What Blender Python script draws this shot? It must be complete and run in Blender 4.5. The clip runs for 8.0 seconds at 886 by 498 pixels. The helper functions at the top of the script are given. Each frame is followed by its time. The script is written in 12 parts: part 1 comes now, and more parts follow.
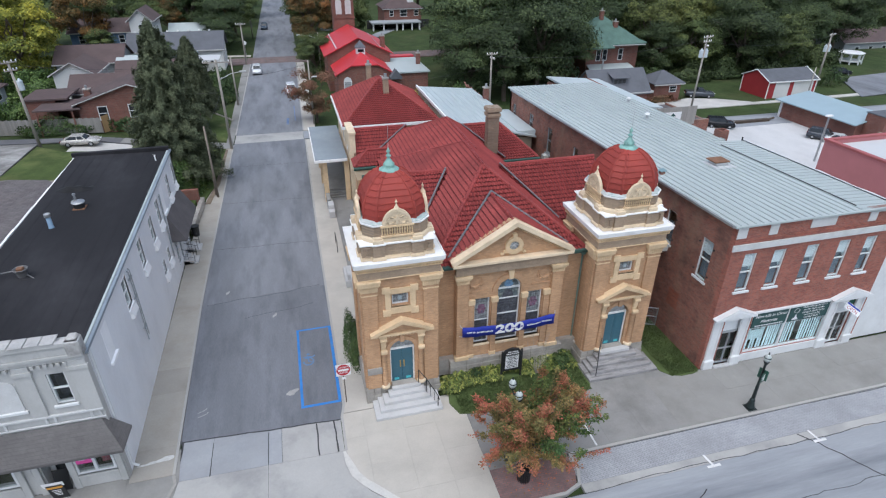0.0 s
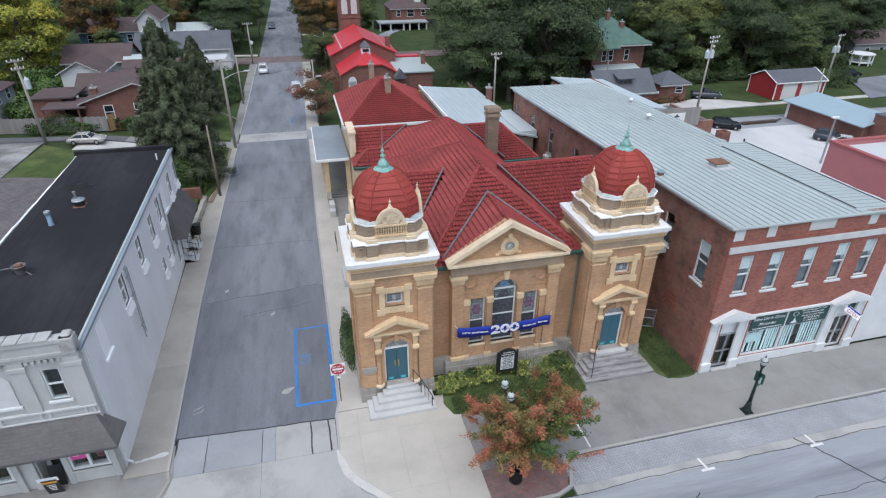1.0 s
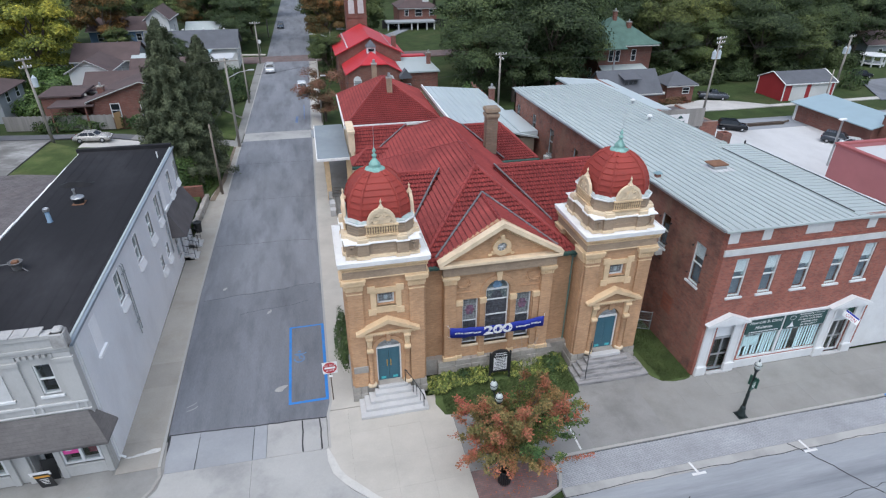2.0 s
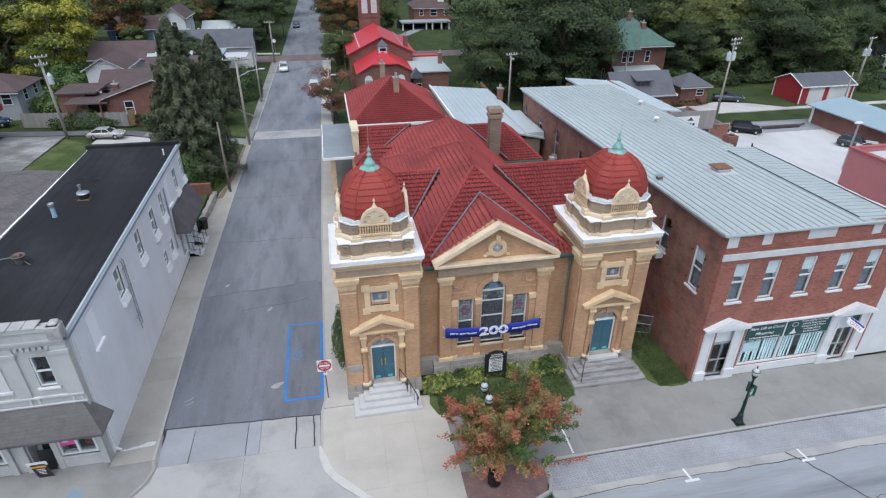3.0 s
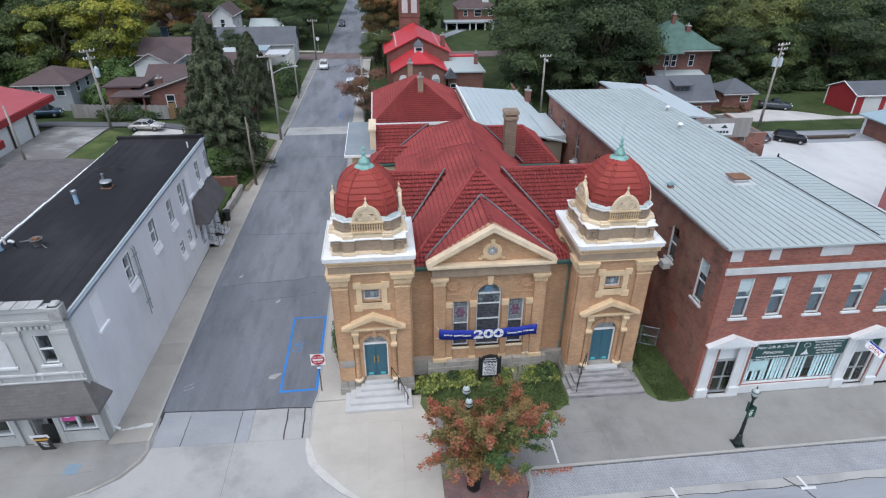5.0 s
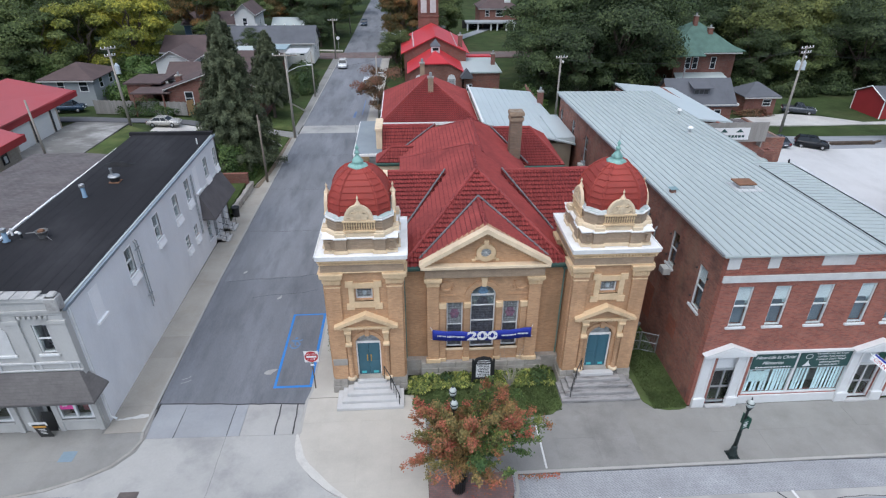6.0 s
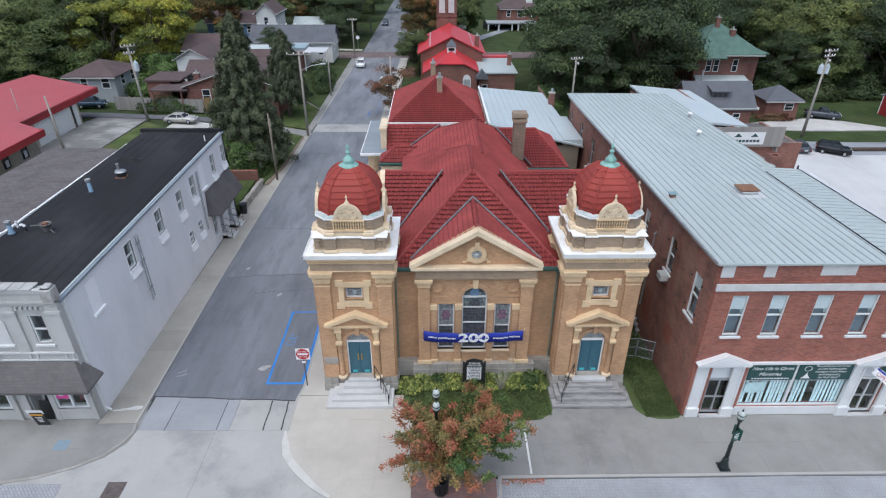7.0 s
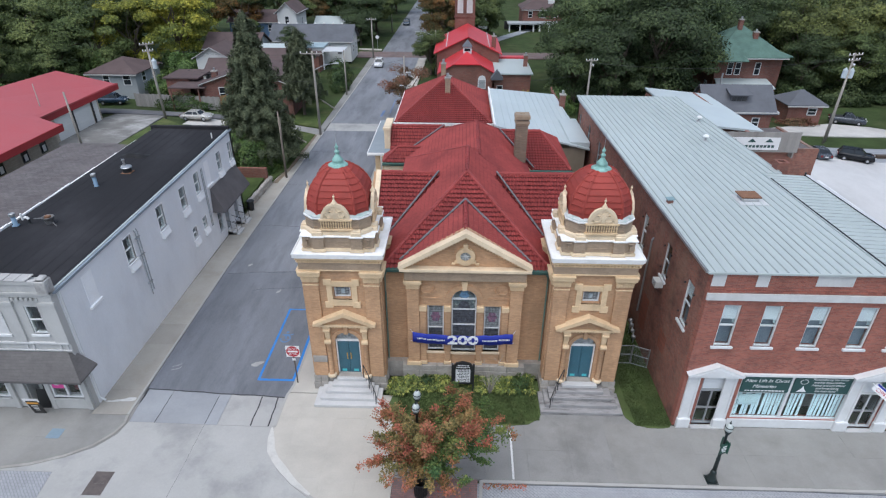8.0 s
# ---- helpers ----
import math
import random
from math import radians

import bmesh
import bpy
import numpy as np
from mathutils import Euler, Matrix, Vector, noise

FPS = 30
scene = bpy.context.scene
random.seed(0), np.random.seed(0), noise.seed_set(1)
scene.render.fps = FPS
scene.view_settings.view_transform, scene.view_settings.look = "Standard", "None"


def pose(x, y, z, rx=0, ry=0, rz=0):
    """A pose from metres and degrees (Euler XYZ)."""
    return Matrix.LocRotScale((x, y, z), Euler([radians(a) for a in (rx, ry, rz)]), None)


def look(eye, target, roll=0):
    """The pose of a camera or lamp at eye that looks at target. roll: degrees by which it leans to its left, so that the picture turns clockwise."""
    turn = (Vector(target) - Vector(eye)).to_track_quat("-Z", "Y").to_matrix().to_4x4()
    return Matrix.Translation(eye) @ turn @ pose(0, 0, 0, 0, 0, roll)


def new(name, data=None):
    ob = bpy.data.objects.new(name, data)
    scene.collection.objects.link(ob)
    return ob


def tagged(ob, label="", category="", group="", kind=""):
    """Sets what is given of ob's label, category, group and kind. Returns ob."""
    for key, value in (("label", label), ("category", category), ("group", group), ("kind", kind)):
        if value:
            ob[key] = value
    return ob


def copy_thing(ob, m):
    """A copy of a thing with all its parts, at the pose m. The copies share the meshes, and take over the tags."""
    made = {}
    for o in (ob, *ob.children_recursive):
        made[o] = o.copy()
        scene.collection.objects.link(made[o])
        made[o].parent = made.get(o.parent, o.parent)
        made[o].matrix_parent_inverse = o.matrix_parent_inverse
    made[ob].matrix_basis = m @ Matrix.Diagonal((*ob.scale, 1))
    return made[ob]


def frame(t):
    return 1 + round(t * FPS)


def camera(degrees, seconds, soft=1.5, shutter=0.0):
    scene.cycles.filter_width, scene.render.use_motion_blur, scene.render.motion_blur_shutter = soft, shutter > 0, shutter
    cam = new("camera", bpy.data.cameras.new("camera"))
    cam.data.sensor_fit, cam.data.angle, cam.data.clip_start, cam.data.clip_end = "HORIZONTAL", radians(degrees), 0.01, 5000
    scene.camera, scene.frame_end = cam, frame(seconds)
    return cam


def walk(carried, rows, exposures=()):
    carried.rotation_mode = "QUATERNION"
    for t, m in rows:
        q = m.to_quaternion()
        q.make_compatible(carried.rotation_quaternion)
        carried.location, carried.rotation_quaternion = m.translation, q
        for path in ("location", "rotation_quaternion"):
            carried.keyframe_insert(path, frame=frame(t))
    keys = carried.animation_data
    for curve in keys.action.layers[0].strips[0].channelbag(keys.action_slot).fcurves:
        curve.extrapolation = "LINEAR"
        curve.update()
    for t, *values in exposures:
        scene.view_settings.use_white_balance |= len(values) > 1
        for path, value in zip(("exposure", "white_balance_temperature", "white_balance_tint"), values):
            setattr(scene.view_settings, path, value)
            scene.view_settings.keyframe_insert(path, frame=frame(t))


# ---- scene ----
cam = camera(75.9, 8.0, soft=1.2)
METRES, EYE, TILT, LEAN, TURN = 10.0, 22.77, 0.0, 0.0, -15.0
ROWS = [
    (0.0, 0.0, 0.0, 0.0, 0.16, -29.39, -0.28),
    (0.5, 0.0305, 0.0002, 0.0002, 0.59, -29.39, -0.26),
    (1.0, 0.0672, 0.0013, 0.0007, 1.05, -29.4, -0.26),
    (1.5, 0.1093, 0.0028, 0.0028, 1.54, -29.42, -0.25),
    (3.0, 0.2607, 0.0126, 0.0039, 3.89, -29.45, -0.21),
    (3.5, 0.3182, 0.0189, 0.0051, 5.15, -29.45, -0.2),
    (4.0, 0.3805, 0.0269, 0.0063, 6.42, -29.47, -0.21),
    (4.5, 0.4466, 0.0358, 0.0063, 7.68, -29.46, -0.19),
    (6.0, 0.6575, 0.0801, 0.0065, 11.49, -29.46, -0.21),
    (6.5, 0.7344, 0.1013, 0.007, 12.76, -29.46, -0.2),
    (7.0, 0.813, 0.1261, 0.0078, 14.05, -29.47, -0.19),
    (7.5, 0.8933, 0.1534, 0.0088, 15.35, -29.47, -0.19),
    (8.0, 0.9769, 0.1836, 0.0097, 16.67, -29.47, -0.19),
]
walk(cam, [(t, pose(0, 0, EYE, TILT, LEAN, TURN) @ pose(METRES * x, METRES * y, METRES * z, 90 + pitch, roll, yaw)) for t, x, y, z, yaw, pitch, roll in ROWS],
     exposures=((0.0, 0.31, 5960, 8), (8.0, 0.31, 5960, 8)))

# ---- light ----
world = bpy.data.worlds.new("overcast_sky")
scene.world = world
world.use_nodes = True
wn, wl = world.node_tree.nodes, world.node_tree.links
sky = wn.new("ShaderNodeTexSky")
sky.sky_type, sky.sun_disc = "NISHITA", False
sky.sun_elevation, sky.sun_rotation = radians(62), radians(-130)
sky.air_density, sky.dust_density, sky.ozone_density = 1.0, 3.0, 1.0
pale = wn.new("ShaderNodeHueSaturation")
pale.inputs["Saturation"].default_value = 0.8
wl.new(sky.outputs[0], pale.inputs["Color"])
wl.new(pale.outputs[0], wn["Background"].inputs["Color"])
wn["Background"].inputs["Strength"].default_value = 0.13
sun = new("sun", bpy.data.lights.new("sun", "SUN"))
sun.data.energy, sun.data.angle, sun.data.color = 1.55, radians(72), (1.0, 0.985, 0.965)
sun.matrix_world = look((7, -33, 70), (0, 0, 0))

# ---- materials ----


def nodes_of(name):
    m = bpy.data.materials.new(name)
    m.use_nodes = True
    return m, m.node_tree.nodes, m.node_tree.links, m.node_tree.nodes["Principled BSDF"]


def noise_at(n, l, vec, scale, detail=4.0, rough=0.6):
    t = n.new("ShaderNodeTexNoise")
    t.inputs["Scale"].default_value = scale
    t.inputs["Detail"].default_value = detail
    t.inputs["Roughness"].default_value = rough
    l.new(vec, t.inputs["Vector"])
    return t.outputs["Fac"]


def remap(n, l, value, a, b, lo, hi):
    r = n.new("ShaderNodeMapRange")
    l.new(value, r.inputs[0])
    for i, v in enumerate((a, b, lo, hi)):
        r.inputs[i + 1].default_value = v
    return r.outputs[0]


def calc(n, l, op, a, b):
    m = n.new("ShaderNodeMath")
    m.operation = op
    for i, v in enumerate((a, b)):
        if isinstance(v, (int, float)):
            m.inputs[i].default_value = v
        else:
            l.new(v, m.inputs[i])
    return m.outputs[0]


def blend(n, l, fac, a, b):
    m = n.new("ShaderNodeMix")
    m.data_type = "RGBA"
    for sock, v in ((m.inputs[0], fac), (m.inputs[6], a), (m.inputs[7], b)):
        if isinstance(v, (int, float)):
            sock.default_value = v
        elif isinstance(v, tuple):
            sock.default_value = (*v, 1)
        else:
            l.new(v, sock)
    return m.outputs[2]


def scaled(n, l, colour, factor):
    s = n.new("ShaderNodeVectorMath")
    s.operation = "SCALE"
    if isinstance(colour, tuple):
        s.inputs[0].default_value = colour
    else:
        l.new(colour, s.inputs[0])
    l.new(factor, s.inputs["Scale"])
    return s.outputs[0]


def bumped(n, l, bsdf, height, strength, distance=0.02):
    b = n.new("ShaderNodeBump")
    b.inputs["Strength"].default_value = strength
    b.inputs["Distance"].default_value = distance
    l.new(height, b.inputs["Height"])
    l.new(b.outputs[0], bsdf.inputs["Normal"])


def mat(name, col, rough=0.8, var=0.14, big=0.5, fine=9.0, bump=0.25, metal=0.0, stain=None, stain_scale=0.3,
        stain_amount=0.5, rnd=0.0, stretch=(1, 1, 1), island=0.0, spec=0.5):
    """A surface of one colour with variation at two scales, and stains of another colour."""
    m, n, l, p = nodes_of(name)
    geo = n.new("ShaderNodeNewGeometry")
    mp = n.new("ShaderNodeMapping")
    mp.inputs["Scale"].default_value = stretch
    l.new(geo.outputs["Position"], mp.inputs[0])
    vec = mp.outputs[0]
    n1, n2 = noise_at(n, l, vec, big), noise_at(n, l, vec, fine, 5.0, 0.7)
    f = calc(n, l, "MULTIPLY", remap(n, l, n1, 0.3, 0.7, 1 - var, 1 + var), remap(n, l, n2, 0.25, 0.75, 1 - var * 0.8, 1 + var * 0.8))
    if rnd:
        info = n.new("ShaderNodeObjectInfo")
        f = calc(n, l, "MULTIPLY", f, remap(n, l, info.outputs["Random"], 0, 1, 1 - rnd, 1 + rnd))
    if island:
        f = calc(n, l, "MULTIPLY", f, remap(n, l, geo.outputs["Random Per Island"], 0, 1, 1 - island, 1 + island))
    c = col
    if stain:
        n3 = noise_at(n, l, vec, stain_scale, 6.0, 0.65)
        c = blend(n, l, remap(n, l, n3, 0.48, 0.72, 0.0, stain_amount), col, stain)
    l.new(scaled(n, l, c, f), p.inputs["Base Color"])
    l.new(remap(n, l, n2, 0.2, 0.8, max(rough - 0.1, 0.02), min(rough + 0.1, 1)), p.inputs["Roughness"])
    p.inputs["Metallic"].default_value = metal
    p.inputs["Specular IOR Level"].default_value = spec
    if bump:
        bumped(n, l, p, n2, bump)
    return m


def brick_mat(name, c1, c2, mortar, width=0.21, row=0.072, joint=0.009, flat=False, angle=0.0, grime=(0.05, 0.04, 0.035), grime_amount=0.35, bump=0.5, rows_amount=0.16, soot=0.0):
    m, n, l, p = nodes_of(name)
    geo = n.new("ShaderNodeNewGeometry")
    sep, com = n.new("ShaderNodeSeparateXYZ"), n.new("ShaderNodeCombineXYZ")
    if flat:
        mp = n.new("ShaderNodeMapping")
        mp.inputs["Rotation"].default_value = (0, 0, radians(angle))
        l.new(geo.outputs["Position"], mp.inputs[0])
        vec = mp.outputs[0]
    else:
        l.new(geo.outputs["Position"], sep.inputs[0])
        l.new(calc(n, l, "ADD", sep.outputs[0], sep.outputs[1]), com.inputs[0])
        l.new(sep.outputs[2], com.inputs[1])
        vec = com.outputs[0]
    b = n.new("ShaderNodeTexBrick")
    b.inputs["Scale"].default_value = 1.0
    b.inputs["Brick Width"].default_value = width
    b.inputs["Row Height"].default_value = row
    b.inputs["Mortar Size"].default_value = joint
    b.inputs["Bias"].default_value = -0.2
    b.inputs["Color1"].default_value, b.inputs["Color2"].default_value, b.inputs["Mortar"].default_value = (*c1, 1), (*c2, 1), (*mortar, 1)
    l.new(vec, b.inputs["Vector"])
    n1 = noise_at(n, l, geo.outputs["Position"], 0.45, 5.0, 0.65)
    n2 = noise_at(n, l, geo.outputs["Position"], 7.0, 5.0, 0.7)
    f = calc(n, l, "MULTIPLY", remap(n, l, n1, 0.3, 0.7, 0.86, 1.14), remap(n, l, n2, 0.25, 0.75, 0.91, 1.09))
    rows, runs = n.new("ShaderNodeMapping"), n.new("ShaderNodeMapping")
    rows.inputs["Scale"].default_value, runs.inputs["Scale"].default_value = (1.2, 1.2, 13.0), (1.0, 1.0, 0.3)
    l.new(geo.outputs["Position"], rows.inputs[0])
    l.new(geo.outputs["Position"], runs.inputs[0])
    f = calc(n, l, "MULTIPLY", f, remap(n, l, noise_at(n, l, rows.outputs[0], 1.0, 3.0, 0.6), 0.3, 0.7, 1 - rows_amount, 1 + rows_amount))
    n3 = noise_at(n, l, runs.outputs[0], 0.4, 6.0, 0.7)
    c = blend(n, l, remap(n, l, n3, 0.5, 0.75, 0, grime_amount), b.outputs["Color"], grime)
    if soot:
        n4 = noise_at(n, l, geo.outputs["Position"], 0.75, 8.0, 0.72)
        c = blend(n, l, remap(n, l, n4, 0.48, 0.68, 0, soot), c, (0.075, 0.052, 0.046))
    l.new(scaled(n, l, c, f), p.inputs["Base Color"])
    p.inputs["Roughness"].default_value = 0.88
    p.inputs["Specular IOR Level"].default_value = 0.3
    bumped(n, l, p, b.outputs["Fac"], -bump, 0.008)
    return m


def glass_mat(name, tint=(0.8, 0.88, 0.9)):
    m, n, l, p = nodes_of(name)
    geo = n.new("ShaderNodeNewGeometry")
    p.inputs["Base Color"].default_value = (*tint, 1)
    p.inputs["Transmission Weight"].default_value = 1.0
    p.inputs["Roughness"].default_value = 0.02
    p.inputs["IOR"].default_value = 1.45
    bumped(n, l, p, noise_at(n, l, geo.outputs["Position"], 1.3, 2.0), 0.06, 0.02)
    return m


def leaf_mat(name, colours, rough=0.65, var=0.25, patch=0.35):
    """Leaves whose colour goes from leaf to leaf and from bough to bough."""
    m, n, l, p = nodes_of(name)
    geo, info = n.new("ShaderNodeNewGeometry"), n.new("ShaderNodeObjectInfo")
    tex = n.new("ShaderNodeTexCoord")
    bough = noise_at(n, l, tex.outputs["Object"], patch, 3.0)
    mix = calc(n, l, "ADD", calc(n, l, "MULTIPLY", geo.outputs["Random Per Island"], 0.45), remap(n, l, bough, 0.32, 0.68, -0.12, 0.68))
    ramp = n.new("ShaderNodeValToRGB")
    ramp.color_ramp.elements.remove(ramp.color_ramp.elements[1])
    for i, c in enumerate(colours):
        e = ramp.color_ramp.elements[0] if i == 0 else ramp.color_ramp.elements.new(i / (len(colours) - 1))
        e.color = (*c, 1)
    l.new(mix, ramp.inputs[0])
    f = calc(n, l, "MULTIPLY", remap(n, l, info.outputs["Random"], 0, 1, 1 - var, 1 + var), remap(n, l, geo.outputs["Random Per Island"], 0, 1, 0.75, 1.25))
    l.new(scaled(n, l, ramp.outputs[0], f), p.inputs["Base Color"])
    p.inputs["Roughness"].default_value = rough
    p.inputs["Specular IOR Level"].default_value = 0.25
    return m


ASPHALT = mat("asphalt", (0.198, 0.206, 0.225), 0.85, 0.2, 0.3, 16, 0.3, stain=(0.108, 0.114, 0.13), stain_scale=0.5, stain_amount=0.8, stretch=(1.3, 0.28, 1))
ASPHALT_OLD = mat("worn_grey_asphalt", (0.3, 0.315, 0.335), 0.85, 0.1, 0.2, 12, 0.3, stain=(0.13, 0.138, 0.157), stain_scale=0.42, stain_amount=0.85, stretch=(0.1, 1, 1))
APRON = mat("pale_street_concrete", (0.385, 0.378, 0.362), 0.85, 0.08, 0.35, 11, 0.2, stain=(0.225, 0.226, 0.228), stain_scale=0.28, stain_amount=0.9)
BAND = mat("grey_concrete_band", (0.31, 0.32, 0.335), 0.85, 0.08, 0.4, 11, 0.2, stain=(0.22, 0.235, 0.26), stain_scale=0.35, stain_amount=0.7, rnd=0.08)
WALK = mat("sidewalk_concrete", (0.47, 0.44, 0.39), 0.85, 0.07, 0.5, 12, 0.2, stain=(0.37, 0.345, 0.305), stain_scale=0.3, stain_amount=0.6, rnd=0.02)
WALK_GREY = mat("aged_sidewalk_concrete", (0.268, 0.262, 0.247), 0.85, 0.1, 0.5, 12, 0.2, stain=(0.19, 0.184, 0.172), stain_scale=0.3, stain_amount=0.8, rnd=0.03)
WALK_DARK = mat("dirty_sidewalk_concrete", (0.36, 0.335, 0.295), 0.88, 0.1, 0.4, 10, 0.25, stain=(0.3, 0.27, 0.22), stain_scale=0.5, stain_amount=0.7, rnd=0.08)
KERB = mat("kerb_concrete", (0.39, 0.38, 0.36), 0.85, 0.1, 0.8, 14, 0.25, stain=(0.27, 0.25, 0.22), stain_scale=0.8)
PAVER = brick_mat("grey_street_pavers", (0.35, 0.358, 0.375), (0.31, 0.318, 0.335), (0.235, 0.24, 0.255), 0.24, 0.12, 0.012, flat=True, angle=45, grime=(0.3, 0.305, 0.315), grime_amount=0.3, rows_amount=0.03)
PIT = brick_mat("red_sidewalk_pavers", (0.25, 0.14, 0.13), (0.18, 0.115, 0.11), (0.15, 0.13, 0.125), 0.22, 0.11, 0.012, flat=True, grime=(0.13, 0.12, 0.115), grime_amount=0.8)
WALK_OLD = mat("darkened_sidewalk_concrete", (0.25, 0.245, 0.235), 0.88, 0.12, 0.4, 12, 0.25, stain=(0.15, 0.145, 0.138), stain_scale=0.35, stain_amount=0.8, rnd=0.03)
BRICKROAD = brick_mat("old_brick_road", (0.2, 0.13, 0.12), (0.15, 0.11, 0.105), (0.14, 0.13, 0.125), 0.24, 0.12, 0.015, flat=True, grime=(0.2, 0.19, 0.18), grime_amount=0.5)
GRASS = mat("lawn_grass", (0.07, 0.098, 0.032), 0.95, 0.28, 0.5, 22, 0.8, stain=(0.14, 0.125, 0.058), stain_scale=0.25, stain_amount=0.6, spec=0.15)
TURF = mat("deep_green_lawn", (0.088, 0.122, 0.044), 0.95, 0.25, 0.9, 26, 0.8, stain=(0.085, 0.1, 0.04), stain_scale=0.6, stain_amount=0.7, spec=0.15)
GRAVEL = mat("pale_gravel", (0.5, 0.48, 0.45), 0.95, 0.12, 0.4, 16, 0.6, stain=(0.36, 0.345, 0.32), stain_scale=0.25, stain_amount=0.6)
SOIL_PALE = mat("trodden_earth", (0.21, 0.165, 0.12), 0.95, 0.25, 1.2, 14, 0.6, stain=(0.12, 0.1, 0.06), stain_scale=0.9)
SOIL = mat("mulch_soil", (0.075, 0.055, 0.04), 0.95, 0.3, 1.5, 20, 0.7)
CRACK = mat("tar_filled_crack", (0.035, 0.035, 0.038), 0.7, 0.2, 2, 12, 0.2)
CRACK_PALE = mat("fine_grey_crack", (0.07, 0.073, 0.082), 0.8, 0.2, 2, 12, 0.1)
BLUEPAINT = mat("worn_blue_road_paint", (0.035, 0.2, 0.55), 0.75, 0.12, 1.0, 9, 0.1, stain=(0.12, 0.22, 0.38), stain_scale=1.5, stain_amount=0.5)
WHITEPAINT = mat("worn_white_road_paint", (0.68, 0.68, 0.67), 0.75, 0.1, 1.0, 9, 0.1)
BUFF = brick_mat("buff_brick", (0.54, 0.33, 0.185), (0.43, 0.25, 0.138), (0.45, 0.3, 0.195), 0.21, 0.07, 0.006, grime=(0.3, 0.195, 0.115), grime_amount=0.85, rows_amount=0.06)
BUFF_GREY = brick_mat("weathered_buff_brick", (0.4, 0.3, 0.21), (0.33, 0.245, 0.17), (0.3, 0.235, 0.175), 0.21, 0.07, 0.006, grime=(0.2, 0.165, 0.13), grime_amount=0.6, rows_amount=0.06)
TERRA = mat("cream_terracotta", (0.7, 0.52, 0.32), 0.75, 0.1, 0.9, 14, 0.25, stain=(0.36, 0.25, 0.14), stain_scale=1.2, stain_amount=0.5)
TERRA_PALE = mat("pale_terracotta", (0.74, 0.6, 0.42), 0.75, 0.1, 0.9, 14, 0.25, stain=(0.44, 0.33, 0.21), stain_scale=1.2, stain_amount=0.45)
LIMESTONE = mat("grey_limestone", (0.36, 0.335, 0.3), 0.85, 0.16, 1.2, 10, 0.5, stain=(0.21, 0.19, 0.17), stain_scale=0.9, stain_amount=0.6, rnd=0.08)
STEP_STONE = mat("pale_concrete_step", (0.52, 0.515, 0.51), 0.85, 0.08, 0.8, 11, 0.25, stain=(0.38, 0.375, 0.37), stain_scale=0.9)
STEP_OLD = mat("worn_stone_step", (0.3, 0.292, 0.29), 0.9, 0.2, 0.9, 11, 0.5, stain=(0.055, 0.052, 0.05), stain_scale=2.2, stain_amount=1.0, stretch=(0.3, 1.6, 1.6))
TRIM = mat("white_painted_metal", (0.87, 0.862, 0.845), 0.5, 0.06, 0.8, 9, 0.1, stain=(0.5, 0.48, 0.45), stain_scale=1.0, stain_amount=0.4)
COPPER = mat("verdigris_copper", (0.27, 0.47, 0.42), 0.7, 0.2, 2.5, 14, 0.3, metal=0.1, stain=(0.1, 0.2, 0.18), stain_scale=3.0, stain_amount=0.8)
TILE = mat("red_clay_tile", (0.27, 0.05, 0.046), 0.6, 0.14, 0.5, 9, 0.12, stain=(0.165, 0.033, 0.033), stain_scale=0.35, stain_amount=0.7, island=0.06, rnd=0.05, spec=0.25)
# Dark head band paints the shade line under the next course, plus dirt.
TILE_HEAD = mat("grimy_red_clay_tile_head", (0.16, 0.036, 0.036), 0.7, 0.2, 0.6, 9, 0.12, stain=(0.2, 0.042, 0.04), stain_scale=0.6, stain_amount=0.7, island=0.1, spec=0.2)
TILE_DOME = mat("red_dome_tile", (0.3, 0.043, 0.031), 0.7, 0.12, 0.8, 9, 0.15, stain=(0.2, 0.032, 0.024), stain_scale=0.9, stain_amount=0.5)
COPPER_PALE = mat("stained_lead_gutter", (0.5, 0.53, 0.52), 0.6, 0.12, 2.5, 14, 0.2, stain=(0.17, 0.34, 0.31), stain_scale=2.2, stain_amount=0.95)
COPPER_DARK = mat("darkened_copper", (0.055, 0.12, 0.1), 0.6, 0.2, 1.5, 12, 0.2, metal=0.2, stain=(0.03, 0.045, 0.04), stain_scale=1.5)
FLASH = mat("grey_lead_flashing", (0.2, 0.2, 0.21), 0.5, 0.12, 1.0, 8, 0.1, metal=0.3)
TEAL = mat("teal_painted_door", (0.045, 0.13, 0.175), 0.4, 0.08, 1.0, 10, 0.08)
BRASS = mat("brass", (0.6, 0.4, 0.12), 0.35, 0.08, 2, 20, 0.05, metal=0.9)
IRON = mat("black_iron", (0.02, 0.021, 0.022), 0.5, 0.15, 3, 20, 0.1)
LAMPGREEN = mat("dark_green_cast_iron", (0.012, 0.022, 0.021), 0.45, 0.15, 3, 20, 0.1)
SIGNGREEN = mat("green_sign", (0.02, 0.085, 0.058), 0.5, 0.06, 2, 12, 0.05)
STOREGREEN = mat("dark_green_sign_board", (0.025, 0.075, 0.07), 0.55, 0.08, 1, 10, 0.05)
WHITE = mat("white_paint", (0.7, 0.71, 0.71), 0.6, 0.05, 0.8, 9, 0.1, stain=(0.55, 0.54, 0.52), stain_scale=0.9, stain_amount=0.4)
SIGNWHITE = mat("white_sign", (0.78, 0.78, 0.78), 0.5, 0.03, 2, 12, 0.03)
SIGNRED = mat("red_sign", (0.4, 0.02, 0.03), 0.45, 0.05, 2, 12, 0.03)
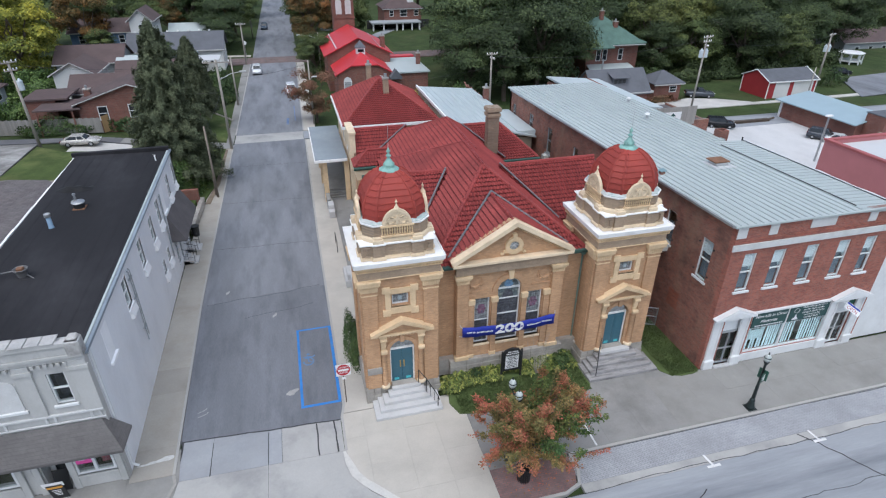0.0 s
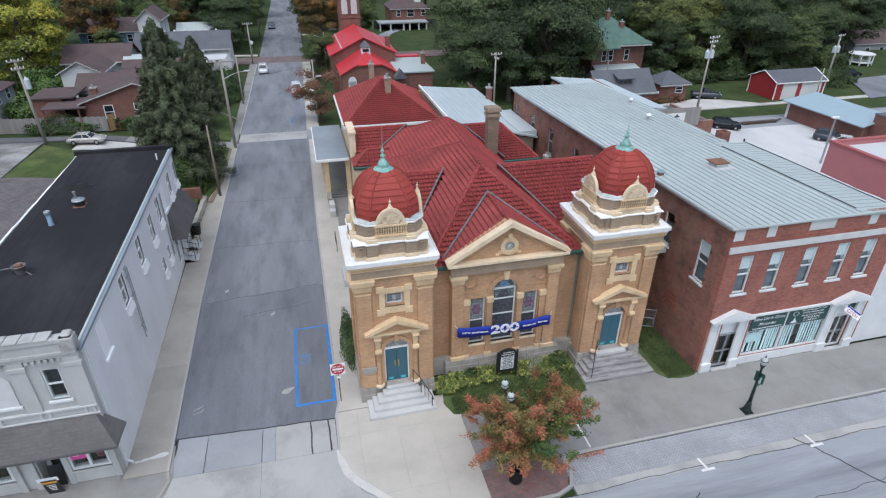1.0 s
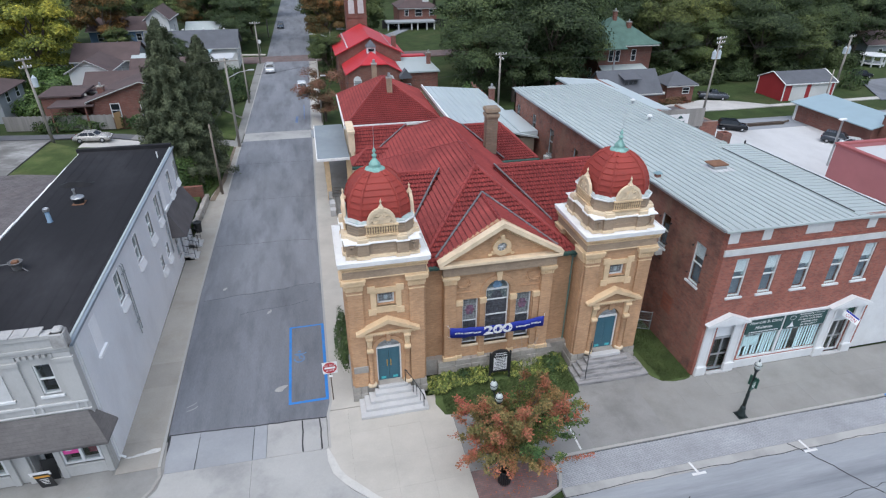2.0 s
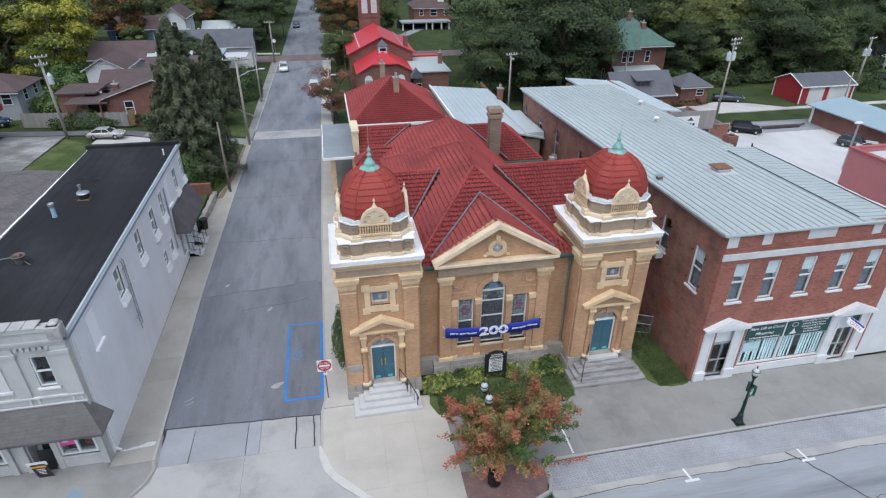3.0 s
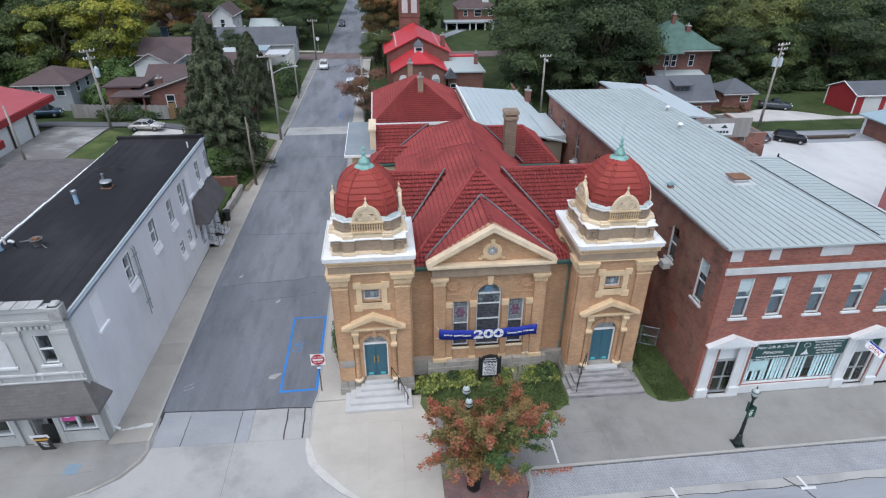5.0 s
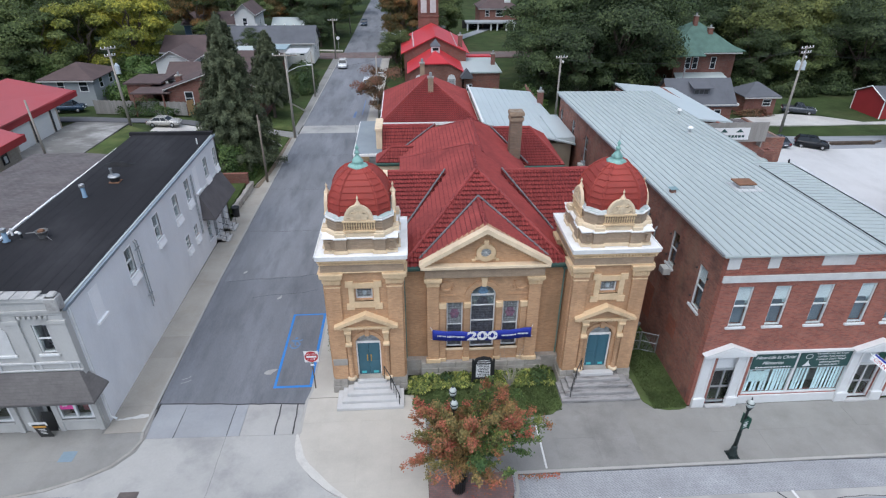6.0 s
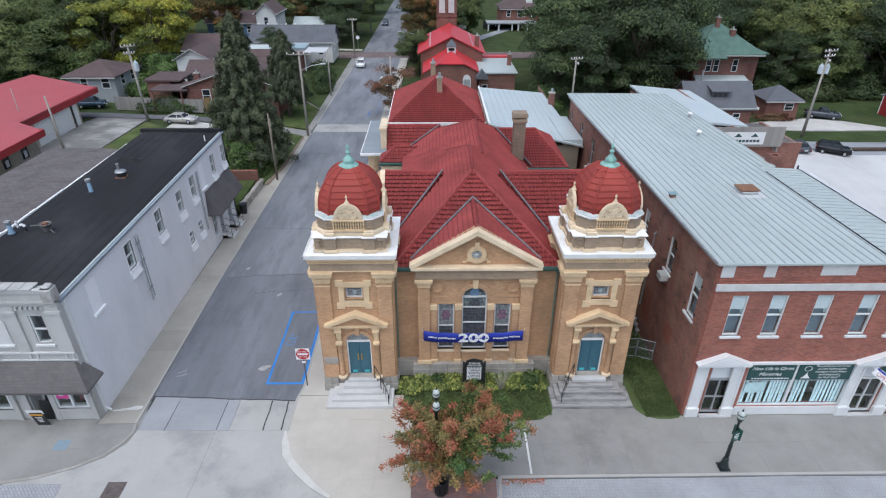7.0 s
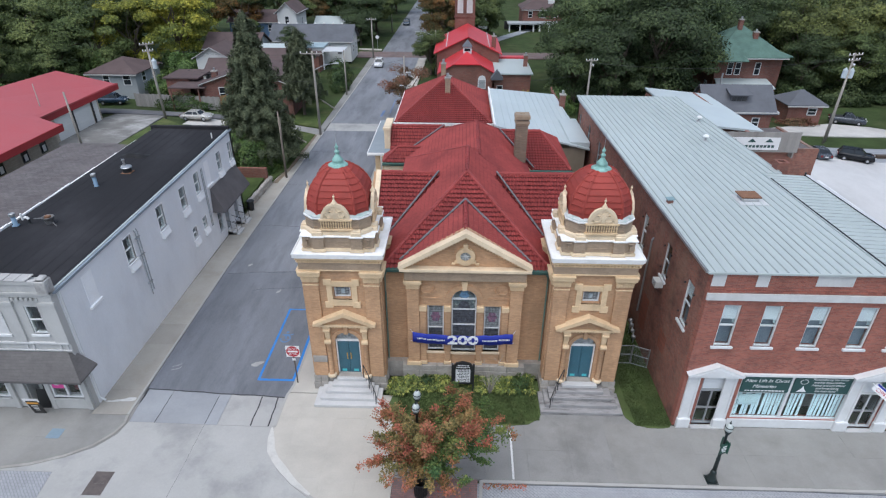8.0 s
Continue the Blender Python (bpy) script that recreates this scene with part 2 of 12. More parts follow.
BANNER = mat("royal_blue_banner_cloth", (0.015, 0.03, 0.3), 0.6, 0.08, 1.2, 12, 0.15)
GLASS = glass_mat("window_glass")
LEAD = mat("window_lead", (0.1, 0.1, 0.105), 0.6, 0.1, 2, 12, 0.05)
STAINED_DARK = mat("dark_leaded_glass", (0.075, 0.08, 0.095), 0.35, 0.55, 5.0, 16, 0.3, stain=(0.16, 0.16, 0.19), stain_scale=4.0, stain_amount=0.8)
STAINED = mat("leaded_stained_glass", (0.27, 0.29, 0.29), 0.4, 0.5, 6.0, 18, 0.3, stain=(0.36, 0.35, 0.38), stain_scale=5.0, stain_amount=0.9)
ROSE = mat("rose_stained_glass", (0.22, 0.12, 0.17), 0.2, 0.5, 8.0, 18, 0.3, stain=(0.1, 0.14, 0.2), stain_scale=7.0, stain_amount=0.9)
PALEGLASS = mat("pale_blue_stained_glass", (0.4, 0.46, 0.48), 0.25, 0.3, 6, 18, 0.2)
# Near-black base colour that stands in for the shade of unlit spaces.
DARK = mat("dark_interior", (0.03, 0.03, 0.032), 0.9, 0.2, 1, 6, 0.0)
ROOMWALL = mat("dim_plaster", (0.3, 0.29, 0.27), 0.9, 0.1, 1, 6, 0.0)
REDBRICK = brick_mat("red_brick", (0.375, 0.128, 0.09), (0.225, 0.078, 0.06), (0.3, 0.19, 0.16), 0.21, 0.072, 0.007, grime=(0.15, 0.075, 0.06), grime_amount=0.6, rows_amount=0.05, soot=0.25)
SIDEBRICK = brick_mat("weathered_red_brick", (0.315, 0.125, 0.088), (0.17, 0.075, 0.06), (0.27, 0.185, 0.15), 0.21, 0.072, 0.009, grime=(0.3, 0.205, 0.15), grime_amount=0.9, rows_amount=0.07, soot=0.62)
FARBRICK = brick_mat("orange_red_brick", (0.23, 0.095, 0.07), (0.18, 0.072, 0.055), (0.2, 0.14, 0.12), 0.22, 0.075, 0.009)
SIGNPANEL = mat("pale_stone_panel", (0.6, 0.6, 0.59), 0.75, 0.07, 1.5, 10, 0.2, stain=(0.42, 0.41, 0.39), stain_scale=1.2)
# Seam colour is darker than the roof's to paint in the ribs' shadow lines.
SEAM = mat("weathered_roof_seam", (0.39, 0.43, 0.422), 0.6, 0.1, 0.5, 8, 0.1)
METAL = mat("pale_blue_metal_roof", (0.425, 0.47, 0.462), 0.55, 0.06, 0.25, 6, 0.08, metal=0.0, stain=(0.37, 0.41, 0.4), stain_scale=0.2, stain_amount=0.6, stretch=(1, 0.25, 1))
METAL_PALE = mat("very_pale_metal_roof", (0.52, 0.575, 0.58), 0.45, 0.05, 0.25, 6, 0.08, metal=0.1, stain=(0.47, 0.53, 0.55), stain_scale=0.2, stain_amount=0.6)
METAL_WHITE = mat("white_membrane_roof", (0.55, 0.56, 0.565), 0.65, 0.05, 0.3, 8, 0.1, stain=(0.5, 0.5, 0.49), stain_scale=0.3, stain_amount=0.6)
METAL_BLUE = mat("light_blue_metal_roof", (0.35, 0.45, 0.49), 0.45, 0.06, 0.3, 6, 0.1, metal=0.1)
METAL_RED = mat("red_metal_roof", (0.42, 0.09, 0.095), 0.45, 0.08, 0.3, 7, 0.08, stain=(0.36, 0.05, 0.055), stain_scale=0.3)
METAL_BRIGHTRED = mat("bright_red_metal_roof", (0.52, 0.035, 0.042), 0.42, 0.08, 0.3, 7, 0.08)
BITUMEN = mat("black_bitumen_roof", (0.022, 0.0215, 0.024), 0.88, 0.2, 0.35, 9, 0.3, spec=0.25, stain=(0.042, 0.041, 0.044), stain_scale=0.35, stain_amount=0.6, stretch=(1, 0.4, 1))
# Side wall paint set lighter than the front to offset its weaker light.
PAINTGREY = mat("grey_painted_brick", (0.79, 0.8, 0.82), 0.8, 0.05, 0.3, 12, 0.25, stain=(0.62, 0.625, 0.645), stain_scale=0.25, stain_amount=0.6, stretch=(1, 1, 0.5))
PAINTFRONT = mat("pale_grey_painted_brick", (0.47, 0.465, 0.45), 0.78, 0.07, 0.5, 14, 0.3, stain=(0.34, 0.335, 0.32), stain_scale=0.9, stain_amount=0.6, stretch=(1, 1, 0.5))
SHINGLE = brick_mat("grey_asphalt_shingle", (0.14, 0.13, 0.127), (0.125, 0.116, 0.114), (0.11, 0.103, 0.1), 0.3, 0.14, 0.008, flat=False, grime=(0.17, 0.16, 0.155), grime_amount=0.6, rows_amount=0.06, bump=0.3)
SHINGLE_BROWN = mat("brown_asphalt_shingle", (0.102, 0.071, 0.068), 0.9, 0.14, 0.6, 9, 0.4, stain=(0.075, 0.054, 0.052), stain_scale=0.4)
SHINGLE_GREY = mat("slate_grey_shingle", (0.115, 0.12, 0.135), 0.9, 0.12, 0.6, 9, 0.4, stain=(0.085, 0.09, 0.1), stain_scale=0.4)
SHINGLE_GREEN = mat("green_shingle", (0.085, 0.15, 0.122), 0.85, 0.18, 0.9, 9, 0.4, stain=(0.055, 0.1, 0.085), stain_scale=0.5)
FLATROOF = brick_mat("grey_brown_shingle_roof", (0.15, 0.135, 0.135), (0.115, 0.104, 0.104), (0.09, 0.08, 0.08), 0.5, 0.3, 0.02, flat=True, grime=(0.17, 0.15, 0.145), grime_amount=0.7, rows_amount=0.1, soot=0.3)
GALV = mat("galvanised_metal", (0.45, 0.46, 0.47), 0.4, 0.1, 2, 12, 0.1, metal=0.7)
RUST = mat("rusty_metal", (0.2, 0.1, 0.055), 0.8, 0.2, 3, 14, 0.3)
PVC = mat("blue_vent_pipe", (0.16, 0.25, 0.35), 0.55, 0.05, 2, 10, 0.05)
WOODPOLE = mat("weathered_wood_pole", (0.345, 0.315, 0.278), 0.9, 0.15, 1.5, 14, 0.4, stretch=(2, 2, 0.3))
FENCEWOOD = mat("grey_weathered_boards", (0.3, 0.285, 0.265), 0.9, 0.14, 1.0, 14, 0.4, stain=(0.2, 0.185, 0.17), stain_scale=1.0, stretch=(2, 2, 0.4), rnd=0.12)
FRESHWOOD = mat("new_pine_boards", (0.42, 0.27, 0.13), 0.85, 0.1, 1.0, 14, 0.3, stretch=(2, 2, 0.4))
SIDING = mat("white_clapboard", (0.66, 0.66, 0.64), 0.75, 0.05, 0.6, 8, 0.15)
SIDING_BLUE = mat("blue_clapboard", (0.12, 0.2, 0.33), 0.75, 0.06, 0.6, 8, 0.15)
SIDING_GREY = mat("grey_clapboard", (0.32, 0.34, 0.35), 0.8, 0.07, 0.6, 8, 0.2)
BARNRED = mat("red_metal_siding", (0.33, 0.03, 0.035), 0.6, 0.08, 0.6, 8, 0.15)
BLOCK = mat("tan_concrete_block", (0.3, 0.26, 0.2), 0.9, 0.1, 0.8, 9, 0.3, stain=(0.22, 0.19, 0.145), stain_scale=0.5)
BARK = mat("grey_brown_bark", (0.1, 0.078, 0.06), 0.95, 0.25, 3, 16, 0.8, stretch=(2, 2, 0.4))
RUBBER = mat("black_tyre", (0.018, 0.018, 0.019), 0.85, 0.1, 4, 20, 0.1)
CARGLASS = mat("dark_car_glass", (0.02, 0.024, 0.028), 0.08, 0.1, 2, 8, 0.0)
PINK = mat("pink_poster", (0.75, 0.09, 0.35), 0.5, 0.08, 2, 10, 0.05)
CURTAIN = mat("pale_curtain", (0.62, 0.7, 0.71), 0.85, 0.08, 2, 8, 0.1)
# Blue-grey curtain colour also carries the sky's reflection in the lower panes.
SKY_TINT = mat("grey_net_curtain", (0.17, 0.2, 0.235), 0.9, 0.2, 2.5, 9, 0.1, stain=(0.08, 0.095, 0.115), stain_scale=2.5, stain_amount=0.9, stretch=(3, 3, 0.6))
BLIND = mat("white_roller_blind", (0.72, 0.74, 0.75), 0.8, 0.04, 1, 8, 0.05)
LENS = mat("frosted_lamp_globe", (0.5, 0.54, 0.52), 0.45, 0.04, 3, 12, 0.05)

# ---- building blocks ----


def part(name, bm, material, parent=None, label="", smooth=False):
    """Links a bmesh, in world coordinates, as one mesh under a thing or part."""
    me = bpy.data.meshes.new(name)
    bmesh.ops.recalc_face_normals(bm, faces=bm.faces)
    bm.to_mesh(me)
    bm.free()
    return solid(name, me, material, parent, label, smooth)


def solid(name, me, material, parent=None, label="", smooth=False):
    if material is not None and not me.materials:
        me.materials.append(material)
    if smooth:
        me.shade_smooth()
    ob = new(name, me)
    if parent is not None:
        ob.parent = parent
        ob.matrix_parent_inverse = Matrix.Translation(parent.location).inverted() if parent.type == "EMPTY" else Matrix()
    if label:
        tagged(ob, label)
    return ob


def thing(name, at, label, category, group="", kind=""):
    e = new(name)
    e.location = at
    e.empty_display_size = 0.3
    return tagged(e, label, category, group, kind)


def face(bm, pts):
    try:
        return bm.faces.new([bm.verts.new(p) for p in pts])
    except ValueError:
        return None


def box(bm, x0, y0, z0, x1, y1, z1, bevel=0.0):
    vs = [bm.verts.new((x, y, z)) for z in (z0, z1) for x, y in ((x0, y0), (x1, y0), (x1, y1), (x0, y1))]
    fs = [bm.faces.new([vs[i] for i in q]) for q in ((3, 2, 1, 0), (4, 5, 6, 7), (0, 1, 5, 4), (1, 2, 6, 5), (2, 3, 7, 6), (3, 0, 4, 7))]
    if bevel:
        es = list({e for f in fs for e in f.edges})
        bmesh.ops.bevel(bm, geom=es, offset=bevel, segments=1, affect="EDGES", profile=0.5)
    return vs


def boxm(bm, m, sx, sy, sz, bevel=0.0):
    """A box of that size standing on the origin of the pose m."""
    b2 = bmesh.new()
    box(b2, -sx / 2, -sy / 2, 0, sx / 2, sy / 2, sz, bevel)
    b2.transform(m)
    join(bm, b2)


def join(bm, b2):
    me = bpy.data.meshes.new("scratch")
    b2.to_mesh(me)
    b2.free()
    bm.from_mesh(me)
    bpy.data.meshes.remove(me)


def rod(bm, a, b, r0, r1=None, seg=8, caps=True):
    a, b = Vector(a), Vector(b)
    r1 = r0 if r1 is None else r1
    q = (b - a).to_track_quat("Z", "Y")
    rings = []
    for p, r in ((a, r0), (b, r1)):
        rings.append([bm.verts.new(p + q @ Vector((r * math.cos(2 * math.pi * i / seg), r * math.sin(2 * math.pi * i / seg), 0))) for i in range(seg)])
    for i in range(seg):
        j = (i + 1) % seg
        bm.faces.new((rings[0][i], rings[0][j], rings[1][j], rings[1][i]))
    if caps:
        bm.faces.new(rings[0][::-1])
        bm.faces.new(rings[1])


def lathe(bm, cx, cy, profile, seg=16, turn=0.0, squash=1.0):
    """Turns a profile of (radius, z) round the upright through (cx, cy)."""
    rings = []
    for r, z in profile:
        rings.append([bm.verts.new((cx + r * math.cos(turn + 2 * math.pi * i / seg), cy + squash * r * math.sin(turn + 2 * math.pi * i / seg), z)) for i in range(seg)])
    for a, b in zip(rings, rings[1:]):
        for i in range(seg):
            j = (i + 1) % seg
            bm.faces.new((a[i], a[j], b[j], b[i]))
    bm.faces.new(rings[0][::-1])
    bm.faces.new(rings[-1])


def prism(bm, outline, lo, hi, axis="z"):
    """An outline of 2D points, given depth along an axis: z: (x, y); y: (x, z); x: (y, z)."""
    def at(p, d):
        return (p[0], p[1], d) if axis == "z" else (p[0], d, p[1]) if axis == "y" else (d, p[0], p[1])
    a = [bm.verts.new(at(p, lo)) for p in outline]
    b = [bm.verts.new(at(p, hi)) for p in outline]
    bm.faces.new(a[::-1])
    bm.faces.new(b)
    for i in range(len(a)):
        j = (i + 1) % len(a)
        bm.faces.new((a[i], a[j], b[j], b[i]))


def slope(bm, pts, thick=0.12):
    """A roof slope: the polygon pts as its upper face, with thickness below."""
    top = [bm.verts.new(p) for p in pts]
    low = [bm.verts.new((p[0], p[1], p[2] - thick)) for p in pts]
    bm.faces.new(top)
    bm.faces.new(low[::-1])
    for i in range(len(pts)):
        j = (i + 1) % len(pts)
        bm.faces.new((top[i], low[i], low[j], top[j]))


def wall(bm, axis, outer, inner, u0, u1, z0, z1, holes=()):
    """An upright wall along an axis, between the planes outer and inner, with holes (u0, u1, z0, z1) right through it."""
    us = sorted({u0, u1, *[h[0] for h in holes], *[h[1] for h in holes]})
    zs = sorted({z0, z1, *[h[2] for h in holes], *[h[3] for h in holes]})
    us, zs = [u for u in us if u0 <= u <= u1], [z for z in zs if z0 <= z <= z1]
    grid = {}
    for d in (outer, inner):
        for i, u in enumerate(us):
            for k, z in enumerate(zs):
                grid[d, i, k] = bm.verts.new((u, d, z) if axis == "x" else (d, u, z))

    def open_cell(i, k):
        if not (0 <= i < len(us) - 1 and 0 <= k < len(zs) - 1):
            return True
        cu, cz = (us[i] + us[i + 1]) / 2, (zs[k] + zs[k + 1]) / 2
        return any(h[0] < cu < h[1] and h[2] < cz < h[3] for h in holes)
    for i in range(len(us) - 1):
        for k in range(len(zs) - 1):
            if open_cell(i, k):
                continue
            for d in (outer, inner):
                bm.faces.new([grid[d, a, b] for a, b in ((i, k), (i + 1, k), (i + 1, k + 1), (i, k + 1))])
            for (di, dk), (p, q) in (((-1, 0), ((i, k), (i, k + 1))), ((1, 0), ((i + 1, k), (i + 1, k + 1))), ((0, -1), ((i, k), (i + 1, k))), ((0, 1), ((i, k + 1), (i + 1, k + 1)))):
                if open_cell(i + di, k + dk):
                    bm.faces.new((grid[(outer, *p)], grid[(outer, *q)], grid[(inner, *q)], grid[(inner, *p)]))


def spandrel(bm, axis, outer, inner, u0, u1, spring, top, n=10):
    """Fills the corners over a round arch in a square hole."""
    c, r = (u0 + u1) / 2, (u1 - u0) / 2
    for s in (-1, 1):
        pts = [(c + s * r, top)]
        for i in range(n + 1):
            a = math.pi / 2 * i / n
            pts.append((c + s * r * math.cos(a), spring + (top - spring) * 0.995 * math.sin(a)))
        if axis == "x":
            prism(bm, pts, outer, inner, "y")
        else:
            prism(bm, pts, outer, inner, "x")


def clip_cell(poly, x0, y0, x1, y1):
    for ax, lim, sign in ((0, x0, 1), (0, x1, -1), (1, y0, 1), (1, y1, -1)):
        out = []
        for i, p in enumerate(poly):
            q = poly[(i + 1) % len(poly)]
            a, b = sign * (p[ax] - lim), sign * (q[ax] - lim)
            if a >= 0:
                out.append(p)
            if (a >= 0) != (b >= 0):
                t = a / (a - b)
                out.append((p[0] + t * (q[0] - p[0]), p[1] + t * (q[1] - p[1])))
        poly = out
        if len(poly) < 3:
            return []
    clean = [p for i, p in enumerate(poly) if math.dist(p, poly[i - 1]) > 0.01]
    return clean if len(clean) >= 3 else []


def slabs(outline, xs, ys, top, thick, material, parent, gap=0.004, name="slab"):
    """Paving slabs: the outline cut by joints at xs and ys, each slab an object of its own."""
    for x0, x1 in zip(xs, xs[1:]):
        for y0, y1 in zip(ys, ys[1:]):
            poly = clip_cell(outline, x0 + gap / 2, y0 + gap / 2, x1 - gap / 2, y1 - gap / 2)
            if poly:
                bm = bmesh.new()
                lift = random.uniform(-0.003, 0.003)
                prism(bm, poly, top - thick, top + lift)
                part(name, bm, material, parent)


def strip(bm, pts, width, z=0.0, high=0.0):
    """A ribbon along a line of (x, y) on the ground; its width may be uneven."""
    left, right = [], []
    for i, p in enumerate(pts):
        a, b = Vector(pts[max(i - 1, 0)]), Vector(pts[min(i + 1, len(pts) - 1)])
        d = (b - a).normalized()
        w = width[i] if isinstance(width, (list, tuple)) else width
        zz = p[2] if len(p) > 2 else z
        left.append(bm.verts.new((p[0] - d.y * w / 2, p[1] + d.x * w / 2, zz)))
        right.append(bm.verts.new((p[0] + d.y * w / 2, p[1] - d.x * w / 2, zz)))
    for i in range(len(pts) - 1):
        bm.faces.new((left[i], right[i], right[i + 1], left[i + 1]))
    if high:
        g = bmesh.ops.extrude_face_region(bm, geom=list(bm.faces))
        bmesh.ops.translate(bm, vec=(0, 0, -high), verts=[v for v in g["geom"] if isinstance(v, bmesh.types.BMVert)])


def wander(p, q, n, amount, seed):
    """A line from p to q that strays a little, as cracks do."""
    rr = random.Random(seed)
    d = Vector((q[0] - p[0], q[1] - p[1]))
    s = Vector((-d.y, d.x)).normalized()
    off, pts = 0.0, []
    for i in range(n + 1):
        f = i / n
        off = off * 0.8 + rr.uniform(-amount, amount)
        k = off * min(1, 4 * f, 4 * (1 - f))
        pts.append((p[0] + d.x * f + s.x * k, p[1] + d.y * f + s.y * k))
    return pts


def smooth01(v):
    v = min(max(v, 0.0), 1.0)
    return v * v * (3 - 2 * v)


def land(x, y):
    """The height of the ground: it climbs to the back on one side and falls a little on the other."""
    up = smooth01((-10.5 - x) / 13) * (1.75 * smooth01((y - 38) / 16) - 0.65 * smooth01((y - 69) / 7) + 1.1 * smooth01((y - 84) / 12))
    down = -1.2 * smooth01((x - 38) / 22) * smooth01((y - 26) / 14)
    return up + down


def drape(name, outline, lift, material, cell=3.0, label="", category="", kind="structure", thick=0.12):
    """A sheet laid over the ground inside an outline, with a depth to its edge."""
    xs, ys = [p[0] for p in outline], [p[1] for p in outline]
    nx, ny = max(1, math.ceil((max(xs) - min(xs)) / cell)), max(1, math.ceil((max(ys) - min(ys)) / cell))
    bm = bmesh.new()
    for i in range(nx):
        for k in range(ny):
            x0, y0 = min(xs) + (max(xs) - min(xs)) * i / nx, min(ys) + (max(ys) - min(ys)) * k / ny
            poly = clip_cell(outline, x0, y0, x0 + (max(xs) - min(xs)) / nx, y0 + (max(ys) - min(ys)) / ny)
            if poly:
                face(bm, [(p[0], p[1], land(*p) + lift) for p in poly])
    bmesh.ops.remove_doubles(bm, verts=bm.verts, dist=0.02)
    edges = [e for e in bm.edges if len(e.link_faces) == 1]
    g = bmesh.ops.extrude_edge_only(bm, edges=edges)
    bmesh.ops.translate(bm, vec=(0, 0, -thick), verts=[v for v in g["geom"] if isinstance(v, bmesh.types.BMVert)])
    return tagged(part(name, bm, material), label, category, kind=kind)


def words(name, text, size, m, material, parent, depth=0.004, align="CENTER", shear=0.0, bold=0.0):
    """Raised letters on the plane of the pose m."""
    c = bpy.data.curves.new(name, "FONT")
    c.body, c.size, c.align_x, c.align_y, c.extrude, c.shear = text, size, align, "CENTER", depth, shear
    c.offset = bold
    tmp = new("scratch_text", c)
    me = bpy.data.meshes.new_from_object(tmp)
    bpy.data.objects.remove(tmp)
    bpy.data.curves.remove(c)
    me.transform(m)
    me.materials.clear()
    me.materials.append(material)
    return solid(name, me, None, parent)


def front(x, y, z, lean=0):
    """A pose whose plane is upright and faces -y."""
    return pose(x, y, z, 90 + lean, 0, 0)


# ---- ground, streets and pavements ----
ROAD = -0.05  # the streets lie this far below the pavements


# Rough grass made darker than the lawns, with tree shade in its base colour.
DARK_GRASS = mat("rough_grass", (0.046, 0.068, 0.024), 0.95, 0.28, 0.4, 18, 0.8, stain=(0.085, 0.08, 0.04), stain_scale=0.12, stain_amount=0.6, spec=0.15)


def ground_sheet():
    xs = sorted({-900, -600, -400, -280, -200, 140, 200, 280, 400, 600, 900, *range(-150, 121, 5)})
    ys = sorted({-300, -150, -60, 180, 240, 320, 450, 700, 1000, *range(-30, 161, 5)})
    bm = bmesh.new()
    g = [[bm.verts.new((x, y, land(x, y) - 0.22)) for y in ys] for x in xs]
    for i in range(len(xs) - 1):
        for k in range(len(ys) - 1):
            bm.faces.new((g[i][k], g[i + 1][k], g[i + 1][k + 1], g[i][k + 1]))
    tagged(part("ground", bm, DARK_GRASS, smooth=True), "rough green and tan grass ground between the streets", "ground", kind="structure")


ground_sheet()


def flat(name, outline, top, material, label, category, thick=0.2):
    bm = bmesh.new()
    prism(bm, outline, top - thick, top)
    return tagged(part(name, bm, material), label, category, kind="structure")


ASPHALT_FRESH = mat("fresh_asphalt", (0.168, 0.176, 0.195), 0.85, 0.2, 0.3, 16, 0.3, stain=(0.098, 0.103, 0.118), stain_scale=0.55, stain_amount=0.85, stretch=(1.2, 0.3, 1))
ASPHALT_DARK = mat("dark_alley_asphalt", (0.12, 0.12, 0.13), 0.85, 0.14, 0.3, 14, 0.3, stain=(0.19, 0.185, 0.185), stain_scale=0.4, stain_amount=0.6)
flat("road", [(-150, -12), (150, -12), (150, 15.12), (-8.2, 15.12), (-8.2, 15.12), (-150, 15.12)], ROAD, ASPHALT_OLD,
                   "worn blue-grey asphalt main street with tar-filled cracks", "road")
flat("road", [(-9.15, 15.13), (5.3, 15.13), (3.5, 16.3), (2.3, 17.2), (1.1, 18.6), (0.6, 20.4), (-7.5, 20.55), (-7.78, 19.75), (-8.42, 18.9), (-9.4, 18.24), (-10.85, 17.7), (-12.2, 17.38), (-12.2, 17.27), (-9.42, 17.27)], ROAD + 0.004, APRON,
             "pale concrete street mouth at the corner", "road")
flat("road", [(11.0, 15.13), (150, 15.13), (150, 15.62), (11.0, 15.62)], ROAD + 0.002, APRON, "pale concrete gutter strip along the parking bays", "road")
flat("road", [(-150, 15.13), (-9.16, 15.13), (-9.22, 15.6), (-150, 15.6)], ROAD + 0.002, APRON, "pale concrete gutter strip along the parking bays", "road")
flat("road", [(11.0, 15.63), (150, 15.63), (150, 17.26), (11.0, 17.26)], ROAD + 0.003, PAVER, "grey brick-paved parking bays beside the kerb", "road")
flat("road", [(-150, 15.61), (-9.23, 15.61), (-9.43, 17.26), (-150, 17.26)], ROAD + 0.003, PAVER, "grey brick-paved parking bays beside the kerb", "road")
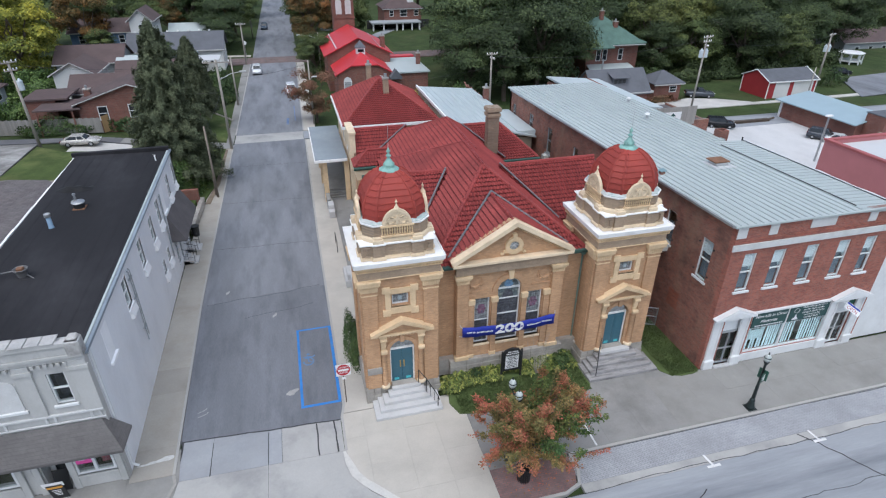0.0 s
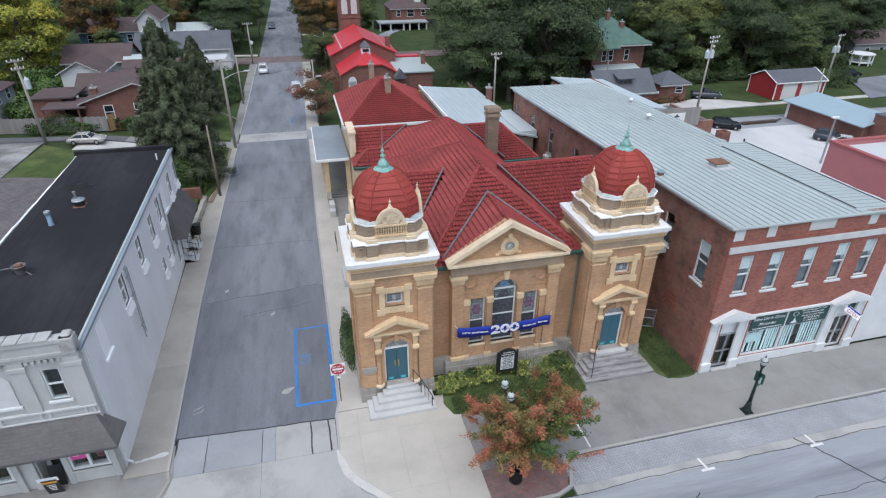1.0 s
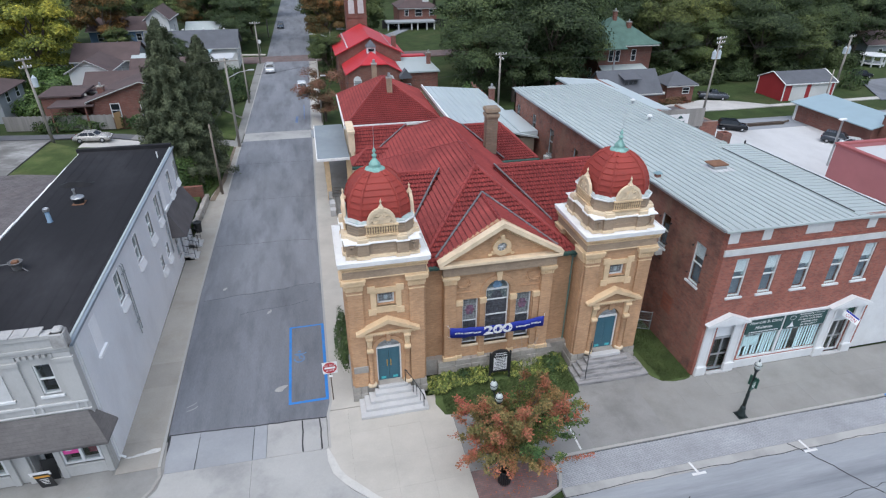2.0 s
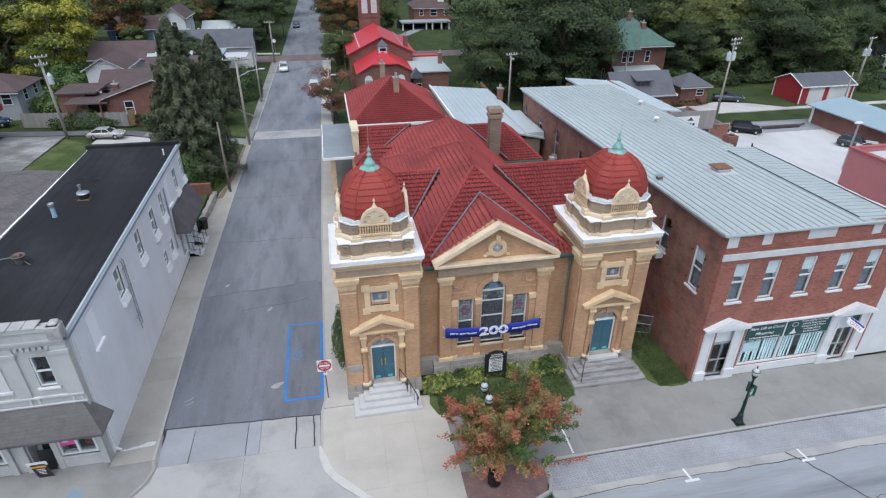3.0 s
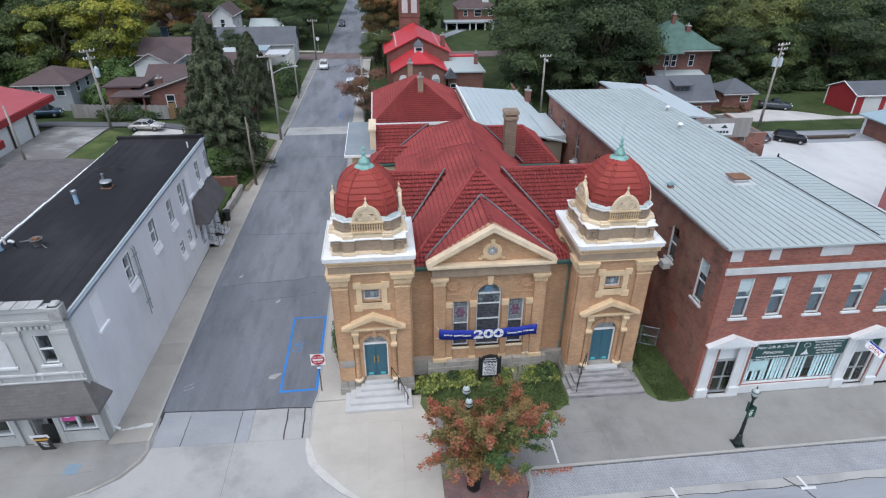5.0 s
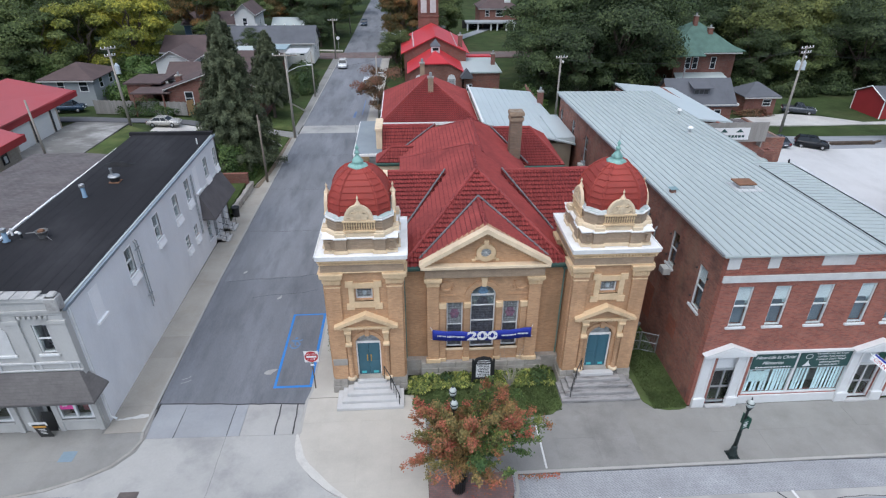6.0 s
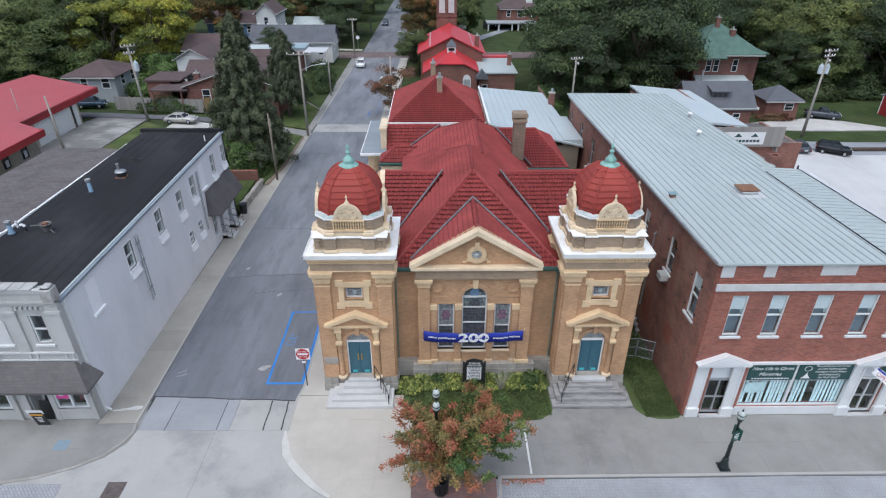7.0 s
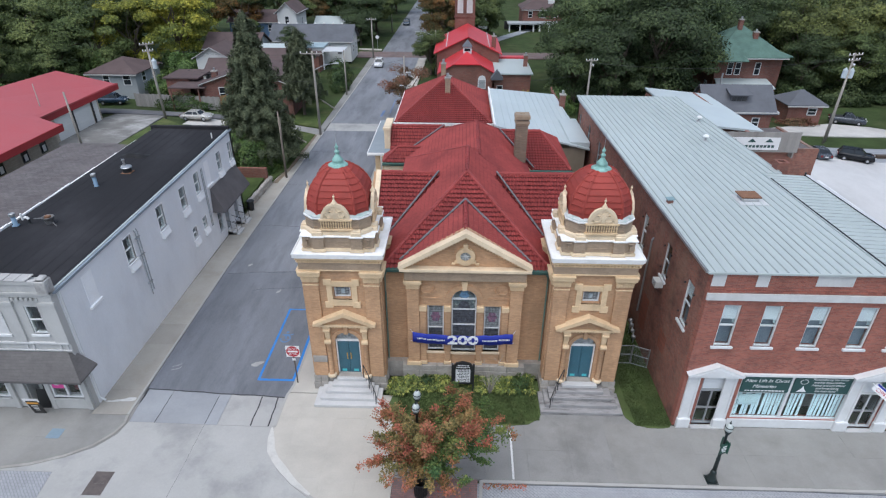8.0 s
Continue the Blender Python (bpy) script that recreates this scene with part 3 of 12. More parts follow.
flat("road", [(-7.55, 23.02), (0.46, 22.58), (0.66, 23.6), (0.68, 45), (0.95, 70.4), (-7.4, 70.4), (-7.6, 53), (-7.74, 36)], ROAD, ASPHALT,
                   "dark asphalt side street with a fresh overlay and fine cracks", "road")
flat("road_overlay", [(-7.5, 23.03), (0.44, 22.6), (0.64, 23.6), (0.66, 36.1), (-3.5, 35.9), (-7.72, 35.3)], ROAD + 0.004, ASPHALT_FRESH, "darker fresh asphalt overlay at the mouth of the side street", "road")
flat("road", [(-7.35, 70.41), (0.85, 70.41), (0.9, 73.6), (-7.3, 73.6)], ROAD + 0.004, APRON, "pale concrete band across the side street", "road")
flat("road", [(-7.3, 73.61), (0.9, 73.61), (1.6, 118.5), (-6.7, 118.5)], ROAD, ASPHALT, "faded asphalt side street beyond the alley", "road")
flat("road", [(-120, 118.51), (120, 118.51), (120, 124.6), (-120, 124.6)], ROAD + 0.002, BRICKROAD, "old red-brown brick cross street", "road")
flat("road", [(-6.6, 124.61), (2.2, 124.61), (3.4, 330), (-5.0, 330)], ROAD, ASPHALT, "faded asphalt street running on under the trees", "road")

# concrete band at the mouth of the side street, cut by dark joints
band = thing("road_band", (-3.5, 21.5, ROAD), "grey concrete band across the mouth of the side street", "road", kind="structure")
slabs([(-7.4, 20.56), (-2.6, 20.475), (-2.6, 22.737), (-7.5, 23.0)], [-7.6, -5.95, -3.25, -2.6], [20.3, 23.1], ROAD + 0.002, 0.15, BAND, band, 0.02)

slabs([(-2.6, 20.475), (0.44, 20.42), (0.44, 22.57), (-2.6, 22.737)], [-2.6, -0.82, 0.1, 0.5], [20.3, 23.1], ROAD + 0.002, 0.15, APRON, band, 0.02)

# corner pavement round the church, with its bulb at the tree
right_walk = [(0.52, 70.3), (0.52, 45), (0.4, 20.4), (0.55, 19.5), (0.85, 18.6), (1.4, 17.75), (2.3, 16.9), (3.45, 16.1), (4.8, 15.5), (6.0, 15.28), (10.1, 15.28),
              (10.9, 15.6), (11.2, 16.3), (11.25, 17.32)]
corner_walk = thing("pavement", (4, 19, 0), "pale concrete corner pavement with wide slabs", "pavement", kind="structure")
corner_outline = [(0.6, 22.9), (0.5, 20.4), (0.66, 19.5), (0.96, 18.65), (1.5, 17.85), (2.4, 17.0), (3.55, 16.22), (4.85, 15.63), (6.0, 15.42), (7.05, 15.42), (7.05, 22.9)]
slabs(corner_outline, [0.5, 1.6, 3.6, 5.3, 7.06], [15.3, 17.3, 19.2, 21.1, 22.95], 0.0, 0.14, WALK, corner_walk)
front_walk = thing("pavement", (18, 19, 0), "aged grey concrete pavement along the shop fronts", "pavement", kind="structure")
slabs([(7.06, 17.45), (17.8, 17.45), (17.8, 21.15), (7.06, 21.15)], [7.06, 9.2, 11.5, 13.6, 15.7, 17.8], [17.45, 19.3, 21.15], 0.0, 0.14, WALK_OLD, front_walk)
slabs([(17.8, 17.45), (60, 17.45), (60, 21.15), (17.8, 21.15)], [17.8, 19.9, 22.0, 24.4, 27.0, 29.9, 32.6, 35, 38, 42, 46, 52, 60], [17.45, 19.3, 21.15], 0.0, 0.14, WALK_GREY, front_walk)
pit = flat("pavement", [(7.07, 15.42), (10.05, 15.42), (10.8, 15.7), (11.05, 16.35), (11.1, 17.44), (7.07, 17.44)], -0.01, PIT, "red paver tree pit strewn with fallen leaves", "pavement", 0.12)
side_walk = thing("pavement", (1.3, 45, 0), "pale concrete side pavement between kerb and church", "pavement", kind="structure")
slabs([(0.66, 22.95), (2.32, 22.95), (2.28, 26.5), (1.95, 26.6), (2.0, 30), (3.1, 31), (3.3, 46), (3.2, 70), (1.1, 70), (0.82, 45), (0.8, 23.6)], [0.5, 3.4], [22.95, 24.6, 26.3, 28, 29.7, 31.4, 33.2, 35, 37, 39, 41, 43.2, 46, 49, 52, 55, 58, 61, 64, 67, 70], 0.0, 0.14, WALK, side_walk)
drape("pavement", [(1.0, 73.7), (2.5, 73.7), (3.2, 118), (1.8, 118)], -0.01, WALK, 6, "pale concrete pavement running on beside the street", "pavement")
left_walk = thing("pavement", (-8.5, 33, 0), "stained grey-brown concrete pavement beside the painted wall", "pavement", kind="structure")
slabs([(-9.6, 21.0), (-7.66, 21.0), (-7.84, 36), (-7.68, 53), (-7.47, 69.8), (-8.9, 69.8), (-9.0, 56), (-9.5, 45)], [-9.7, -7.3], [21.0, 22.9, 24.9, 26.9, 29, 31, 33, 35, 37.2, 39.5, 42, 44.5, 47, 50, 53, 56, 59.5, 63, 66.5, 70], 0.0, 0.14, WALK_DARK, left_walk)
flat("pavement_base", [(-12.4, 17.3), (-9.4, 18.1), (-8.2, 18.8), (-7.5, 19.7), (-7.35, 20.6), (-7.5, 22.6), (-9.6, 22.6), (-12.4, 21.3)], -0.03, WALK_GREY, "grey concrete bed under the corner pavement", "pavement")
left_corner = thing("pavement", (-11, 19.5, 0), "grey concrete corner pavement before the shop", "pavement", kind="structure")
slabs([(-7.66, 20.95), (-7.55, 20.5), (-7.75, 19.8), (-8.4, 18.95), (-9.4, 18.3), (-10.8, 17.75), (-12.4, 17.45), (-60, 17.42), (-60, 21.38), (-9.7, 21.38), (-9.7, 20.95)],
      [-60, -50, -40, -32, -26, -21, -18.5, -16, -13.7, -11.6, -9.7, -7.4], [17.3, 19.35, 21.4], 0.0, 0.14, WALK_GREY, left_corner)
drape("pavement", [(-8.3, 70.8), (-7.45, 70.8), (-6.85, 118), (-8.1, 118)], 0.0, WALK_GREY, 6, "pale concrete pavement beside the street", "pavement")


KERB_WORN = mat("rust_stained_kerb", (0.3, 0.285, 0.26), 0.88, 0.12, 0.9, 12, 0.3, stain=(0.42, 0.405, 0.38), stain_scale=0.7, stain_amount=0.9)


def kerb(pts, width, label, material=KERB, lift=0.012):
    bm = bmesh.new()
    strip(bm, pts, width, lift, 0.2)
    tagged(part("kerb", bm, material), label, "kerb", kind="structure")


kerb([(p[0] + 0.02, p[1] + 0.06) for p in right_walk[2:]] + [(11.35, 17.36), (150, 17.36)], 0.15, "worn pale concrete kerb round the corner and along the shops")
kerb([(1.03, 70.2), (0.75, 45), (0.73, 23.6), (0.54, 22.7), (0.52, 20.4)], 0.13, "concrete kerb beside the church")
kerb([(-7.42, 69.8), (-7.63, 53), (-7.78, 36), (-7.64, 22.7), (-7.62, 21.0)], 0.13, "worn concrete kerb beside the grey shop")
kerb([(-7.62, 20.98), (-7.5, 20.4), (-7.7, 19.75), (-8.35, 18.88), (-9.35, 18.22), (-10.8, 17.66), (-12.4, 17.36), (-60, 17.33)], 0.15, "low rust-stained concrete kerb round the corner by the grey shop", KERB_WORN, 0.004)
kerb([(-6.8, 118), (-7.35, 74.0)], 0.14, "concrete kerb beside the far pavement")
kerb([(0.97, 74.0), (1.68, 118)], 0.14, "concrete kerb beside the far pavement")


RAMP = mat("pale_worn_kerb_edge", (0.56, 0.545, 0.51), 0.85, 0.1, 0.9, 12, 0.2, stain=(0.36, 0.35, 0.33), stain_scale=0.9, stain_amount=0.9)
bm = bmesh.new()
strip(bm, [(0.4, 20.35), (0.56, 19.6), (0.78, 18.85), (1.15, 18.3), (1.65, 17.75), (2.4, 17.0), (3.3, 16.35)], [0.1, 0.34, 0.4, 0.36, 0.4, 0.3, 0.12], 0.02)
tagged(part("kerb_ramp", bm, RAMP), "pale worn concrete kerb edge at the corner ramp", "kerb", kind="structure")


def marks(name, lines, material, label, category, z):
    bm = bmesh.new()
    for pts, w in lines:
        strip(bm, pts, w, z)
    tagged(part(name, bm, material), label, category, kind="structure")


ZP = ROAD + 0.014
marks("parking_outline", [([(-1.54, 23.97), (0.64, 23.97)], 0.17), ([(0.57, 24.06), (0.57, 30.88)], 0.17), ([(0.64, 30.95), (-1.54, 30.95)], 0.14), ([(-1.46, 30.88), (-1.46, 24.06)], 0.15)], BLUEPAINT, "bright blue painted parking bay outline on asphalt", "road marking", ZP)


def wheel_symbol():
    bm = bmesh.new()
    ring = [(-0.93 + 0.3 * math.cos(a * 0.5), 27.75 + 0.34 * math.sin(a * 0.5)) for a in range(6, 18)]
    strip(bm, ring, 0.1, ZP)
    strip(bm, [(-1.22, 28.15), (-0.98, 28.2), (-0.7, 28.12), (-0.52, 28.25)], 0.09, ZP + 0.002)
    strip(bm, [(-0.93, 28.2), (-0.93, 27.75), (-0.66, 27.62)], 0.09, ZP + 0.003)
    bmesh.ops.create_circle(bm, cap_ends=True, segments=12, radius=0.1, matrix=Matrix.Translation((-0.93, 28.42, ZP + 0.001)))
    tagged(part("parking_symbol", bm, mat("faded_blue_road_paint", (0.1, 0.2, 0.36), 0.8, 0.15, 1.0, 9, 0.1, stain=(0.2, 0.22, 0.26), stain_scale=2.5, stain_amount=0.8)), "faded blue wheelchair symbol painted on asphalt", "road marking", kind="structure")


wheel_symbol()
marks("parking_mark", [([(0.15, 78.5), (0.2, 86)], 0.14), ([(-0.9, 77), (-0.8, 80)], 0.35)], mat("worn_blue_paint", (0.13, 0.2, 0.36), 0.8, 0.2, 0.8, 12, 0.2, stain=(0.2, 0.21, 0.24), stain_scale=1.6, stain_amount=0.9), "worn blue parking bay paint by the kerb", "road marking", ZP)
for tx in (17.75, 24.1, 30.4):
    marks("parking_tick", [([(tx - 0.05, 15.65), (tx + 0.03, 14.98)], 0.12), ([(tx - 0.32, 14.95), (tx + 0.42, 14.95)], 0.14)], WHITEPAINT, "white T-shaped parking bay mark", "road marking", ROAD + 0.009)
marks("kerb_paint", [([(31.2, 17.3), (36, 17.3)], 0.2)], BLUEPAINT, "blue painted length of kerb", "road marking", 0.016)
marks("white_line", [([(12.82, 17.5), (12.85, 19.0), (12.87, 20.5)], 0.1)], WHITEPAINT, "white strip across the pavement", "road marking", 0.012)
marks("road_crack", [(wander((-8, 15.12), (60, 15.12), 160, 0.05, 3), 0.035), (wander((23.3, 15.6), (25.6, 12.1), 20, 0.05, 5), 0.07), (wander((25.6, 12.1), (30.5, 6), 20, 0.08, 6), 0.05),
                     (wander((14.0, 12.9), (16.6, 13.9), 9, 0.08, 7), 0.05), (wander((16.5, 12.2), (33, 12.9), 40, 0.09, 8), 0.03)], CRACK, "tar-filled cracks in the main street", "crack", ROAD + 0.008)
marks("road_crack", [(wander((-7.5, 23.01), (0.44, 22.57), 22, 0.03, 11), 0.08), (wander((-7.45, 23.0), (-7.42, 20.6), 8, 0.03, 12), 0.09), (wander((-0.82, 22.6), (-0.8, 20.45), 8, 0.025, 13), 0.07), (wander((0.08, 22.6), (0.14, 20.45), 8, 0.03, 14), 0.07),
                     (wander((-5.95, 22.6), (-5.97, 20.5), 6, 0.015, 15), 0.035), (wander((-3.25, 22.6), (-3.26, 20.5), 6, 0.015, 16), 0.035)], CRACK, "tar-sealed joints at the street mouth", "crack", ROAD + 0.008)
marks("road_crack", [(wander((-7.4, 35.4), (0.3, 36.2), 24, 0.09, 21), 0.045), (wander((-4.8, 33.2), (-0.3, 34.0), 16, 0.08, 23), 0.04), (wander((-7.4, 43.5), (0.4, 43.1), 22, 0.08, 24), 0.04),
                     (wander((-7.4, 52.6), (0.5, 52.2), 22, 0.08, 25), 0.04), (wander((-7.3, 62.5), (0.6, 62.0), 22, 0.08, 27), 0.04), (wander((-7.2, 97), (1.1, 96.3), 22, 0.1, 28), 0.06)],
      CRACK_PALE, "fine cracks in the side street", "crack", ZP)
# Thin dark strip paints the kerb's shadow line, together with gutter dirt.
marks("gutter_dirt", [(wander((11.4, 17.25), (60, 17.25), 90, 0.02, 61), 0.05), (wander((-60, 17.24), (-12.4, 17.26), 90, 0.02, 62), 0.05)], CRACK_PALE, "dark line of painted shadow and dirt along the foot of the kerb", "stain", ROAD + 0.007)
marks("road_scar", [(wander((-3.3, 15.2), (-3.26, 20.4), 14, 0.02, 31), 0.012)], CRACK_PALE, "fine joints in the pale concrete", "crack", ROAD + 0.008)
marks("road_scuff", [(wander((-2.3, 25.2), (-1.6, 25.5), 5, 0.05, 41), [0.1, 0.35, 0.45, 0.3, 0.25, 0.08]), (wander((-6.9, 24.6), (-6.4, 24.9), 4, 0.05, 42), 0.05), (wander((-6.95, 24.9), (-6.5, 25.2), 4, 0.05, 43), 0.04), (wander((-6.2, 36.5), (-6.0, 36.9), 4, 0.05, 44), [0.05, 0.2, 0.24, 0.18, 0.05]), (wander((-3.0, 32.9), (-2.8, 33.4), 4, 0.05, 45), [0.05, 0.2, 0.22, 0.14, 0.05])],
      APRON, "pale scuffs on the asphalt", "road marking", ZP + 0.002)


GRATE = mat("rusty_iron_plate", (0.115, 0.095, 0.088), 0.8, 0.2, 2, 12, 0.35, stain=(0.07, 0.062, 0.06), stain_scale=2.5, stain_amount=0.8)


def drain():
    g = thing("drain_cover", (-6.83, 16.7, ROAD), "rust-brown iron drain cover set in the concrete street", "drain")
    bm = bmesh.new()
    for a in ((-7.28, 16.05, -6.38, 16.1), (-7.28, 17.31, -6.38, 17.36), (-7.28, 16.1, -7.23, 17.31), (-6.43, 16.1, -6.38, 17.31)):
        box(bm, a[0], a[1], ROAD - 0.02, a[2], a[3], ROAD + 0.012)
    part("frame", bm, GRATE, g)
    for k in range(2):
        y = 16.1 + k * 0.605
        bm = bmesh.new()
        box(bm, -7.228, y + 0.004, ROAD - 0.02, -6.432, y + 0.601, ROAD + 0.009)
        for i in range(7):
            box(bm, -7.17 + i * 0.105, y + 0.06, ROAD + 0.0095, -7.13 + i * 0.105, y + 0.55, ROAD + 0.014)
        part("cover_plate", bm, GRATE, g)


drain()
bm = bmesh.new()
box(bm, -11.05, 19.25, 0.0, -10.35, 19.9, 0.012, 0.004)
tagged(part("utility_cover", bm, mat("blue_grey_cover", (0.2, 0.27, 0.33), 0.7)), "blue-grey square utility cover in the pavement", "utility cover")
bm = bmesh.new()
strip(bm, wander((-9.4, 21.9), (-7.75, 22.15), 8, 0.03, 51), [0.05, 0.12, 0.1, 0.18, 0.14, 0.2, 0.3, 0.3, 0.2], 0.006)
tagged(part("pale_streak", bm, mat("pale_mineral_crust", (0.6, 0.59, 0.565), 0.9, 0.1, 3, 20, 0.3, stain=(0.34, 0.32, 0.29), stain_scale=4.0, stain_amount=0.8)), "white mineral streak across the pavement below a downpipe", "stain", kind="structure")

flat("pavement_edge", [(6.2, 21.1), (21.4, 21.1), (21.4, 22.4), (6.2, 22.4)], -0.004, WALK_OLD, "darkened concrete strip along the lawns", "pavement")

# lawns beside the church and behind
drape("lawn", [(6.55, 23.2), (6.35, 22.2), (6.7, 21.3), (7.6, 21.12), (10.6, 21.0), (12.9, 20.85), (13.9, 20.98), (14.55, 21.5), (14.75, 22.2), (14.75, 24.3), (6.2, 24.3)], 0.03, TURF, 2, "dark green lawn before the church", "lawn")
drape("lawn", [(18.8, 24), (18.95, 22.3), (19.15, 21.6), (19.55, 21.12), (20.2, 20.92), (20.9, 20.92), (21.3, 21.02), (21.43, 21.19), (21.45, 40), (18.8, 40)], 0.03, TURF, 2, "dark green strip of grass between two buildings", "lawn")
drape("lawn", [(1.6, 26.6), (2.13, 26.6), (2.6, 31), (1.9, 31)], 0.03, TURF, 2, "narrow grass strip beside the church wall", "lawn")
drape("alley", [(-60, 74), (-35, 72.2), (-22, 70.2), (-18, 69.8), (-18, 72.0), (-22, 72.5), (-35, 75.3), (-60, 77)], -0.04, ASPHALT_DARK, 3, "dark asphalt alley running uphill", "road")
drape("alley", [(0.9, 70.5), (0.9, 73.6), (20, 73.6), (45, 74.2), (54, 69.6), (90, 69), (140, 70), (140, 66), (90, 64.8), (60, 64.6), (48, 69.0), (20, 70.3)], -0.04, ASPHALT_OLD, 3, "grey asphalt alley behind the shops", "road")
drape("gravel_lot", [(36, 30), (70, 30), (70.5, 64.6), (60, 64.7), (47, 68.8), (38, 68.8)], -0.06, mat("white_gravel", (0.57, 0.565, 0.56), 0.95, 0.08, 0.4, 14, 0.5, stain=(0.36, 0.355, 0.35), stain_scale=0.2, stain_amount=0.8, stretch=(1, 0.5, 1)), 3, "white gravel parking lot", "parking lot")
drape("gravel_drive", [(50, 74.6), (64, 74.4), (100, 75.0), (140, 76), (140, 77.4), (100, 76.3), (72, 75.6), (67.5, 78.8), (63, 80.2), (57.5, 79), (52, 76.6)], -0.08, GRAVEL, 3, "pale gravel drive before a garage", "drive")
drape("gravel_yard", [(-33.5, 52), (-29.2, 52), (-28.3, 58.5), (-28.0, 70.6), (-35, 71.8), (-36, 60)], -0.05, mat("pale_yard_concrete", (0.17, 0.165, 0.155), 0.9, 0.2, 0.5, 9, 0.3, stain=(0.42, 0.415, 0.4), stain_scale=0.3, stain_amount=1.0, stretch=(0.6, 1, 1)), 3, "stained pale concrete yard before the garages", "yard")
drape("gravel_verge", [(-24, 69.9), (-18, 69.5), (-9, 70.2), (-9, 68.4), (-16, 67.2), (-20, 66.4), (-24.2, 66.0)], -0.06, GRAVEL, 3, "pale gravel verge beside the alley", "verge")
drape("drive", [(7.5, 125), (10.5, 125), (30, 158), (27, 158)], -0.1, ASPHALT_OLD, 6, "grey drive to a carport", "drive")
drape("cross_walk", [(-40, 126.5), (-7, 126.5), (-7, 127.8), (-40, 127.8)], -0.1, WALK, 6, "pale pavement beside the brick street", "pavement")
drape("parking_lot", [(92, 74), (150, 80), (150, 92), (100, 86)], -0.02, ASPHALT, 4, "pale asphalt car park on a rise", "parking lot")

# ---- the church ----
TILE_W, TILE_L = 0.21, 0.3
TILE_PROFILE = ((0, -0.006), (0.045, -0.014), (0.07, 0.02), (0.115, 0.052), (0.165, 0.028), (0.21, -0.006))


def tile_geometry():
    """An S-shaped tile: the roll is open at its lower end, the pan has a butt, and its head is coloured dark for the
    overlap's shade and dirt.
    """
    rows = [[(x, y, z + lift) for x, z in TILE_PROFILE] for y, lift in ((0.0, 0.085), (TILE_L * 0.76, 0.085 * 0.35), (TILE_L + 0.05, 0.0))]
    v = rows[0] + rows[1] + rows[2] + [(x, 0.0, z + 0.06) for x, z in TILE_PROFILE]
    f = [(i, i + 1, i + 7, i + 6) for i in range(5)] + [(i + 18, i + 19, i + 1, i) for i in range(5)] + [(i + 6, i + 7, i + 13, i + 12) for i in range(5)]
    return v, f


def inside(poly, p):
    hit = False
    for i, a in enumerate(poly):
        b = poly[i - 1]
        if (a[1] > p[1]) != (b[1] > p[1]) and p[0] < (b[0] - a[0]) * (p[1] - a[1]) / (b[1] - a[1]) + a[0]:
            hit = not hit
    return hit


def tiled(pts, parent, holes=(), single=False):
    """Clay tiles in courses over the sloping polygon pts, bar the polygons in holes, over a solid deck."""
    bm = bmesh.new()
    pts = [Vector(p) for p in pts]
    n = sum((p.cross(q) for p, q in zip(pts, pts[1:] + pts[:1])), Vector()).normalized()
    n = n if n.z > 0 else -n
    mid = sum(pts, Vector()) / len(pts)
    pts = [p - n * (p - mid).dot(n) for p in pts]
    slope(bm, [p - Vector((0, 0, 0.045)) for p in pts], 0.14)
    deck = part("roof_slope", bm, TILE, parent)
    u = Vector((0, 0, 1)).cross(n).normalized()
    v = n.cross(u)
    poly = [((p - pts[0]).dot(u), (p - pts[0]).dot(v)) for p in pts]
    bars = [[((Vector(p) - pts[0]).dot(u), (Vector(p) - pts[0]).dot(v)) for p in h] for h in holes]
    vs, fs = tile_geometry()
    spots = []
    b = min(q[1] for q in poly)
    while b < max(q[1] for q in poly):
        a = math.floor(min(q[0] for q in poly) / TILE_W) * TILE_W
        while a < max(q[0] for q in poly):
            c = (a + TILE_W / 2, b + TILE_L / 2)
            if inside(poly, c) and not any(inside(h, c) for h in bars):
                spots.append((a, b))
            a += TILE_W
        b += TILE_L
    turn = Matrix((u, v, n)).transposed().to_4x4()
    if single:
        me = bpy.data.meshes.new("roof_tile")
        me.from_pydata(vs, [], fs)
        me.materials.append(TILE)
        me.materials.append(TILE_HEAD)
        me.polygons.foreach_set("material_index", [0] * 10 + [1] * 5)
        for a, b in spots:
            ob = new("roof_tile", me)
            ob.parent = deck
            ob.matrix_basis = Matrix.Translation(pts[0] + u * a + v * b + n * random.uniform(0, 0.006)) @ turn @ pose(0, 0, 0, random.uniform(-0.6, 0.6), 0, random.uniform(-0.8, 0.8))
    else:
        base = np.array([turn.to_3x3() @ Vector(p) for p in vs])
        allv = np.concatenate([base + np.array(pts[0] + u * a + v * b + n * random.uniform(0, 0.006)) for a, b in spots])
        allf = [tuple(i + k * len(vs) for i in q) for k in range(len(spots)) for q in fs]
        me = bpy.data.meshes.new("roof_tiles")
        me.from_pydata(allv.tolist(), [], allf)
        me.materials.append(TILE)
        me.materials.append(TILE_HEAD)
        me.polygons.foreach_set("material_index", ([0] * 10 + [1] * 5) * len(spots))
        tagged(solid("roof_tiles", me, None, deck), kind="stuff")
    return deck


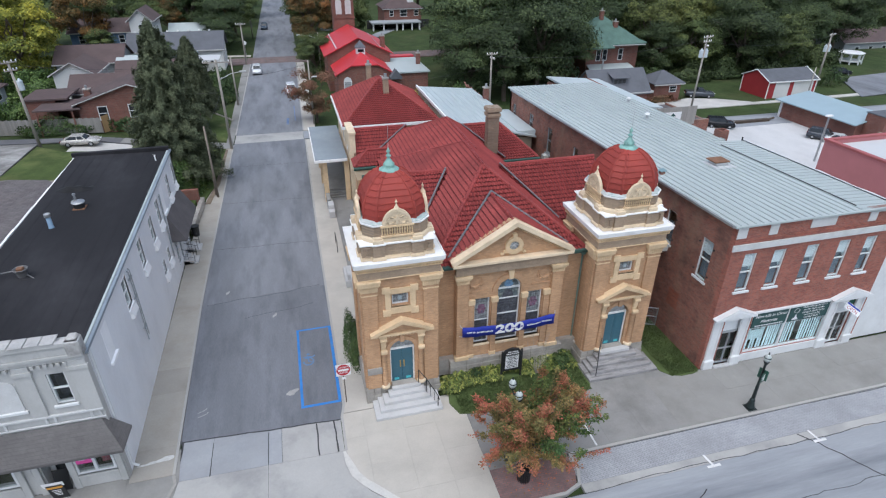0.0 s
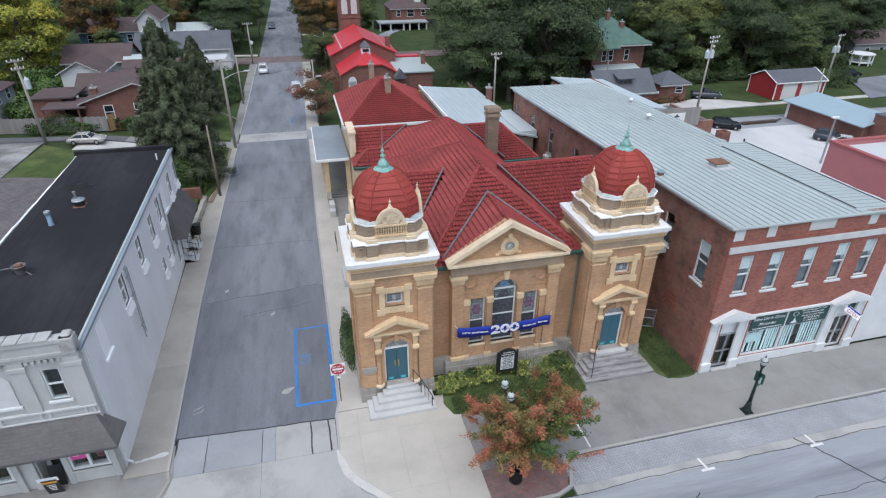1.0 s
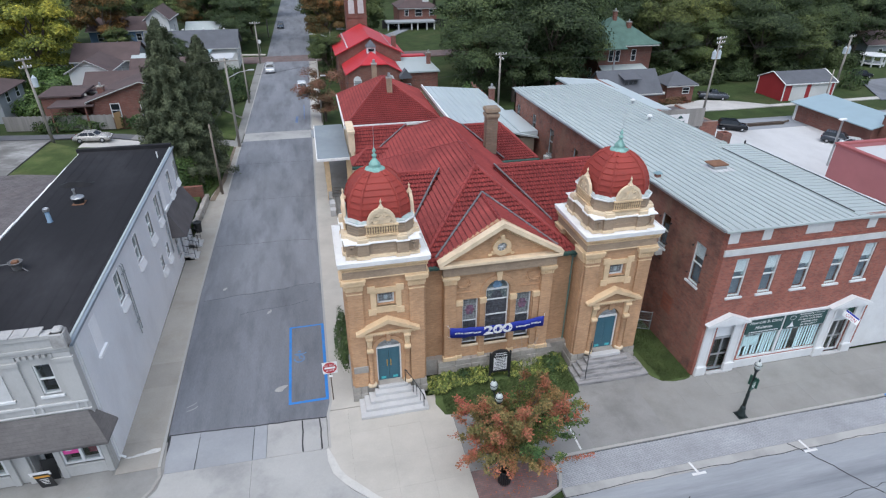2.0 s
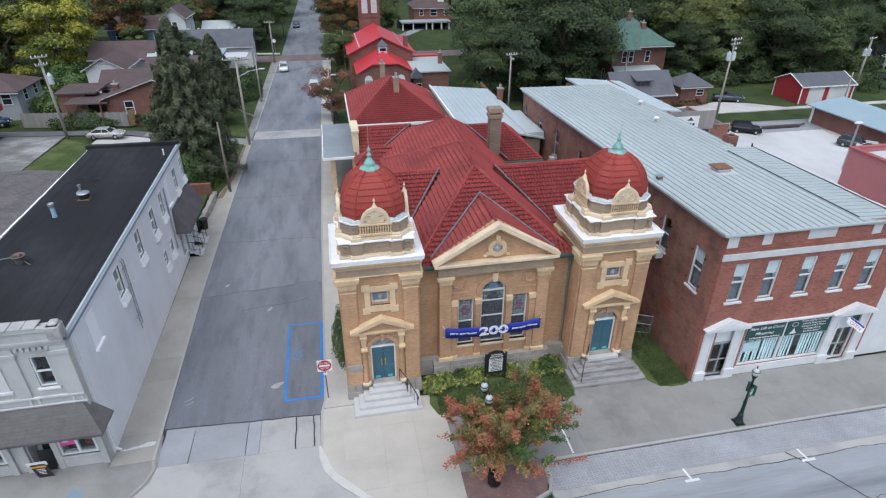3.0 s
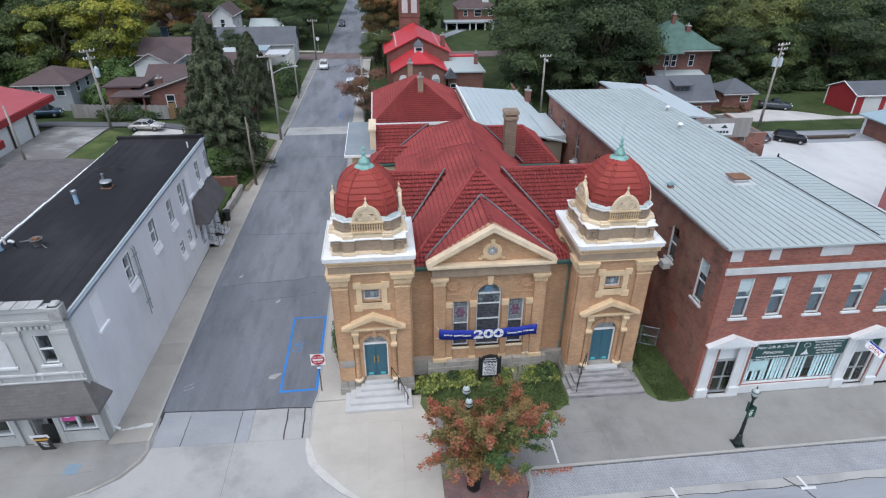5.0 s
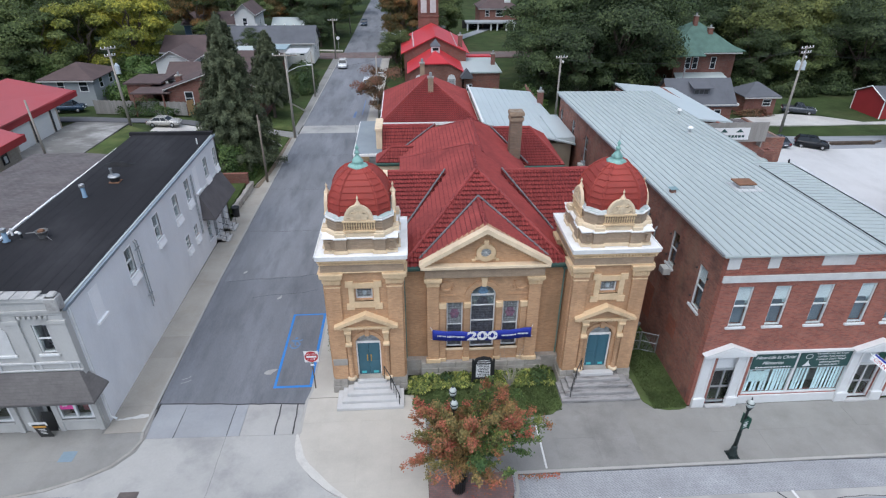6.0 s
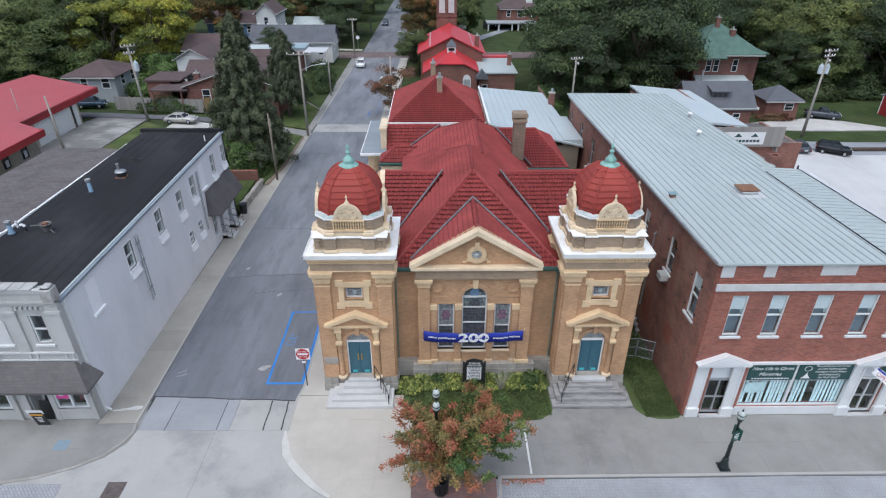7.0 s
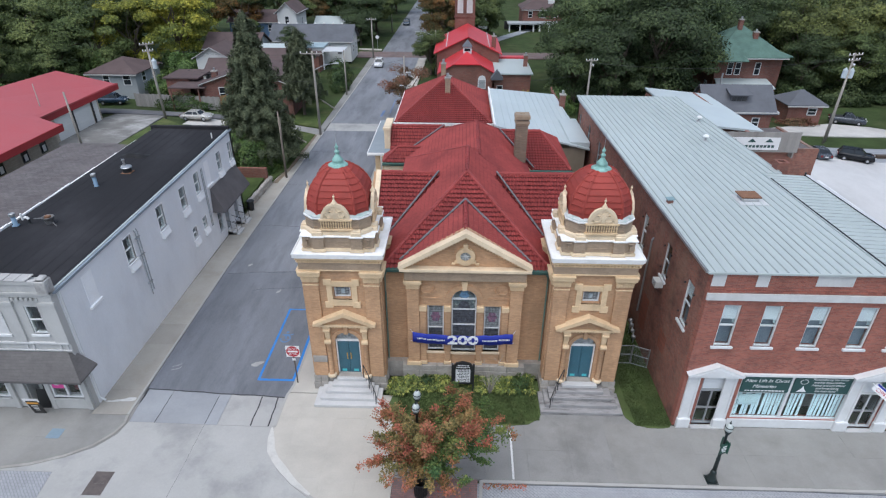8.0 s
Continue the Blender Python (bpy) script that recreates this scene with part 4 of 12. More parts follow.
def ridge(a, b, parent, r=0.125, name="ridge_cap"):
    """A line of half-round cap tiles from a up to b."""
    a, b = Vector(a), Vector(b)
    n = max(1, round((b - a).length / 0.42))
    bm = bmesh.new()
    rod(bm, (0, 0, 0), (0, 0, (b - a).length / n * 1.08), r * 1.15, r * 0.95, 8)
    me = bpy.data.meshes.new(name)
    bm.to_mesh(me)
    bm.free()
    me.materials.append(TILE)
    turn = (b - a).to_track_quat("Z", "Y").to_matrix().to_4x4()
    for i in range(n):
        ob = new(name, me)
        ob.parent = parent
        ob.matrix_parent_inverse = Matrix.Translation(parent.location).inverted()
        ob.matrix_basis = Matrix.Translation(a.lerp(b, i / n)) @ turn


def valley(a, b, parent, w=0.14):
    a, b = Vector(a), Vector(b)
    d = (b - a).normalized()
    s = d.cross(Vector((0, 0, 1))).normalized()
    bm = bmesh.new()
    for k in (-1, 1):
        face(bm, [a + Vector((0, 0, 0.06)), b + Vector((0, 0, 0.06)), b + s * k * w / 2 + Vector((0, 0, 0.17)), a + s * k * w / 2 + Vector((0, 0, 0.17))])
    rod(bm, a + Vector((0, 0, 0.16)), b + Vector((0, 0, 0.16)), 0.05, seg=6)
    part("valley_flashing", bm, FLASH, parent)


church = thing("church", (10.4, 34, 0), "buff brick church with red tile roofs and two domed front towers", "church")


def gutter(x0, x1, y, z, parent, name="gutter"):
    bm = bmesh.new()
    box(bm, x0, y - 0.16, z, x1, y + 0.06, z + 0.14, 0.02)
    box(bm, x0, y - 0.1, z - 0.1, x1, y + 0.06, z, 0.02)
    part(name, bm, COPPER_DARK, parent, "dark verdigris copper gutter")


def stepped_band(bm, x0, x1, y0, y1, rows):
    """Mouldings round a rectangle: rows of (reach, z0, z1)."""
    for r, z0, z1 in rows:
        box(bm, x0 - r, y0 - r, z0, x1 + r, y1 + r, z1, 0.012)


def stained_window(name, x0, x1, z0, z1, y, parent, bars, glass=STAINED, arch=0.0, frame=WHITE):
    """A leaded window in its reveal: frame, bars and coloured panes."""
    bm = bmesh.new()
    w = 0.07
    box(bm, x0, y, z0, x0 + w, y + 0.1, z1 - arch)
    box(bm, x1 - w, y, z0, x1, y + 0.1, z1 - arch)
    box(bm, x0 + w, y, z0, x1 - w, y + 0.1, z0 + w)
    if arch:
        c, r = (x0 + x1) / 2, (x1 - x0) / 2
        pts = [(c + (r - k) * math.cos(a), z1 - arch + (arch - k) * math.sin(a)) for k, seq in ((0, range(13)), (w, range(12, -1, -1))) for a in [math.pi * i / 12 for i in seq]]
        prism(bm, pts, y, y + 0.1, "y")
        box(bm, x0 + w, y - 0.02, z1 - arch - 0.05, x1 - w, y + 0.09, z1 - arch + 0.05)
    else:
        box(bm, x0 + w, y, z1 - w, x1 - w, y + 0.1, z1)
    for z in bars:
        box(bm, x0 + w, y - 0.005, z - 0.035, x1 - w, y + 0.09, z + 0.035)
    win = part(name, bm, frame, parent)
    edges = [z0, *bars, z1 - arch]
    for a, b in zip(edges, edges[1:]):
        bm = bmesh.new()
        box(bm, x0 + 0.03, y + 0.05, a, x1 - 0.03, y + 0.07, b)
        part("pane", bm, glass if (b > z1 - arch - 0.3 and not arch) or arch and b > z1 - arch - 0.1 else STAINED_DARK, win)
    if arch:
        bm = bmesh.new()
        c, r = (x0 + x1) / 2, (x1 - x0) / 2 - 0.03
        prism(bm, [(c + r * math.cos(math.pi * i / 12), z1 - arch + (arch - 0.03) * math.sin(math.pi * i / 12)) for i in range(13)], y + 0.05, y + 0.07, "y")
        part("fanlight_pane", bm, glass, win)
    # lead lines and the motif in the middle
    bm = bmesh.new()
    rr = random.Random(int(x0 * 100))
    n = max(3, int((x1 - x0) / 0.14))
    for i in range(1, n):
        x = x0 + (x1 - x0) * i / n
        box(bm, x - 0.004, y + 0.035, z0 + w, x + 0.004, y + 0.049, z1 - arch - 0.02)
    for i in range(1, int((z1 - arch - z0) / 0.16)):
        z = z0 + i * 0.16
        box(bm, x0 + w, y + 0.033, z - 0.004, x1 - w, y + 0.048, z + 0.004)
    part("leading", bm, LEAD, win)
    return win


def fan_motif(win, cx, z, y):
    """The leaded pattern of an arched light: an eye with rays above, a dark round-headed panel below."""
    bm = bmesh.new()
    prism(bm, [(cx + 0.17 * math.cos(2 * math.pi * i / 16), z + 0.3 + 0.13 * math.sin(2 * math.pi * i / 16)) for i in range(16)], y, y + 0.008, "y")
    part("medallion", bm, mat("pale_blue_glass", (0.3, 0.42, 0.5), 0.3, 0.3, 6, 14, 0.2), win)
    bm = bmesh.new()
    for k in range(1, 8):
        a = math.pi * k / 8
        rod(bm, (cx + 0.2 * math.cos(a), y, z + 0.2 + 0.14 * math.sin(a)), (cx + 0.6 * math.cos(a), y, z + 0.05 + 0.55 * math.sin(a)), 0.012, seg=4)
    for r in (0.2, 0.46):
        arc = [(cx + r * math.cos(math.pi * i / 12), y, z + 0.08 + r * 0.9 * math.sin(math.pi * i / 12)) for i in range(13)]
        for p, q in zip(arc, arc[1:]):
            rod(bm, p, q, 0.012, seg=4)
    part("leading", bm, LEAD, win)
    bm = bmesh.new()
    prism(bm, [(cx + 0.34 * math.cos(math.pi * i / 12), z - 0.655 + 0.5 * math.sin(math.pi * i / 12)) for i in range(13)], y, y + 0.008, "y")
    part("dark_panel", bm, STAINED_DARK, win)


def flower(cx, cz, r, y, win, material=ROSE):
    bm = bmesh.new()
    for i in range(6):
        a = math.pi * i / 3
        bmesh.ops.create_circle(bm, cap_ends=True, segments=10, radius=r * 0.42, matrix=Matrix.Translation((cx + r * 0.5 * math.cos(a), y - 0.001 * i, cz + r * 0.75 * math.sin(a))) @ pose(0, 0, 0, 90))
    bmesh.ops.create_circle(bm, cap_ends=True, segments=10, radius=r * 0.4, matrix=Matrix.Translation((cx, y - 0.01, cz)) @ pose(0, 0, 0, 90))
    part("glass_motif", bm, material, win)


F, CY = 23.45, 25.2  # the towers' front wall, and their centre line


def cut_corner(cx, cy, h, c, k):
    """Corner k of a square of half-width h whose corners are cut back by c."""
    s = ((h, -h + c), (h, h - c), (h - c, h), (-h + c, h), (-h, h - c), (-h, -h + c), (-h + c, -h), (h - c, -h))[k % 8]
    return cx + s[0], cy + s[1]


def cut_square(bm, cx, cy, rows):
    """Stacks square rings with cut corners: rows of (half-width, cut, z)."""
    rings = [[bm.verts.new((*cut_corner(cx, cy, h, c, k), z)) for k in range(8)] for h, c, z in rows]
    for a, b in zip(rings, rings[1:]):
        for k in range(8):
            bm.faces.new((a[k], a[(k + 1) % 8], b[(k + 1) % 8], b[k]))
    bm.faces.new(rings[0][::-1])
    bm.faces.new(rings[-1])


def tower(cx, old_steps):
    hw = 1.92
    x0, x1, back = cx - hw, cx + hw, 27.0
    bm = bmesh.new()
    wall(bm, "x", F, F + 0.45, x0, x1, 0.9, 8.4, [(cx - 0.67, cx + 0.67, 0.9, 3.95), (cx - 0.43, cx + 0.43, 6.18, 6.84)])
    spandrel(bm, "x", F, F + 0.45, cx - 0.67, cx + 0.67, 3.28, 3.95)
    wall(bm, "y", x0, x0 + 0.4, F + 0.45, back, 0.9, 8.4)
    wall(bm, "y", x1, x1 - 0.4, F + 0.45, back, 0.9, 8.4)
    wall(bm, "x", back, back - 0.3, x0 + 0.4, x1 - 0.4, 0.9, 8.4)
    t = part("tower", bm, BUFF, church, "square buff brick tower")
    # rough limestone base in two courses
    for z0, z1, r in ((0.0, 0.5, 0.16), (0.5, 0.96, 0.12)):
        for a, b in ((x0 - r, cx - 1.25), (cx + 1.25, x1 + r)):
            for k in range(2):
                bm = bmesh.new()
                box(bm, a + (b - a) * k / 2 + 0.006, F - r, z0, a + (b - a) * (k + 1) / 2 - 0.006, F + 0.3, z1 - 0.008, 0.02)
                part("base_stone", bm, LIMESTONE, t)
        for a, b in ((x0 - r, x0 + 0.3), (x1 - 0.3, x1 + r)):
            for k in range(3):
                bm = bmesh.new()
                s0, s1 = F + 0.3 + (back - F - 0.3) * k / 3, F + 0.3 + (back - F - 0.3) * (k + 1) / 3
                box(bm, a, s0 + 0.006, z0, b, s1 - 0.006, z1 - 0.008, 0.02)
                part("base_stone", bm, LIMESTONE, t)
    bm = bmesh.new()
    box(bm, cx - 1.25, F - 0.02, 0, cx + 1.25, F + 0.4, 0.9)
    part("door_base", bm, LIMESTONE, t)
    # corner pilasters with moulded capitals
    for px in (x0, x1 - 0.72):
        bm = bmesh.new()
        box(bm, px - 0.03, F - 0.12, 0.96, px + 0.75, F - 0.002, 7.2, 0.02)
        part("pilaster", bm, BUFF, t)
        bm = bmesh.new()
        for r, z0, z1 in ((0.02, 6.98, 7.05), (0.04, 7.2, 7.5), (0.09, 7.5, 7.6), (0.16, 7.6, 7.78), (0.2, 7.78, 7.88)):
            box(bm, px - 0.03 - r, F - 0.12 - r, z0, px + 0.75 + r, F + 0.1, z1, 0.012)
        for i in range(6):
            box(bm, px + 0.02 + i * 0.125, F - 0.2, 7.28, px + 0.09 + i * 0.125, F - 0.12, 7.48)
        part("capital", bm, TERRA, t)
    for px, s in ((x0, -1), (x1, 1)):
        for py in (F + 0.03, back - 0.72):
            bm = bmesh.new()
            a, b = sorted((px + s * 0.12, px + s * 0.002))
            box(bm, a, py, 0.96, b, py + 0.72, 7.2, 0.02)
            part("pilaster", bm, BUFF, t)
            bm = bmesh.new()
            for r, z0, z1 in ((0.04, 7.2, 7.5), (0.16, 7.5, 7.78), (0.2, 7.78, 7.88)):
                a, b = sorted((px + s * (0.12 + r), px + s * 0.002))
                box(bm, a, py - r * 0.5, z0, b, py + 0.72 + r, z1, 0.012)
            part("capital", bm, TERRA, t)
    # frieze, dentils and the white cornice
    bm = bmesh.new()
    stepped_band(bm, x0, x1, F, back, [(0.14, 7.9, 8.36)])
    part("frieze", bm, BUFF_GREY, t, "weathered grey-buff brick frieze")
    bm = bmesh.new()
    stepped_band(bm, x0, x1, F, back, [(0.17, 7.885, 7.95), (0.18, 8.36, 8.42), (0.26, 8.56, 8.66)])
    n = 26
    for i in range(n):
        a = x0 - 0.2 + (x1 - x0 + 0.4 - 0.07) * i / (n - 1)
        box(bm, a, F - 0.25, 8.43, a + 0.08, F - 0.1, 8.55)
    for i in range(24):
        a = F - 0.1 + (back - F + 0.2) * i / 23
        for bx in (x0 - 0.25, x1 + 0.1):
            box(bm, bx, a, 8.43, bx + 0.15, a + 0.08, 8.55)
    box(bm, x0 - 0.1, F - 0.1, 8.42, x1 + 0.1, back + 0.1, 8.56)
    part("dentil_course", bm, TERRA, t)
    bm = bmesh.new()
    stepped_band(bm, x0, x1, F, back, [(0.29, 8.66, 8.72), (0.34, 8.72, 8.9)])
    rim = [(x0 - 0.34, F - 0.34), (x1 + 0.34, F - 0.34), (x1 + 0.34, back + 0.34), (x0 - 0.34, back + 0.34)]
    for i in range(4):
        a, b = Vector(rim[i]), Vector(rim[(i + 1) % 4])
        edge = bmesh.new()
        box(edge, min(a.x, b.x) - 0.03, min(a.y, b.y) - 0.03, 8.88, max(a.x, b.x) + 0.03, max(a.y, b.y) + 0.03, 8.96, 0.012)
        part("cornice_edge", edge, TRIM, t)
    part("cornice", bm, TRIM, t, "white painted metal cornice")
    # lower attic with piers
    ax, ay = 1.75, 1.68
    bm = bmesh.new()
    box(bm, cx - ax, CY - ay, 8.92, cx + ax, CY + ay, 9.72, 0.015)
    for s in (-1, 1):
        for q in (-1, 1):
            box(bm, cx + s * 0.95 - 0.28, CY + q * ay - 0.13, 8.92, cx + s * 0.95 + 0.28, CY + q * ay + 0.12, 9.72, 0.012)
            box(bm, cx + s * ax - 0.12, CY + q * 0.9 - 0.28, 8.92, cx + s * ax + 0.13, CY + q * 0.9 + 0.28, 9.72, 0.012)
    attic = part("attic", bm, BUFF_GREY, t, "weathered grey-buff brick attic")
    bm = bmesh.new()
    for r, z0, z1 in ((0.06, 8.93, 9.06), (0.03, 9.06, 9.1)):
        box(bm, cx - ax - r, CY - ay - r, z0, cx + ax + r, CY + ay + r, z1, 0.01)
        for s in (-1, 1):
            for q in (-1, 1):
                box(bm, cx + s * 0.95 - 0.28 - r, CY + q * ay - 0.13 - r, z0, cx + s * 0.95 + 0.28 + r, CY + q * ay + 0.12 + r, z1, 0.01)
                box(bm, cx + s * ax - 0.12 - r, CY + q * 0.9 - 0.28 - r, z0, cx + s * ax + 0.13 + r, CY + q * 0.9 + 0.28 + r, z1, 0.01)
    part("attic_base", bm, TERRA_PALE, t)
    # small sunk panels
    bm = bmesh.new()
    for s in (-1, 1):
        for d, w in ((0.95, 0.17), (1.5, 0.12)):
            for z in (9.16, 9.62):
                box(bm, cx + s * d - w, CY - ay - 0.14, z, cx + s * d + w, CY - ay - 0.04, z + 0.035)
            box(bm, cx + s * d - 0.04, CY - ay - 0.15, 9.3, cx + s * d + 0.04, CY - ay - 0.04, 9.52)
    for s in (-1, 1):
        box(bm, cx + s * 0.3 - 0.2, CY - ay - 0.03, 9.3, cx + s * 0.3 + 0.2, CY - ay + 0.02, 9.33)
    part("attic_panel", bm, BUFF_GREY, attic)
    bm = bmesh.new()
    box(bm, cx - ax - 0.1, CY - ay - 0.1, 9.724, cx + ax + 0.1, CY + ay + 0.1, 9.79, 0.012)
    for s in (-1, 1):
        for q in (-1, 1):
            box(bm, cx + s * 0.95 - 0.34, CY + q * ay - 0.2, 9.73, cx + s * 0.95 + 0.34, CY + q * ay + 0.2, 9.82, 0.015)
            box(bm, cx + s * ax - 0.2, CY + q * 0.9 - 0.34, 9.73, cx + s * ax + 0.2, CY + q * 0.9 + 0.34, 9.82, 0.015)
    part("attic_coping", bm, TRIM, t, "white painted coping")
    # upper attic: a square drum with cut corners, banded in cream, with cream pier heads
    bm = bmesh.new()
    cut_square(bm, cx, CY, [(1.6, 0.5, 9.79), (1.6, 0.5, 10.64)])
    drum = part("drum", bm, BUFF_GREY, t, "weathered grey-buff brick drum")
    bm = bmesh.new()
    cut_square(bm, cx, CY, [(1.66, 0.5, 9.795), (1.68, 0.5, 9.86), (1.68, 0.5, 9.98), (1.62, 0.5, 10.04)])
    part("drum_band", bm, TERRA_PALE, drum, "cream terracotta band")
    for s in (-1, 1):
        for q in (-1, 1):
            for dx, dy in ((0.95, ay - 0.04), (ax - 0.04, 0.9)):
                hx, hy = (0.26, 0.2) if dx < 1.2 else (0.2, 0.26)
                bm = bmesh.new()
                box(bm, cx + s * dx - hx, CY + q * dy - hy, 9.8, cx + s * dx + hx, CY + q * dy + hy, 10.02, 0.03)
                box(bm, cx + s * dx - hx * 0.86, CY + q * (dy - 0.04) - hy * 0.86, 10.02, cx + s * dx + hx * 0.86, CY + q * (dy - 0.04) + hy * 0.86, 10.1, 0.02)
                part("pier_head", bm, TERRA_PALE, t)
    bm = bmesh.new()
    for s in (-1, 1):
        for q in (-1, 1):
            for z in (10.22, 10.5):
                box(bm, cx + s * 0.99 - 0.09, CY + q * 1.62 - 0.03, z, cx + s * 0.99 + 0.09, CY + q * 1.62 + 0.03, z + 0.03)
                box(bm, cx + s * 1.62 - 0.03, CY + q * 0.99 - 0.09, z, cx + s * 1.62 + 0.03, CY + q * 0.99 + 0.09, z + 0.03)
    tagged(part("drum_panel", bm, BUFF_GREY, drum), kind="stuff")
    for turn in (0, 90, 180, 270):
        m = Matrix.Translation((cx, CY, 0)) @ pose(0, 0, 0, 0, 0, turn)
        d = 1.66
        bm = bmesh.new()
        for i in range(13):
            lathe(bm, -0.72 + i * 0.12, -d, [(0.03, 10.16), (0.045, 10.22), (0.025, 10.3), (0.05, 10.42), (0.03, 10.52), (0.045, 10.58)], 6)
        box(bm, -0.8, -d - 0.08, 10.06, 0.8, -d + 0.12, 10.16, 0.01)
        box(bm, -0.8, -d - 0.09, 10.58, 0.8, -d + 0.12, 10.68, 0.01)
        box(bm, -0.78, -d + 0.1, 10.14, 0.78, -d + 0.16, 10.6)
        bm.transform(m)
        part("balustrade", bm, TERRA, t)
        # round-headed crest with scrolled relief and a small finial
        bm = bmesh.new()
        arc = [(0.66 * math.cos(math.pi * i / 14), 10.68 + 0.76 * math.sin(math.pi * i / 14)) for i in range(15)]
        prism(bm, arc, -d - 0.02, -d + 0.07, "y")
        ring = [(k * math.cos(a) * 0.66, 10.68 + k * 0.76 * math.sin(a)) for k, seq in ((1.07, range(15)), (0.88, range(14, -1, -1))) for a in [math.pi * i / 14 for i in seq]]
        prism(bm, ring, -d - 0.07, -d + 0.09, "y")
        for s in (-1, 1):
            for rr_, ox, oz in ((0.2, 0.3, 10.9), (0.13, 0.24, 11.16), (0.1, 0.5, 10.78)):
                loop = [(s * (ox + k * math.cos(a)), oz + k * math.sin(a)) for k, seq in ((rr_, range(13)), (rr_ * 0.62, range(12, -1, -1))) for a in [2 * math.pi * i / 12 for i in seq]]
                prism(bm, loop, -d - 0.055, -d, "y")
        prism(bm, [(-0.12, 10.7), (0.12, 10.7), (0.06, 10.86), (0.14, 11.0), (0, 11.2), (-0.14, 11.0), (-0.06, 10.86)], -d - 0.07, -d, "y")
        lathe(bm, 0, -d + 0.04, [(0.14, 11.42), (0.15, 11.5), (0.085, 11.6), (0.05, 11.68), (0.025, 11.74), (0.055, 11.8), (0.06, 11.84), (0.025, 11.89), (0.008, 11.97)], 8)
        bm.transform(m)
        part("crest", bm, TERRA_PALE, t, "cream terracotta crest with scrolled relief", smooth=False)
    # white cornice and green copper gutter round the foot of the dome
    bm = bmesh.new()
    cut_square(bm, cx, CY, [(1.6, 0.5, 10.62), (1.67, 0.52, 10.65), (1.67, 0.52, 10.72), (1.58, 0.5, 10.72)])
    part("drum_cornice", bm, TRIM, t)
    bm = bmesh.new()
    cut_square(bm, cx, CY, [(1.56, 0.5, 10.71), (1.63, 0.52, 10.725), (1.64, 0.52, 10.76), (1.56, 0.5, 10.82), (1.4, 0.46, 10.84)])
    part("dome_gutter", bm, COPPER_PALE, t, "pale lead gutter with verdigris stains")
    # dome in overlapping courses of red tile, with rolls along the corners
    prof = ((1.44, 10.8), (1.45, 11.1), (1.42, 11.4), (1.35, 11.68), (1.24, 11.96), (1.09, 12.22), (0.9, 12.46), (0.67, 12.67), (0.42, 12.82))
    share = 0.36
    bm = bmesh.new()
    cut_square(bm, cx, CY, [(r - 0.03, r * share, z) for r, z in prof])
    dome = part("dome", bm, TILE_DOME, t, "red tiled dome, square with cut corners")
    for (r0, z0), (r1, z1) in zip(prof, prof[1:]):
        bm = bmesh.new()
        cut_square(bm, cx, CY, [(r0 - 0.01, r0 * share, z0 - 0.03), (r0 + 0.035, r0 * share, z0 - 0.03), (r0 + 0.03, r0 * share, z0 + 0.01), (r1 + 0.002, r1 * share, z1 + 0.01)])
        part("tile_course", bm, TILE_DOME, dome)
    for k in range(8):
        bm = bmesh.new()
        for (r0, z0), (r1, z1) in zip(prof, prof[1:]):
            p, q = Vector((*cut_corner(cx, CY, r0, r0 * share, k), z0)), Vector((*cut_corner(cx, CY, r1, r1 * share, k), z1))
            rod(bm, p, p.lerp(q, 0.96), 0.085, 0.065, 8)
        part("rib", bm, TILE_DOME, dome, smooth=False)
    # uneven lower edges of the courses
    rr_e = random.Random(int(cx * 10))
    for k in range(8):
        bm = bmesh.new()
        for r0, z0 in prof[1:-1]:
            p, q = Vector((*cut_corner(cx, CY, r0 + 0.03, r0 * share, k), z0 - 0.025)), Vector((*cut_corner(cx, CY, r0 + 0.03, r0 * share, k + 1), z0 - 0.025))
            n = max(2, int((q - p).length / 0.3))
            for i in range(n):
                dz = Vector((0, 0, rr_e.uniform(-0.02, 0.015)))
                rod(bm, p.lerp(q, (i + 0.06) / n) + dz, p.lerp(q, (i + 0.94) / n) + dz, 0.026, 0.03, 5)
        tagged(part("course_edge", bm, TILE_DOME, dome), kind="stuff")
    bm = bmesh.new()
    lathe(bm, cx, CY, [(r, 12.78 + (z - 12.6) * 0.86) for r, z in ((0.4, 12.56), (0.5, 12.6), (0.48, 12.68), (0.36, 12.74), (0.24, 12.8), (0.27, 12.88), (0.28, 12.95), (0.19, 13.08), (0.1, 13.24), (0.07, 13.32), (0.12, 13.38), (0.13, 13.44),
                       (0.07, 13.5), (0.045, 13.58), (0.09, 13.65), (0.095, 13.7), (0.04, 13.8), (0.015, 13.9))], 14)
    for k in range(8):
        a = k * math.pi / 4
        bmesh.ops.create_icosphere(bm, subdivisions=1, radius=0.07, matrix=Matrix.Translation((cx + 0.45 * math.cos(a), CY + 0.45 * math.sin(a), 12.75)))
    fin = part("finial", bm, COPPER, t, "verdigris copper finial", smooth=True)
    bm = bmesh.new()
    rod(bm, (cx, CY, 13.88), (cx + 0.02, CY, 14.9), 0.014, 0.006, 6)
    part("lightning_rod", bm, GALV, fin)
    # square window in a broad eared surround
    stained_window("window", cx - 0.43, cx + 0.43, 6.18, 6.84, F + 0.15, t, [])
    flower(cx, 6.5, 0.14, F + 0.18, bpy.data.objects[t.children[-1].name], PALEGLASS)
    bm = bmesh.new()
    wall(bm, "x", F - 0.08, F - 0.002, cx - 0.78, cx + 0.78, 5.72, 7.22, [(cx - 0.5, cx + 0.5, 6.12, 6.92)])
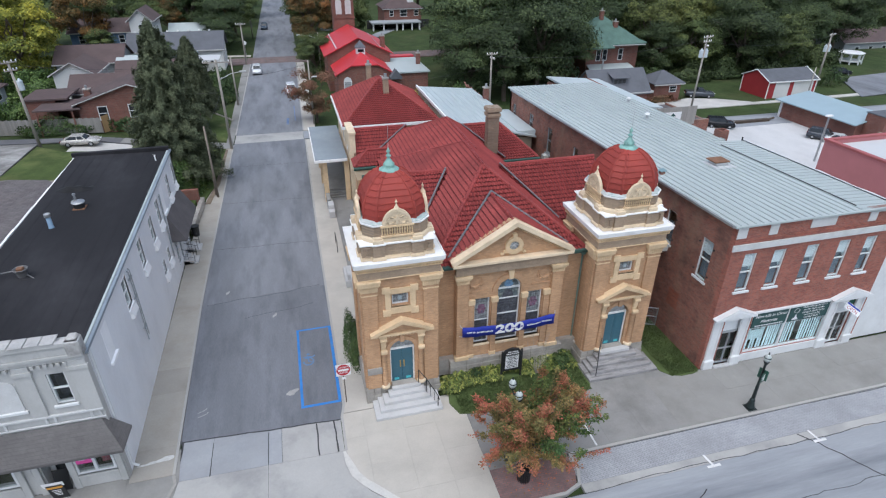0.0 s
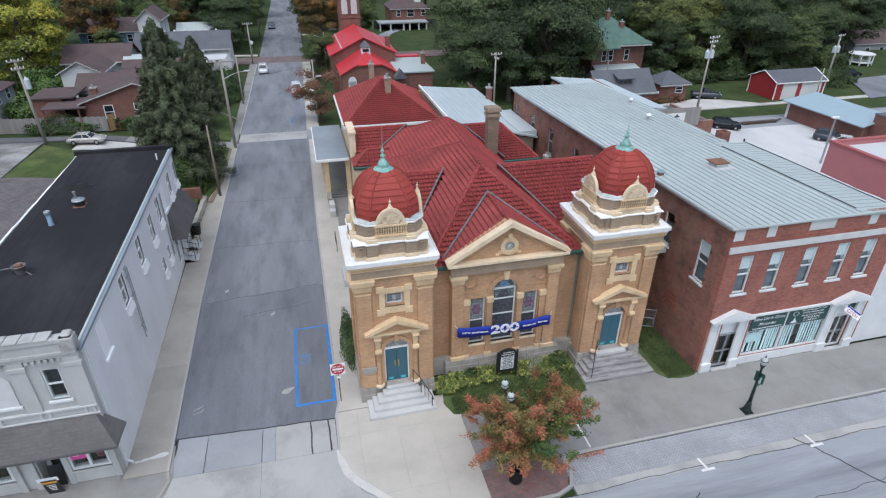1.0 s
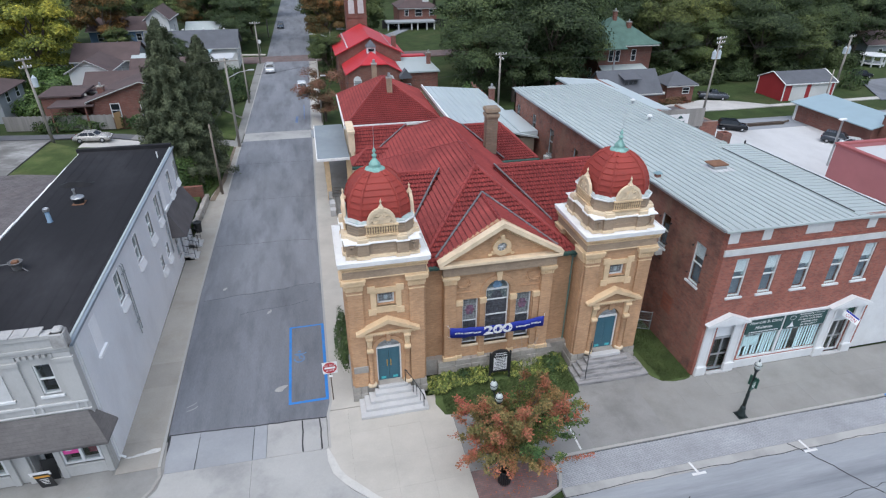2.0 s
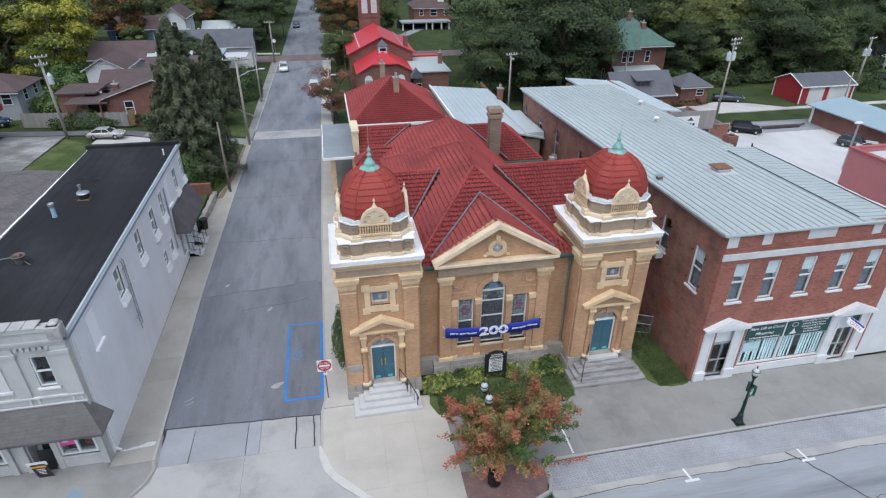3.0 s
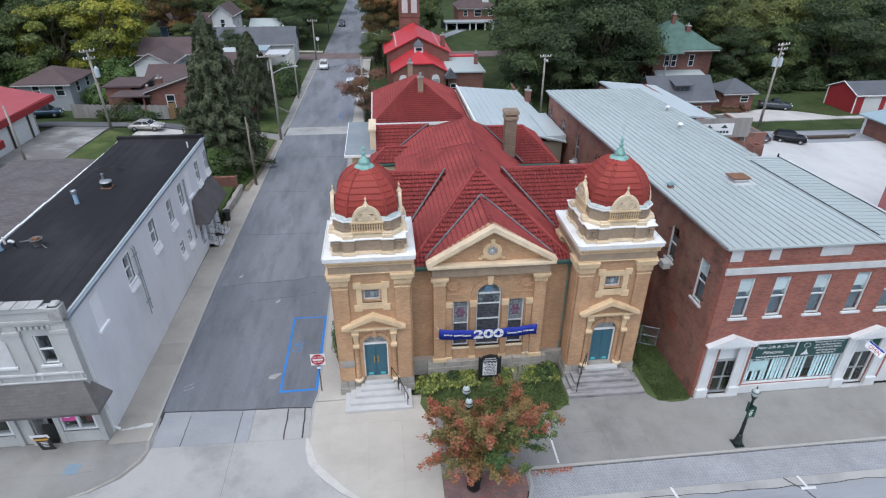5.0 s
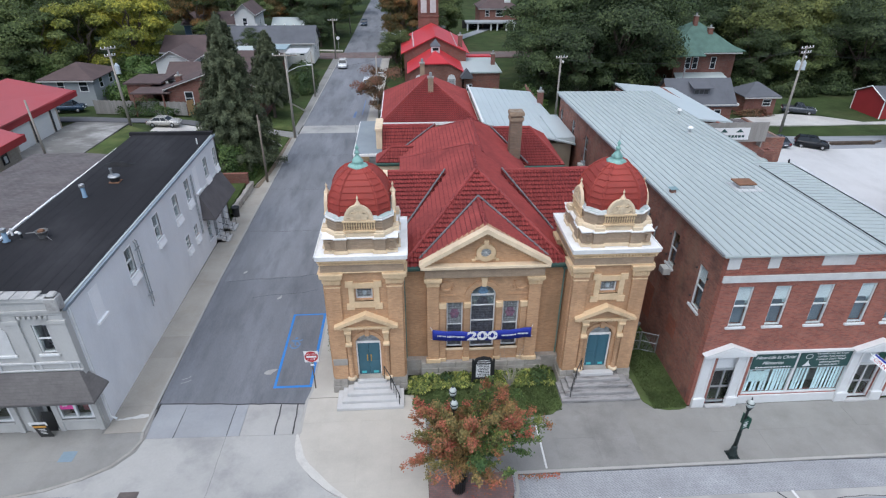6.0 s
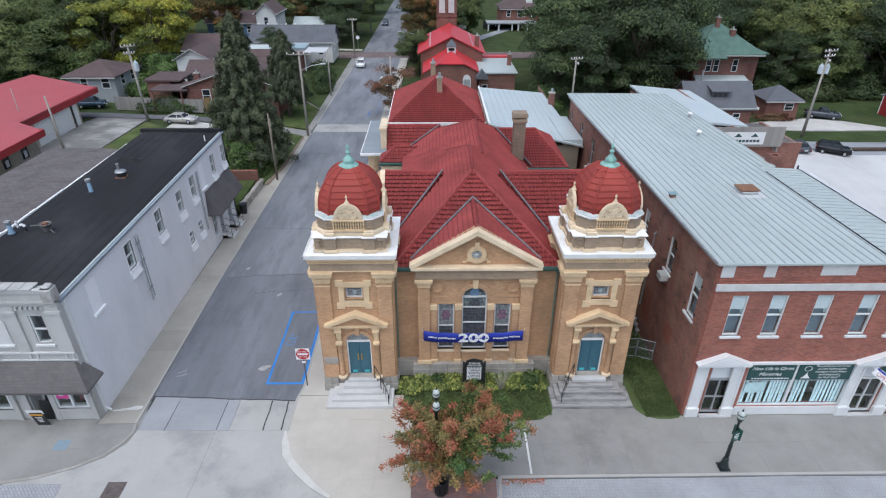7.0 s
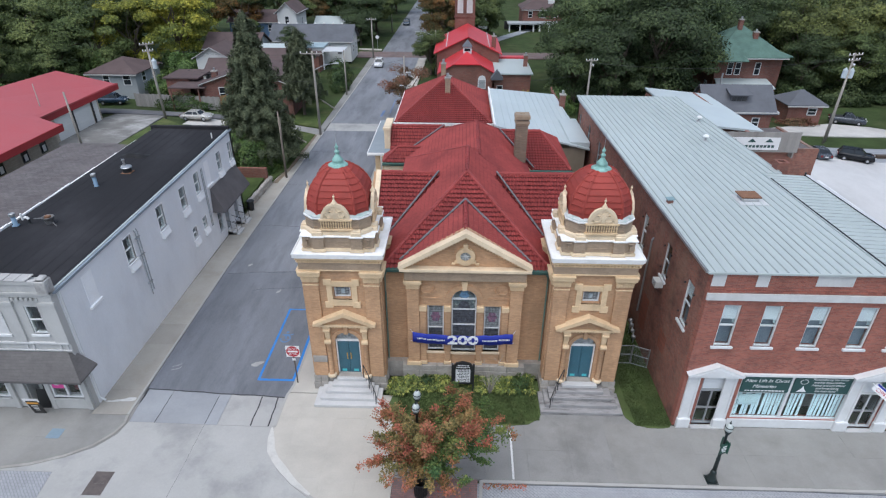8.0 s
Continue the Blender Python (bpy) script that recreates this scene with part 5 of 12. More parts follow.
    for s in (-1, 1):
        for z0, z1 in ((5.6, 5.98), (6.98, 7.34)):
            box(bm, cx + s * 0.72 - 0.2, F - 0.1, z0, cx + s * 0.72 + 0.2, F - 0.003, z1, 0.012)
    box(bm, cx - 0.55, F - 0.1, 6.04, cx + 0.55, F + 0.02, 6.12, 0.01)
    part("window_surround", bm, TERRA, t, "cream terracotta window surround")
    # doorway: pediment on consoles, over engaged columns
    bm = bmesh.new()
    zc = 4.5
    prism(bm, [(cx - 1.45, zc + 0.1), (cx + 1.45, zc + 0.1), (cx, zc + 0.72)], F - 0.18, F, "y")
    part("tympanum", bm, BUFF, t)
    bm = bmesh.new()
    box(bm, cx - 1.5, F - 0.3, zc - 0.02, cx + 1.5, F, zc + 0.1, 0.015)
    for i in range(18):
        box(bm, cx - 1.38 + i * 0.16, F - 0.24, zc - 0.1, cx - 1.3 + i * 0.16, F - 0.1, zc - 0.02)
    for s in (-1, 1):
        prism(bm, [(cx, zc + 0.72), (cx + s * 1.5, zc + 0.1), (cx + s * 1.66, zc + 0.1), (cx + s * 1.66, zc + 0.22), (cx, zc + 0.98)], F - 0.42, F, "y")
    part("door_pediment", bm, TERRA, t, "cream terracotta pediment")
    for s in (-1, 1):
        bm = bmesh.new()
        px = cx + s * 1.0
        for dz0, dz1, reach, w in ((4.3, 4.48, 0.26, 0.2), (4.05, 4.3, 0.22, 0.16), (3.7, 4.05, 0.17, 0.14), (3.4, 3.7, 0.14, 0.13)):
            box(bm, px - w, F - reach, dz0, px + w, F, dz1, 0.03)
        rod(bm, (px - 0.17, F - 0.2, 3.42), (px + 0.17, F - 0.2, 3.42), 0.13, seg=10)
        rod(bm, (px - 0.18, F - 0.24, 4.22), (px + 0.18, F - 0.24, 4.22), 0.09, seg=10)
        part("console", bm, TERRA, t, "scrolled cream console")
        bm = bmesh.new()
        lathe(bm, px, F - 0.06, [(0.2, 0.96), (0.21, 1.06), (0.17, 1.12), (0.15, 1.2), (0.145, 3.15), (0.19, 3.22), (0.2, 3.3)], 12)
        part("column", bm, BUFF, t, smooth=True)
        bm = bmesh.new()
        lathe(bm, px, F - 0.06, [(0.24, 0.94), (0.26, 0.98), (0.26, 1.08), (0.2, 1.14)], 12)
        part("column_base", bm, TERRA_PALE, t)
    bm = bmesh.new()
    ring = [(cx + k * 0.67 * math.cos(a), 3.28 + k * 0.67 * math.sin(a)) for k, seq in ((1.34, range(15)), (1.02, range(14, -1, -1))) for a in [math.pi * i / 14 for i in seq]]
    prism(bm, ring, F - 0.06, F - 0.003, "y")
    box(bm, cx - 0.12, F - 0.16, 3.9, cx + 0.12, F - 0.003, 4.36, 0.02)
    part("door_arch", bm, BUFF, t)
    # double door with brass pulls under a glazed fanlight
    bm = bmesh.new()
    wall(bm, "x", F + 0.16, F + 0.28, cx - 0.67, cx + 0.67, 0.98, 3.34, [(cx - 0.6, cx + 0.6, 0.98, 3.22)])
    part("door_frame", bm, TRIM, t)
    bm = bmesh.new()
    prism(bm, [(cx + 0.6 * math.cos(math.pi * i / 12), 3.34 + 0.56 * math.sin(math.pi * i / 12)) for i in range(13)], F + 0.22, F + 0.24, "y")
    part("fanlight", bm, STAINED, t)
    for s in (-1, 1):
        bm = bmesh.new()
        a, b = sorted((cx + s * 0.006, cx + s * 0.596))
        box(bm, a, F + 0.2, 1.0, b, F + 0.25, 3.215, 0.006)
        for z0, z1 in ((1.3, 1.95), (2.1, 3.05)):
            box(bm, a + 0.1, F + 0.185, z0, b - 0.1, F + 0.2, z1, 0.008)
        d = part("door_leaf", bm, TEAL, t, "teal painted door leaf")
        if not old_steps:
            bm = bmesh.new()
            box(bm, cx + s * 0.1 - 0.03, F + 0.16, 1.95, cx + s * 0.1 + 0.03, F + 0.198, 2.4, 0.01)
            part("door_handle", bm, BRASS, d, "brass pull plate")
        bm = bmesh.new()
        box(bm, cx + s * 0.33 - 0.13, F + 0.178, 1.08, cx + s * 0.33 + 0.13, F + 0.186, 1.24)
        part("door_sticker", bm, mat("turquoise_sticker", (0.1, 0.5, 0.55), 0.5), d)
    if not old_steps:
        bm = bmesh.new()
        box(bm, x0 + 0.0, F - 0.2, 2.0, x0 + 0.78, F - 0.123, 2.42, 0.01)
        part("plaque", bm, LIMESTONE, t, "grey stone cornerstone plaque")
    return t


def front_steps(cx, old):
    m = STEP_OLD if old else STEP_STONE
    fl = thing("front_steps", (cx, 22.6, 0), "worn dark-streaked stone steps up to a church door" if old else "pale concrete steps up to a church door", "steps", "steps before the church doors")
    rows = ((21.72, 2.2, 0.0, 0.2), (22.05, 1.95, 0.2, 0.4), (22.38, 1.7, 0.4, 0.6), (22.68, 1.28, 0.6, 0.8), (22.95, 0.95, 0.8, 1.0)) if old else \
           ((21.85, 1.82, 0.0, 0.2), (22.18, 1.55, 0.2, 0.4), (22.5, 1.3, 0.4, 0.6), (22.8, 1.0, 0.6, 0.8), (23.08, 0.8, 0.8, 1.0))
    for i, (y, w, z0, z1) in enumerate(rows):
        bm = bmesh.new()
        dx = -0.02 + (0.0 if old else 0.02 * i)
        box(bm, cx - w + dx, y, z0, cx + w + dx, 23.28, z1 - 0.002, 0.018)
        part("step", bm, STEP_STONE if old and i > 3 else m, fl)
    bm = bmesh.new()
    box(bm, cx - 0.66, 23.28, 0.88, cx + 0.66, 23.7, 1.0, 0.01)
    part("threshold", bm, LIMESTONE, fl)
    # iron handrail
    s = -1 if old else 1
    hx = cx + s * (1.1 if not old else 1.25)
    bm = bmesh.new()
    top = [(hx - s * 0.35, 23.2, 1.9), (hx, 22.75, 1.55), (hx + s * 0.45, 22.0, 0.95), (hx + s * 0.5, 21.95, 0.7)]
    for a, b in zip(top, top[1:]):
        rod(bm, a, b, 0.026, seg=6)
    for (px, py, pz), zb in ((top[0], 0.98), (top[1], 0.58), (top[2], 0.2)):
        rod(bm, (px, py, pz), (px, py, zb), 0.024, seg=6)
    for k in range(4):
        f = k / 3
        p = Vector(top[1]).lerp(Vector(top[2]), f)
        rod(bm, p, (p.x, p.y, max(0.2, p.z - 0.8)), 0.014, seg=5)
    hr = thing("handrail", (hx, 22.6, 0.2), "black iron handrail beside the church steps", "handrail")
    part("rail", bm, IRON, hr)


tower(4.07, False)
tower(16.82, True)
front_steps(4.12, False)
front_steps(16.82, True)

# nave front between the towers
W, P = 24.45, 24.22
bm = bmesh.new()
holes = [(8.38, 9.28, 2.0, 5.1), (9.7, 11.06, 1.95, 6.15), (11.48, 12.38, 2.0, 5.1)]
wall(bm, "x", W, W + 0.45, 7.3, 13.46, 0.85, 7.66, holes)
spandrel(bm, "x", W, W + 0.45, 9.7, 11.06, 5.47, 6.15)
nave = part("nave_front", bm, BUFF, church, "buff brick front with three leaded windows")
for a, b in ((5.95, 7.3), (13.46, 14.95)):
    bm = bmesh.new()
    wall(bm, "x", 24.85, 25.2, a, b, 0.85, 7.25)
    wall(bm, "y", 7.3 if a < 7 else 13.46, 7.45 if a < 7 else 13.31, W + 0.45, 25.2, 0.85, 7.25)
    part("side_bay", bm, BUFF, church)
for x in np.arange(5.95, 14.9, 0.99):
    for z0, z1, y in ((0.0, 0.38, 24.12), (0.38, 0.76, 24.15), (0.76, 1.12, 24.17)):
        bm = bmesh.new()
        yy = y if 7.2 < x + 0.5 < 13.5 else y + 0.45
        box(bm, x + 0.006, yy, z0, x + 0.984, yy + 0.5, z1, 0.02)
        part("base_stone", bm, LIMESTONE, nave)
for a, b in ((5.9, 7.32), (13.44, 14.98)):
    bm = bmesh.new()
    box(bm, a, 24.5, 0.0, b, 25.15, 1.13, 0.01)
    part("plinth", bm, LIMESTONE, nave)
for px in (7.3, 12.8):
    bm = bmesh.new()
    box(bm, px, P, 1.12, px + 0.66, W - 0.002, 6.3, 0.015)
    part("pilaster", bm, BUFF, nave)
    bm = bmesh.new()
    box(bm, px - 0.08, P - 0.08, 1.12, px + 0.74, W - 0.002, 1.4, 0.03)
    part("pilaster_base", bm, TERRA, nave)
    bm = bmesh.new()
    for r, z0, z1 in ((0.03, 6.3, 6.56), (0.09, 6.56, 6.66), (0.15, 6.66, 6.84)):
        box(bm, px - r, P - r, z0, px + 0.66 + r, W - 0.002, z1, 0.012)
    for i in range(5):
        box(bm, px + 0.03 + i * 0.13, P - 0.09, 6.36, px + 0.1 + i * 0.13, P - 0.02, 6.55)
    part("capital", bm, TERRA, nave)
bm = bmesh.new()
box(bm, 7.2, P - 0.06, 6.86, 13.56, W - 0.004, 7.42, 0.012)
part("frieze", bm, BUFF_GREY, nave, "weathered buff brick frieze")
bm = bmesh.new()
box(bm, 7.1, P - 0.16, 7.42, 13.66, W - 0.003, 7.5, 0.01)
box(bm, 6.98, P - 0.28, 7.5, 13.78, W - 0.003, 7.66, 0.012)
part("cornice", bm, TERRA_PALE, nave)
for s in (-1, 1):
    bm = bmesh.new()
    prism(bm, [(10.37, 9.54), (10.37 + s * 3.24, 7.66), (10.37 + s * 3.42, 7.66), (10.37 + s * 3.46, 7.78), (10.37, 9.8)], P - 0.26, 24.44, "y")
    part("raking_cornice", bm, TERRA_PALE, nave, "pale cream raking cornice")
    bm = bmesh.new()
    for i in range(22):
        f = (i + 0.5) / 22
        x, z = 10.37 + s * 3.2 * f, 9.43 - 1.86 * f
        box(bm, x - 0.035, P - 0.08, z - 0.05, x + 0.035, P + 0.12, z + 0.06)
    part("dentil", bm, TERRA, nave)
bm = bmesh.new()
prism(bm, [(7.0, 7.662), (13.76, 7.662), (10.38, 9.75)], W - 0.1, W + 0.4, "y")
part("tympanum", bm, BUFF, nave)
# round window in a scrolled frame
bm = bmesh.new()
ring = [(10.38 + k * math.cos(a), 8.3 + k * math.sin(a)) for k, seq in ((0.5, range(25)), (0.27, range(24, -1, -1))) for a in [2 * math.pi * i / 24 for i in seq]]
prism(bm, ring, W - 0.26, W - 0.05, "y")
for s in (-1, 1):
    box(bm, 10.38 + s * 0.42 - 0.14, W - 0.2, 7.86, 10.38 + s * 0.42 + 0.14, W - 0.003, 8.06, 0.04)
    box(bm, 10.38 + s * 0.62 - 0.1, W - 0.18, 7.76, 10.38 + s * 0.62 + 0.1, W - 0.003, 7.9, 0.03)
box(bm, 10.26, W - 0.28, 8.72, 10.5, W - 0.003, 9.02, 0.03)
part("round_surround", bm, TERRA, nave, "cream scrolled round window frame")
bm = bmesh.new()
prism(bm, [(10.38 + 0.27 * math.cos(2 * math.pi * i / 20), 8.3 + 0.27 * math.sin(2 * math.pi * i / 20)) for i in range(20)], W - 0.14, W - 0.12, "y")
rw = part("round_pane", bm, STAINED, nave)
bm = bmesh.new()
for i in range(4):
    a = math.pi * i / 4
    rod(bm, (10.38 + 0.26 * math.cos(a), W - 0.16, 8.3 + 0.26 * math.sin(a)), (10.38 - 0.26 * math.cos(a), W - 0.16, 8.3 - 0.26 * math.sin(a)), 0.014, seg=5)
part("leading", bm, WHITE, rw)
c = stained_window("window", 9.7, 11.06, 1.95, 6.15, W + 0.16, nave, [2.75, 3.75, 4.78], glass=mat("teal_grey_leaded_glass", (0.13, 0.17, 0.18), 0.3, 0.5, 6.0, 18, 0.3, stain=(0.42, 0.45, 0.38), stain_scale=7.0, stain_amount=0.9), arch=0.68)
fan_motif(c, 10.38, 5.47, W + 0.195)
flower(10.38, 5.68, 0.3, W + 0.18, c, mat("blue_stained_glass", (0.16, 0.27, 0.4), 0.2, 0.4, 6, 18, 0.2))
for x0, x1 in ((8.38, 9.28), (11.48, 12.38)):
    w = stained_window("window", x0, x1, 2.0, 5.1, W + 0.16, nave, [3.55], glass=STAINED)
    flower((x0 + x1) / 2, 4.25, 0.3, W + 0.19, w)
    bm = bmesh.new()
    box(bm, x0 - 0.06, W - 0.08, 1.86, x1 + 0.06, W + 0.3, 2.0, 0.012)
    part("sill", bm, TERRA_PALE, w)
bm = bmesh.new()
box(bm, 9.62, W - 0.08, 1.8, 11.14, W + 0.3, 1.95, 0.012)
part("sill", bm, TERRA_PALE, c)
# impost blocks and slim piers between the windows
for a, b in ((7.97, 8.32), (9.34, 9.66), (11.1, 11.42), (12.44, 12.79)):
    bm = bmesh.new()
    box(bm, a, W - 0.14, 1.36, b, W - 0.003, 4.82, 0.01)
    part("pier", bm, BUFF, nave)
    bm = bmesh.new()
    box(bm, a - 0.04, W - 0.2, 4.82, b + 0.04, W - 0.003, 5.16, 0.02)
    part("impost", bm, TERRA, nave, "cream impost block")
    bm = bmesh.new()
    box(bm, a - 0.04, W - 0.18, 1.13, b + 0.04, W - 0.003, 1.36, 0.02)
    part("pier_base", bm, TERRA, nave)
bm = bmesh.new()
ring = [(10.38 + k * math.cos(a), 5.47 + k * math.sin(a)) for k, seq in ((1.02, range(17)), (0.72, range(16, -1, -1))) for a in [math.pi * i / 16 for i in seq]]
prism(bm, ring, W - 0.08, W - 0.003, "y")
part("window_arch", bm, BUFF, nave)
bm = bmesh.new()
prism(bm, [(10.27, 6.18), (10.49, 6.18), (10.55, 6.74), (10.21, 6.74)], W - 0.16, W - 0.003, "y")
part("keystone", bm, TERRA, nave)
for cx in (8.35, 12.4):
    bm = bmesh.new()
    for k in range(7):
        a = math.pi + math.pi * k / 6
        bmesh.ops.create_icosphere(bm, subdivisions=1, radius=0.06, matrix=Matrix.Translation((cx + 0.42 * math.cos(a), W - 0.03, 6.15 + 0.3 * math.sin(a))))
    box(bm, cx - 0.75, W - 0.05, 5.56, cx + 0.75, W - 0.003, 5.62)
    part("swag", bm, BUFF, nave, "cream terracotta garland relief")
    bm = bmesh.new()
    ring = [Vector((cx + 0.3 * math.cos(2 * math.pi * k / 20), W - 0.02, 6.2 + 0.28 * math.sin(2 * math.pi * k / 20))) for k in range(20)]
    for k, p in enumerate(ring):
        q = ring[(k + 1) % 20]
        low = max(0.0, -math.sin(2 * math.pi * (k + 0.5) / 20))
        rod(bm, p, q, 0.022 + 0.055 * low, seg=6)
    for s in (-1, 1):
        bmesh.ops.create_icosphere(bm, subdivisions=1, radius=0.075, matrix=Matrix.Translation((cx + s * 0.4, W - 0.02, 6.06)))
        bmesh.ops.create_icosphere(bm, subdivisions=1, radius=0.05, matrix=Matrix.Translation((cx + s * 0.36, W - 0.02, 6.4)))
        rod(bm, (cx + s * 0.38, W - 0.02, 6.38), (cx + s * 0.42, W - 0.02, 6.1), 0.03, seg=5)
    part("wreath", bm, BUFF, nave, "terracotta wreath relief with hanging ribbons")
gutter(5.98, 7.28, 24.5, 7.28, church)
gutter(13.5, 14.9, 24.5, 7.28, church)
for dx in (6.12, 14.78):
    bm = bmesh.new()
    box(bm, dx - 0.04, 24.73, 0.3, dx + 0.04, 24.81, 7.25, 0.012)
    box(bm, dx - 0.12, 24.62, 6.9, dx + 0.12, 24.84, 7.25, 0.02)
    part("downpipe", bm, mat("faded_copper_pipe", (0.14, 0.22, 0.185), 0.75, 0.15, 1.5, 12, 0.2, stain=(0.3, 0.27, 0.2), stain_scale=1.2, stain_amount=0.8), church, "faded green copper downpipe")

# body of the church behind
bm = bmesh.new()
wall(bm, "y", 6.15, 6.5, 25.2, 47.5, 0, 7.25)
wall(bm, "y", 14.7, 14.35, 25.2, 47.5, 0, 7.25)
part("nave_wall", bm, BUFF, church)
bm = bmesh.new()
wall(bm, "y", 4.75, 5.15, 28.4, 35.8, 0, 7.4, [(31.2, 33.0, 2.2, 5.6)])
wall(bm, "x", 28.4, 28.8, 5.15, 6.15, 0, 7.4)
wall(bm, "x", 35.8, 35.4, 5.15, 6.15, 0, 7.4)
prism(bm, [(28.4, 7.4), (35.8, 7.4), (32.1, 9.75)], 4.75, 5.15, "x")
part("transept_wall", bm, BUFF, church)
stained = bmesh.new()
box(stained, 4.9, 31.2, 2.2, 4.94, 33.0, 5.6)
part("side_window", stained, STAINED, church)
bm = bmesh.new()
for s in (-1, 1):
    prism(bm, [(32.1, 9.7), (32.1 + s * 3.9, 7.3), (32.1 + s * 3.9, 7.46), (32.1, 9.86)], 4.9, 5.2, "x")
part("gable_coping", bm, TERRA_PALE, church, "cream gable coping")
bm = bmesh.new()
wall(bm, "y", 18.7, 18.3, 28.4, 35.8, 0, 7.4)
wall(bm, "x", 28.4, 28.8, 14.7, 18.3, 0, 7.4)
wall(bm, "x", 35.8, 35.4, 14.7, 18.3, 0, 7.4)
part("transept_wall", bm, BUFF, church)

# roofs: the front hip, its cross gable, the transepts and the rear hall
E = 7.32
R0, R1 = (10.44, 30.0, 10.68), (10.52, 34.0, 10.74)
FL, FR = (5.95, 24.55, E), (14.9, 24.55, E)
gx, gz = 10.37, 9.62
KL, KR = (6.95, 24.95, 7.58), (13.81, 24.95, 7.58)
GB, GF = (gx, 28.15, gz), (gx, 24.3, gz)
hip = tiled([FL, FR, R0], church, holes=[[(6.9, 24.5, E), (13.9, 24.5, E), (gx, 28.1, 9.6)]], single=True)
tiled([GF, GB, KL, (6.95, 24.3, 7.58)], church)
tiled([GF, (13.81, 24.3, 7.58), KR, GB], church)
BL, BR = (5.95, 40.8, E), (14.9, 34.4, E)
VL, VR = (8.75, 32.1, 9.68), (12.3, 32.1, 9.68)
tl, tr = [(5.95, 28.3, E), VL, (5.95, 35.9, E)], [(14.9, 28.3, E), (14.9, 35.9, E), VR]
tiled([FL, R0, R1, BL], church, holes=[tl])
tiled([FR, (14.9, 34.0, E), R1, R0], church, holes=[tr])
tiled([(5.2, 32.1, 9.68), (5.2, 28.3, E), (5.95, 28.3, E), VL], church)
tiled([(5.2, 32.1, 9.68), VL, (5.95, 35.9, E), (5.2, 35.9, E)], church)
tiled([(18.9, 32.1, 9.68), VR, (14.9, 28.3, E), (18.9, 28.3, E)], church)
tiled([(18.9, 32.1, 9.68), (18.9, 35.9, E), (14.9, 35.9, E), VR], church)
ridge(R0, R1, church)
ridge(FL, R0, church)
ridge(FR, R0, church)
ridge(GF, GB, church)
ridge((5.2, 32.1, 9.72), VL, church)
ridge((18.9, 32.1, 9.72), VR, church)
for a, b in (((5.95, 28.3, E), VL), ((14.9, 28.3, E), VR), ((6.95, 24.85, 7.56), GB), ((13.81, 24.85, 7.56), GB)):
    valley(a, b, church)
# rear hall: ridge in line, with cross wings and a hipped end
Q0, Q1 = (11.27, 34.0, 10.17), (11.3, 41.3, 10.17)


def on_plane(a, b, c, x, y):
    n = (Vector(b) - Vector(a)).cross(Vector(c) - Vector(a))
    return (x, y, a[2] - (n.x * (x - a[0]) + n.y * (y - a[1])) / n.z)


L0, L1 = (5.9, 34.0, 7.1), (14.9, 34.0, E)
LB, RB = on_plane(Q0, Q1, L0, 5.9, 46.8), on_plane(Q0, Q1, L1, 15.4, 46.8)
wl_ = [(5.9, 42.95, 7.0), (8.79, 44.6, 8.8), (5.9, 46.3, 7.0)]
wr_ = [(15.9, 39.6, 7.0), (13.0, 43.6, 8.9), (15.9, 47, 7.0)]
tiled([L0, Q0, Q1, LB], church, holes=[wl_])
tiled([L1, RB, Q1, Q0], church, holes=[wr_, tr])
tiled([R1, (14.9, 34.0, E), (14.9, 34.8, E), (11.27, 34.8, 10.17)], church)
bm = bmesh.new()
prism(bm, [(5.95, 7.2), (11.27, 7.2), (11.27, 10.1), (10.52, 10.6)], 33.9, 33.96, "y")
part("roof_gusset", bm, TILE, church)
tiled([Q1, RB, LB], church)
ridge(Q0, Q1, church)
ridge(BL, (R1[0], R1[1], R1[2] + 0.02), church, 0.09, "verge_tile")
ridge(Q1, LB, church)
ridge(Q1, RB, church)
tiled([(4.4, 44.6, 8.75), (4.4, 43.15, 7.3), (6.2, 43.15, 7.3), (8.75, 44.6, 8.75)], church)
tiled([(4.4, 44.6, 8.75), (8.75, 44.6, 8.75), (6.2, 46.05, 7.3), (4.4, 46.05, 7.3)], church)
ridge((4.4, 44.6, 8.78), (8.75, 44.6, 8.78), church)
valley((6.2, 43.15, 7.33), (8.75, 44.6, 8.75), church)
# little hipped roof over the side door, before the wing
tiled([(4.0, 41.45, 6.8), (6.0, 41.45, 6.8), (6.95, 42.3, 7.78), (5.15, 42.3, 7.78)], church)
tiled([(4.0, 43.15, 6.8), (4.0, 41.45, 6.8), (5.15, 42.3, 7.78)], church)
ridge((4.0, 41.45, 6.82), (5.15, 42.3, 7.8), church, 0.1)
ridge((5.15, 42.3, 7.8), (6.95, 42.3, 7.8), church, 0.1)
gutter(3.95, 5.95, 41.42, 6.62, church)
bm = bmesh.new()
for r, z0, z1 in ((0.0, 5.6, 5.85), (0.06, 5.85, 6.1), (0.14, 6.1, 6.62)):
    box(bm, 4.2 - r, 41.65 - r, z0, 6.15, 43.3, z1, 0.012)
part("side_cornice", bm, TERRA_PALE, church, "cream side cornice")
bm = bmesh.new()
box(bm, 4.25, 41.7, 0, 6.14, 43.3, 5.6, 0.01)
part("side_porch_wall", bm, BUFF, church)
tiled([(16.4, 43.6, 8.75), (13.2, 43.6, 8.75), (15.6, 39.6, 7.0), (18.4, 39.6, 7.0)], church)
tiled([(16.4, 43.6, 8.75), (18.4, 39.6, 7.0), (18.4, 47.4, 7.0)], church)
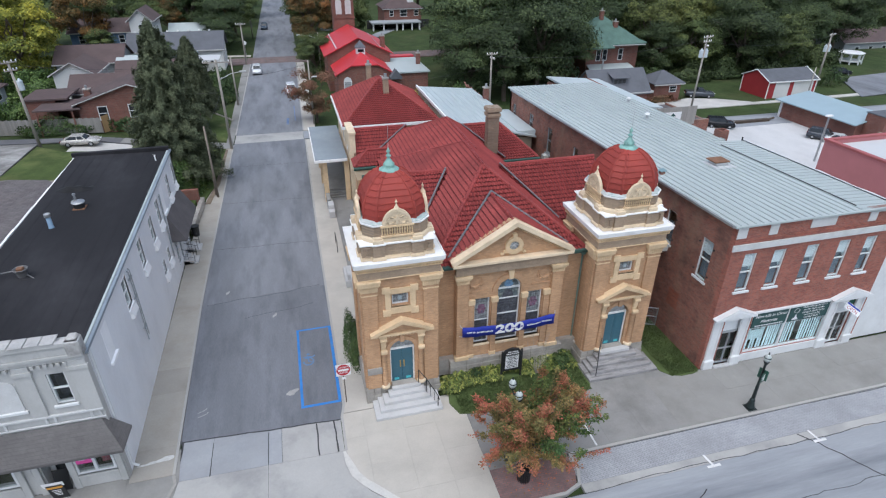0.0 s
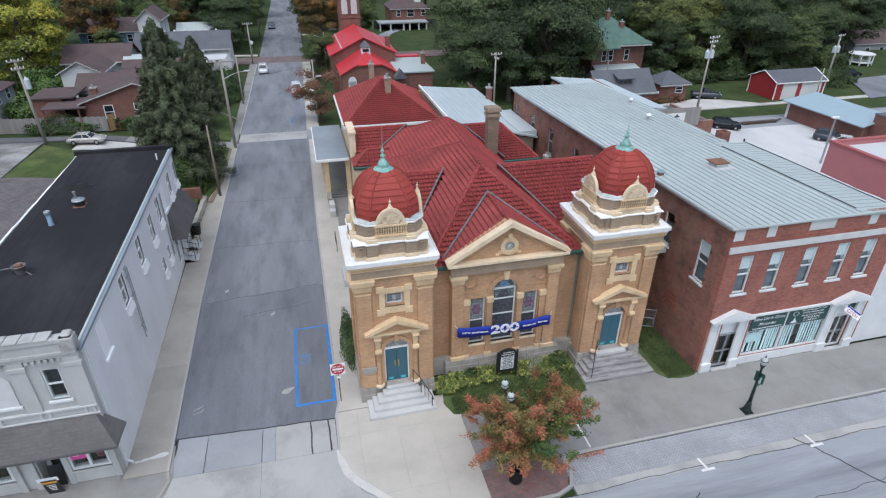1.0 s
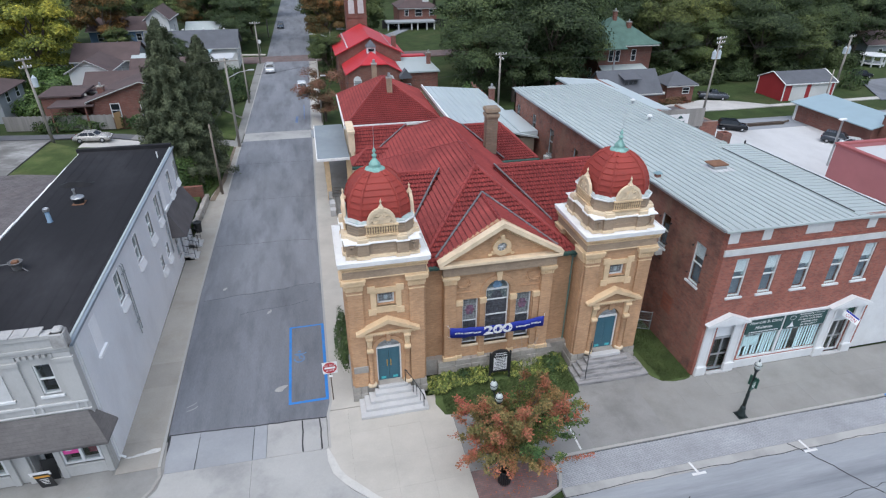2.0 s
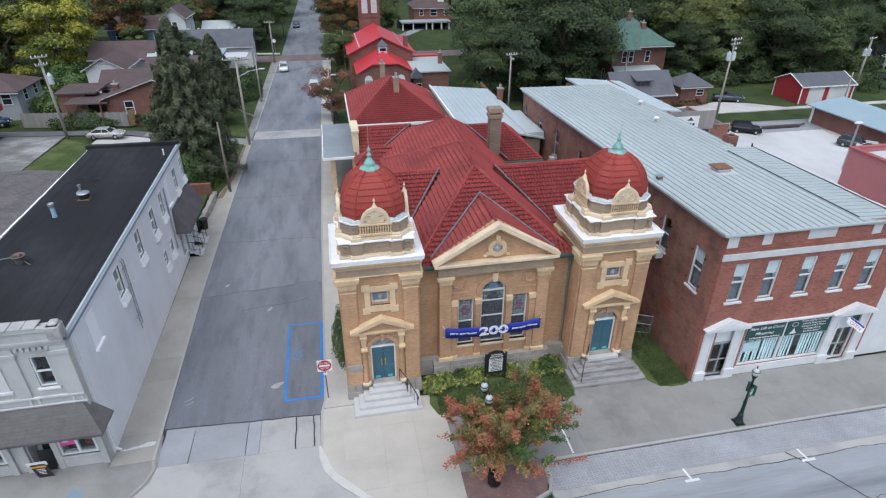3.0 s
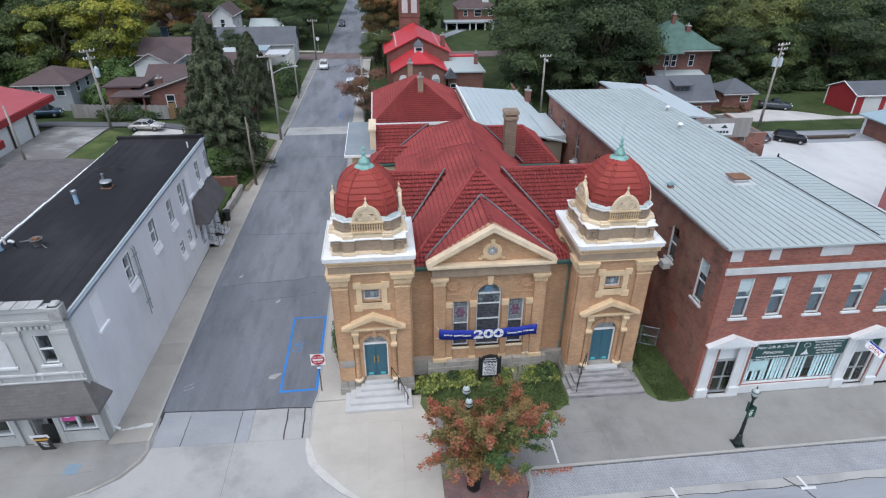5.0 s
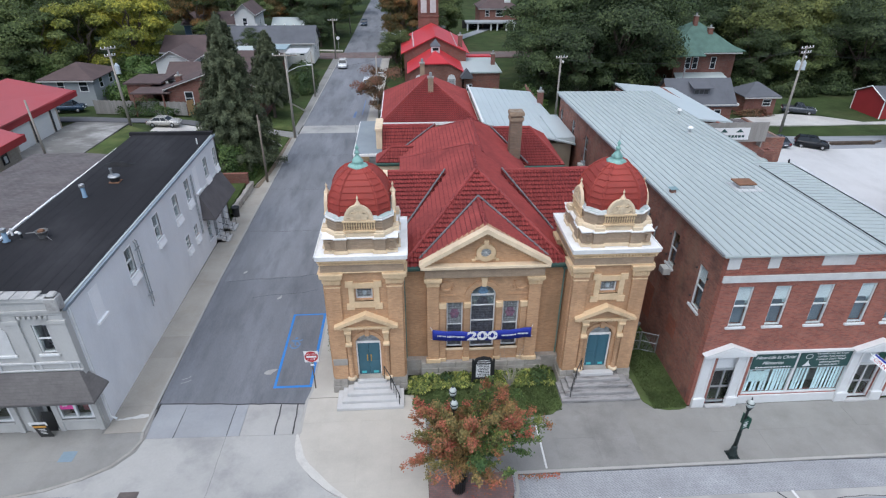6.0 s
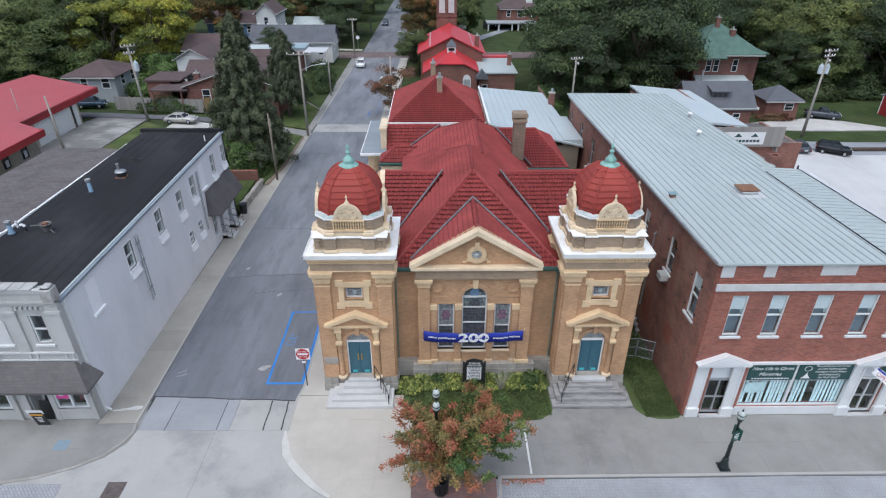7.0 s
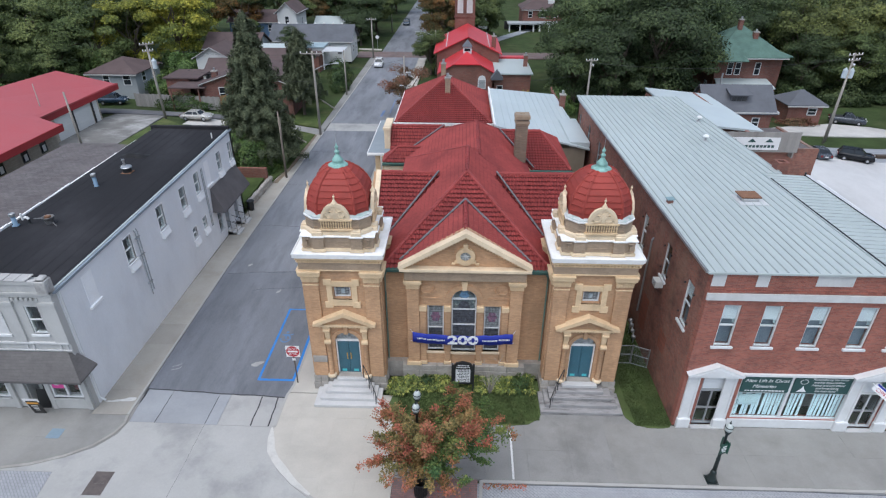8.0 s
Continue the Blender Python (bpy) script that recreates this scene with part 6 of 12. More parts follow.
ridge((18.4, 39.6, 7.0), (16.4, 43.6, 8.78), church)
ridge((16.4, 43.6, 8.78), (13.2, 43.6, 8.78), church)
valley((15.6, 39.6, 7.1), (13.2, 43.6, 8.75), church)
bm = bmesh.new()
wall(bm, "y", 4.5, 4.9, 43.35, 46.0, 0, 7.3)
wall(bm, "x", 43.35, 43.7, 4.9, 6.15, 0, 7.3)
prism(bm, [(43.35, 7.3), (46.0, 7.3), (44.6, 8.6)], 4.5, 4.9, "x")
wall(bm, "y", 18.2, 17.9, 39.8, 47.2, 0, 6.95)
wall(bm, "x", 39.8, 40.1, 14.7, 17.9, 0, 6.95)
part("rear_wing_wall", bm, BUFF, church)
bm = bmesh.new()
box(bm, 3.95, 43.25, 7.25, 4.42, 45.9, 8.8, 0.02)
box(bm, 3.88, 43.15, 8.8, 4.48, 46.0, 9.0, 0.02)
part("gable_coping", bm, TERRA_PALE, church, "cream gable coping")
gutter(15.0, 18.5, 39.5, 6.9, church)
gutter(4.3, 6.0, 39.3, 6.8, church)
# brick chimney on the rear slope
bm = bmesh.new()
box(bm, 14.1, 39.6, 7.6, 14.95, 40.35, 10.9)
chim = part("chimney", bm, brick_mat("tan_chimney_brick", (0.3, 0.21, 0.145), (0.23, 0.165, 0.12), (0.24, 0.2, 0.16), 0.21, 0.072, 0.012), church, "weathered tan brick chimney")
for z0, z1, r in ((10.45, 10.55, 0.05), (10.55, 10.75, 0.09), (10.9, 11.12, 0.12), (11.12, 11.2, 0.07)):
    bm = bmesh.new()
    wall(bm, "x", 39.6 - r, 39.9, 14.1 - r, 14.95 + r, z0, z1)
    wall(bm, "x", 40.35 + r, 40.1, 14.1 - r, 14.95 + r, z0, z1)
    wall(bm, "y", 14.1 - r, 14.35, 39.9, 40.1, z0, z1)
    wall(bm, "y", 14.95 + r, 14.7, 39.9, 40.1, z0, z1)
    part("chimney_cap", bm, BUFF_GREY, chim)

# side entrance on the street side: steps, low walls and a covered porch
entry = thing("side_entrance", (2.8, 38, 0), "grey concrete side stair with low walls beside the church", "entrance")
for i in range(4):
    bm = bmesh.new()
    box(bm, 2.5, 29.6 + i * 0.32, 0, 4.7, 31.6, 0.18 * (i + 1), 0.015)
    part("step", bm, STEP_STONE, entry)
bm = bmesh.new()
box(bm, 2.9, 31.6, 0, 4.74, 35.6, 0.75, 0.02)
part("landing", bm, WALK_GREY, entry)
bm = bmesh.new()
box(bm, 2.55, 31.6, 0, 2.9, 36.2, 1.15, 0.03)
box(bm, 2.2, 35.2, 0, 2.75, 37.4, 0.55, 0.03)
box(bm, 2.35, 35.3, 0.55, 2.75, 36.6, 1.05, 0.03)
part("side_wall", bm, STEP_STONE, entry)
for i in range(4):
    bm = bmesh.new()
    box(bm, 2.15, 51.3 + i * 0.3, 0, 4.45, 53.0, 0.16 * (i + 1), 0.012)
    part("step", bm, WALK_OLD, entry)
bm = bmesh.new()
box(bm, 2.15, 53.0, 0, 4.45, 60.2, 0.64, 0.012)
part("porch_floor", bm, WALK_OLD, entry)
bm = bmesh.new()
box(bm, 2.62, 37.6, 0, 4.5, 51.3, 0.02, 0.004)
part("court_floor", bm, WALK_OLD, entry)
bm = bmesh.new()
box(bm, 2.05, 47.0, 0, 2.55, 48.7, 0.6, 0.03)
box(bm, 2.05, 47.7, 0.6, 2.55, 48.7, 0.95, 0.03)
part("stepped_block", bm, STEP_STONE, entry, "pale stepped concrete block")
bm = bmesh.new()
box(bm, 2.05, 49.0, 0, 2.4, 50.6, 0.95, 0.02)
part("low_wall", bm, WALK_GREY, entry)
bm = bmesh.new()
rod(bm, (2.1, 40.6, 0), (2.1, 40.6, 1.05), 0.025, seg=6)
rod(bm, (2.1, 40.6, 1.05), (2.1, 42.2, 1.05), 0.025, seg=6)
rod(bm, (2.1, 42.2, 1.05), (2.1, 42.2, 0), 0.025, seg=6)
part("handrail", bm, IRON, entry)
bm = bmesh.new()
for px, py in ((2.6, 29.9), (3.2, 29.9)):
    rod(bm, (px, py, 0.2), (px, py, 1.2), 0.025, seg=6)
    rod(bm, (px, py, 1.2), (px, 31.4, 1.6), 0.025, seg=6)
    rod(bm, (px, 31.4, 1.6), (px, 31.4, 0.75), 0.025, seg=6)
part("handrail", bm, IRON, entry)
canopy = thing("porch_canopy", (2.7, 55, 0), "flat grey-blue metal porch roof on cream piers", "porch")
bm = bmesh.new()
box(bm, 1.3, 50.15, 4.1, 4.3, 60.6, 4.36, 0.02)
part("roof_edge", bm, TRIM, canopy)
bm = bmesh.new()
box(bm, 1.38, 50.23, 4.36, 4.3, 60.5, 4.4, 0.01)
part("roof_deck", bm, mat("blue_grey_flat_metal", (0.25, 0.285, 0.31), 0.65, 0.1, 0.4, 7, 0.1, stain=(0.34, 0.37, 0.39), stain_scale=0.5), canopy)
for px, py in ((2.2, 50.85), (2.2, 55.5), (2.2, 60.0), (4.2, 50.85)):
    bm = bmesh.new()
    box(bm, px - 0.22, py - 0.22, 0, px + 0.22, py + 0.22, 4.1, 0.02)
    part("pier", bm, TERRA, canopy)

# cloth banner across the front windows
banner = thing("banner", (10.3, 24.0, 3.1), "royal blue cloth banner with white numerals across church windows", "banner")


def banner_z(x):
    return 3.28 - 0.16 * (1 - ((x - 10.32) / 2.75) ** 2)


bm = bmesh.new()
n = 40
rows = []
for i in range(n + 1):
    x = 7.58 + 5.5 * i / n
    h = 0.31 + 0.035 * abs(x - 10.32) / 2.75
    y = 24.0 + 0.025 * math.sin(x * 5.1) + 0.015 * math.sin(x * 11)
    rows.append([bm.verts.new((x, y + d, banner_z(x) + s * h)) for d, s in ((0, -1), (0.02, 0), (0, 1))])
for a, b in zip(rows, rows[1:]):
    for k in range(2):
        bm.faces.new((a[k], b[k], b[k + 1], a[k + 1]))
ban = part("cloth", bm, BANNER, banner, smooth=True)
md = ban.modifiers.new("thickness", "SOLIDIFY")
md.thickness = 0.008
words("numerals", "200", 0.86, front(10.34, 23.945, 3.14) @ Matrix.Diagonal((1.3, 0.9, 1, 1)), SIGNWHITE, banner, 0.01, bold=0.03)
bm = bmesh.new()
x = 9.58
while x < 11.1:
    w = 0.05 + 0.05 * abs(math.sin(x * 9))
    box(bm, x, 23.925, 3.115 + 0.02 * math.sin(x * 14), x + w, 23.935, 3.165 + 0.03 * math.sin(x * 23))
    x += w + 0.03
part("script_line", bm, BANNER, banner, "blue script across the numerals")
bm = bmesh.new()
for x0, x1, dz in ((7.85, 8.1, 0.0), (8.18, 8.3, -0.01), (8.4, 8.85, -0.02), (8.92, 9.3, -0.03), (11.42, 11.95, -0.03), (12.02, 12.2, -0.02), (12.32, 12.85, 0.0)):
    zc = banner_z((x0 + x1) / 2) + dz
    x = x0
    while x < x1:
        box(bm, x, 23.952, zc - 0.05, x + 0.05, 23.96, zc + 0.045)
        x += 0.075
tagged(part("small_lettering", bm, SIGNWHITE, banner), kind="stuff")
bm = bmesh.new()
for x, y in ((7.58, 24.2), (13.08, 24.2)):
    for dz in (-0.3, 0.3):
        rod(bm, (x, 24.0, banner_z(x) + dz), (x + (0.12 if x > 10 else -0.12), y, banner_z(x) + dz * 1.3), 0.012, seg=5)
part("tie_cord", bm, SIGNWHITE, banner)

# ---- windows for the plain buildings ----


def sash_window(parent, axis, plane, u0, u1, z0, z1, inward, frame=WHITE, blind=0.0, curtain=False, sill=True, bars=(), glass=GLASS, name="window", net=False):
    """A sash window in a hole: frame, meeting rail, panes, sill, blind. inward: +1 or -1 along the wall's other axis."""
    def bx(bm, a, b, c, d, d0, d1, bev=0.0):
        lo, hi = sorted((plane + inward * d0, plane + inward * d1))
        if axis == "x":
            box(bm, a, lo, c, b, hi, d, bev)
        else:
            box(bm, lo, a, c, hi, b, d, bev)
    w, mid = 0.06, (z0 + z1) / 2
    bm = bmesh.new()
    bx(bm, u0, u0 + w, z0, z1, 0.06, 0.16)
    bx(bm, u1 - w, u1, z0, z1, 0.06, 0.16)
    bx(bm, u0 + w, u1 - w, z0, z0 + w, 0.06, 0.16)
    bx(bm, u0 + w, u1 - w, z1 - w, z1, 0.06, 0.16)
    bx(bm, u0 + w, u1 - w, mid - 0.035, mid + 0.035, 0.07, 0.15)
    for u in bars:
        bx(bm, u - 0.02, u + 0.02, z0 + w, z1 - w, 0.08, 0.14)
    win = part(name, bm, frame, parent)
    for a, b in ((z0 + w, mid - 0.035), (mid + 0.035, z1 - w)):
        bm = bmesh.new()
        bx(bm, u0 + w, u1 - w, a, b, 0.105, 0.112)
        p = part("pane", bm, glass, win)
        p.visible_shadow = False
    if sill:
        bm = bmesh.new()
        bx(bm, u0 - 0.12, u1 + 0.12, z0 - 0.13, z0, -0.1, 0.14, 0.012)
        part("sill", bm, frame, win)
    if blind:
        bm = bmesh.new()
        bx(bm, u0 + w, u1 - w, z1 - (z1 - z0) * blind, z1 - w, 0.13, 0.142)
        part("blind", bm, BLIND, win)
    if curtain:
        for s in (-1, 1):
            bm = bmesh.new()
            n = 7
            top, low = [], []
            for i in range(n):
                f = i / (n - 1) * 0.46
                ut = (u0 + f * (u1 - u0)) if s < 0 else (u1 - f * (u1 - u0))
                ul = (u0 + f * 0.35 * (u1 - u0)) if s < 0 else (u1 - f * 0.35 * (u1 - u0))
                d = plane + inward * (0.2 + 0.03 * (i % 2))
                q = (lambda u, z: (u, d, z)) if axis == "x" else (lambda u, z: (d, u, z))
                top.append(bm.verts.new(q(ut, z1 - w)))
                low.append(bm.verts.new(q(ul, mid + 0.05)))
            for i in range(n - 1):
                bm.faces.new((top[i], top[i + 1], low[i + 1], low[i]))
            part("curtain", bm, CURTAIN, win)
    if net:
        bm = bmesh.new()
        bx(bm, u0 + w, u1 - w, z0 + w, mid + 0.3 * (z1 - mid), 0.26, 0.268)
        part("net_curtain", bm, SKY_TINT, win)
    # A dark panel behind the glass is painted as the unlit room.
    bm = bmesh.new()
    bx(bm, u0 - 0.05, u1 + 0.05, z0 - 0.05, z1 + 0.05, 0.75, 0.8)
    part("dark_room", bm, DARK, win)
    return win


def seams(parent, x0, x1, zfun, y0, y1, step, material, name="seam"):
    """Standing seams along y on a metal roof."""
    bm = bmesh.new()
    x = x0 + step / 2
    while x < x1:
        for a, b in ((y0, y1),):
            vs = [bm.verts.new(p) for p in ((x - 0.03, a, zfun(x, a)), (x + 0.03, a, zfun(x, a)), (x + 0.02, a, zfun(x, a) + 0.05), (x - 0.02, a, zfun(x, a) + 0.05),
                                            (x - 0.03, b, zfun(x, b)), (x + 0.03, b, zfun(x, b)), (x + 0.02, b, zfun(x, b) + 0.05), (x - 0.02, b, zfun(x, b) + 0.05))]
            for q in ((0, 1, 2, 3), (7, 6, 5, 4), (0, 4, 5, 1), (1, 5, 6, 2), (2, 6, 7, 3), (3, 7, 4, 0)):
                bm.faces.new([vs[i] for i in q])
        x += step
    tagged(part(name, bm, material, parent), kind="stuff")


# ---- red brick shop building ----
shop = thing("brick_shop", (27, 37, 0), "two-storey red brick shop building with a pale metal roof", "shop")
X0, X1, Y0 = 21.45, 32.6, 21.2
up_windows = [(22.36, 23.16), (24.25, 25.08), (26.43, 27.26), (28.62, 29.45), (30.5, 31.33)]
bm = bmesh.new()
holes = [(a, b, 5.36, 7.74) for a, b in up_windows] + [(22.42, 23.76, 0.1, 3.55), (24.3, 29.86, 0.62, 3.56), (30.36, 31.74, 0.1, 3.55)]
wall(bm, "x", Y0, Y0 + 0.35, X0, X1, 0, 9.5, holes)
part("front_wall", bm, REDBRICK, shop)
for i, (a, b) in enumerate(up_windows):
    sash_window(shop, "x", Y0, a, b, 5.36, 7.74, 1, blind=0.36, curtain=True, net=True)
bm = bmesh.new()
box(bm, X0 - 0.06, Y0 - 0.1, 8.04, X1 + 0.06, Y0 - 0.003, 8.42, 0.012)
part("stone_band", bm, SIGNPANEL, shop, "pale stone band")
bm = bmesh.new()
box(bm, X0 - 0.04, Y0 - 0.06, 8.44, X1 + 0.04, Y0 - 0.003, 8.56, 0.01)
box(bm, X0 - 0.02, Y0 - 0.04, 8.58, X1 + 0.02, Y0 - 0.003, 8.68, 0.01)
part("corbel", bm, REDBRICK, shop)
for a, b, z0, z1 in ((21.45, 22.06, 8.78, 9.48), (23.45, 24.0, 8.78, 9.48), (26.1, 27.76, 8.86, 9.44), (30.0, 30.56, 8.78, 9.48), (31.98, 32.6, 8.78, 9.48)):
    bm = bmesh.new()
    box(bm, a, Y0 - 0.04, z0, b, Y0 - 0.003, z1, 0.01)
    part("stone_panel", bm, SIGNPANEL, shop)
bm = bmesh.new()
side_holes = [(22.55, 23.45, 5.3, 7.8), (26.0, 26.85, 5.9, 8.0), (30.2, 31.0, 5.5, 7.75), (38.9, 39.7, 5.6, 7.6), (43.8, 44.7, 5.4, 7.7), (48.0, 48.9, 6.2, 7.8), (52.3, 53.1, 6.0, 7.6)]
wall(bm, "y", X0, X0 + 0.35, Y0 + 0.35, 54.0, 0, 8.9, side_holes)
prism(bm, [(Y0 + 0.35, 8.9), (54.0, 8.9), (54.0, 8.95), (Y0 + 0.35, 9.5)], X0, X0 + 0.35, "x")
part("side_wall", bm, SIDEBRICK, shop, "weathered red brick side wall")
for i, (a, b, z0, z1) in enumerate(side_holes):
    sash_window(shop, "y", X0, a, b, z0, z1, 1, blind=0.35 if i in (0, 2) else 0.0, frame=WHITE if i < 3 else SIDING_GREY, net=i < 3)
    bm = bmesh.new()
    for u in (a - 0.14, b + 0.14):
        for z in (z0 + 0.4, z1 - 0.35):
            rod(bm, (X0 - 0.08, u, z), (X0 + 0.02, u, z), 0.045, seg=6)
    part("shutter_pin", bm, IRON, shop)
bm = bmesh.new()
wall(bm, "x", 54.0, 53.65, X0, 30.6, 0, 8.9)
wall(bm, "y", 30.6, 30.25, 34.0, 53.65, 0, 8.8)
wall(bm, "x", 34.1, 33.8, 30.6, 32.7, 0, 8.75)
part("rear_wall", bm, SIDEBRICK, shop)
# bricked-up openings and a rust stain band on the side
for a, b, z0, z1 in ((24.2, 25.2, 2.2, 3.4), (27.5, 28.6, 1.2, 3.6)):
    bm = bmesh.new()
    box(bm, X0 - 0.02, a, z0, X0 - 0.003, b, z1, 0.008)
    part("bricked_opening", bm, brick_mat("newer_red_brick", (0.36, 0.12, 0.07), (0.3, 0.095, 0.06), (0.2, 0.12, 0.1)), shop)


def ac_unit(y, z):
    a = thing("air_conditioner", (X0 - 0.3, y, z), "white window air conditioner on a brick wall", "air conditioner", "window air conditioners")
    bm = bmesh.new()
    box(bm, X0 - 0.45, y - 0.3, z, X0 + 0.05, y + 0.3, z + 0.42, 0.025)
    part("case", bm, mat("aged_white_metal", (0.6, 0.6, 0.57), 0.5, 0.06), a)
    bm = bmesh.new()
    for i in range(7):
        box(bm, X0 - 0.46, y - 0.25, z + 0.05 + i * 0.05, X0 - 0.448, y + 0.25, z + 0.07 + i * 0.05)
    part("grille", bm, SIDING_GREY, a)
    bm = bmesh.new()
    for s in (-0.25, 0.25):
        rod(bm, (X0 - 0.4, y + s, z), (X0, y + s, z - 0.35), 0.02, seg=5)
        rod(bm, (X0 - 0.42, y + s, z - 0.01), (X0, y + s, z - 0.01), 0.02, seg=5)
    part("bracket", bm, IRON, a)


ac_unit(26.42, 5.38)
ac_unit(44.25, 4.9)
bm = bmesh.new()
rod(bm, (X0 - 0.08, 28.9, 1.9), (X0 - 0.08, 28.85, 7.0), 0.06, seg=8)
rod(bm, (X0 - 0.08, 28.85, 7.0), (X0 + 0.05, 28.85, 7.15), 0.06, seg=8)
part("conduit", bm, GALV, shop)


def roof_z(x, y):
    return 9.62 - 0.0195 * (y - Y0) - (0.006 * (x - 21) if x < 30.6 else 0.0576 + 0.055 * (x - 30.6))


bm = bmesh.new()
XV, XE, YE = 29.4, 32.1, 33.8
slope(bm, [(X0 - 0.28, Y0 - 0.14, roof_z(X0, Y0)), (XV, Y0 - 0.14, roof_z(XV, Y0)), (XV, YE, roof_z(XV, YE)), (X0 - 0.28, YE, roof_z(X0, YE))], 0.1)
slope(bm, [(X0 - 0.28, YE, roof_z(X0, YE)), (30.6, YE, roof_z(30.6, YE)), (30.6, 54.2, roof_z(30.6, 54.2)), (X0 - 0.28, 54.2, roof_z(X0, 54.2))], 0.1)
rf = part("metal_roof", bm, METAL, shop, "pale blue-grey ribbed metal roof")
seams(rf, X0 - 0.25, XV, roof_z, Y0 - 0.13, 54.18, 0.46, SEAM)
seams(rf, XV, 30.6, roof_z, YE, 54.18, 0.46, SEAM)


def half_z(x, y):
    return roof_z(XV, y) - 0.03 - 0.05 * (x - XV)


bm = bmesh.new()
slope(bm, [(XV, Y0 - 0.14, half_z(XV, Y0)), (XE, Y0 - 0.14, half_z(XE, Y0)), (XE, YE, half_z(XE, YE)), (XV, YE, half_z(XV, YE))], 0.1)
rf2 = part("metal_roof", bm, METAL, shop, "pale metal roof of the narrower half")
y = Y0 + 0.2
bm = bmesh.new()
while y < YE:
    slope(bm, [(XV + 0.05, y - 0.02, half_z(XV, y) + 0.028), (XE - 0.02, y - 0.02, half_z(XE, y) + 0.028), (XE - 0.02, y + 0.02, half_z(XE, y) + 0.028), (XV + 0.05, y + 0.02, half_z(XV, y) + 0.028)], 0.04)
    y += 0.46
tagged(part("seam", bm, SEAM, rf2), kind="stuff")
bm = bmesh.new()
rod(bm, (XV + 0.02, Y0 + 0.5, roof_z(XV, Y0) + 0.01), (XV + 0.02, YE - 1.0, roof_z(XV, YE - 1.0) + 0.02), 0.035, seg=6)
part("roof_cable", bm, IRON, shop)
bm = bmesh.new()
pts = wander((XE - 0.03, Y0 + 0.1), (XE - 0.03, YE), 26, 0.015, 71)
for a, b in zip(pts, pts[1:]):
    rod(bm, (a[0], a[1], half_z(XE, a[1]) + 0.05), (b[0], b[1], half_z(XE, b[1]) + 0.05), 0.02, seg=5)
rod(bm, (XE - 0.05, YE - 0.05, half_z(XE, YE)), (XE - 0.05, YE - 0.05, half_z(XE, YE) + 0.25), 0.06, seg=6)
part("roof_cable", bm, IRON, shop)
# white membrane turned down over the outer edge
bm = bmesh.new()
prev = None
for k, (dx, dz) in enumerate(((0.0, 0.03), (0.25, 0.02), (0.45, -0.06), (0.6, -0.2), (0.68, -0.45))):
    row = [bm.verts.new((XE + dx + 0.05 * math.sin(q * 0.9), Y0 + 0.1 + q * (YE - Y0) / 20, half_z(XE, Y0 + q * (YE - Y0) / 20) + dz + 0.02 * math.sin(q * 2.3))) for q in range(21)]
    if prev:
        for q in range(20):
            bm.faces.new((prev[q], row[q], row[q + 1], prev[q + 1]))
    prev = row
part("roof_apron", bm, METAL_WHITE, shop, "white membrane roof edge", smooth=True)
bm = bmesh.new()
box(bm, X0 - 0.32, Y0 - 0.19, 9.49, X1, Y0 - 0.04, 9.6, 0.012)
part("eaves_trim", bm, METAL, shop)
bm = bmesh.new()
for y in np.arange(Y0, 53, 4.0):
    y2 = min(y + 4.0, 54.2)
    slope(bm, [(X0 - 0.36, y, roof_z(X0, y) - 0.04), (X0 - 0.24, y, roof_z(X0, y) - 0.04), (X0 - 0.24, y2, roof_z(X0, y2) - 0.04), (X0 - 0.36, y2, roof_z(X0, y2) - 0.04)], 0.12)
part("side_gutter", bm, GALV, shop)
# white neighbour wall under the second roof
bm = bmesh.new()
wall(bm, "x", Y0 + 0.1, Y0 + 0.4, X1 + 0.01, 48, 0, 6.2)
wall(bm, "x", Y0 + 0.1, Y0 + 0.4, X1 + 0.01, 35.0, 6.2, 7.6)
prism(bm, [(X1 + 0.01, 7.6), (35.0, 7.6), (33.4, 8.8), (X1 + 0.01, 9.2)], Y0 + 0.1, Y0 + 0.4, "y")
prism(bm, [(32.61, Y0 + 0.4), (33.3, Y0 + 0.4), (33.3, 34.1), (32.71, 34.1)], 0, 8.75)
nb = thing("white_building", (40, 30, 0), "white painted brick building joined to the shop", "building")
part("wall", bm, WHITE, nb)
bm = bmesh.new()
slope(bm, [(35.1, Y0 + 0.1, 6.2), (48, Y0 + 0.1, 6.2), (48, 27, 6.0), (34.6, 27, 6.0)], 0.2)
part("roof", bm, METAL_WHITE, nb)


def roof_hatch():
    h = thing("roof_hatch", (26.45, 29.3, 9.2), "rust-brown lidded hatch on a pale metal roof", "roof hatch")
    bm = bmesh.new()
    z = roof_z(26.4, 29.3)
    box(bm, 26.0, 28.9, z, 26.9, 29.7, z + 0.22, 0.02)
    part("kerb", bm, GALV, h)
    bm = bmesh.new()
    slope(bm, [(25.75, 28.5, roof_z(25.75, 28.5) + 0.04), (27.3, 28.5, roof_z(27.3, 28.5) + 0.04), (27.3, 30.0, roof_z(27.3, 30.0) + 0.04), (25.75, 30.0, roof_z(25.75, 30.0) + 0.04)], 0.03)
    part("sealing_patch", bm, METAL_WHITE, h, "smeared white sealing patch")
    bm = bmesh.new()
    box(bm, 25.9, 28.95, z + 0.24, 27.05, 29.9, z + 0.32, 0.02)
    part("lid", bm, RUST, h)


roof_hatch()


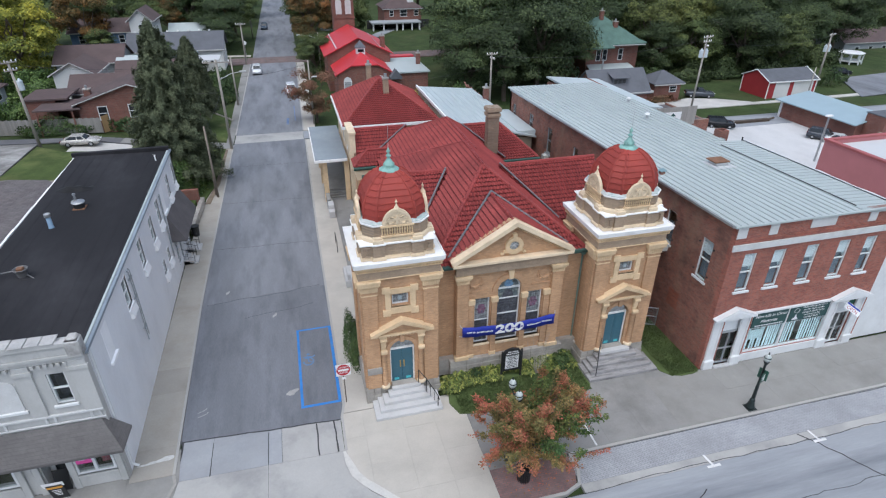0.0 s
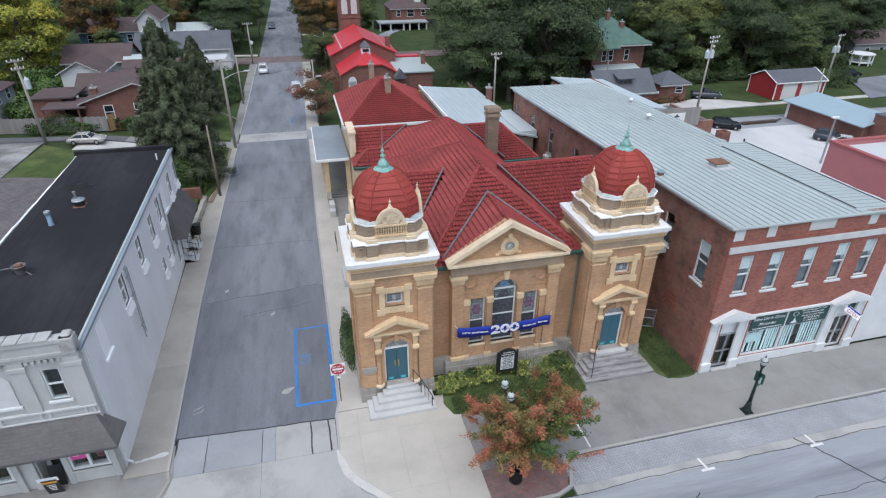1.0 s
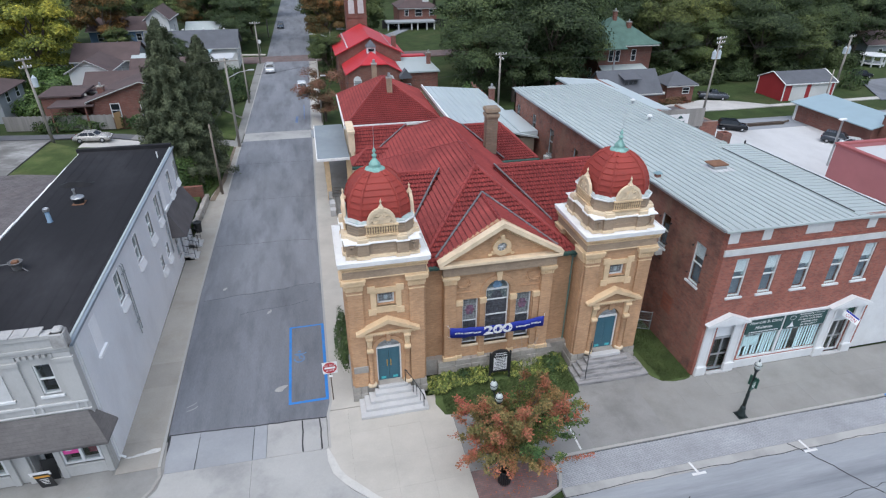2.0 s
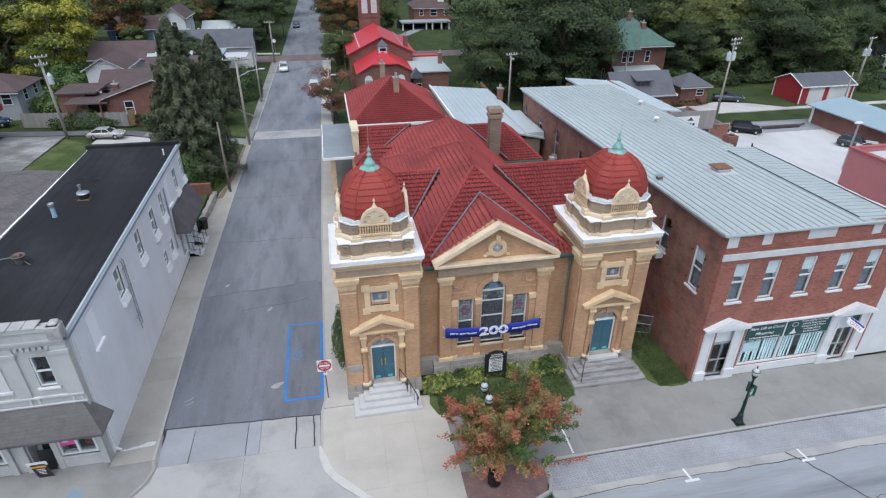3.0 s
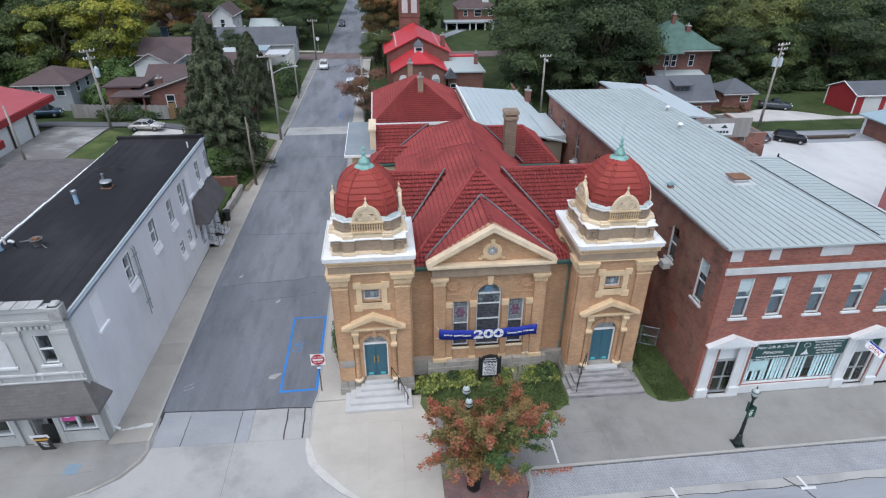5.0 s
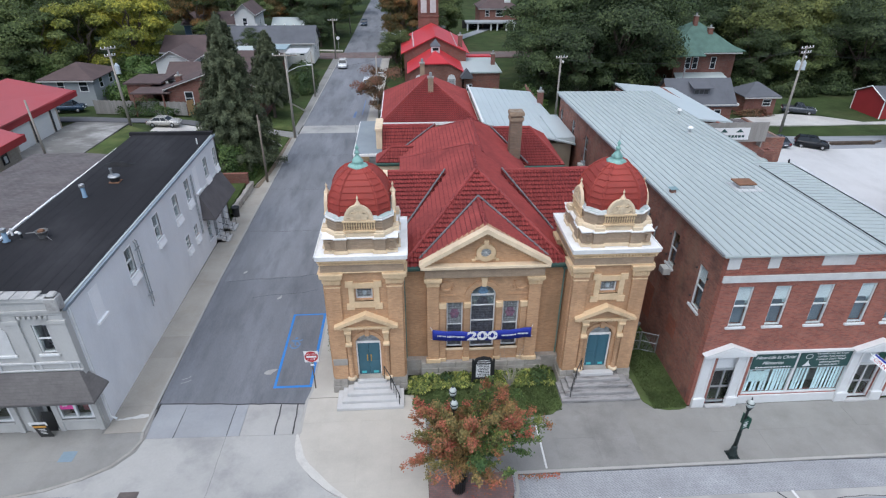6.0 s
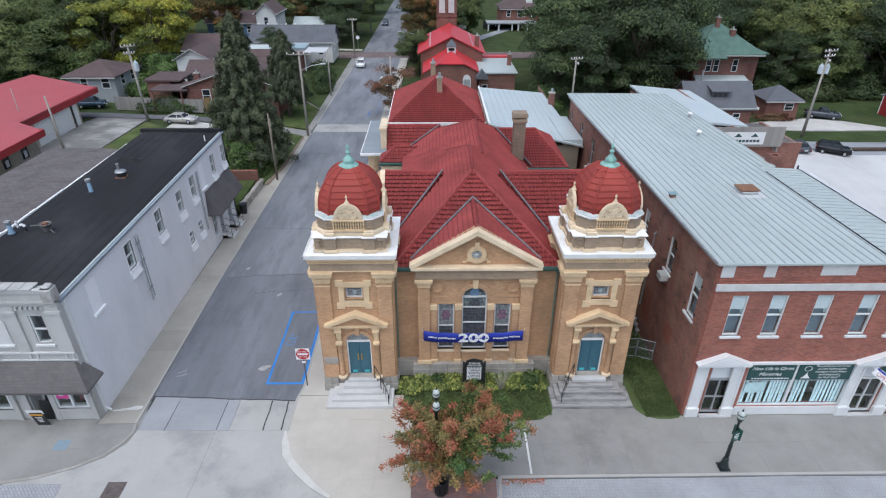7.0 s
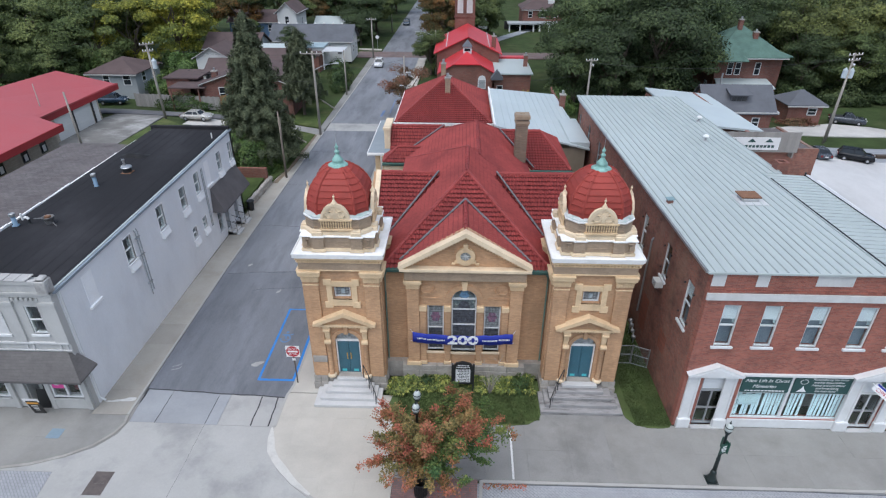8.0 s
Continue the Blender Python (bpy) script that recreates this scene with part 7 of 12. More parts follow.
def roof_vent(x, y, z, name="roof_vent", group="roof vents on the metal roof"):
    v = thing(name, (x, y, z), "galvanised mushroom roof vent", "roof vent", group)
    bm = bmesh.new()
    lathe(bm, x, y, [(0.2, z), (0.11, z + 0.06), (0.1, z + 0.32)], 10)
    part("tube", bm, GALV, v)
    bm = bmesh.new()
    lathe(bm, x, y, [(0.2, z + 0.3), (0.22, z + 0.37), (0.14, z + 0.46), (0.04, z + 0.49)], 12)
    part("cowl", bm, TRIM, v)


roof_vent(29.6, 45.6, roof_z(29.6, 45.6))
roof_vent(28.2, 40.4, roof_z(28.2, 40.4))


def service_head():
    g = thing("chimney_stub", (21.85, 28.7, 9.4), "short brick flue with a blue-green metal cap at the roof edge", "flue")
    z = roof_z(21.85, 28.7) - 0.06
    bm = bmesh.new()
    box(bm, 21.7, 28.55, z, 22.0, 28.85, z + 0.22, 0.015)
    part("flue", bm, SIDEBRICK, g)
    bm = bmesh.new()
    slope(bm, [(21.64, 28.48, z + 0.3), (22.06, 28.48, z + 0.34), (22.06, 28.92, z + 0.34), (21.64, 28.92, z + 0.3)], 0.03)
    for x, y in ((21.73, 28.58), (21.97, 28.58), (21.73, 28.82), (21.97, 28.82)):
        rod(bm, (x, y, z + 0.22), (x, y, z + 0.31), 0.012, seg=5)
    part("cap", bm, mat("weathered_teal_sheet", (0.25, 0.36, 0.38), 0.55, 0.12, 2, 10, 0.1, metal=0.3), g)


service_head()

# entrances and shop window
for a, b in ((21.5, 24.18), (29.62, 32.44)):
    c = (a + b) / 2
    e = part("entrance_pediment", (lambda m: (prism(m, [(a, 3.6), (b, 3.6), (b + 0.05, 3.7), (c, 4.3), (a - 0.05, 3.7)], Y0 - 0.34, Y0 - 0.003, "y"), m)[1])(bmesh.new()), WHITE, shop, "white painted pediment")
    bm = bmesh.new()
    prism(bm, [(a + 0.3, 3.72), (b - 0.3, 3.72), (c, 4.16)], Y0 - 0.36, Y0 - 0.34, "y")
    part("pediment_panel", bm, WHITE, e)
    for s, x in ((-1, a + 0.42), (1, b - 0.42)):
        bm = bmesh.new()
        box(bm, x - 0.34, Y0 - 0.2, 0.0, x + 0.34, Y0 - 0.003, 0.62, 0.02)
        part("pier_base", bm, WHITE, shop)
        bm = bmesh.new()
        box(bm, x - 0.3, Y0 - 0.12, 0.62, x - 0.2, Y0 - 0.003, 3.6, 0.01)
        box(bm, x + 0.2, Y0 - 0.12, 0.62, x + 0.3, Y0 - 0.003, 3.6, 0.01)
        box(bm, x - 0.199, Y0 - 0.06, 0.62, x + 0.199, Y0 - 0.003, 3.6)
        part("pier_trim", bm, WHITE, shop)
for d0, d1 in ((22.42, 23.76), (30.36, 31.74)):
    bm = bmesh.new()
    wall(bm, "x", Y0 + 0.1, Y0 + 0.2, d0, d1, 0.1, 3.55, [(d0 + 0.1, (d0 + d1) / 2 - 0.03, 0.2, 2.35), ((d0 + d1) / 2 + 0.03, d1 - 0.1, 0.2, 2.35), (d0 + 0.1, d1 - 0.1, 2.48, 3.45)])
    dr = part("shop_door", bm, SIDING_GREY if d0 < 25 else WHITE, shop, "glazed double shop door")
    for a, b, z0, z1 in ((d0 + 0.1, (d0 + d1) / 2 - 0.03, 0.2, 2.35), ((d0 + d1) / 2 + 0.03, d1 - 0.1, 0.2, 2.35)):
        bm = bmesh.new()
        box(bm, a, Y0 + 0.14, z0, b, Y0 + 0.15, z1)
        part("pane", bm, GLASS, dr).visible_shadow = False
        bm = bmesh.new()
        box(bm, a, Y0 + 0.1, 1.18, b, Y0 + 0.18, 1.26)
        part("push_bar", bm, GALV, dr)
    bm = bmesh.new()
    box(bm, d0 + 0.1, Y0 + 0.16, 2.48, d1 - 0.1, Y0 + 0.18, 3.45)
    part("transom_board", bm, BLIND, dr)
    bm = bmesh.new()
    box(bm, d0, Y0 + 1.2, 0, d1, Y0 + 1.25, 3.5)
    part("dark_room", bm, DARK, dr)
    bm = bmesh.new()
    box(bm, d0 - 0.06, Y0 - 0.25, 0, d1 + 0.06, Y0 + 0.3, 0.1, 0.01)
    part("door_step", bm, STEP_STONE, dr)
SHOPBLIND = mat("aqua_white_vertical_blind", (0.8, 0.88, 0.9), 0.8, 0.06, 1.5, 8, 0.05, rnd=0.12)
sf = part("shop_window", (lambda m: (wall(m, "x", Y0 + 0.04, Y0 + 0.14, 24.3, 29.86, 0.62, 3.56, [(24.38, 26.78, 0.72, 2.36), (26.92, 29.78, 0.72, 2.36)]), m)[1])(bmesh.new()), WHITE, shop, "wide white-framed shop window with vertical blinds")
for a, b in ((24.38, 26.78), (26.92, 29.78)):
    bm = bmesh.new()
    box(bm, a, Y0 + 0.085, 0.72, b, Y0 + 0.095, 2.36)
    part("pane", bm, glass_mat("aqua_window_glass", (0.82, 0.95, 0.97)), sf).visible_shadow = False
    n = 15
    rr = random.Random(int(a * 10))
    for i in range(n):
        u = a + (b - a) * (i + 0.5) / n
        if rr.random() < 0.13:
            continue
        bm = bmesh.new()
        sw, hw = rr.uniform(-0.04, 0.04), rr.uniform(0.065, 0.095)
        for d in (0.0, 0.006):
            bm.faces.new([bm.verts.new(p) for p in ((u - hw, Y0 + 0.17 + d, 2.36), (u + hw, Y0 + 0.2 + d, 2.36), (u + hw + sw, Y0 + 0.2 + d, 0.72), (u - hw + sw, Y0 + 0.17 + d, 0.72))])
        part("blind_slat", bm, SHOPBLIND, sf)
    if a < 25:
        bm = bmesh.new()
        box(bm, a + 0.12, Y0 + 0.1, 1.5, a + 1.15, Y0 + 0.115, 2.2)
        part("notice_sheet", bm, CURTAIN, sf, "pale green notice in the window")
bm = bmesh.new()
box(bm, 24.3, Y0 + 1.3, 0.3, 29.86, Y0 + 1.35, 3.5)
part("dark_room", bm, ROOMWALL, sf)
bm = bmesh.new()
box(bm, 24.2, Y0 - 0.06, 0.02, 29.95, Y0 - 0.003, 0.6, 0.012)
part("stall_riser", bm, WHITE, sf)
bm = bmesh.new()
box(bm, 24.2, Y0 - 0.14, 3.56, 29.95, Y0 - 0.003, 3.7, 0.012)
part("fascia", bm, WHITE, sf)
for a, b in ((24.36, 26.76), (26.92, 29.76)):
    bm = bmesh.new()
    box(bm, a, Y0 - 0.02, 2.44, b, Y0 + 0.036, 3.5, 0.008)
    sb = thing("shop_sign", ((a + b) / 2, Y0, 2.44), "dark green shop sign board with white lettering over the window", "sign", "shop sign boards")
    part("board", bm, STOREGREEN, sb)
    if a < 25:
        words("lettering", "New Life In Christ", 0.285, front(25.56, Y0 - 0.024, 3.22), SIGNWHITE, sb, 0.004, shear=0.3)
        words("lettering", "Ministries", 0.3, front(25.5, Y0 - 0.024, 2.85), SIGNWHITE, sb, 0.004, shear=0.3)
        bm = bmesh.new()
        x = 24.6
        while x < 26.5:
            w = 0.06 + 0.08 * abs(math.sin(x * 17))
            box(bm, x, Y0 - 0.028, 2.53, x + w, Y0 - 0.021, 2.6)
            x += w + 0.04
        tagged(part("small_print", bm, SIGNWHITE, sb), kind="stuff")
    else:
        for k, line in enumerate(("\"Remembering the Cross", "and the Resurrection", "Having in God's Word", "and being led by", "the Holy Spirit.\"")):
            words("lettering", line, 0.175, front(28.62, Y0 - 0.024, 3.37 - k * 0.19), SIGNWHITE, sb, 0.003, shear=0.3)
        bm = bmesh.new()
        prism(bm, [(27.15, 2.55), (27.65, 2.55), (27.5, 2.75), (27.42, 2.95), (27.32, 2.72)], Y0 - 0.028, Y0 - 0.021, "y")
        ring = [(27.4 + k * 0.2 * math.cos(t), 3.2 + k * 0.16 * math.sin(t)) for k, seq in ((1.0, range(17)), (0.86, range(16, -1, -1))) for t in [2 * math.pi * i / 16 for i in seq]]
        prism(bm, ring, Y0 - 0.028, Y0 - 0.021, "y")
        part("emblem", bm, SIGNWHITE, sb)
flag = thing("open_flag", (30.9, 20.8, 3.0), "white flag with a red word on a slanted pole", "flag")
bm = bmesh.new()
rod(bm, (30.3, Y0, 3.7), (30.85, 20.3, 3.0), 0.02, seg=6)
part("pole", bm, WHITE, flag)
fm = pose(31.05, 20.7, 3.0, 62, 0, -8) @ pose(0, 0, 0, 0, 0, -38)
bm = bmesh.new()
boxm(bm, fm @ pose(0, 0, -0.006), 1.12, 0.44, 0.008)
part("cloth", bm, SIGNWHITE, flag)
bm = bmesh.new()
boxm(bm, fm @ pose(0, 0.15, 0.004), 1.0, 0.1, 0.004)
part("blue_stripe", bm, BANNER, flag, "blue stripe along the flag")
words("word", "OPEN", 0.3, fm @ pose(0, -0.07, 0.008), SIGNRED, flag, 0.003)
bm = bmesh.new()
lathe(bm, 31.6, Y0 + 0.02, [(0.01, 2.72), (0.3, 2.74), (0.3, 2.76), (0.01, 2.78)], 16)
bm.transform(Matrix.Translation((31.6, Y0 + 0.05, 3.05)) @ pose(0, 0, 0, 90) @ Matrix.Translation((-31.6, -Y0 - 0.02, -2.75)))
tagged(part("round_sign", bm, SIGNGREEN), "small round green sign over the shop door", "sign")

# wire gate between church and shop
gate = thing("wire_gate", (20.9, 26.0, 0), "galvanised chain-link gate between two buildings", "gate")
for a, b in (((18.75, 26.0), (20.45, 26.0)), ((20.5, 26.0), (21.35, 25.6))):
    bm = bmesh.new()
    for z in (0.08, 0.75, 1.4):
        rod(bm, (*a, z), (*b, z), 0.022, seg=6)
    for p in (a, b):
        rod(bm, (*p, 0), (*p, 1.45), 0.03, seg=6)
    part("gate_frame", bm, GALV, gate)
    bm = bmesh.new()
    n = 14
    for i in range(n):
        f, g = i / n, min(1, (i + 4) / n)
        p, q = Vector((*a, 0.1)).lerp(Vector((*b, 0.1)), f), Vector((*a, 1.38)).lerp(Vector((*b, 1.38)), g)
        rod(bm, p, q, 0.005, seg=3, caps=False)
        p, q = Vector((*a, 1.38)).lerp(Vector((*b, 1.38)), f), Vector((*a, 0.1)).lerp(Vector((*b, 0.1)), g)
        rod(bm, p, q, 0.005, seg=3, caps=False)
    part("mesh", bm, GALV, gate)
meter = thing("gas_meter", (21.1, 28.2, 0), "grey gas meter with pipes against a brick wall", "gas meter")
bm = bmesh.new()
for i, (y, z) in enumerate(((28.0, 0.5), (28.35, 0.7), (28.7, 0.9), (29.0, 1.05))):
    bmesh.ops.create_icosphere(bm, subdivisions=2, radius=0.15, matrix=Matrix.Translation((21.15, y, z)))
rod(bm, (21.15, 28.0, 0.0), (21.15, 28.0, 0.5), 0.04, seg=6)
rod(bm, (21.15, 29.0, 0.0), (21.15, 29.0, 1.05), 0.04, seg=6)
rod(bm, (21.15, 28.0, 0.5), (21.15, 29.0, 1.05), 0.05, seg=6)
part("meter_body", bm, GALV, meter)

# ---- grey painted corner shop ----
gshop = thing("grey_shop", (-12.9, 33, 0), "two-storey grey painted brick shop with a black flat roof", "shop")
GX, GY, GB0 = -9.57, 21.4, 45.8


def groof(y):
    return 7.5 + 0.017 * (y - GY)


PAINTWORN = mat("worn_white_paint", (0.58, 0.58, 0.575), 0.8, 0.08, 0.8, 12, 0.25, stain=(0.44, 0.435, 0.42), stain_scale=1.0)
PAINTGRIMY = mat("grimy_painted_stone", (0.44, 0.43, 0.415), 0.85, 0.16, 1.2, 14, 0.5, stain=(0.22, 0.21, 0.2), stain_scale=1.6, stain_amount=0.8)
FRESHWHITE = mat("fresh_white_paint", (0.92, 0.92, 0.92), 0.6, 0.04, 0.8, 9, 0.1)
# Infill lighter than the wall; the panels' own shading is put into the colour.
PAINTPALE = mat("white_painted_infill", (0.91, 0.912, 0.92), 0.75, 0.05, 0.6, 12, 0.15, stain=(0.74, 0.745, 0.76), stain_scale=0.8)
side = [(27.72, 28.58, 5.3, 6.95), (31.85, 32.72, 5.4, 7.05), (35.2, 36.05, 5.3, 6.9), (37.7, 38.5, 5.4, 7.0), (42.1, 42.9, 5.5, 7.05), (44.6, 45.3, 5.5, 7.05), (35.85, 36.5, 2.55, 3.45), (37.65, 38.3, 2.55, 3.45), (40.3, 41.2, 0.9, 2.9), (41.7, 42.6, 0.35, 2.6), (43.7, 44.6, 0.35, 2.6)]
bm = bmesh.new()
wall(bm, "y", GX, GX - 0.35, GY + 0.35, GB0, 0, 7.46, side)
prism(bm, [(GY + 0.35, 7.46), (GB0, 7.46), (GB0, groof(GB0)), (GY + 0.35, groof(GY))], GX, GX - 0.35, "x")
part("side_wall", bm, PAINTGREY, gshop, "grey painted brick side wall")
for i, (a, b, z0, z1) in enumerate(side[:8]):
    win = sash_window(gshop, "y", GX, a, b, z0, z1, -1, frame=FRESHWHITE)
    bm = bmesh.new()
    prism(bm, [(GX - 0.003, z0 - 0.58), (GX + 0.19, z0 - 0.52), (GX + 0.2, z0 - 0.46), (GX + 0.101, z0 - 0.136), (GX - 0.003, z0 - 0.135)], a - 0.03, b + 0.08, "y")
    part("sill_block", bm, FRESHWHITE, win)
    bm = bmesh.new()
    wall(bm, "y", GX + 0.012, GX - 0.06, a - 0.07, b + 0.07, z0 - 0.002, z1 + 0.07, [(a, b, z0 - 0.01, z1)])
    part("painted_surround", bm, FRESHWHITE, win)
for a, b, z0, z1 in side[8:9]:
    sash_window(gshop, "y", GX, a, b, z0, z1, -1, frame=PAINTGREY)
for a, b, z0, z1 in side[9:]:
    bm = bmesh.new()
    box(bm, GX - 0.18, a, z0, GX - 0.1, b, z1, 0.01)
    box(bm, GX - 0.1, a + 0.15, z0 + 1.2, GX - 0.085, b - 0.15, z1 - 0.2, 0.005)
    part("side_door", bm, SIDING_GREY, gshop)
for y0, y1, z0, z1 in ((23.62, 24.5, 5.2, 7.0), (39.7, 40.5, 5.3, 7.2)):
    bm = bmesh.new()
    box(bm, GX - 0.02, y0, z0, GX + 0.012, y1, z1, 0.005)
    bk = part("blocked_window", bm, PAINTPALE, gshop)
    bm = bmesh.new()
    box(bm, GX - 0.02, y0 - 0.1, z0 - 0.16, GX + 0.13, y1 + 0.1, z0 - 0.002, 0.012)
    part("sill", bm, FRESHWHITE, bk)
bm = bmesh.new()
for y in (29.05, 29.3):
    rod(bm, (GX + 0.08, y, 2.35 + (0.2 if y > 29.2 else 0)), (GX + 0.08, y - 0.05, 6.85), 0.03, seg=6)
    rod(bm, (GX + 0.08, y - 0.05, 6.85), (GX - 0.05, y - 0.05, 7.0), 0.03, seg=6)
for z in (3.2, 5.2, 6.4):
    box(bm, GX, 28.9, z, GX + 0.1, 29.4, z + 0.04)
for y in (38.9, 39.1):
    rod(bm, (GX + 0.08, y, 2.2), (GX + 0.08, y, 7.0), 0.03, seg=6)
part("conduit", bm, SIDING_GREY, gshop)
bm = bmesh.new()
wall(bm, "x", GB0, GB0 - 0.3, -16.2, GX, 0, 8.15)
wall(bm, "y", -16.2, -15.9, GY + 0.35, GB0 - 0.3, 0, 7.75)
part("rear_wall", bm, PAINTGREY, gshop)
# front wall with window, blank panel and brick cornice
bm = bmesh.new()
fh = [(-11.2, -10.5, 5.05, 6.72), (-15.9, -13.95, 0.75, 2.55), (-12.9, -11.75, 0.0, 2.75), (-11.6, -9.95, 0.8, 2.5)]
wall(bm, "x", GY, GY + 0.35, -30, GX, 0, 8.2, fh)
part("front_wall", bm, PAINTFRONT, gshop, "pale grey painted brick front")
sash_window(gshop, "x", GY, -11.2, -10.5, 5.05, 6.72, 1)
for px in (-12.95, -15.7, -18.4):
    bm = bmesh.new()
    prism(bm, [(px - 0.55, 5.05), (px + 0.55, 5.05), (px + 0.55, 6.4), (px + 0.4, 6.6), (px, 6.72), (px - 0.4, 6.6), (px - 0.55, 6.4)], GY - 0.05, GY - 0.003, "y")
    bk = part("blocked_window", bm, PAINTWORN, gshop)
    bm = bmesh.new()
    box(bm, px - 0.65, GY - 0.12, 4.9, px + 0.65, GY - 0.003, 5.045, 0.015)
    part("sill", bm, WHITE, bk)
for a, b in ((-10.25, -9.55), (-12.25, -11.65), (-14.5, -14.0)):
    bm = bmesh.new()
    box(bm, a, GY - 0.1, 4.45, b, GY - 0.003, 7.3, 0.012)
    box(bm, a - 0.06, GY - 0.16, 6.85, b + 0.06, GY - 0.003, 7.05, 0.012)
    part("pilaster", bm, PAINTFRONT, gshop)
bm = bmesh.new()
for r, z0, z1 in ((0.12, 7.32, 7.5), (0.2, 7.5, 7.66), (0.14, 7.66, 8.1), (0.22, 8.1, 8.3)):
    box(bm, -30, GY - r, z0, GX + 0.02 + r * 0.3, GY - 0.003, z1, 0.015)
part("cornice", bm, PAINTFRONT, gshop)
bm = bmesh.new()
for i in range(40):
    x = -10.35 - i * 0.24
    if -12.3 < x < -11.6:
        continue
    box(bm, x, GY - 0.16, 7.14, x + 0.13, GY - 0.004, 7.31, 0.005)
part("brick_teeth", bm, PAINTFRONT, gshop)
bm = bmesh.new()
box(bm, -10.05, GY - 0.24, 7.5, GX + 0.08, GY + 0.32, 8.3, 0.05)
box(bm, -9.92, GY - 0.18, 8.3, GX + 0.03, GY + 0.24, 8.46, 0.06)
part("corner_block", bm, PAINTGRIMY, gshop, "weathered corner block of the parapet")
bm = bmesh.new()
rr = random.Random(4)
for i in range(34):
    x = -10.35 - i * 0.55
    box(bm, x - 0.53, GY - 0.24 + rr.uniform(-0.02, 0.02), 8.3, x, GY + 0.4, 8.36 + rr.uniform(0, 0.05), 0.02)
part("coping_stone", bm, PAINTGRIMY, gshop)
bm = bmesh.new()
box(bm, -30, GY - 0.12, 4.46, GX + 0.0, GY - 0.003, 4.58, 0.015)
box(bm, -30, GY - 0.08, 4.0, GX, GY - 0.003, 4.08, 0.01)
for x in (-9.75, -10.1, -11.5, -11.85, -13.4, -13.75):
    box(bm, x - 0.05, GY - 0.06, 4.08, x + 0.05, GY - 0.003, 4.46, 0.008)
part("string_course", bm, PAINTWORN, gshop)
# black roof
bm = bmesh.new()
slope(bm, [(-15.95, GY + 0.3, groof(GY) + 0.22), (GX - 0.02, GY + 0.3, groof(GY)), (GX - 0.02, GB0 - 0.3, groof(GB0)), (-15.95, GB0 - 0.3, groof(GB0) + 0.1)], 0.2)
gr = part("flat_roof", bm, BITUMEN, gshop, "black rolled bitumen roof")
for i in range(1, 10):
    bm = bmesh.new()
    x = -15.95 + i * 0.66
    z0, z1 = groof(GY) + 0.22 * (1 - i / 9.67), groof(GB0) + 0.1 * (1 - i / 9.67)
    slope(bm, [(x, GY + 0.4, z0 + 0.022), (x + 0.1, GY + 0.4, z0 + 0.008), (x + 0.1, GB0 - 0.4, z1 + 0.008), (x, GB0 - 0.4, z1 + 0.022)], 0.03)
    part("roof_lap", bm, BITUMEN, gr)
bm = bmesh.new()
for y in np.arange(GY + 0.4, GB0 - 0.3, 3.0):
    y2 = min(y + 3.0, GB0 - 0.3)
    slope(bm, [(-16.12, y, 7.86), (-15.99, y, 7.86), (-15.99, y2, 7.9), (-16.12, y2, 7.9)], 0.1)
part("parapet_coping", bm, TRIM, gshop, "white metal coping")
bm = bmesh.new()
box(bm, -16.2, GB0 - 0.32, 7.9, GX, GB0 + 0.02, 8.22, 0.02)
part("rear_parapet", bm, BITUMEN, gshop)
bm = bmesh.new()
for y in np.arange(GY + 0.1, GB0, 2.4):
    y2 = min(y + 2.4, GB0)
    slope(bm, [(GX - 0.02, y, groof(y) + 0.03), (GX + 0.13, y, groof(y) + 0.03), (GX + 0.13, y2, groof(y2) + 0.03), (GX - 0.02, y2, groof(y2) + 0.03)], 0.14)
part("gutter", bm, mat("blue_grey_gutter", (0.24, 0.28, 0.32), 0.45), gshop)
bm = bmesh.new()
for y in np.arange(GY + 0.1, GB0, 2.4):
    y2 = min(y + 2.4, GB0)
    slope(bm, [(GX - 0.14, y, groof(y) + 0.06), (GX - 0.03, y, groof(y) + 0.06), (GX - 0.03, y2, groof(y2) + 0.06), (GX - 0.14, y2, groof(y2) + 0.06)], 0.1)
part("drip_edge", bm, METAL, gshop)
bm = bmesh.new()
box(bm, GX + 0.02, GY + 0.4, 0.35, GX + 0.12, GY + 0.5, 7.4, 0.012)
rod(bm, (GX + 0.07, GY + 0.45, 0.36), (GX + 0.3, GY + 0.48, 0.14), 0.06, seg=8)
part("downpipe", bm, WHITE, gshop)
# shingled awning over the shop front, hipped round the corner
bm = bmesh.new()
at, ab, zt, zb = GY - 0.15, 20.45, 4.0, 2.72
slope(bm, [(-30, ab, zb), (-9.05, ab, zb), (-9.75, at, zt), (-30, at, zt)], 0.1)
slope(bm, [(-9.05, ab, zb), (-8.95, 21.85, zb + 0.08), (-9.56, 21.6, 3.7), (-9.75, at, zt)], 0.1)
part("awning", bm, SHINGLE, gshop, "grey shingled awning")
bm = bmesh.new()
box(bm, -30, ab + 0.04, zb - 0.2, -9.1, ab + 0.1, zb - 0.1, 0.01)
part("awning_edge", bm, SHINGLE, gshop)
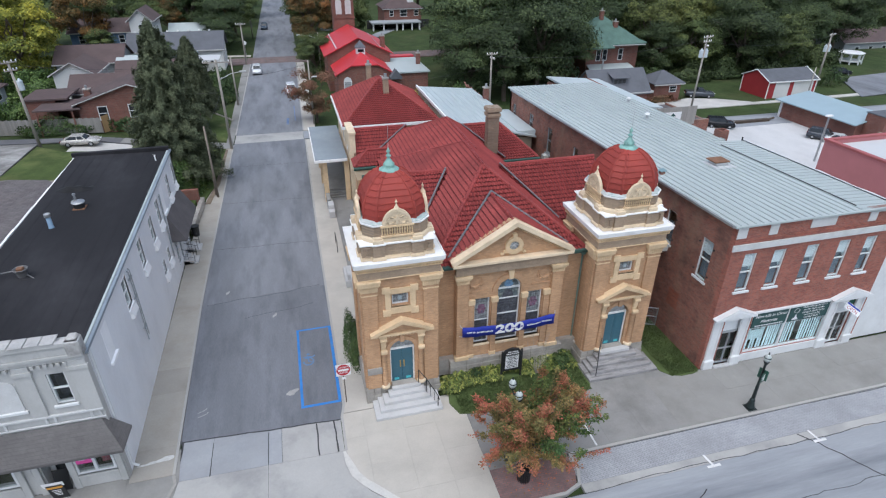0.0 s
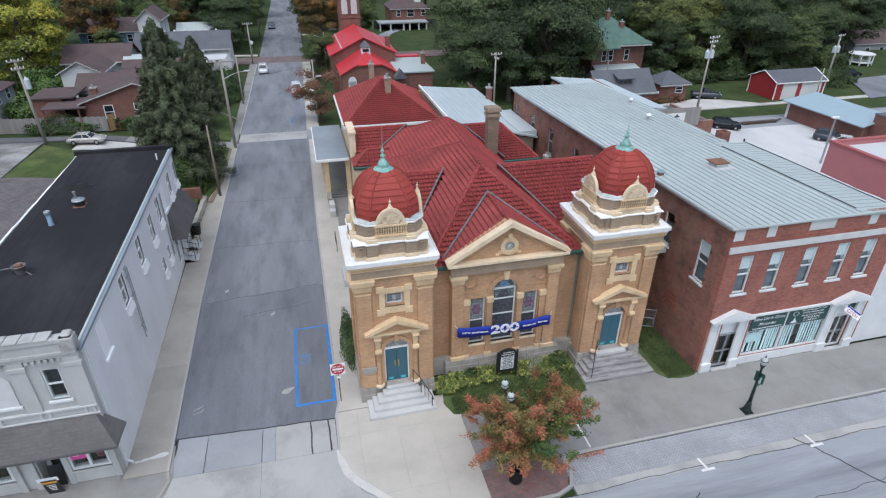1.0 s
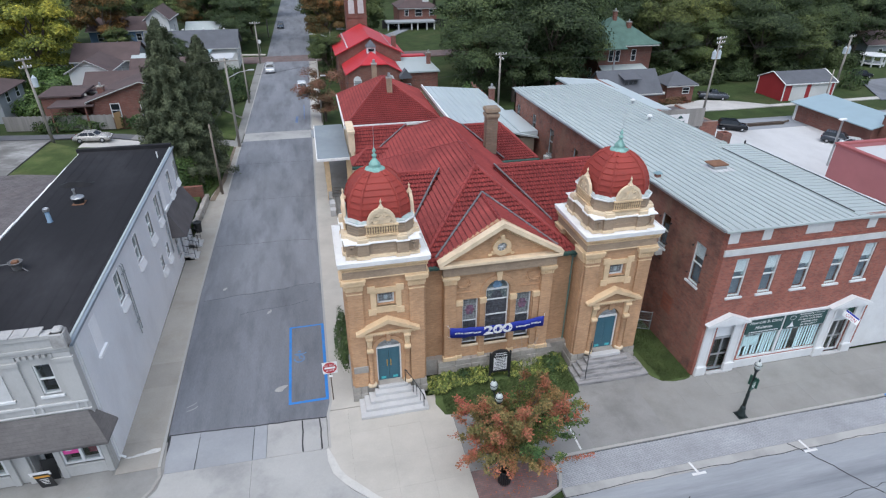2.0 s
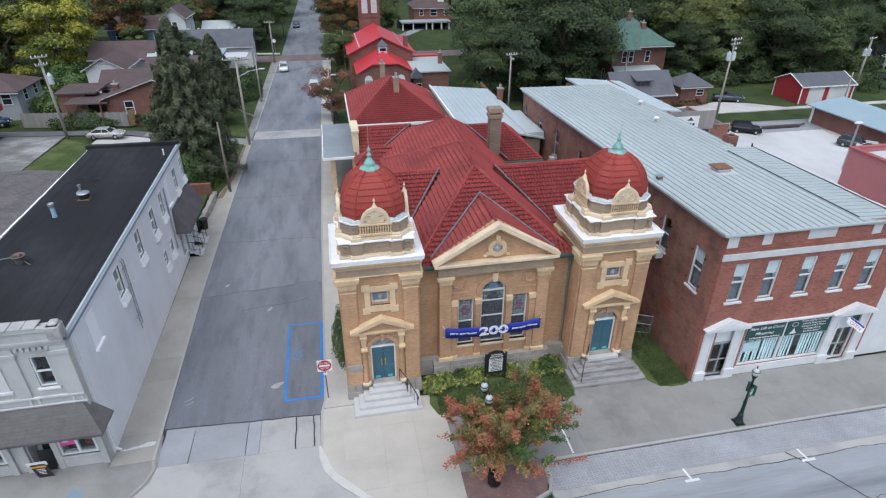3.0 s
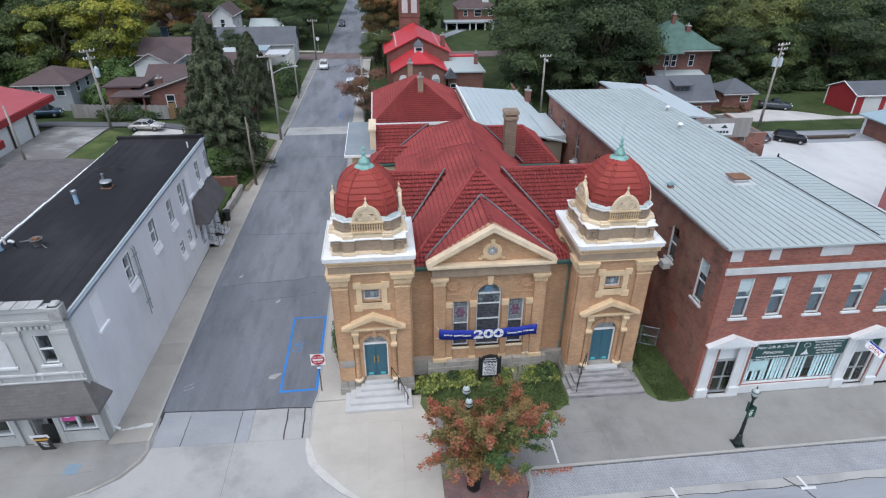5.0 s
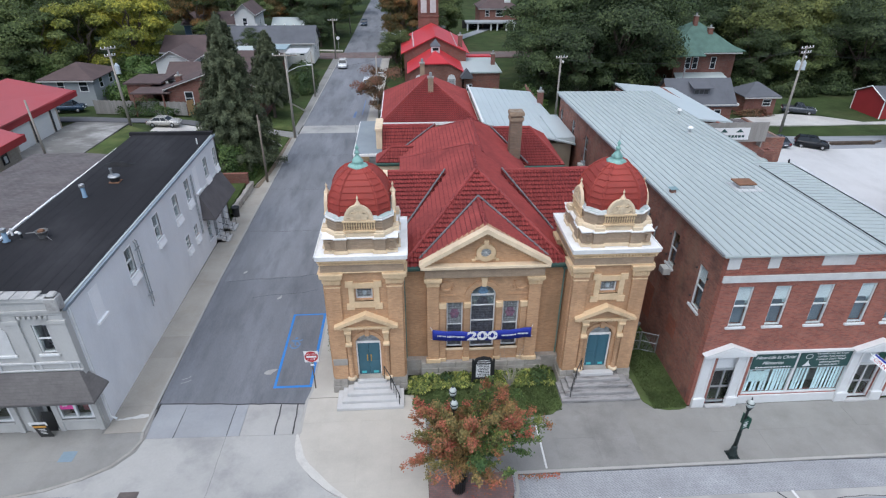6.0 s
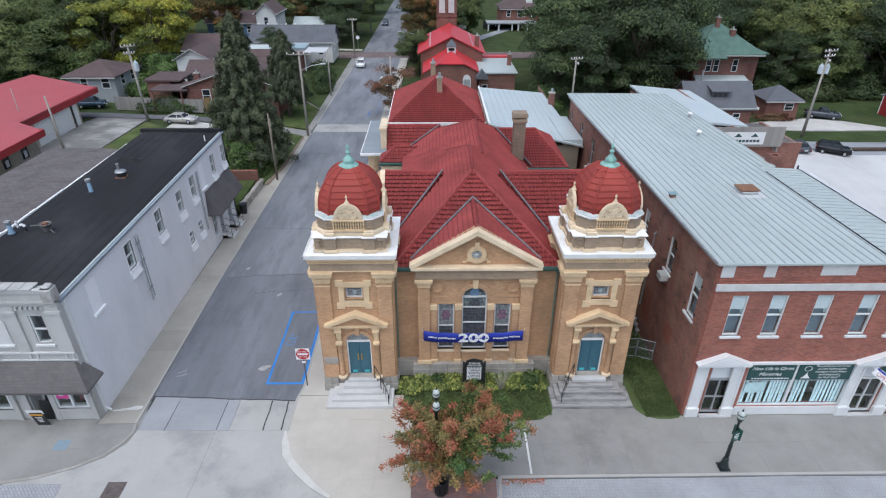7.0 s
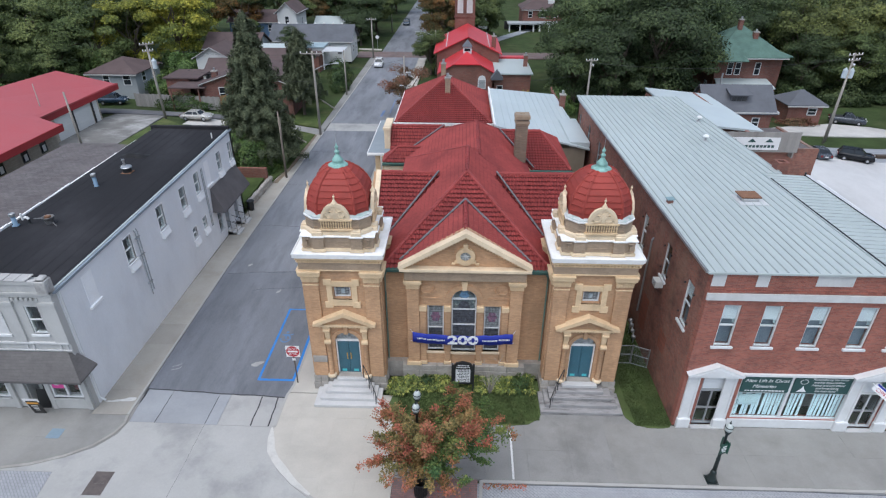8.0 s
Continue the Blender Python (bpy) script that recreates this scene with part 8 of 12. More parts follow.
# display windows, posts and recessed doorway
for a, b, z0, z1 in ((-15.9, -13.95, 0.75, 2.55), (-11.6, -9.95, 0.8, 2.5)):
    bm = bmesh.new()
    m = (a + b) / 2
    wall(bm, "x", GY - 0.04, GY + 0.1, a, b, z0, z1, [(a + 0.1, m - 0.06, z0 + 0.1, z1 - 0.1), (m + 0.06, b - 0.1, z0 + 0.1, z1 - 0.1)])
    w = part("display_window", bm, WHITE, gshop)
    for u0, u1 in ((a + 0.1, m - 0.06), (m + 0.06, b - 0.1)):
        bm = bmesh.new()
        box(bm, u0, GY + 0.02, z0 + 0.1, u1, GY + 0.03, z1 - 0.1)
        part("pane", bm, GLASS, w).visible_shadow = False
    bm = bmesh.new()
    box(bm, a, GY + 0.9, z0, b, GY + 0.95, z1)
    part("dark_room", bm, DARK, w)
    bm = bmesh.new()
    box(bm, a - 0.05, GY - 0.1, 0.02, b + 0.05, GY - 0.003, z0 - 0.02, 0.02)
    box(bm, a - 0.05, GY - 0.16, z0 - 0.12, b + 0.05, GY - 0.003, z0 - 0.02, 0.01)
    part("stall_riser", bm, PAINTFRONT, w)
poster = thing("window_poster", (-11.2, GY + 0.1, 1.6), "bright pink poster in a shop window", "poster")
bm = bmesh.new()
box(bm, -11.5, GY + 0.0, 1.4, -10.85, GY + 0.01, 2.15)
part("paper", bm, PINK, poster)
bm = bmesh.new()
for k, z in enumerate((2.0, 1.82, 1.64)):
    box(bm, -11.36, GY - 0.008, z - 0.03, -11.0 - 0.06 * k, GY - 0.002, z + 0.03)
part("print", bm, SIGNWHITE, poster)
poster2 = thing("window_display", (-10.4, GY + 0.3, 1.2), "dark red display in a shop window", "display")
bm = bmesh.new()
box(bm, -10.6, GY + 0.3, 1.0, -10.2, GY + 0.45, 1.9, 0.04)
box(bm, -10.5, GY + 0.25, 1.9, -10.3, GY + 0.4, 2.2, 0.06)
part("goods", bm, mat("dark_red_goods", (0.2, 0.04, 0.05), 0.7, 0.3, 4, 14), poster2)
for x in (-13.75, -13.1, -11.72, -9.75):
    bm = bmesh.new()
    box(bm, x - 0.14, GY - 0.14, 0.0, x + 0.14, GY - 0.003, 2.72, 0.02)
    part("shopfront_post", bm, PAINTFRONT, gshop)
bm = bmesh.new()
box(bm, -13.0, GY + 0.7, 0, -11.7, GY + 0.8, 2.75)
box(bm, -13.0, GY + 0.35, 0, -12.95, GY + 0.7, 2.75)
box(bm, -11.75, GY + 0.35, 0, -11.7, GY + 0.7, 2.75)
box(bm, -13.0, GY, 0, -11.7, GY + 0.7, 0.05)
rec = part("door_recess", bm, PAINTWORN, gshop)
bm = bmesh.new()
wall(bm, "x", GY + 0.64, GY + 0.695, -12.85, -11.85, 0.06, 2.2, [(-12.7, -12.0, 0.4, 2.05)])
dr = part("shop_door", bm, WHITE, rec)
bm = bmesh.new()
box(bm, -12.7, GY + 0.665, 0.4, -12.0, GY + 0.68, 2.05)
part("pane", bm, CARGLASS, dr)
# side awning, doors and iron-railed steps at the back
bm = bmesh.new()
slope(bm, [(GX + 0.02, 39.9, 4.95), (GX + 0.02, 45.4, 4.95), (-8.55, 45.5, 3.1), (-8.55, 39.6, 3.1)], 0.1)
slope(bm, [(GX + 0.02, 39.9, 4.95), (-8.55, 39.6, 3.1), (GX + 0.02, 39.6, 3.1)], 0.08)
part("side_awning", bm, mat("dark_grey_shingle", (0.115, 0.105, 0.107), 0.9, 0.15, 1, 12, 0.4), gshop, "dark shingled side awning")
bm = bmesh.new()
box(bm, GX, 39.85, 4.95, GX + 0.06, 45.42, 5.08, 0.01)
part("awning_trim", bm, WHITE, gshop)
for y in (41.55, 43.55):
    st = thing("door_steps", (-9.1, y + 0.6, 0), "white painted door steps with black iron rails", "steps", "side door steps")
    bm = bmesh.new()
    for i in range(3):
        box(bm, GX, y, 0, -8.55 - 0.28 * i, y + 1.15, 0.14 + 0.14 * i, 0.012)
    part("steps", bm, STEP_STONE, st)
    for yy in (y + 0.05, y + 1.1):
        bm = bmesh.new()
        rod(bm, (GX + 0.03, yy, 1.35), (-8.75, yy, 1.05), 0.02, seg=6)
        rod(bm, (-8.75, yy, 1.05), (-8.75, yy, 0.1), 0.02, seg=6)
        rod(bm, (GX + 0.03, yy, 0.75), (-8.75, yy, 0.5), 0.014, seg=6)
        rod(bm, (-9.2, yy, 1.2), (-9.2, yy, 0.3), 0.014, seg=6)
        part("rail", bm, IRON, st)
bin_ = thing("refuse_bin", (-9.2, 46.4, 0), "black plastic refuse bin by a stone wall", "bin")
bm = bmesh.new()
lathe(bm, -9.2, 46.5, [(0.26, 0.0), (0.32, 0.85)], 12)
part("body", bm, IRON, bin_)
bm = bmesh.new()
lathe(bm, -9.2, 46.5, [(0.36, 0.85), (0.36, 0.92), (0.2, 1.0)], 12)
part("lid", bm, IRON, bin_)


def pipe_vent(x, y, z, high):
    v = thing("vent_pipe", (x, y, z), "blue-grey capped vent pipe on a black roof", "vent pipe", "vent pipes on the black roof")
    bm = bmesh.new()
    lathe(bm, x, y, [(0.21, z), (0.2, z + 0.05), (0.13, z + 0.1), (0.12, z + high - 0.1)], 14)
    part("pipe", bm, PVC, v, smooth=True)
    bm = bmesh.new()
    lathe(bm, x, y, [(0.15, z + high - 0.2), (0.17, z + high - 0.17), (0.17, z + high - 0.02), (0.14, z + high), (0.12, z + high - 0.03)], 14)
    part("cap", bm, GALV, v)
    bm = bmesh.new()
    lathe(bm, x, y, [(0.27, z - 0.02), (0.24, z + 0.03), (0.14, z + 0.05)], 14)
    part("flashing", bm, BITUMEN, v)


pipe_vent(-14.12, 33.55, 7.76, 0.95)
pipe_vent(-15.54, 27.75, 7.8, 0.8)

AGED = mat("dulled_sheet_metal", (0.2, 0.2, 0.2), 0.6, 0.15, 1.5, 10, 0.15, metal=0.4, stain=(0.1, 0.08, 0.065), stain_scale=2.0)


def elbow_vent(x, y, z):
    v = thing("vent_elbow", (x, y, z), "white bent plastic vent beside a rusty duct", "vent pipe")
    pts = [Vector((x, y, z + 0.02)), Vector((x, y, z + 0.3)), Vector((x - 0.05, y, z + 0.4)), Vector((x - 0.15, y, z + 0.43)), Vector((x - 0.24, y, z + 0.38))]
    bm = bmesh.new()
    for p, q in zip(pts[1:], pts[2:]):
        rod(bm, p, q, 0.075, seg=10)
    part("elbow", bm, TRIM, v, smooth=True)
    bm = bmesh.new()
    rod(bm, pts[0], pts[1], 0.065, seg=10)
    lathe(bm, x, y, [(0.14, z - 0.02), (0.1, z + 0.05), (0.07, z + 0.06)], 10)
    part("pipe", bm, IRON, v)


elbow_vent(-14.95, 28.1, 7.76)
bm = bmesh.new()
lathe(bm, -15.68, 28.5, [(0.06, 7.78), (0.055, 8.22), (0.04, 8.22)], 10)
tagged(part("vent_stub", bm, TRIM), "short white vent stub on the roof", "vent pipe")


def rusty_duct(x, y, z):
    v = thing("roof_duct", (x, y, z), "rusty open exhaust duct with a broken cowl on a black roof", "roof duct")
    bm = bmesh.new()
    box(bm, x - 0.3, y - 0.3, z - 0.02, x + 0.3, y + 0.3, z + 0.08, 0.02)
    part("kerb", bm, BITUMEN, v)
    bm = bmesh.new()
    lathe(bm, x, y, [(0.2, z + 0.08), (0.24, z + 0.3), (0.34, z + 0.5), (0.31, z + 0.52), (0.2, z + 0.36), (0.02, z + 0.3)], 14)
    part("cowl", bm, AGED, v)
    bm = bmesh.new()
    box(bm, x - 0.16, y - 0.12, z + 0.36, x + 0.14, y + 0.13, z + 0.57, 0.03)
    part("motor", bm, RUST, v)
    bm = bmesh.new()
    rod(bm, (x - 0.24, y, z + 0.42), (x - 0.85, y - 0.02, z + 0.36), 0.035, seg=8)
    rod(bm, (x + 0.25, y - 0.1, z + 0.2), (x + 0.55, y - 0.25, z + 0.02), 0.03, seg=6)
    part("stay", bm, AGED, v)


def fan_vent(x, y, z):
    v = thing("roof_fan", (x, y, z), "galvanised round exhaust fan with a white cap on a black roof", "roof fan")
    bm = bmesh.new()
    box(bm, x - 0.34, y - 0.34, z - 0.02, x + 0.34, y + 0.34, z + 0.1, 0.02)
    part("kerb", bm, RUST, v)
    bm = bmesh.new()
    lathe(bm, x, y, [(0.3, z + 0.1), (0.31, z + 0.42), (0.29, z + 0.42)], 18)
    part("drum", bm, IRON, v)
    bm = bmesh.new()
    lathe(bm, x, y, [(0.36, z + 0.4), (0.38, z + 0.45), (0.34, z + 0.5), (0.12, z + 0.56), (0.02, z + 0.57)], 18)
    part("cap", bm, GALV, v)
    bm = bmesh.new()
    lathe(bm, x - 0.1, y, [(0.07, z + 0.52), (0.065, z + 0.9), (0.1, z + 0.92), (0.1, z + 1.0), (0.02, z + 1.02)], 12)
    rod(bm, (x - 0.34, y - 0.02, z + 0.48), (x - 0.18, y - 0.02, z + 0.62), 0.04, seg=8)
    part("pipe", bm, GALV, v)


rusty_duct(-13.85, 28.2, 7.7)
fan_vent(-13.28, 36.0, 7.8)
bm = bmesh.new()
rows_ = []
for i in range(17):
    e = math.sin(math.pi * i / 16)
    rows_.append([bm.verts.new((-15.5 + i * 0.14, 38.6 + j * 0.1 + 0.09 * math.sin(i * 0.9), 7.9 + e * math.sin(math.pi * j / 8) * (0.26 + 0.07 * math.sin(i * 0.9 + j * 0.7)))) for j in range(9)])
for ra, rb in zip(rows_, rows_[1:]):
    for j in range(8):
        bm.faces.new((ra[j], rb[j], rb[j + 1], ra[j + 1]))
tagged(part("tarpaulin", bm, mat("black_plastic_sheet", (0.006, 0.006, 0.007), 0.8, 0.1, 2, 9, 0.3), smooth=True), "crumpled black tarpaulin on the flat roof", "tarpaulin")
bm = bmesh.new()
rod(bm, (-10.15, 43.4, 7.85), (-10.15, 43.4, 8.35), 0.05, seg=8)
tagged(part("vent_stub", bm, TRIM), "short white vent stub on the roof", "vent pipe")

aboard = thing("sandwich_board", (-12.35, 21.1, 0), "black sandwich board with white and orange header on the pavement", "sandwich board")
for s in (-1, 1):
    bm = bmesh.new()
    m = Matrix.Translation((-12.35, 21.15 + s * 0.2, 0)) @ pose(0, 0, 0, -s * 12, 0, 0) @ pose(0, 0, 0, 0, 0, 0)
    boxm(bm, m, 0.66, 0.03, 1.15, 0.005)
    part("board", bm, IRON, aboard)
bm = bmesh.new()
boxm(bm, Matrix.Translation((-12.35, 20.93, 0)) @ pose(0, 0, 0, 12, 0, 0) @ pose(0, -0.005, 0.88), 0.62, 0.012, 0.14)
part("orange_strip", bm, mat("orange_print", (0.7, 0.34, 0.05), 0.5), aboard)
bm = bmesh.new()
boxm(bm, Matrix.Translation((-12.35, 20.95, 0)) @ pose(0, 0, 0, 12, 0, 0) @ pose(0, -0.005, 1.04), 0.86, 0.012, 0.3)
part("header", bm, SIGNWHITE, aboard)
bm = bmesh.new()
for k in range(4):
    boxm(bm, Matrix.Translation((-12.35, 20.93, 0)) @ pose(0, 0, 0, 12, 0, 0) @ pose(0.02 * (k % 2), -0.005, 0.7 - 0.13 * k), 0.36 - 0.04 * k, 0.008, 0.045)
part("chalk_lines", bm, SIGNWHITE, aboard)

# ---- street furniture ----


def lamp_post(x, y, twin):
    lp = thing("street_lamp", (x, y, 0), "dark green cast-iron street lamp with two frosted globes" if twin else "dark green cast-iron street lamp with street signs and one globe", "street lamp", "cast-iron street lamps")
    bm = bmesh.new()
    box(bm, x - 0.27, y - 0.27, -0.05, x + 0.27, y + 0.27, 0.03, 0.01)
    part("footing", bm, LAMPGREEN, lp, "square iron foot plate")
    bm = bmesh.new()
    lathe(bm, x, y, [(0.24, 0.03), (0.24, 0.12), (0.19, 0.18), (0.18, 0.3), (0.13, 0.45), (0.15, 0.52), (0.1, 0.7)], 12)
    part("base", bm, LAMPGREEN, lp, smooth=True)
    top = 3.15 if not twin else 4.22
    bm = bmesh.new()
    lathe(bm, x, y, [(0.1, 0.7), (0.085, 1.4), (0.1, 1.45), (0.075, 1.55), (0.06, top - 0.1), (0.1, top - 0.05), (0.1, top)], 12)
    part("shaft", bm, LAMPGREEN, lp, smooth=True)
    spots = [(x, y, top)]
    if twin:
        bm = bmesh.new()
        rod(bm, (x, y - 0.4, top - 0.06), (x, y + 0.4, top - 0.06), 0.035, seg=8)
        for s in (-1, 1):
            rod(bm, (x, y, top - 0.5), (x, y + s * 0.32, top - 0.08), 0.02, seg=6)
        part("cross_arm", bm, LAMPGREEN, lp)
        spots = [(x, y - 0.4, top), (x, y + 0.4, top)]
    for px, py, pz in spots:
        bm = bmesh.new()
        lathe(bm, px, py, [(0.08, pz), (0.14, pz + 0.06), (0.15, pz + 0.12)], 12)
        h = part("lantern_holder", bm, LAMPGREEN, lp)
        bm = bmesh.new()
        lathe(bm, px, py, [(0.1, pz + 0.1), (0.16, pz + 0.2), (0.185, pz + 0.31), (0.17, pz + 0.37)], 14)
        part("globe", bm, LENS, h, "frosted lamp globe", smooth=True)
        bm = bmesh.new()
        lathe(bm, px, py, [(0.175, pz + 0.37), (0.15, pz + 0.44), (0.1, pz + 0.52), (0.045, pz + 0.58)], 14)
        part("lantern_cap", bm, LENS, h, smooth=True)
        bm = bmesh.new()
        lathe(bm, px, py, [(0.176, pz + 0.355), (0.192, pz + 0.36), (0.192, pz + 0.385), (0.17, pz + 0.39)], 14)
        lathe(bm, px, py, [(0.05, pz + 0.57), (0.05, pz + 0.6), (0.02, pz + 0.62), (0.03, pz + 0.67), (0.005, pz + 0.74)], 10)
        part("lantern_band", bm, LAMPGREEN, h)
    if not twin:
        for turn, dz in ((18, 1.95), (108, 2.0)):
            m = Matrix.Translation((x, y, dz)) @ pose(0, 0, 0, 0, 0, turn) @ Matrix.Diagonal((0.8, 1, 0.85, 1))
            bm = bmesh.new()
            boxm(bm, m @ pose(0, -0.12, 0), 0.62, 0.03, 0.75, 0.01)
            sg = part("sign_panel", bm, SIGNGREEN, lp, "green parking sign panel")
            bm = bmesh.new()
            for k, (w, z) in enumerate(((0.3, 0.5), (0.42, 0.36), (0.36, 0.26), (0.24, 0.14))):
                boxm(bm, m @ pose(0, -0.139, z), w, 0.006, 0.06)
            part("print", bm, SIGNWHITE, sg)
            bm = bmesh.new()
            for a, b, c, d in ((-0.31, -0.27, 0, 0.75), (0.27, 0.31, 0, 0.75), (-0.27, 0.27, 0, 0.04), (-0.27, 0.27, 0.71, 0.75)):
                boxm(bm, m @ pose((a + b) / 2, -0.138, c), b - a, 0.006, d - c)
            part("rim", bm, LAMPGREEN, sg)


lamp_post(22.23, 17.78, False)
lamp_post(8.25, 17.85, True)

dne = thing("do_not_enter_sign", (0.83, 23.75, 0), "red and white do-not-enter road sign on a brown post", "road sign")
bm = bmesh.new()
box(bm, 0.87, 23.72, 0, 0.93, 23.78, 2.7, 0.008)
part("post", bm, mat("brown_steel_post", (0.1, 0.075, 0.06), 0.7), dne)
dm = front(0.9, 23.7, 2.33)
bm = bmesh.new()
boxm(bm, pose(0.9, 23.705, 1.94), 0.78, 0.008, 0.78, 0.002)
part("plate", bm, SIGNWHITE, dne)
bm = bmesh.new()
bmesh.ops.create_cone(bm, cap_ends=True, segments=32, radius1=0.365, radius2=0.365, depth=0.006, matrix=dm @ pose(0, 0, 0.003))
part("disc", bm, SIGNRED, dne, "red disc")
bm = bmesh.new()
boxm(bm, pose(0.9, 23.692, 2.27), 0.56, 0.006, 0.12)
part("bar", bm, SIGNWHITE, dne)
words("lettering", "DO NOT", 0.15, front(0.9, 23.693, 2.5), SIGNWHITE, dne, 0.002)
words("lettering", "ENTER", 0.15, front(0.9, 23.693, 2.15), SIGNWHITE, dne, 0.002)
bm = bmesh.new()
boxm(bm, pose(0.9, 23.71, 1.68), 0.2, 0.008, 0.14)
part("small_plate", bm, SIGNWHITE, dne)

board = thing("church_notice_board", (10.4, 23.4, 0), "black framed church notice board with white letter panel among hostas", "notice board")
for x in (9.8, 10.98):
    bm = bmesh.new()
    box(bm, x - 0.05, 23.35, 0, x + 0.05, 23.45, 1.95, 0.01)
    part("post", bm, IRON, board)
bm = bmesh.new()
wall(bm, "x", 23.33, 23.47, 9.85, 10.93, 0.55, 1.8, [(9.98, 10.8, 0.66, 1.64)])
prism(bm, [(9.85, 1.8), (10.93, 1.8), (10.8, 2.0), (10.39, 2.12), (9.98, 2.0)], 23.33, 23.47, "y")
part("case", bm, IRON, board)
bm = bmesh.new()
box(bm, 9.98, 23.38, 0.66, 10.8, 23.4, 1.64)
part("letter_panel", bm, SIGNWHITE, board)
bm = bmesh.new()
rr = random.Random(9)
for k in range(8):
    x, z = 10.06 + 0.06 * (k % 3), 1.55 - k * 0.115
    while x < 10.72 - 0.05 * (k % 2):
        w = rr.uniform(0.03, 0.08)
        box(bm, x, 23.372, z - 0.03, x + w, 23.378, z + 0.03)
        x += w + 0.025
part("letter_bar", bm, IRON, board)
bm = bmesh.new()
for x0, x1, z in ((10.1, 10.68, 1.9), (10.02, 10.76, 1.76)):
    x = x0
    while x < x1:
        box(bm, x, 23.322, z - 0.035, x + 0.045, 23.328, z + 0.035)
        x += 0.07
part("header_letters", bm, SIGNWHITE, board)

can = thing("litter_bin", (8.45, 16.55, 0), "black slatted litter bin beside the street tree", "litter bin")
bm = bmesh.new()
lathe(bm, 8.45, 16.55, [(0.24, 0.02), (0.27, 0.8), (0.24, 0.8), (0.2, 0.05)], 16)
part("liner", bm, IRON, can)
for i in range(20):
    a = 2 * math.pi * i / 20
    bm = bmesh.new()
    rod(bm, (8.45 + 0.28 * math.cos(a), 16.55 + 0.28 * math.sin(a), 0.0), (8.45 + 0.31 * math.cos(a), 16.55 + 0.31 * math.sin(a), 0.84), 0.022, seg=4)
    part("slat", bm, IRON, can)
bm = bmesh.new()
ring = [(8.45 + 0.33 * math.cos(2 * math.pi * i / 20), 16.6 + 0.33 * math.sin(2 * math.pi * i / 20), 0.84) for i in range(20)]
for p, q in zip(ring, ring[1:] + ring[:1]):
    rod(bm, p, q, 0.03, seg=5)
part("rim", bm, IRON, can)

# ---- trees and plants ----


def leaf_mesh(name, centres, normals, size, material, rr, slim=0.62, corners=4):
    """One pointed leaf at each centre, facing about along its normal."""
    n = len(centres)
    nor = normals + rr.normal(0, 0.42, (n, 3))
    nor /= np.linalg.norm(nor, axis=1)[:, None] + 1e-9
    ref = rr.normal(0, 1, (n, 3))
    u = np.cross(nor, ref)
    u /= np.linalg.norm(u, axis=1)[:, None] + 1e-9
    v = np.cross(nor, u)
    s = (size * rr.uniform(0.7, 1.3, n))[:, None]
    fold = nor * s * 0.12
    pts = np.stack([centres - u * s, centres + v * s * slim - fold, centres + u * s, centres - v * s * slim - fold], axis=1).reshape(-1, 3)
    me = bpy.data.meshes.new(name)
    if corners == 3:
        pts = np.stack([centres - u * s + v * s * slim * 0.8, centres - u * s * 0.5 - v * s * slim * 1.3, centres + u * s - fold], axis=1).reshape(-1, 3)
    me.from_pydata(pts.tolist(), [], [tuple(range(corners * i, corners * i + corners)) for i in range(n)])
    me.materials.append(material)
    return me


def limb(bm, pts, r0, r1, seg=7):
    for i in range(len(pts) - 1):
        a, b = r0 + (r1 - r0) * i / (len(pts) - 1), r0 + (r1 - r0) * (i + 1) / (len(pts) - 1)
        rod(bm, pts[i], pts[i + 1], a, b, seg, caps=False)


def bent(p, q, rr, sag=0.12, n=4):
    p, q = Vector(p), Vector(q)
    d = (q - p).length
    return [p.lerp(q, i / n) + Vector((rr.normal(0, d * sag * 0.4), rr.normal(0, d * sag * 0.4), d * sag * math.sin(math.pi * i / n))) * (0 if i in (0, n) else 1) for i in range(n + 1)]


def broadleaf(seed, height, radius, count, size, palette, label, lobes=34, patch=0.12):
    """A broad tree at the origin: trunk, limbs, and leaves on many uneven lobes."""
    rr = np.random.RandomState(seed)
    t = thing("tree", (0, 0, 0), label, "tree", "background trees")
    bm = bmesh.new()
    fork = height * 0.28
    limb(bm, bent((0, 0, -0.4), (0.1, 0, fork), rr, 0.03), height * 0.028, height * 0.02, 8)
    cz, rz = height * 0.53, height * 0.48
    cs, ns = [], []
    for k in range(lobes):
        d = rr.normal(0, 1, 3)
        d[2] = d[2] * 0.9 + 0.15
        d /= np.linalg.norm(d)
        f = rr.uniform(0.5, 0.9)
        c = np.array([d[0] * radius * f, d[1] * radius * f, cz + d[2] * rz * f])
        r = radius * rr.uniform(0.2, 0.38)
        if k % 3 == 0:
            limb(bm, bent((0, 0, fork * rr.uniform(0.7, 1.1)), c, rr, 0.1), height * 0.011, height * 0.003, 5)
        m = int(count / lobes * rr.uniform(0.7, 1.3))
        e = rr.normal(0, 1, (m, 3))
        e[:, 2] = np.where(e[:, 2] < -0.3, -e[:, 2] * 0.5, e[:, 2])
        e /= np.linalg.norm(e, axis=1)[:, None]
        q = rr.uniform(0.55, 1.08, m)[:, None]
        cs.append(c + e * r * q * np.array([1, 1, 0.75]))
        ns.append(e * 0.9 + d * 0.4 + np.array([0, 0, 0.35]))
    part("trunk", bm, BARK, t)
    solid("crown", leaf_mesh("crown", np.concatenate(cs), np.concatenate(ns), size, palette, rr, 0.62, 3), None, t)
    return t


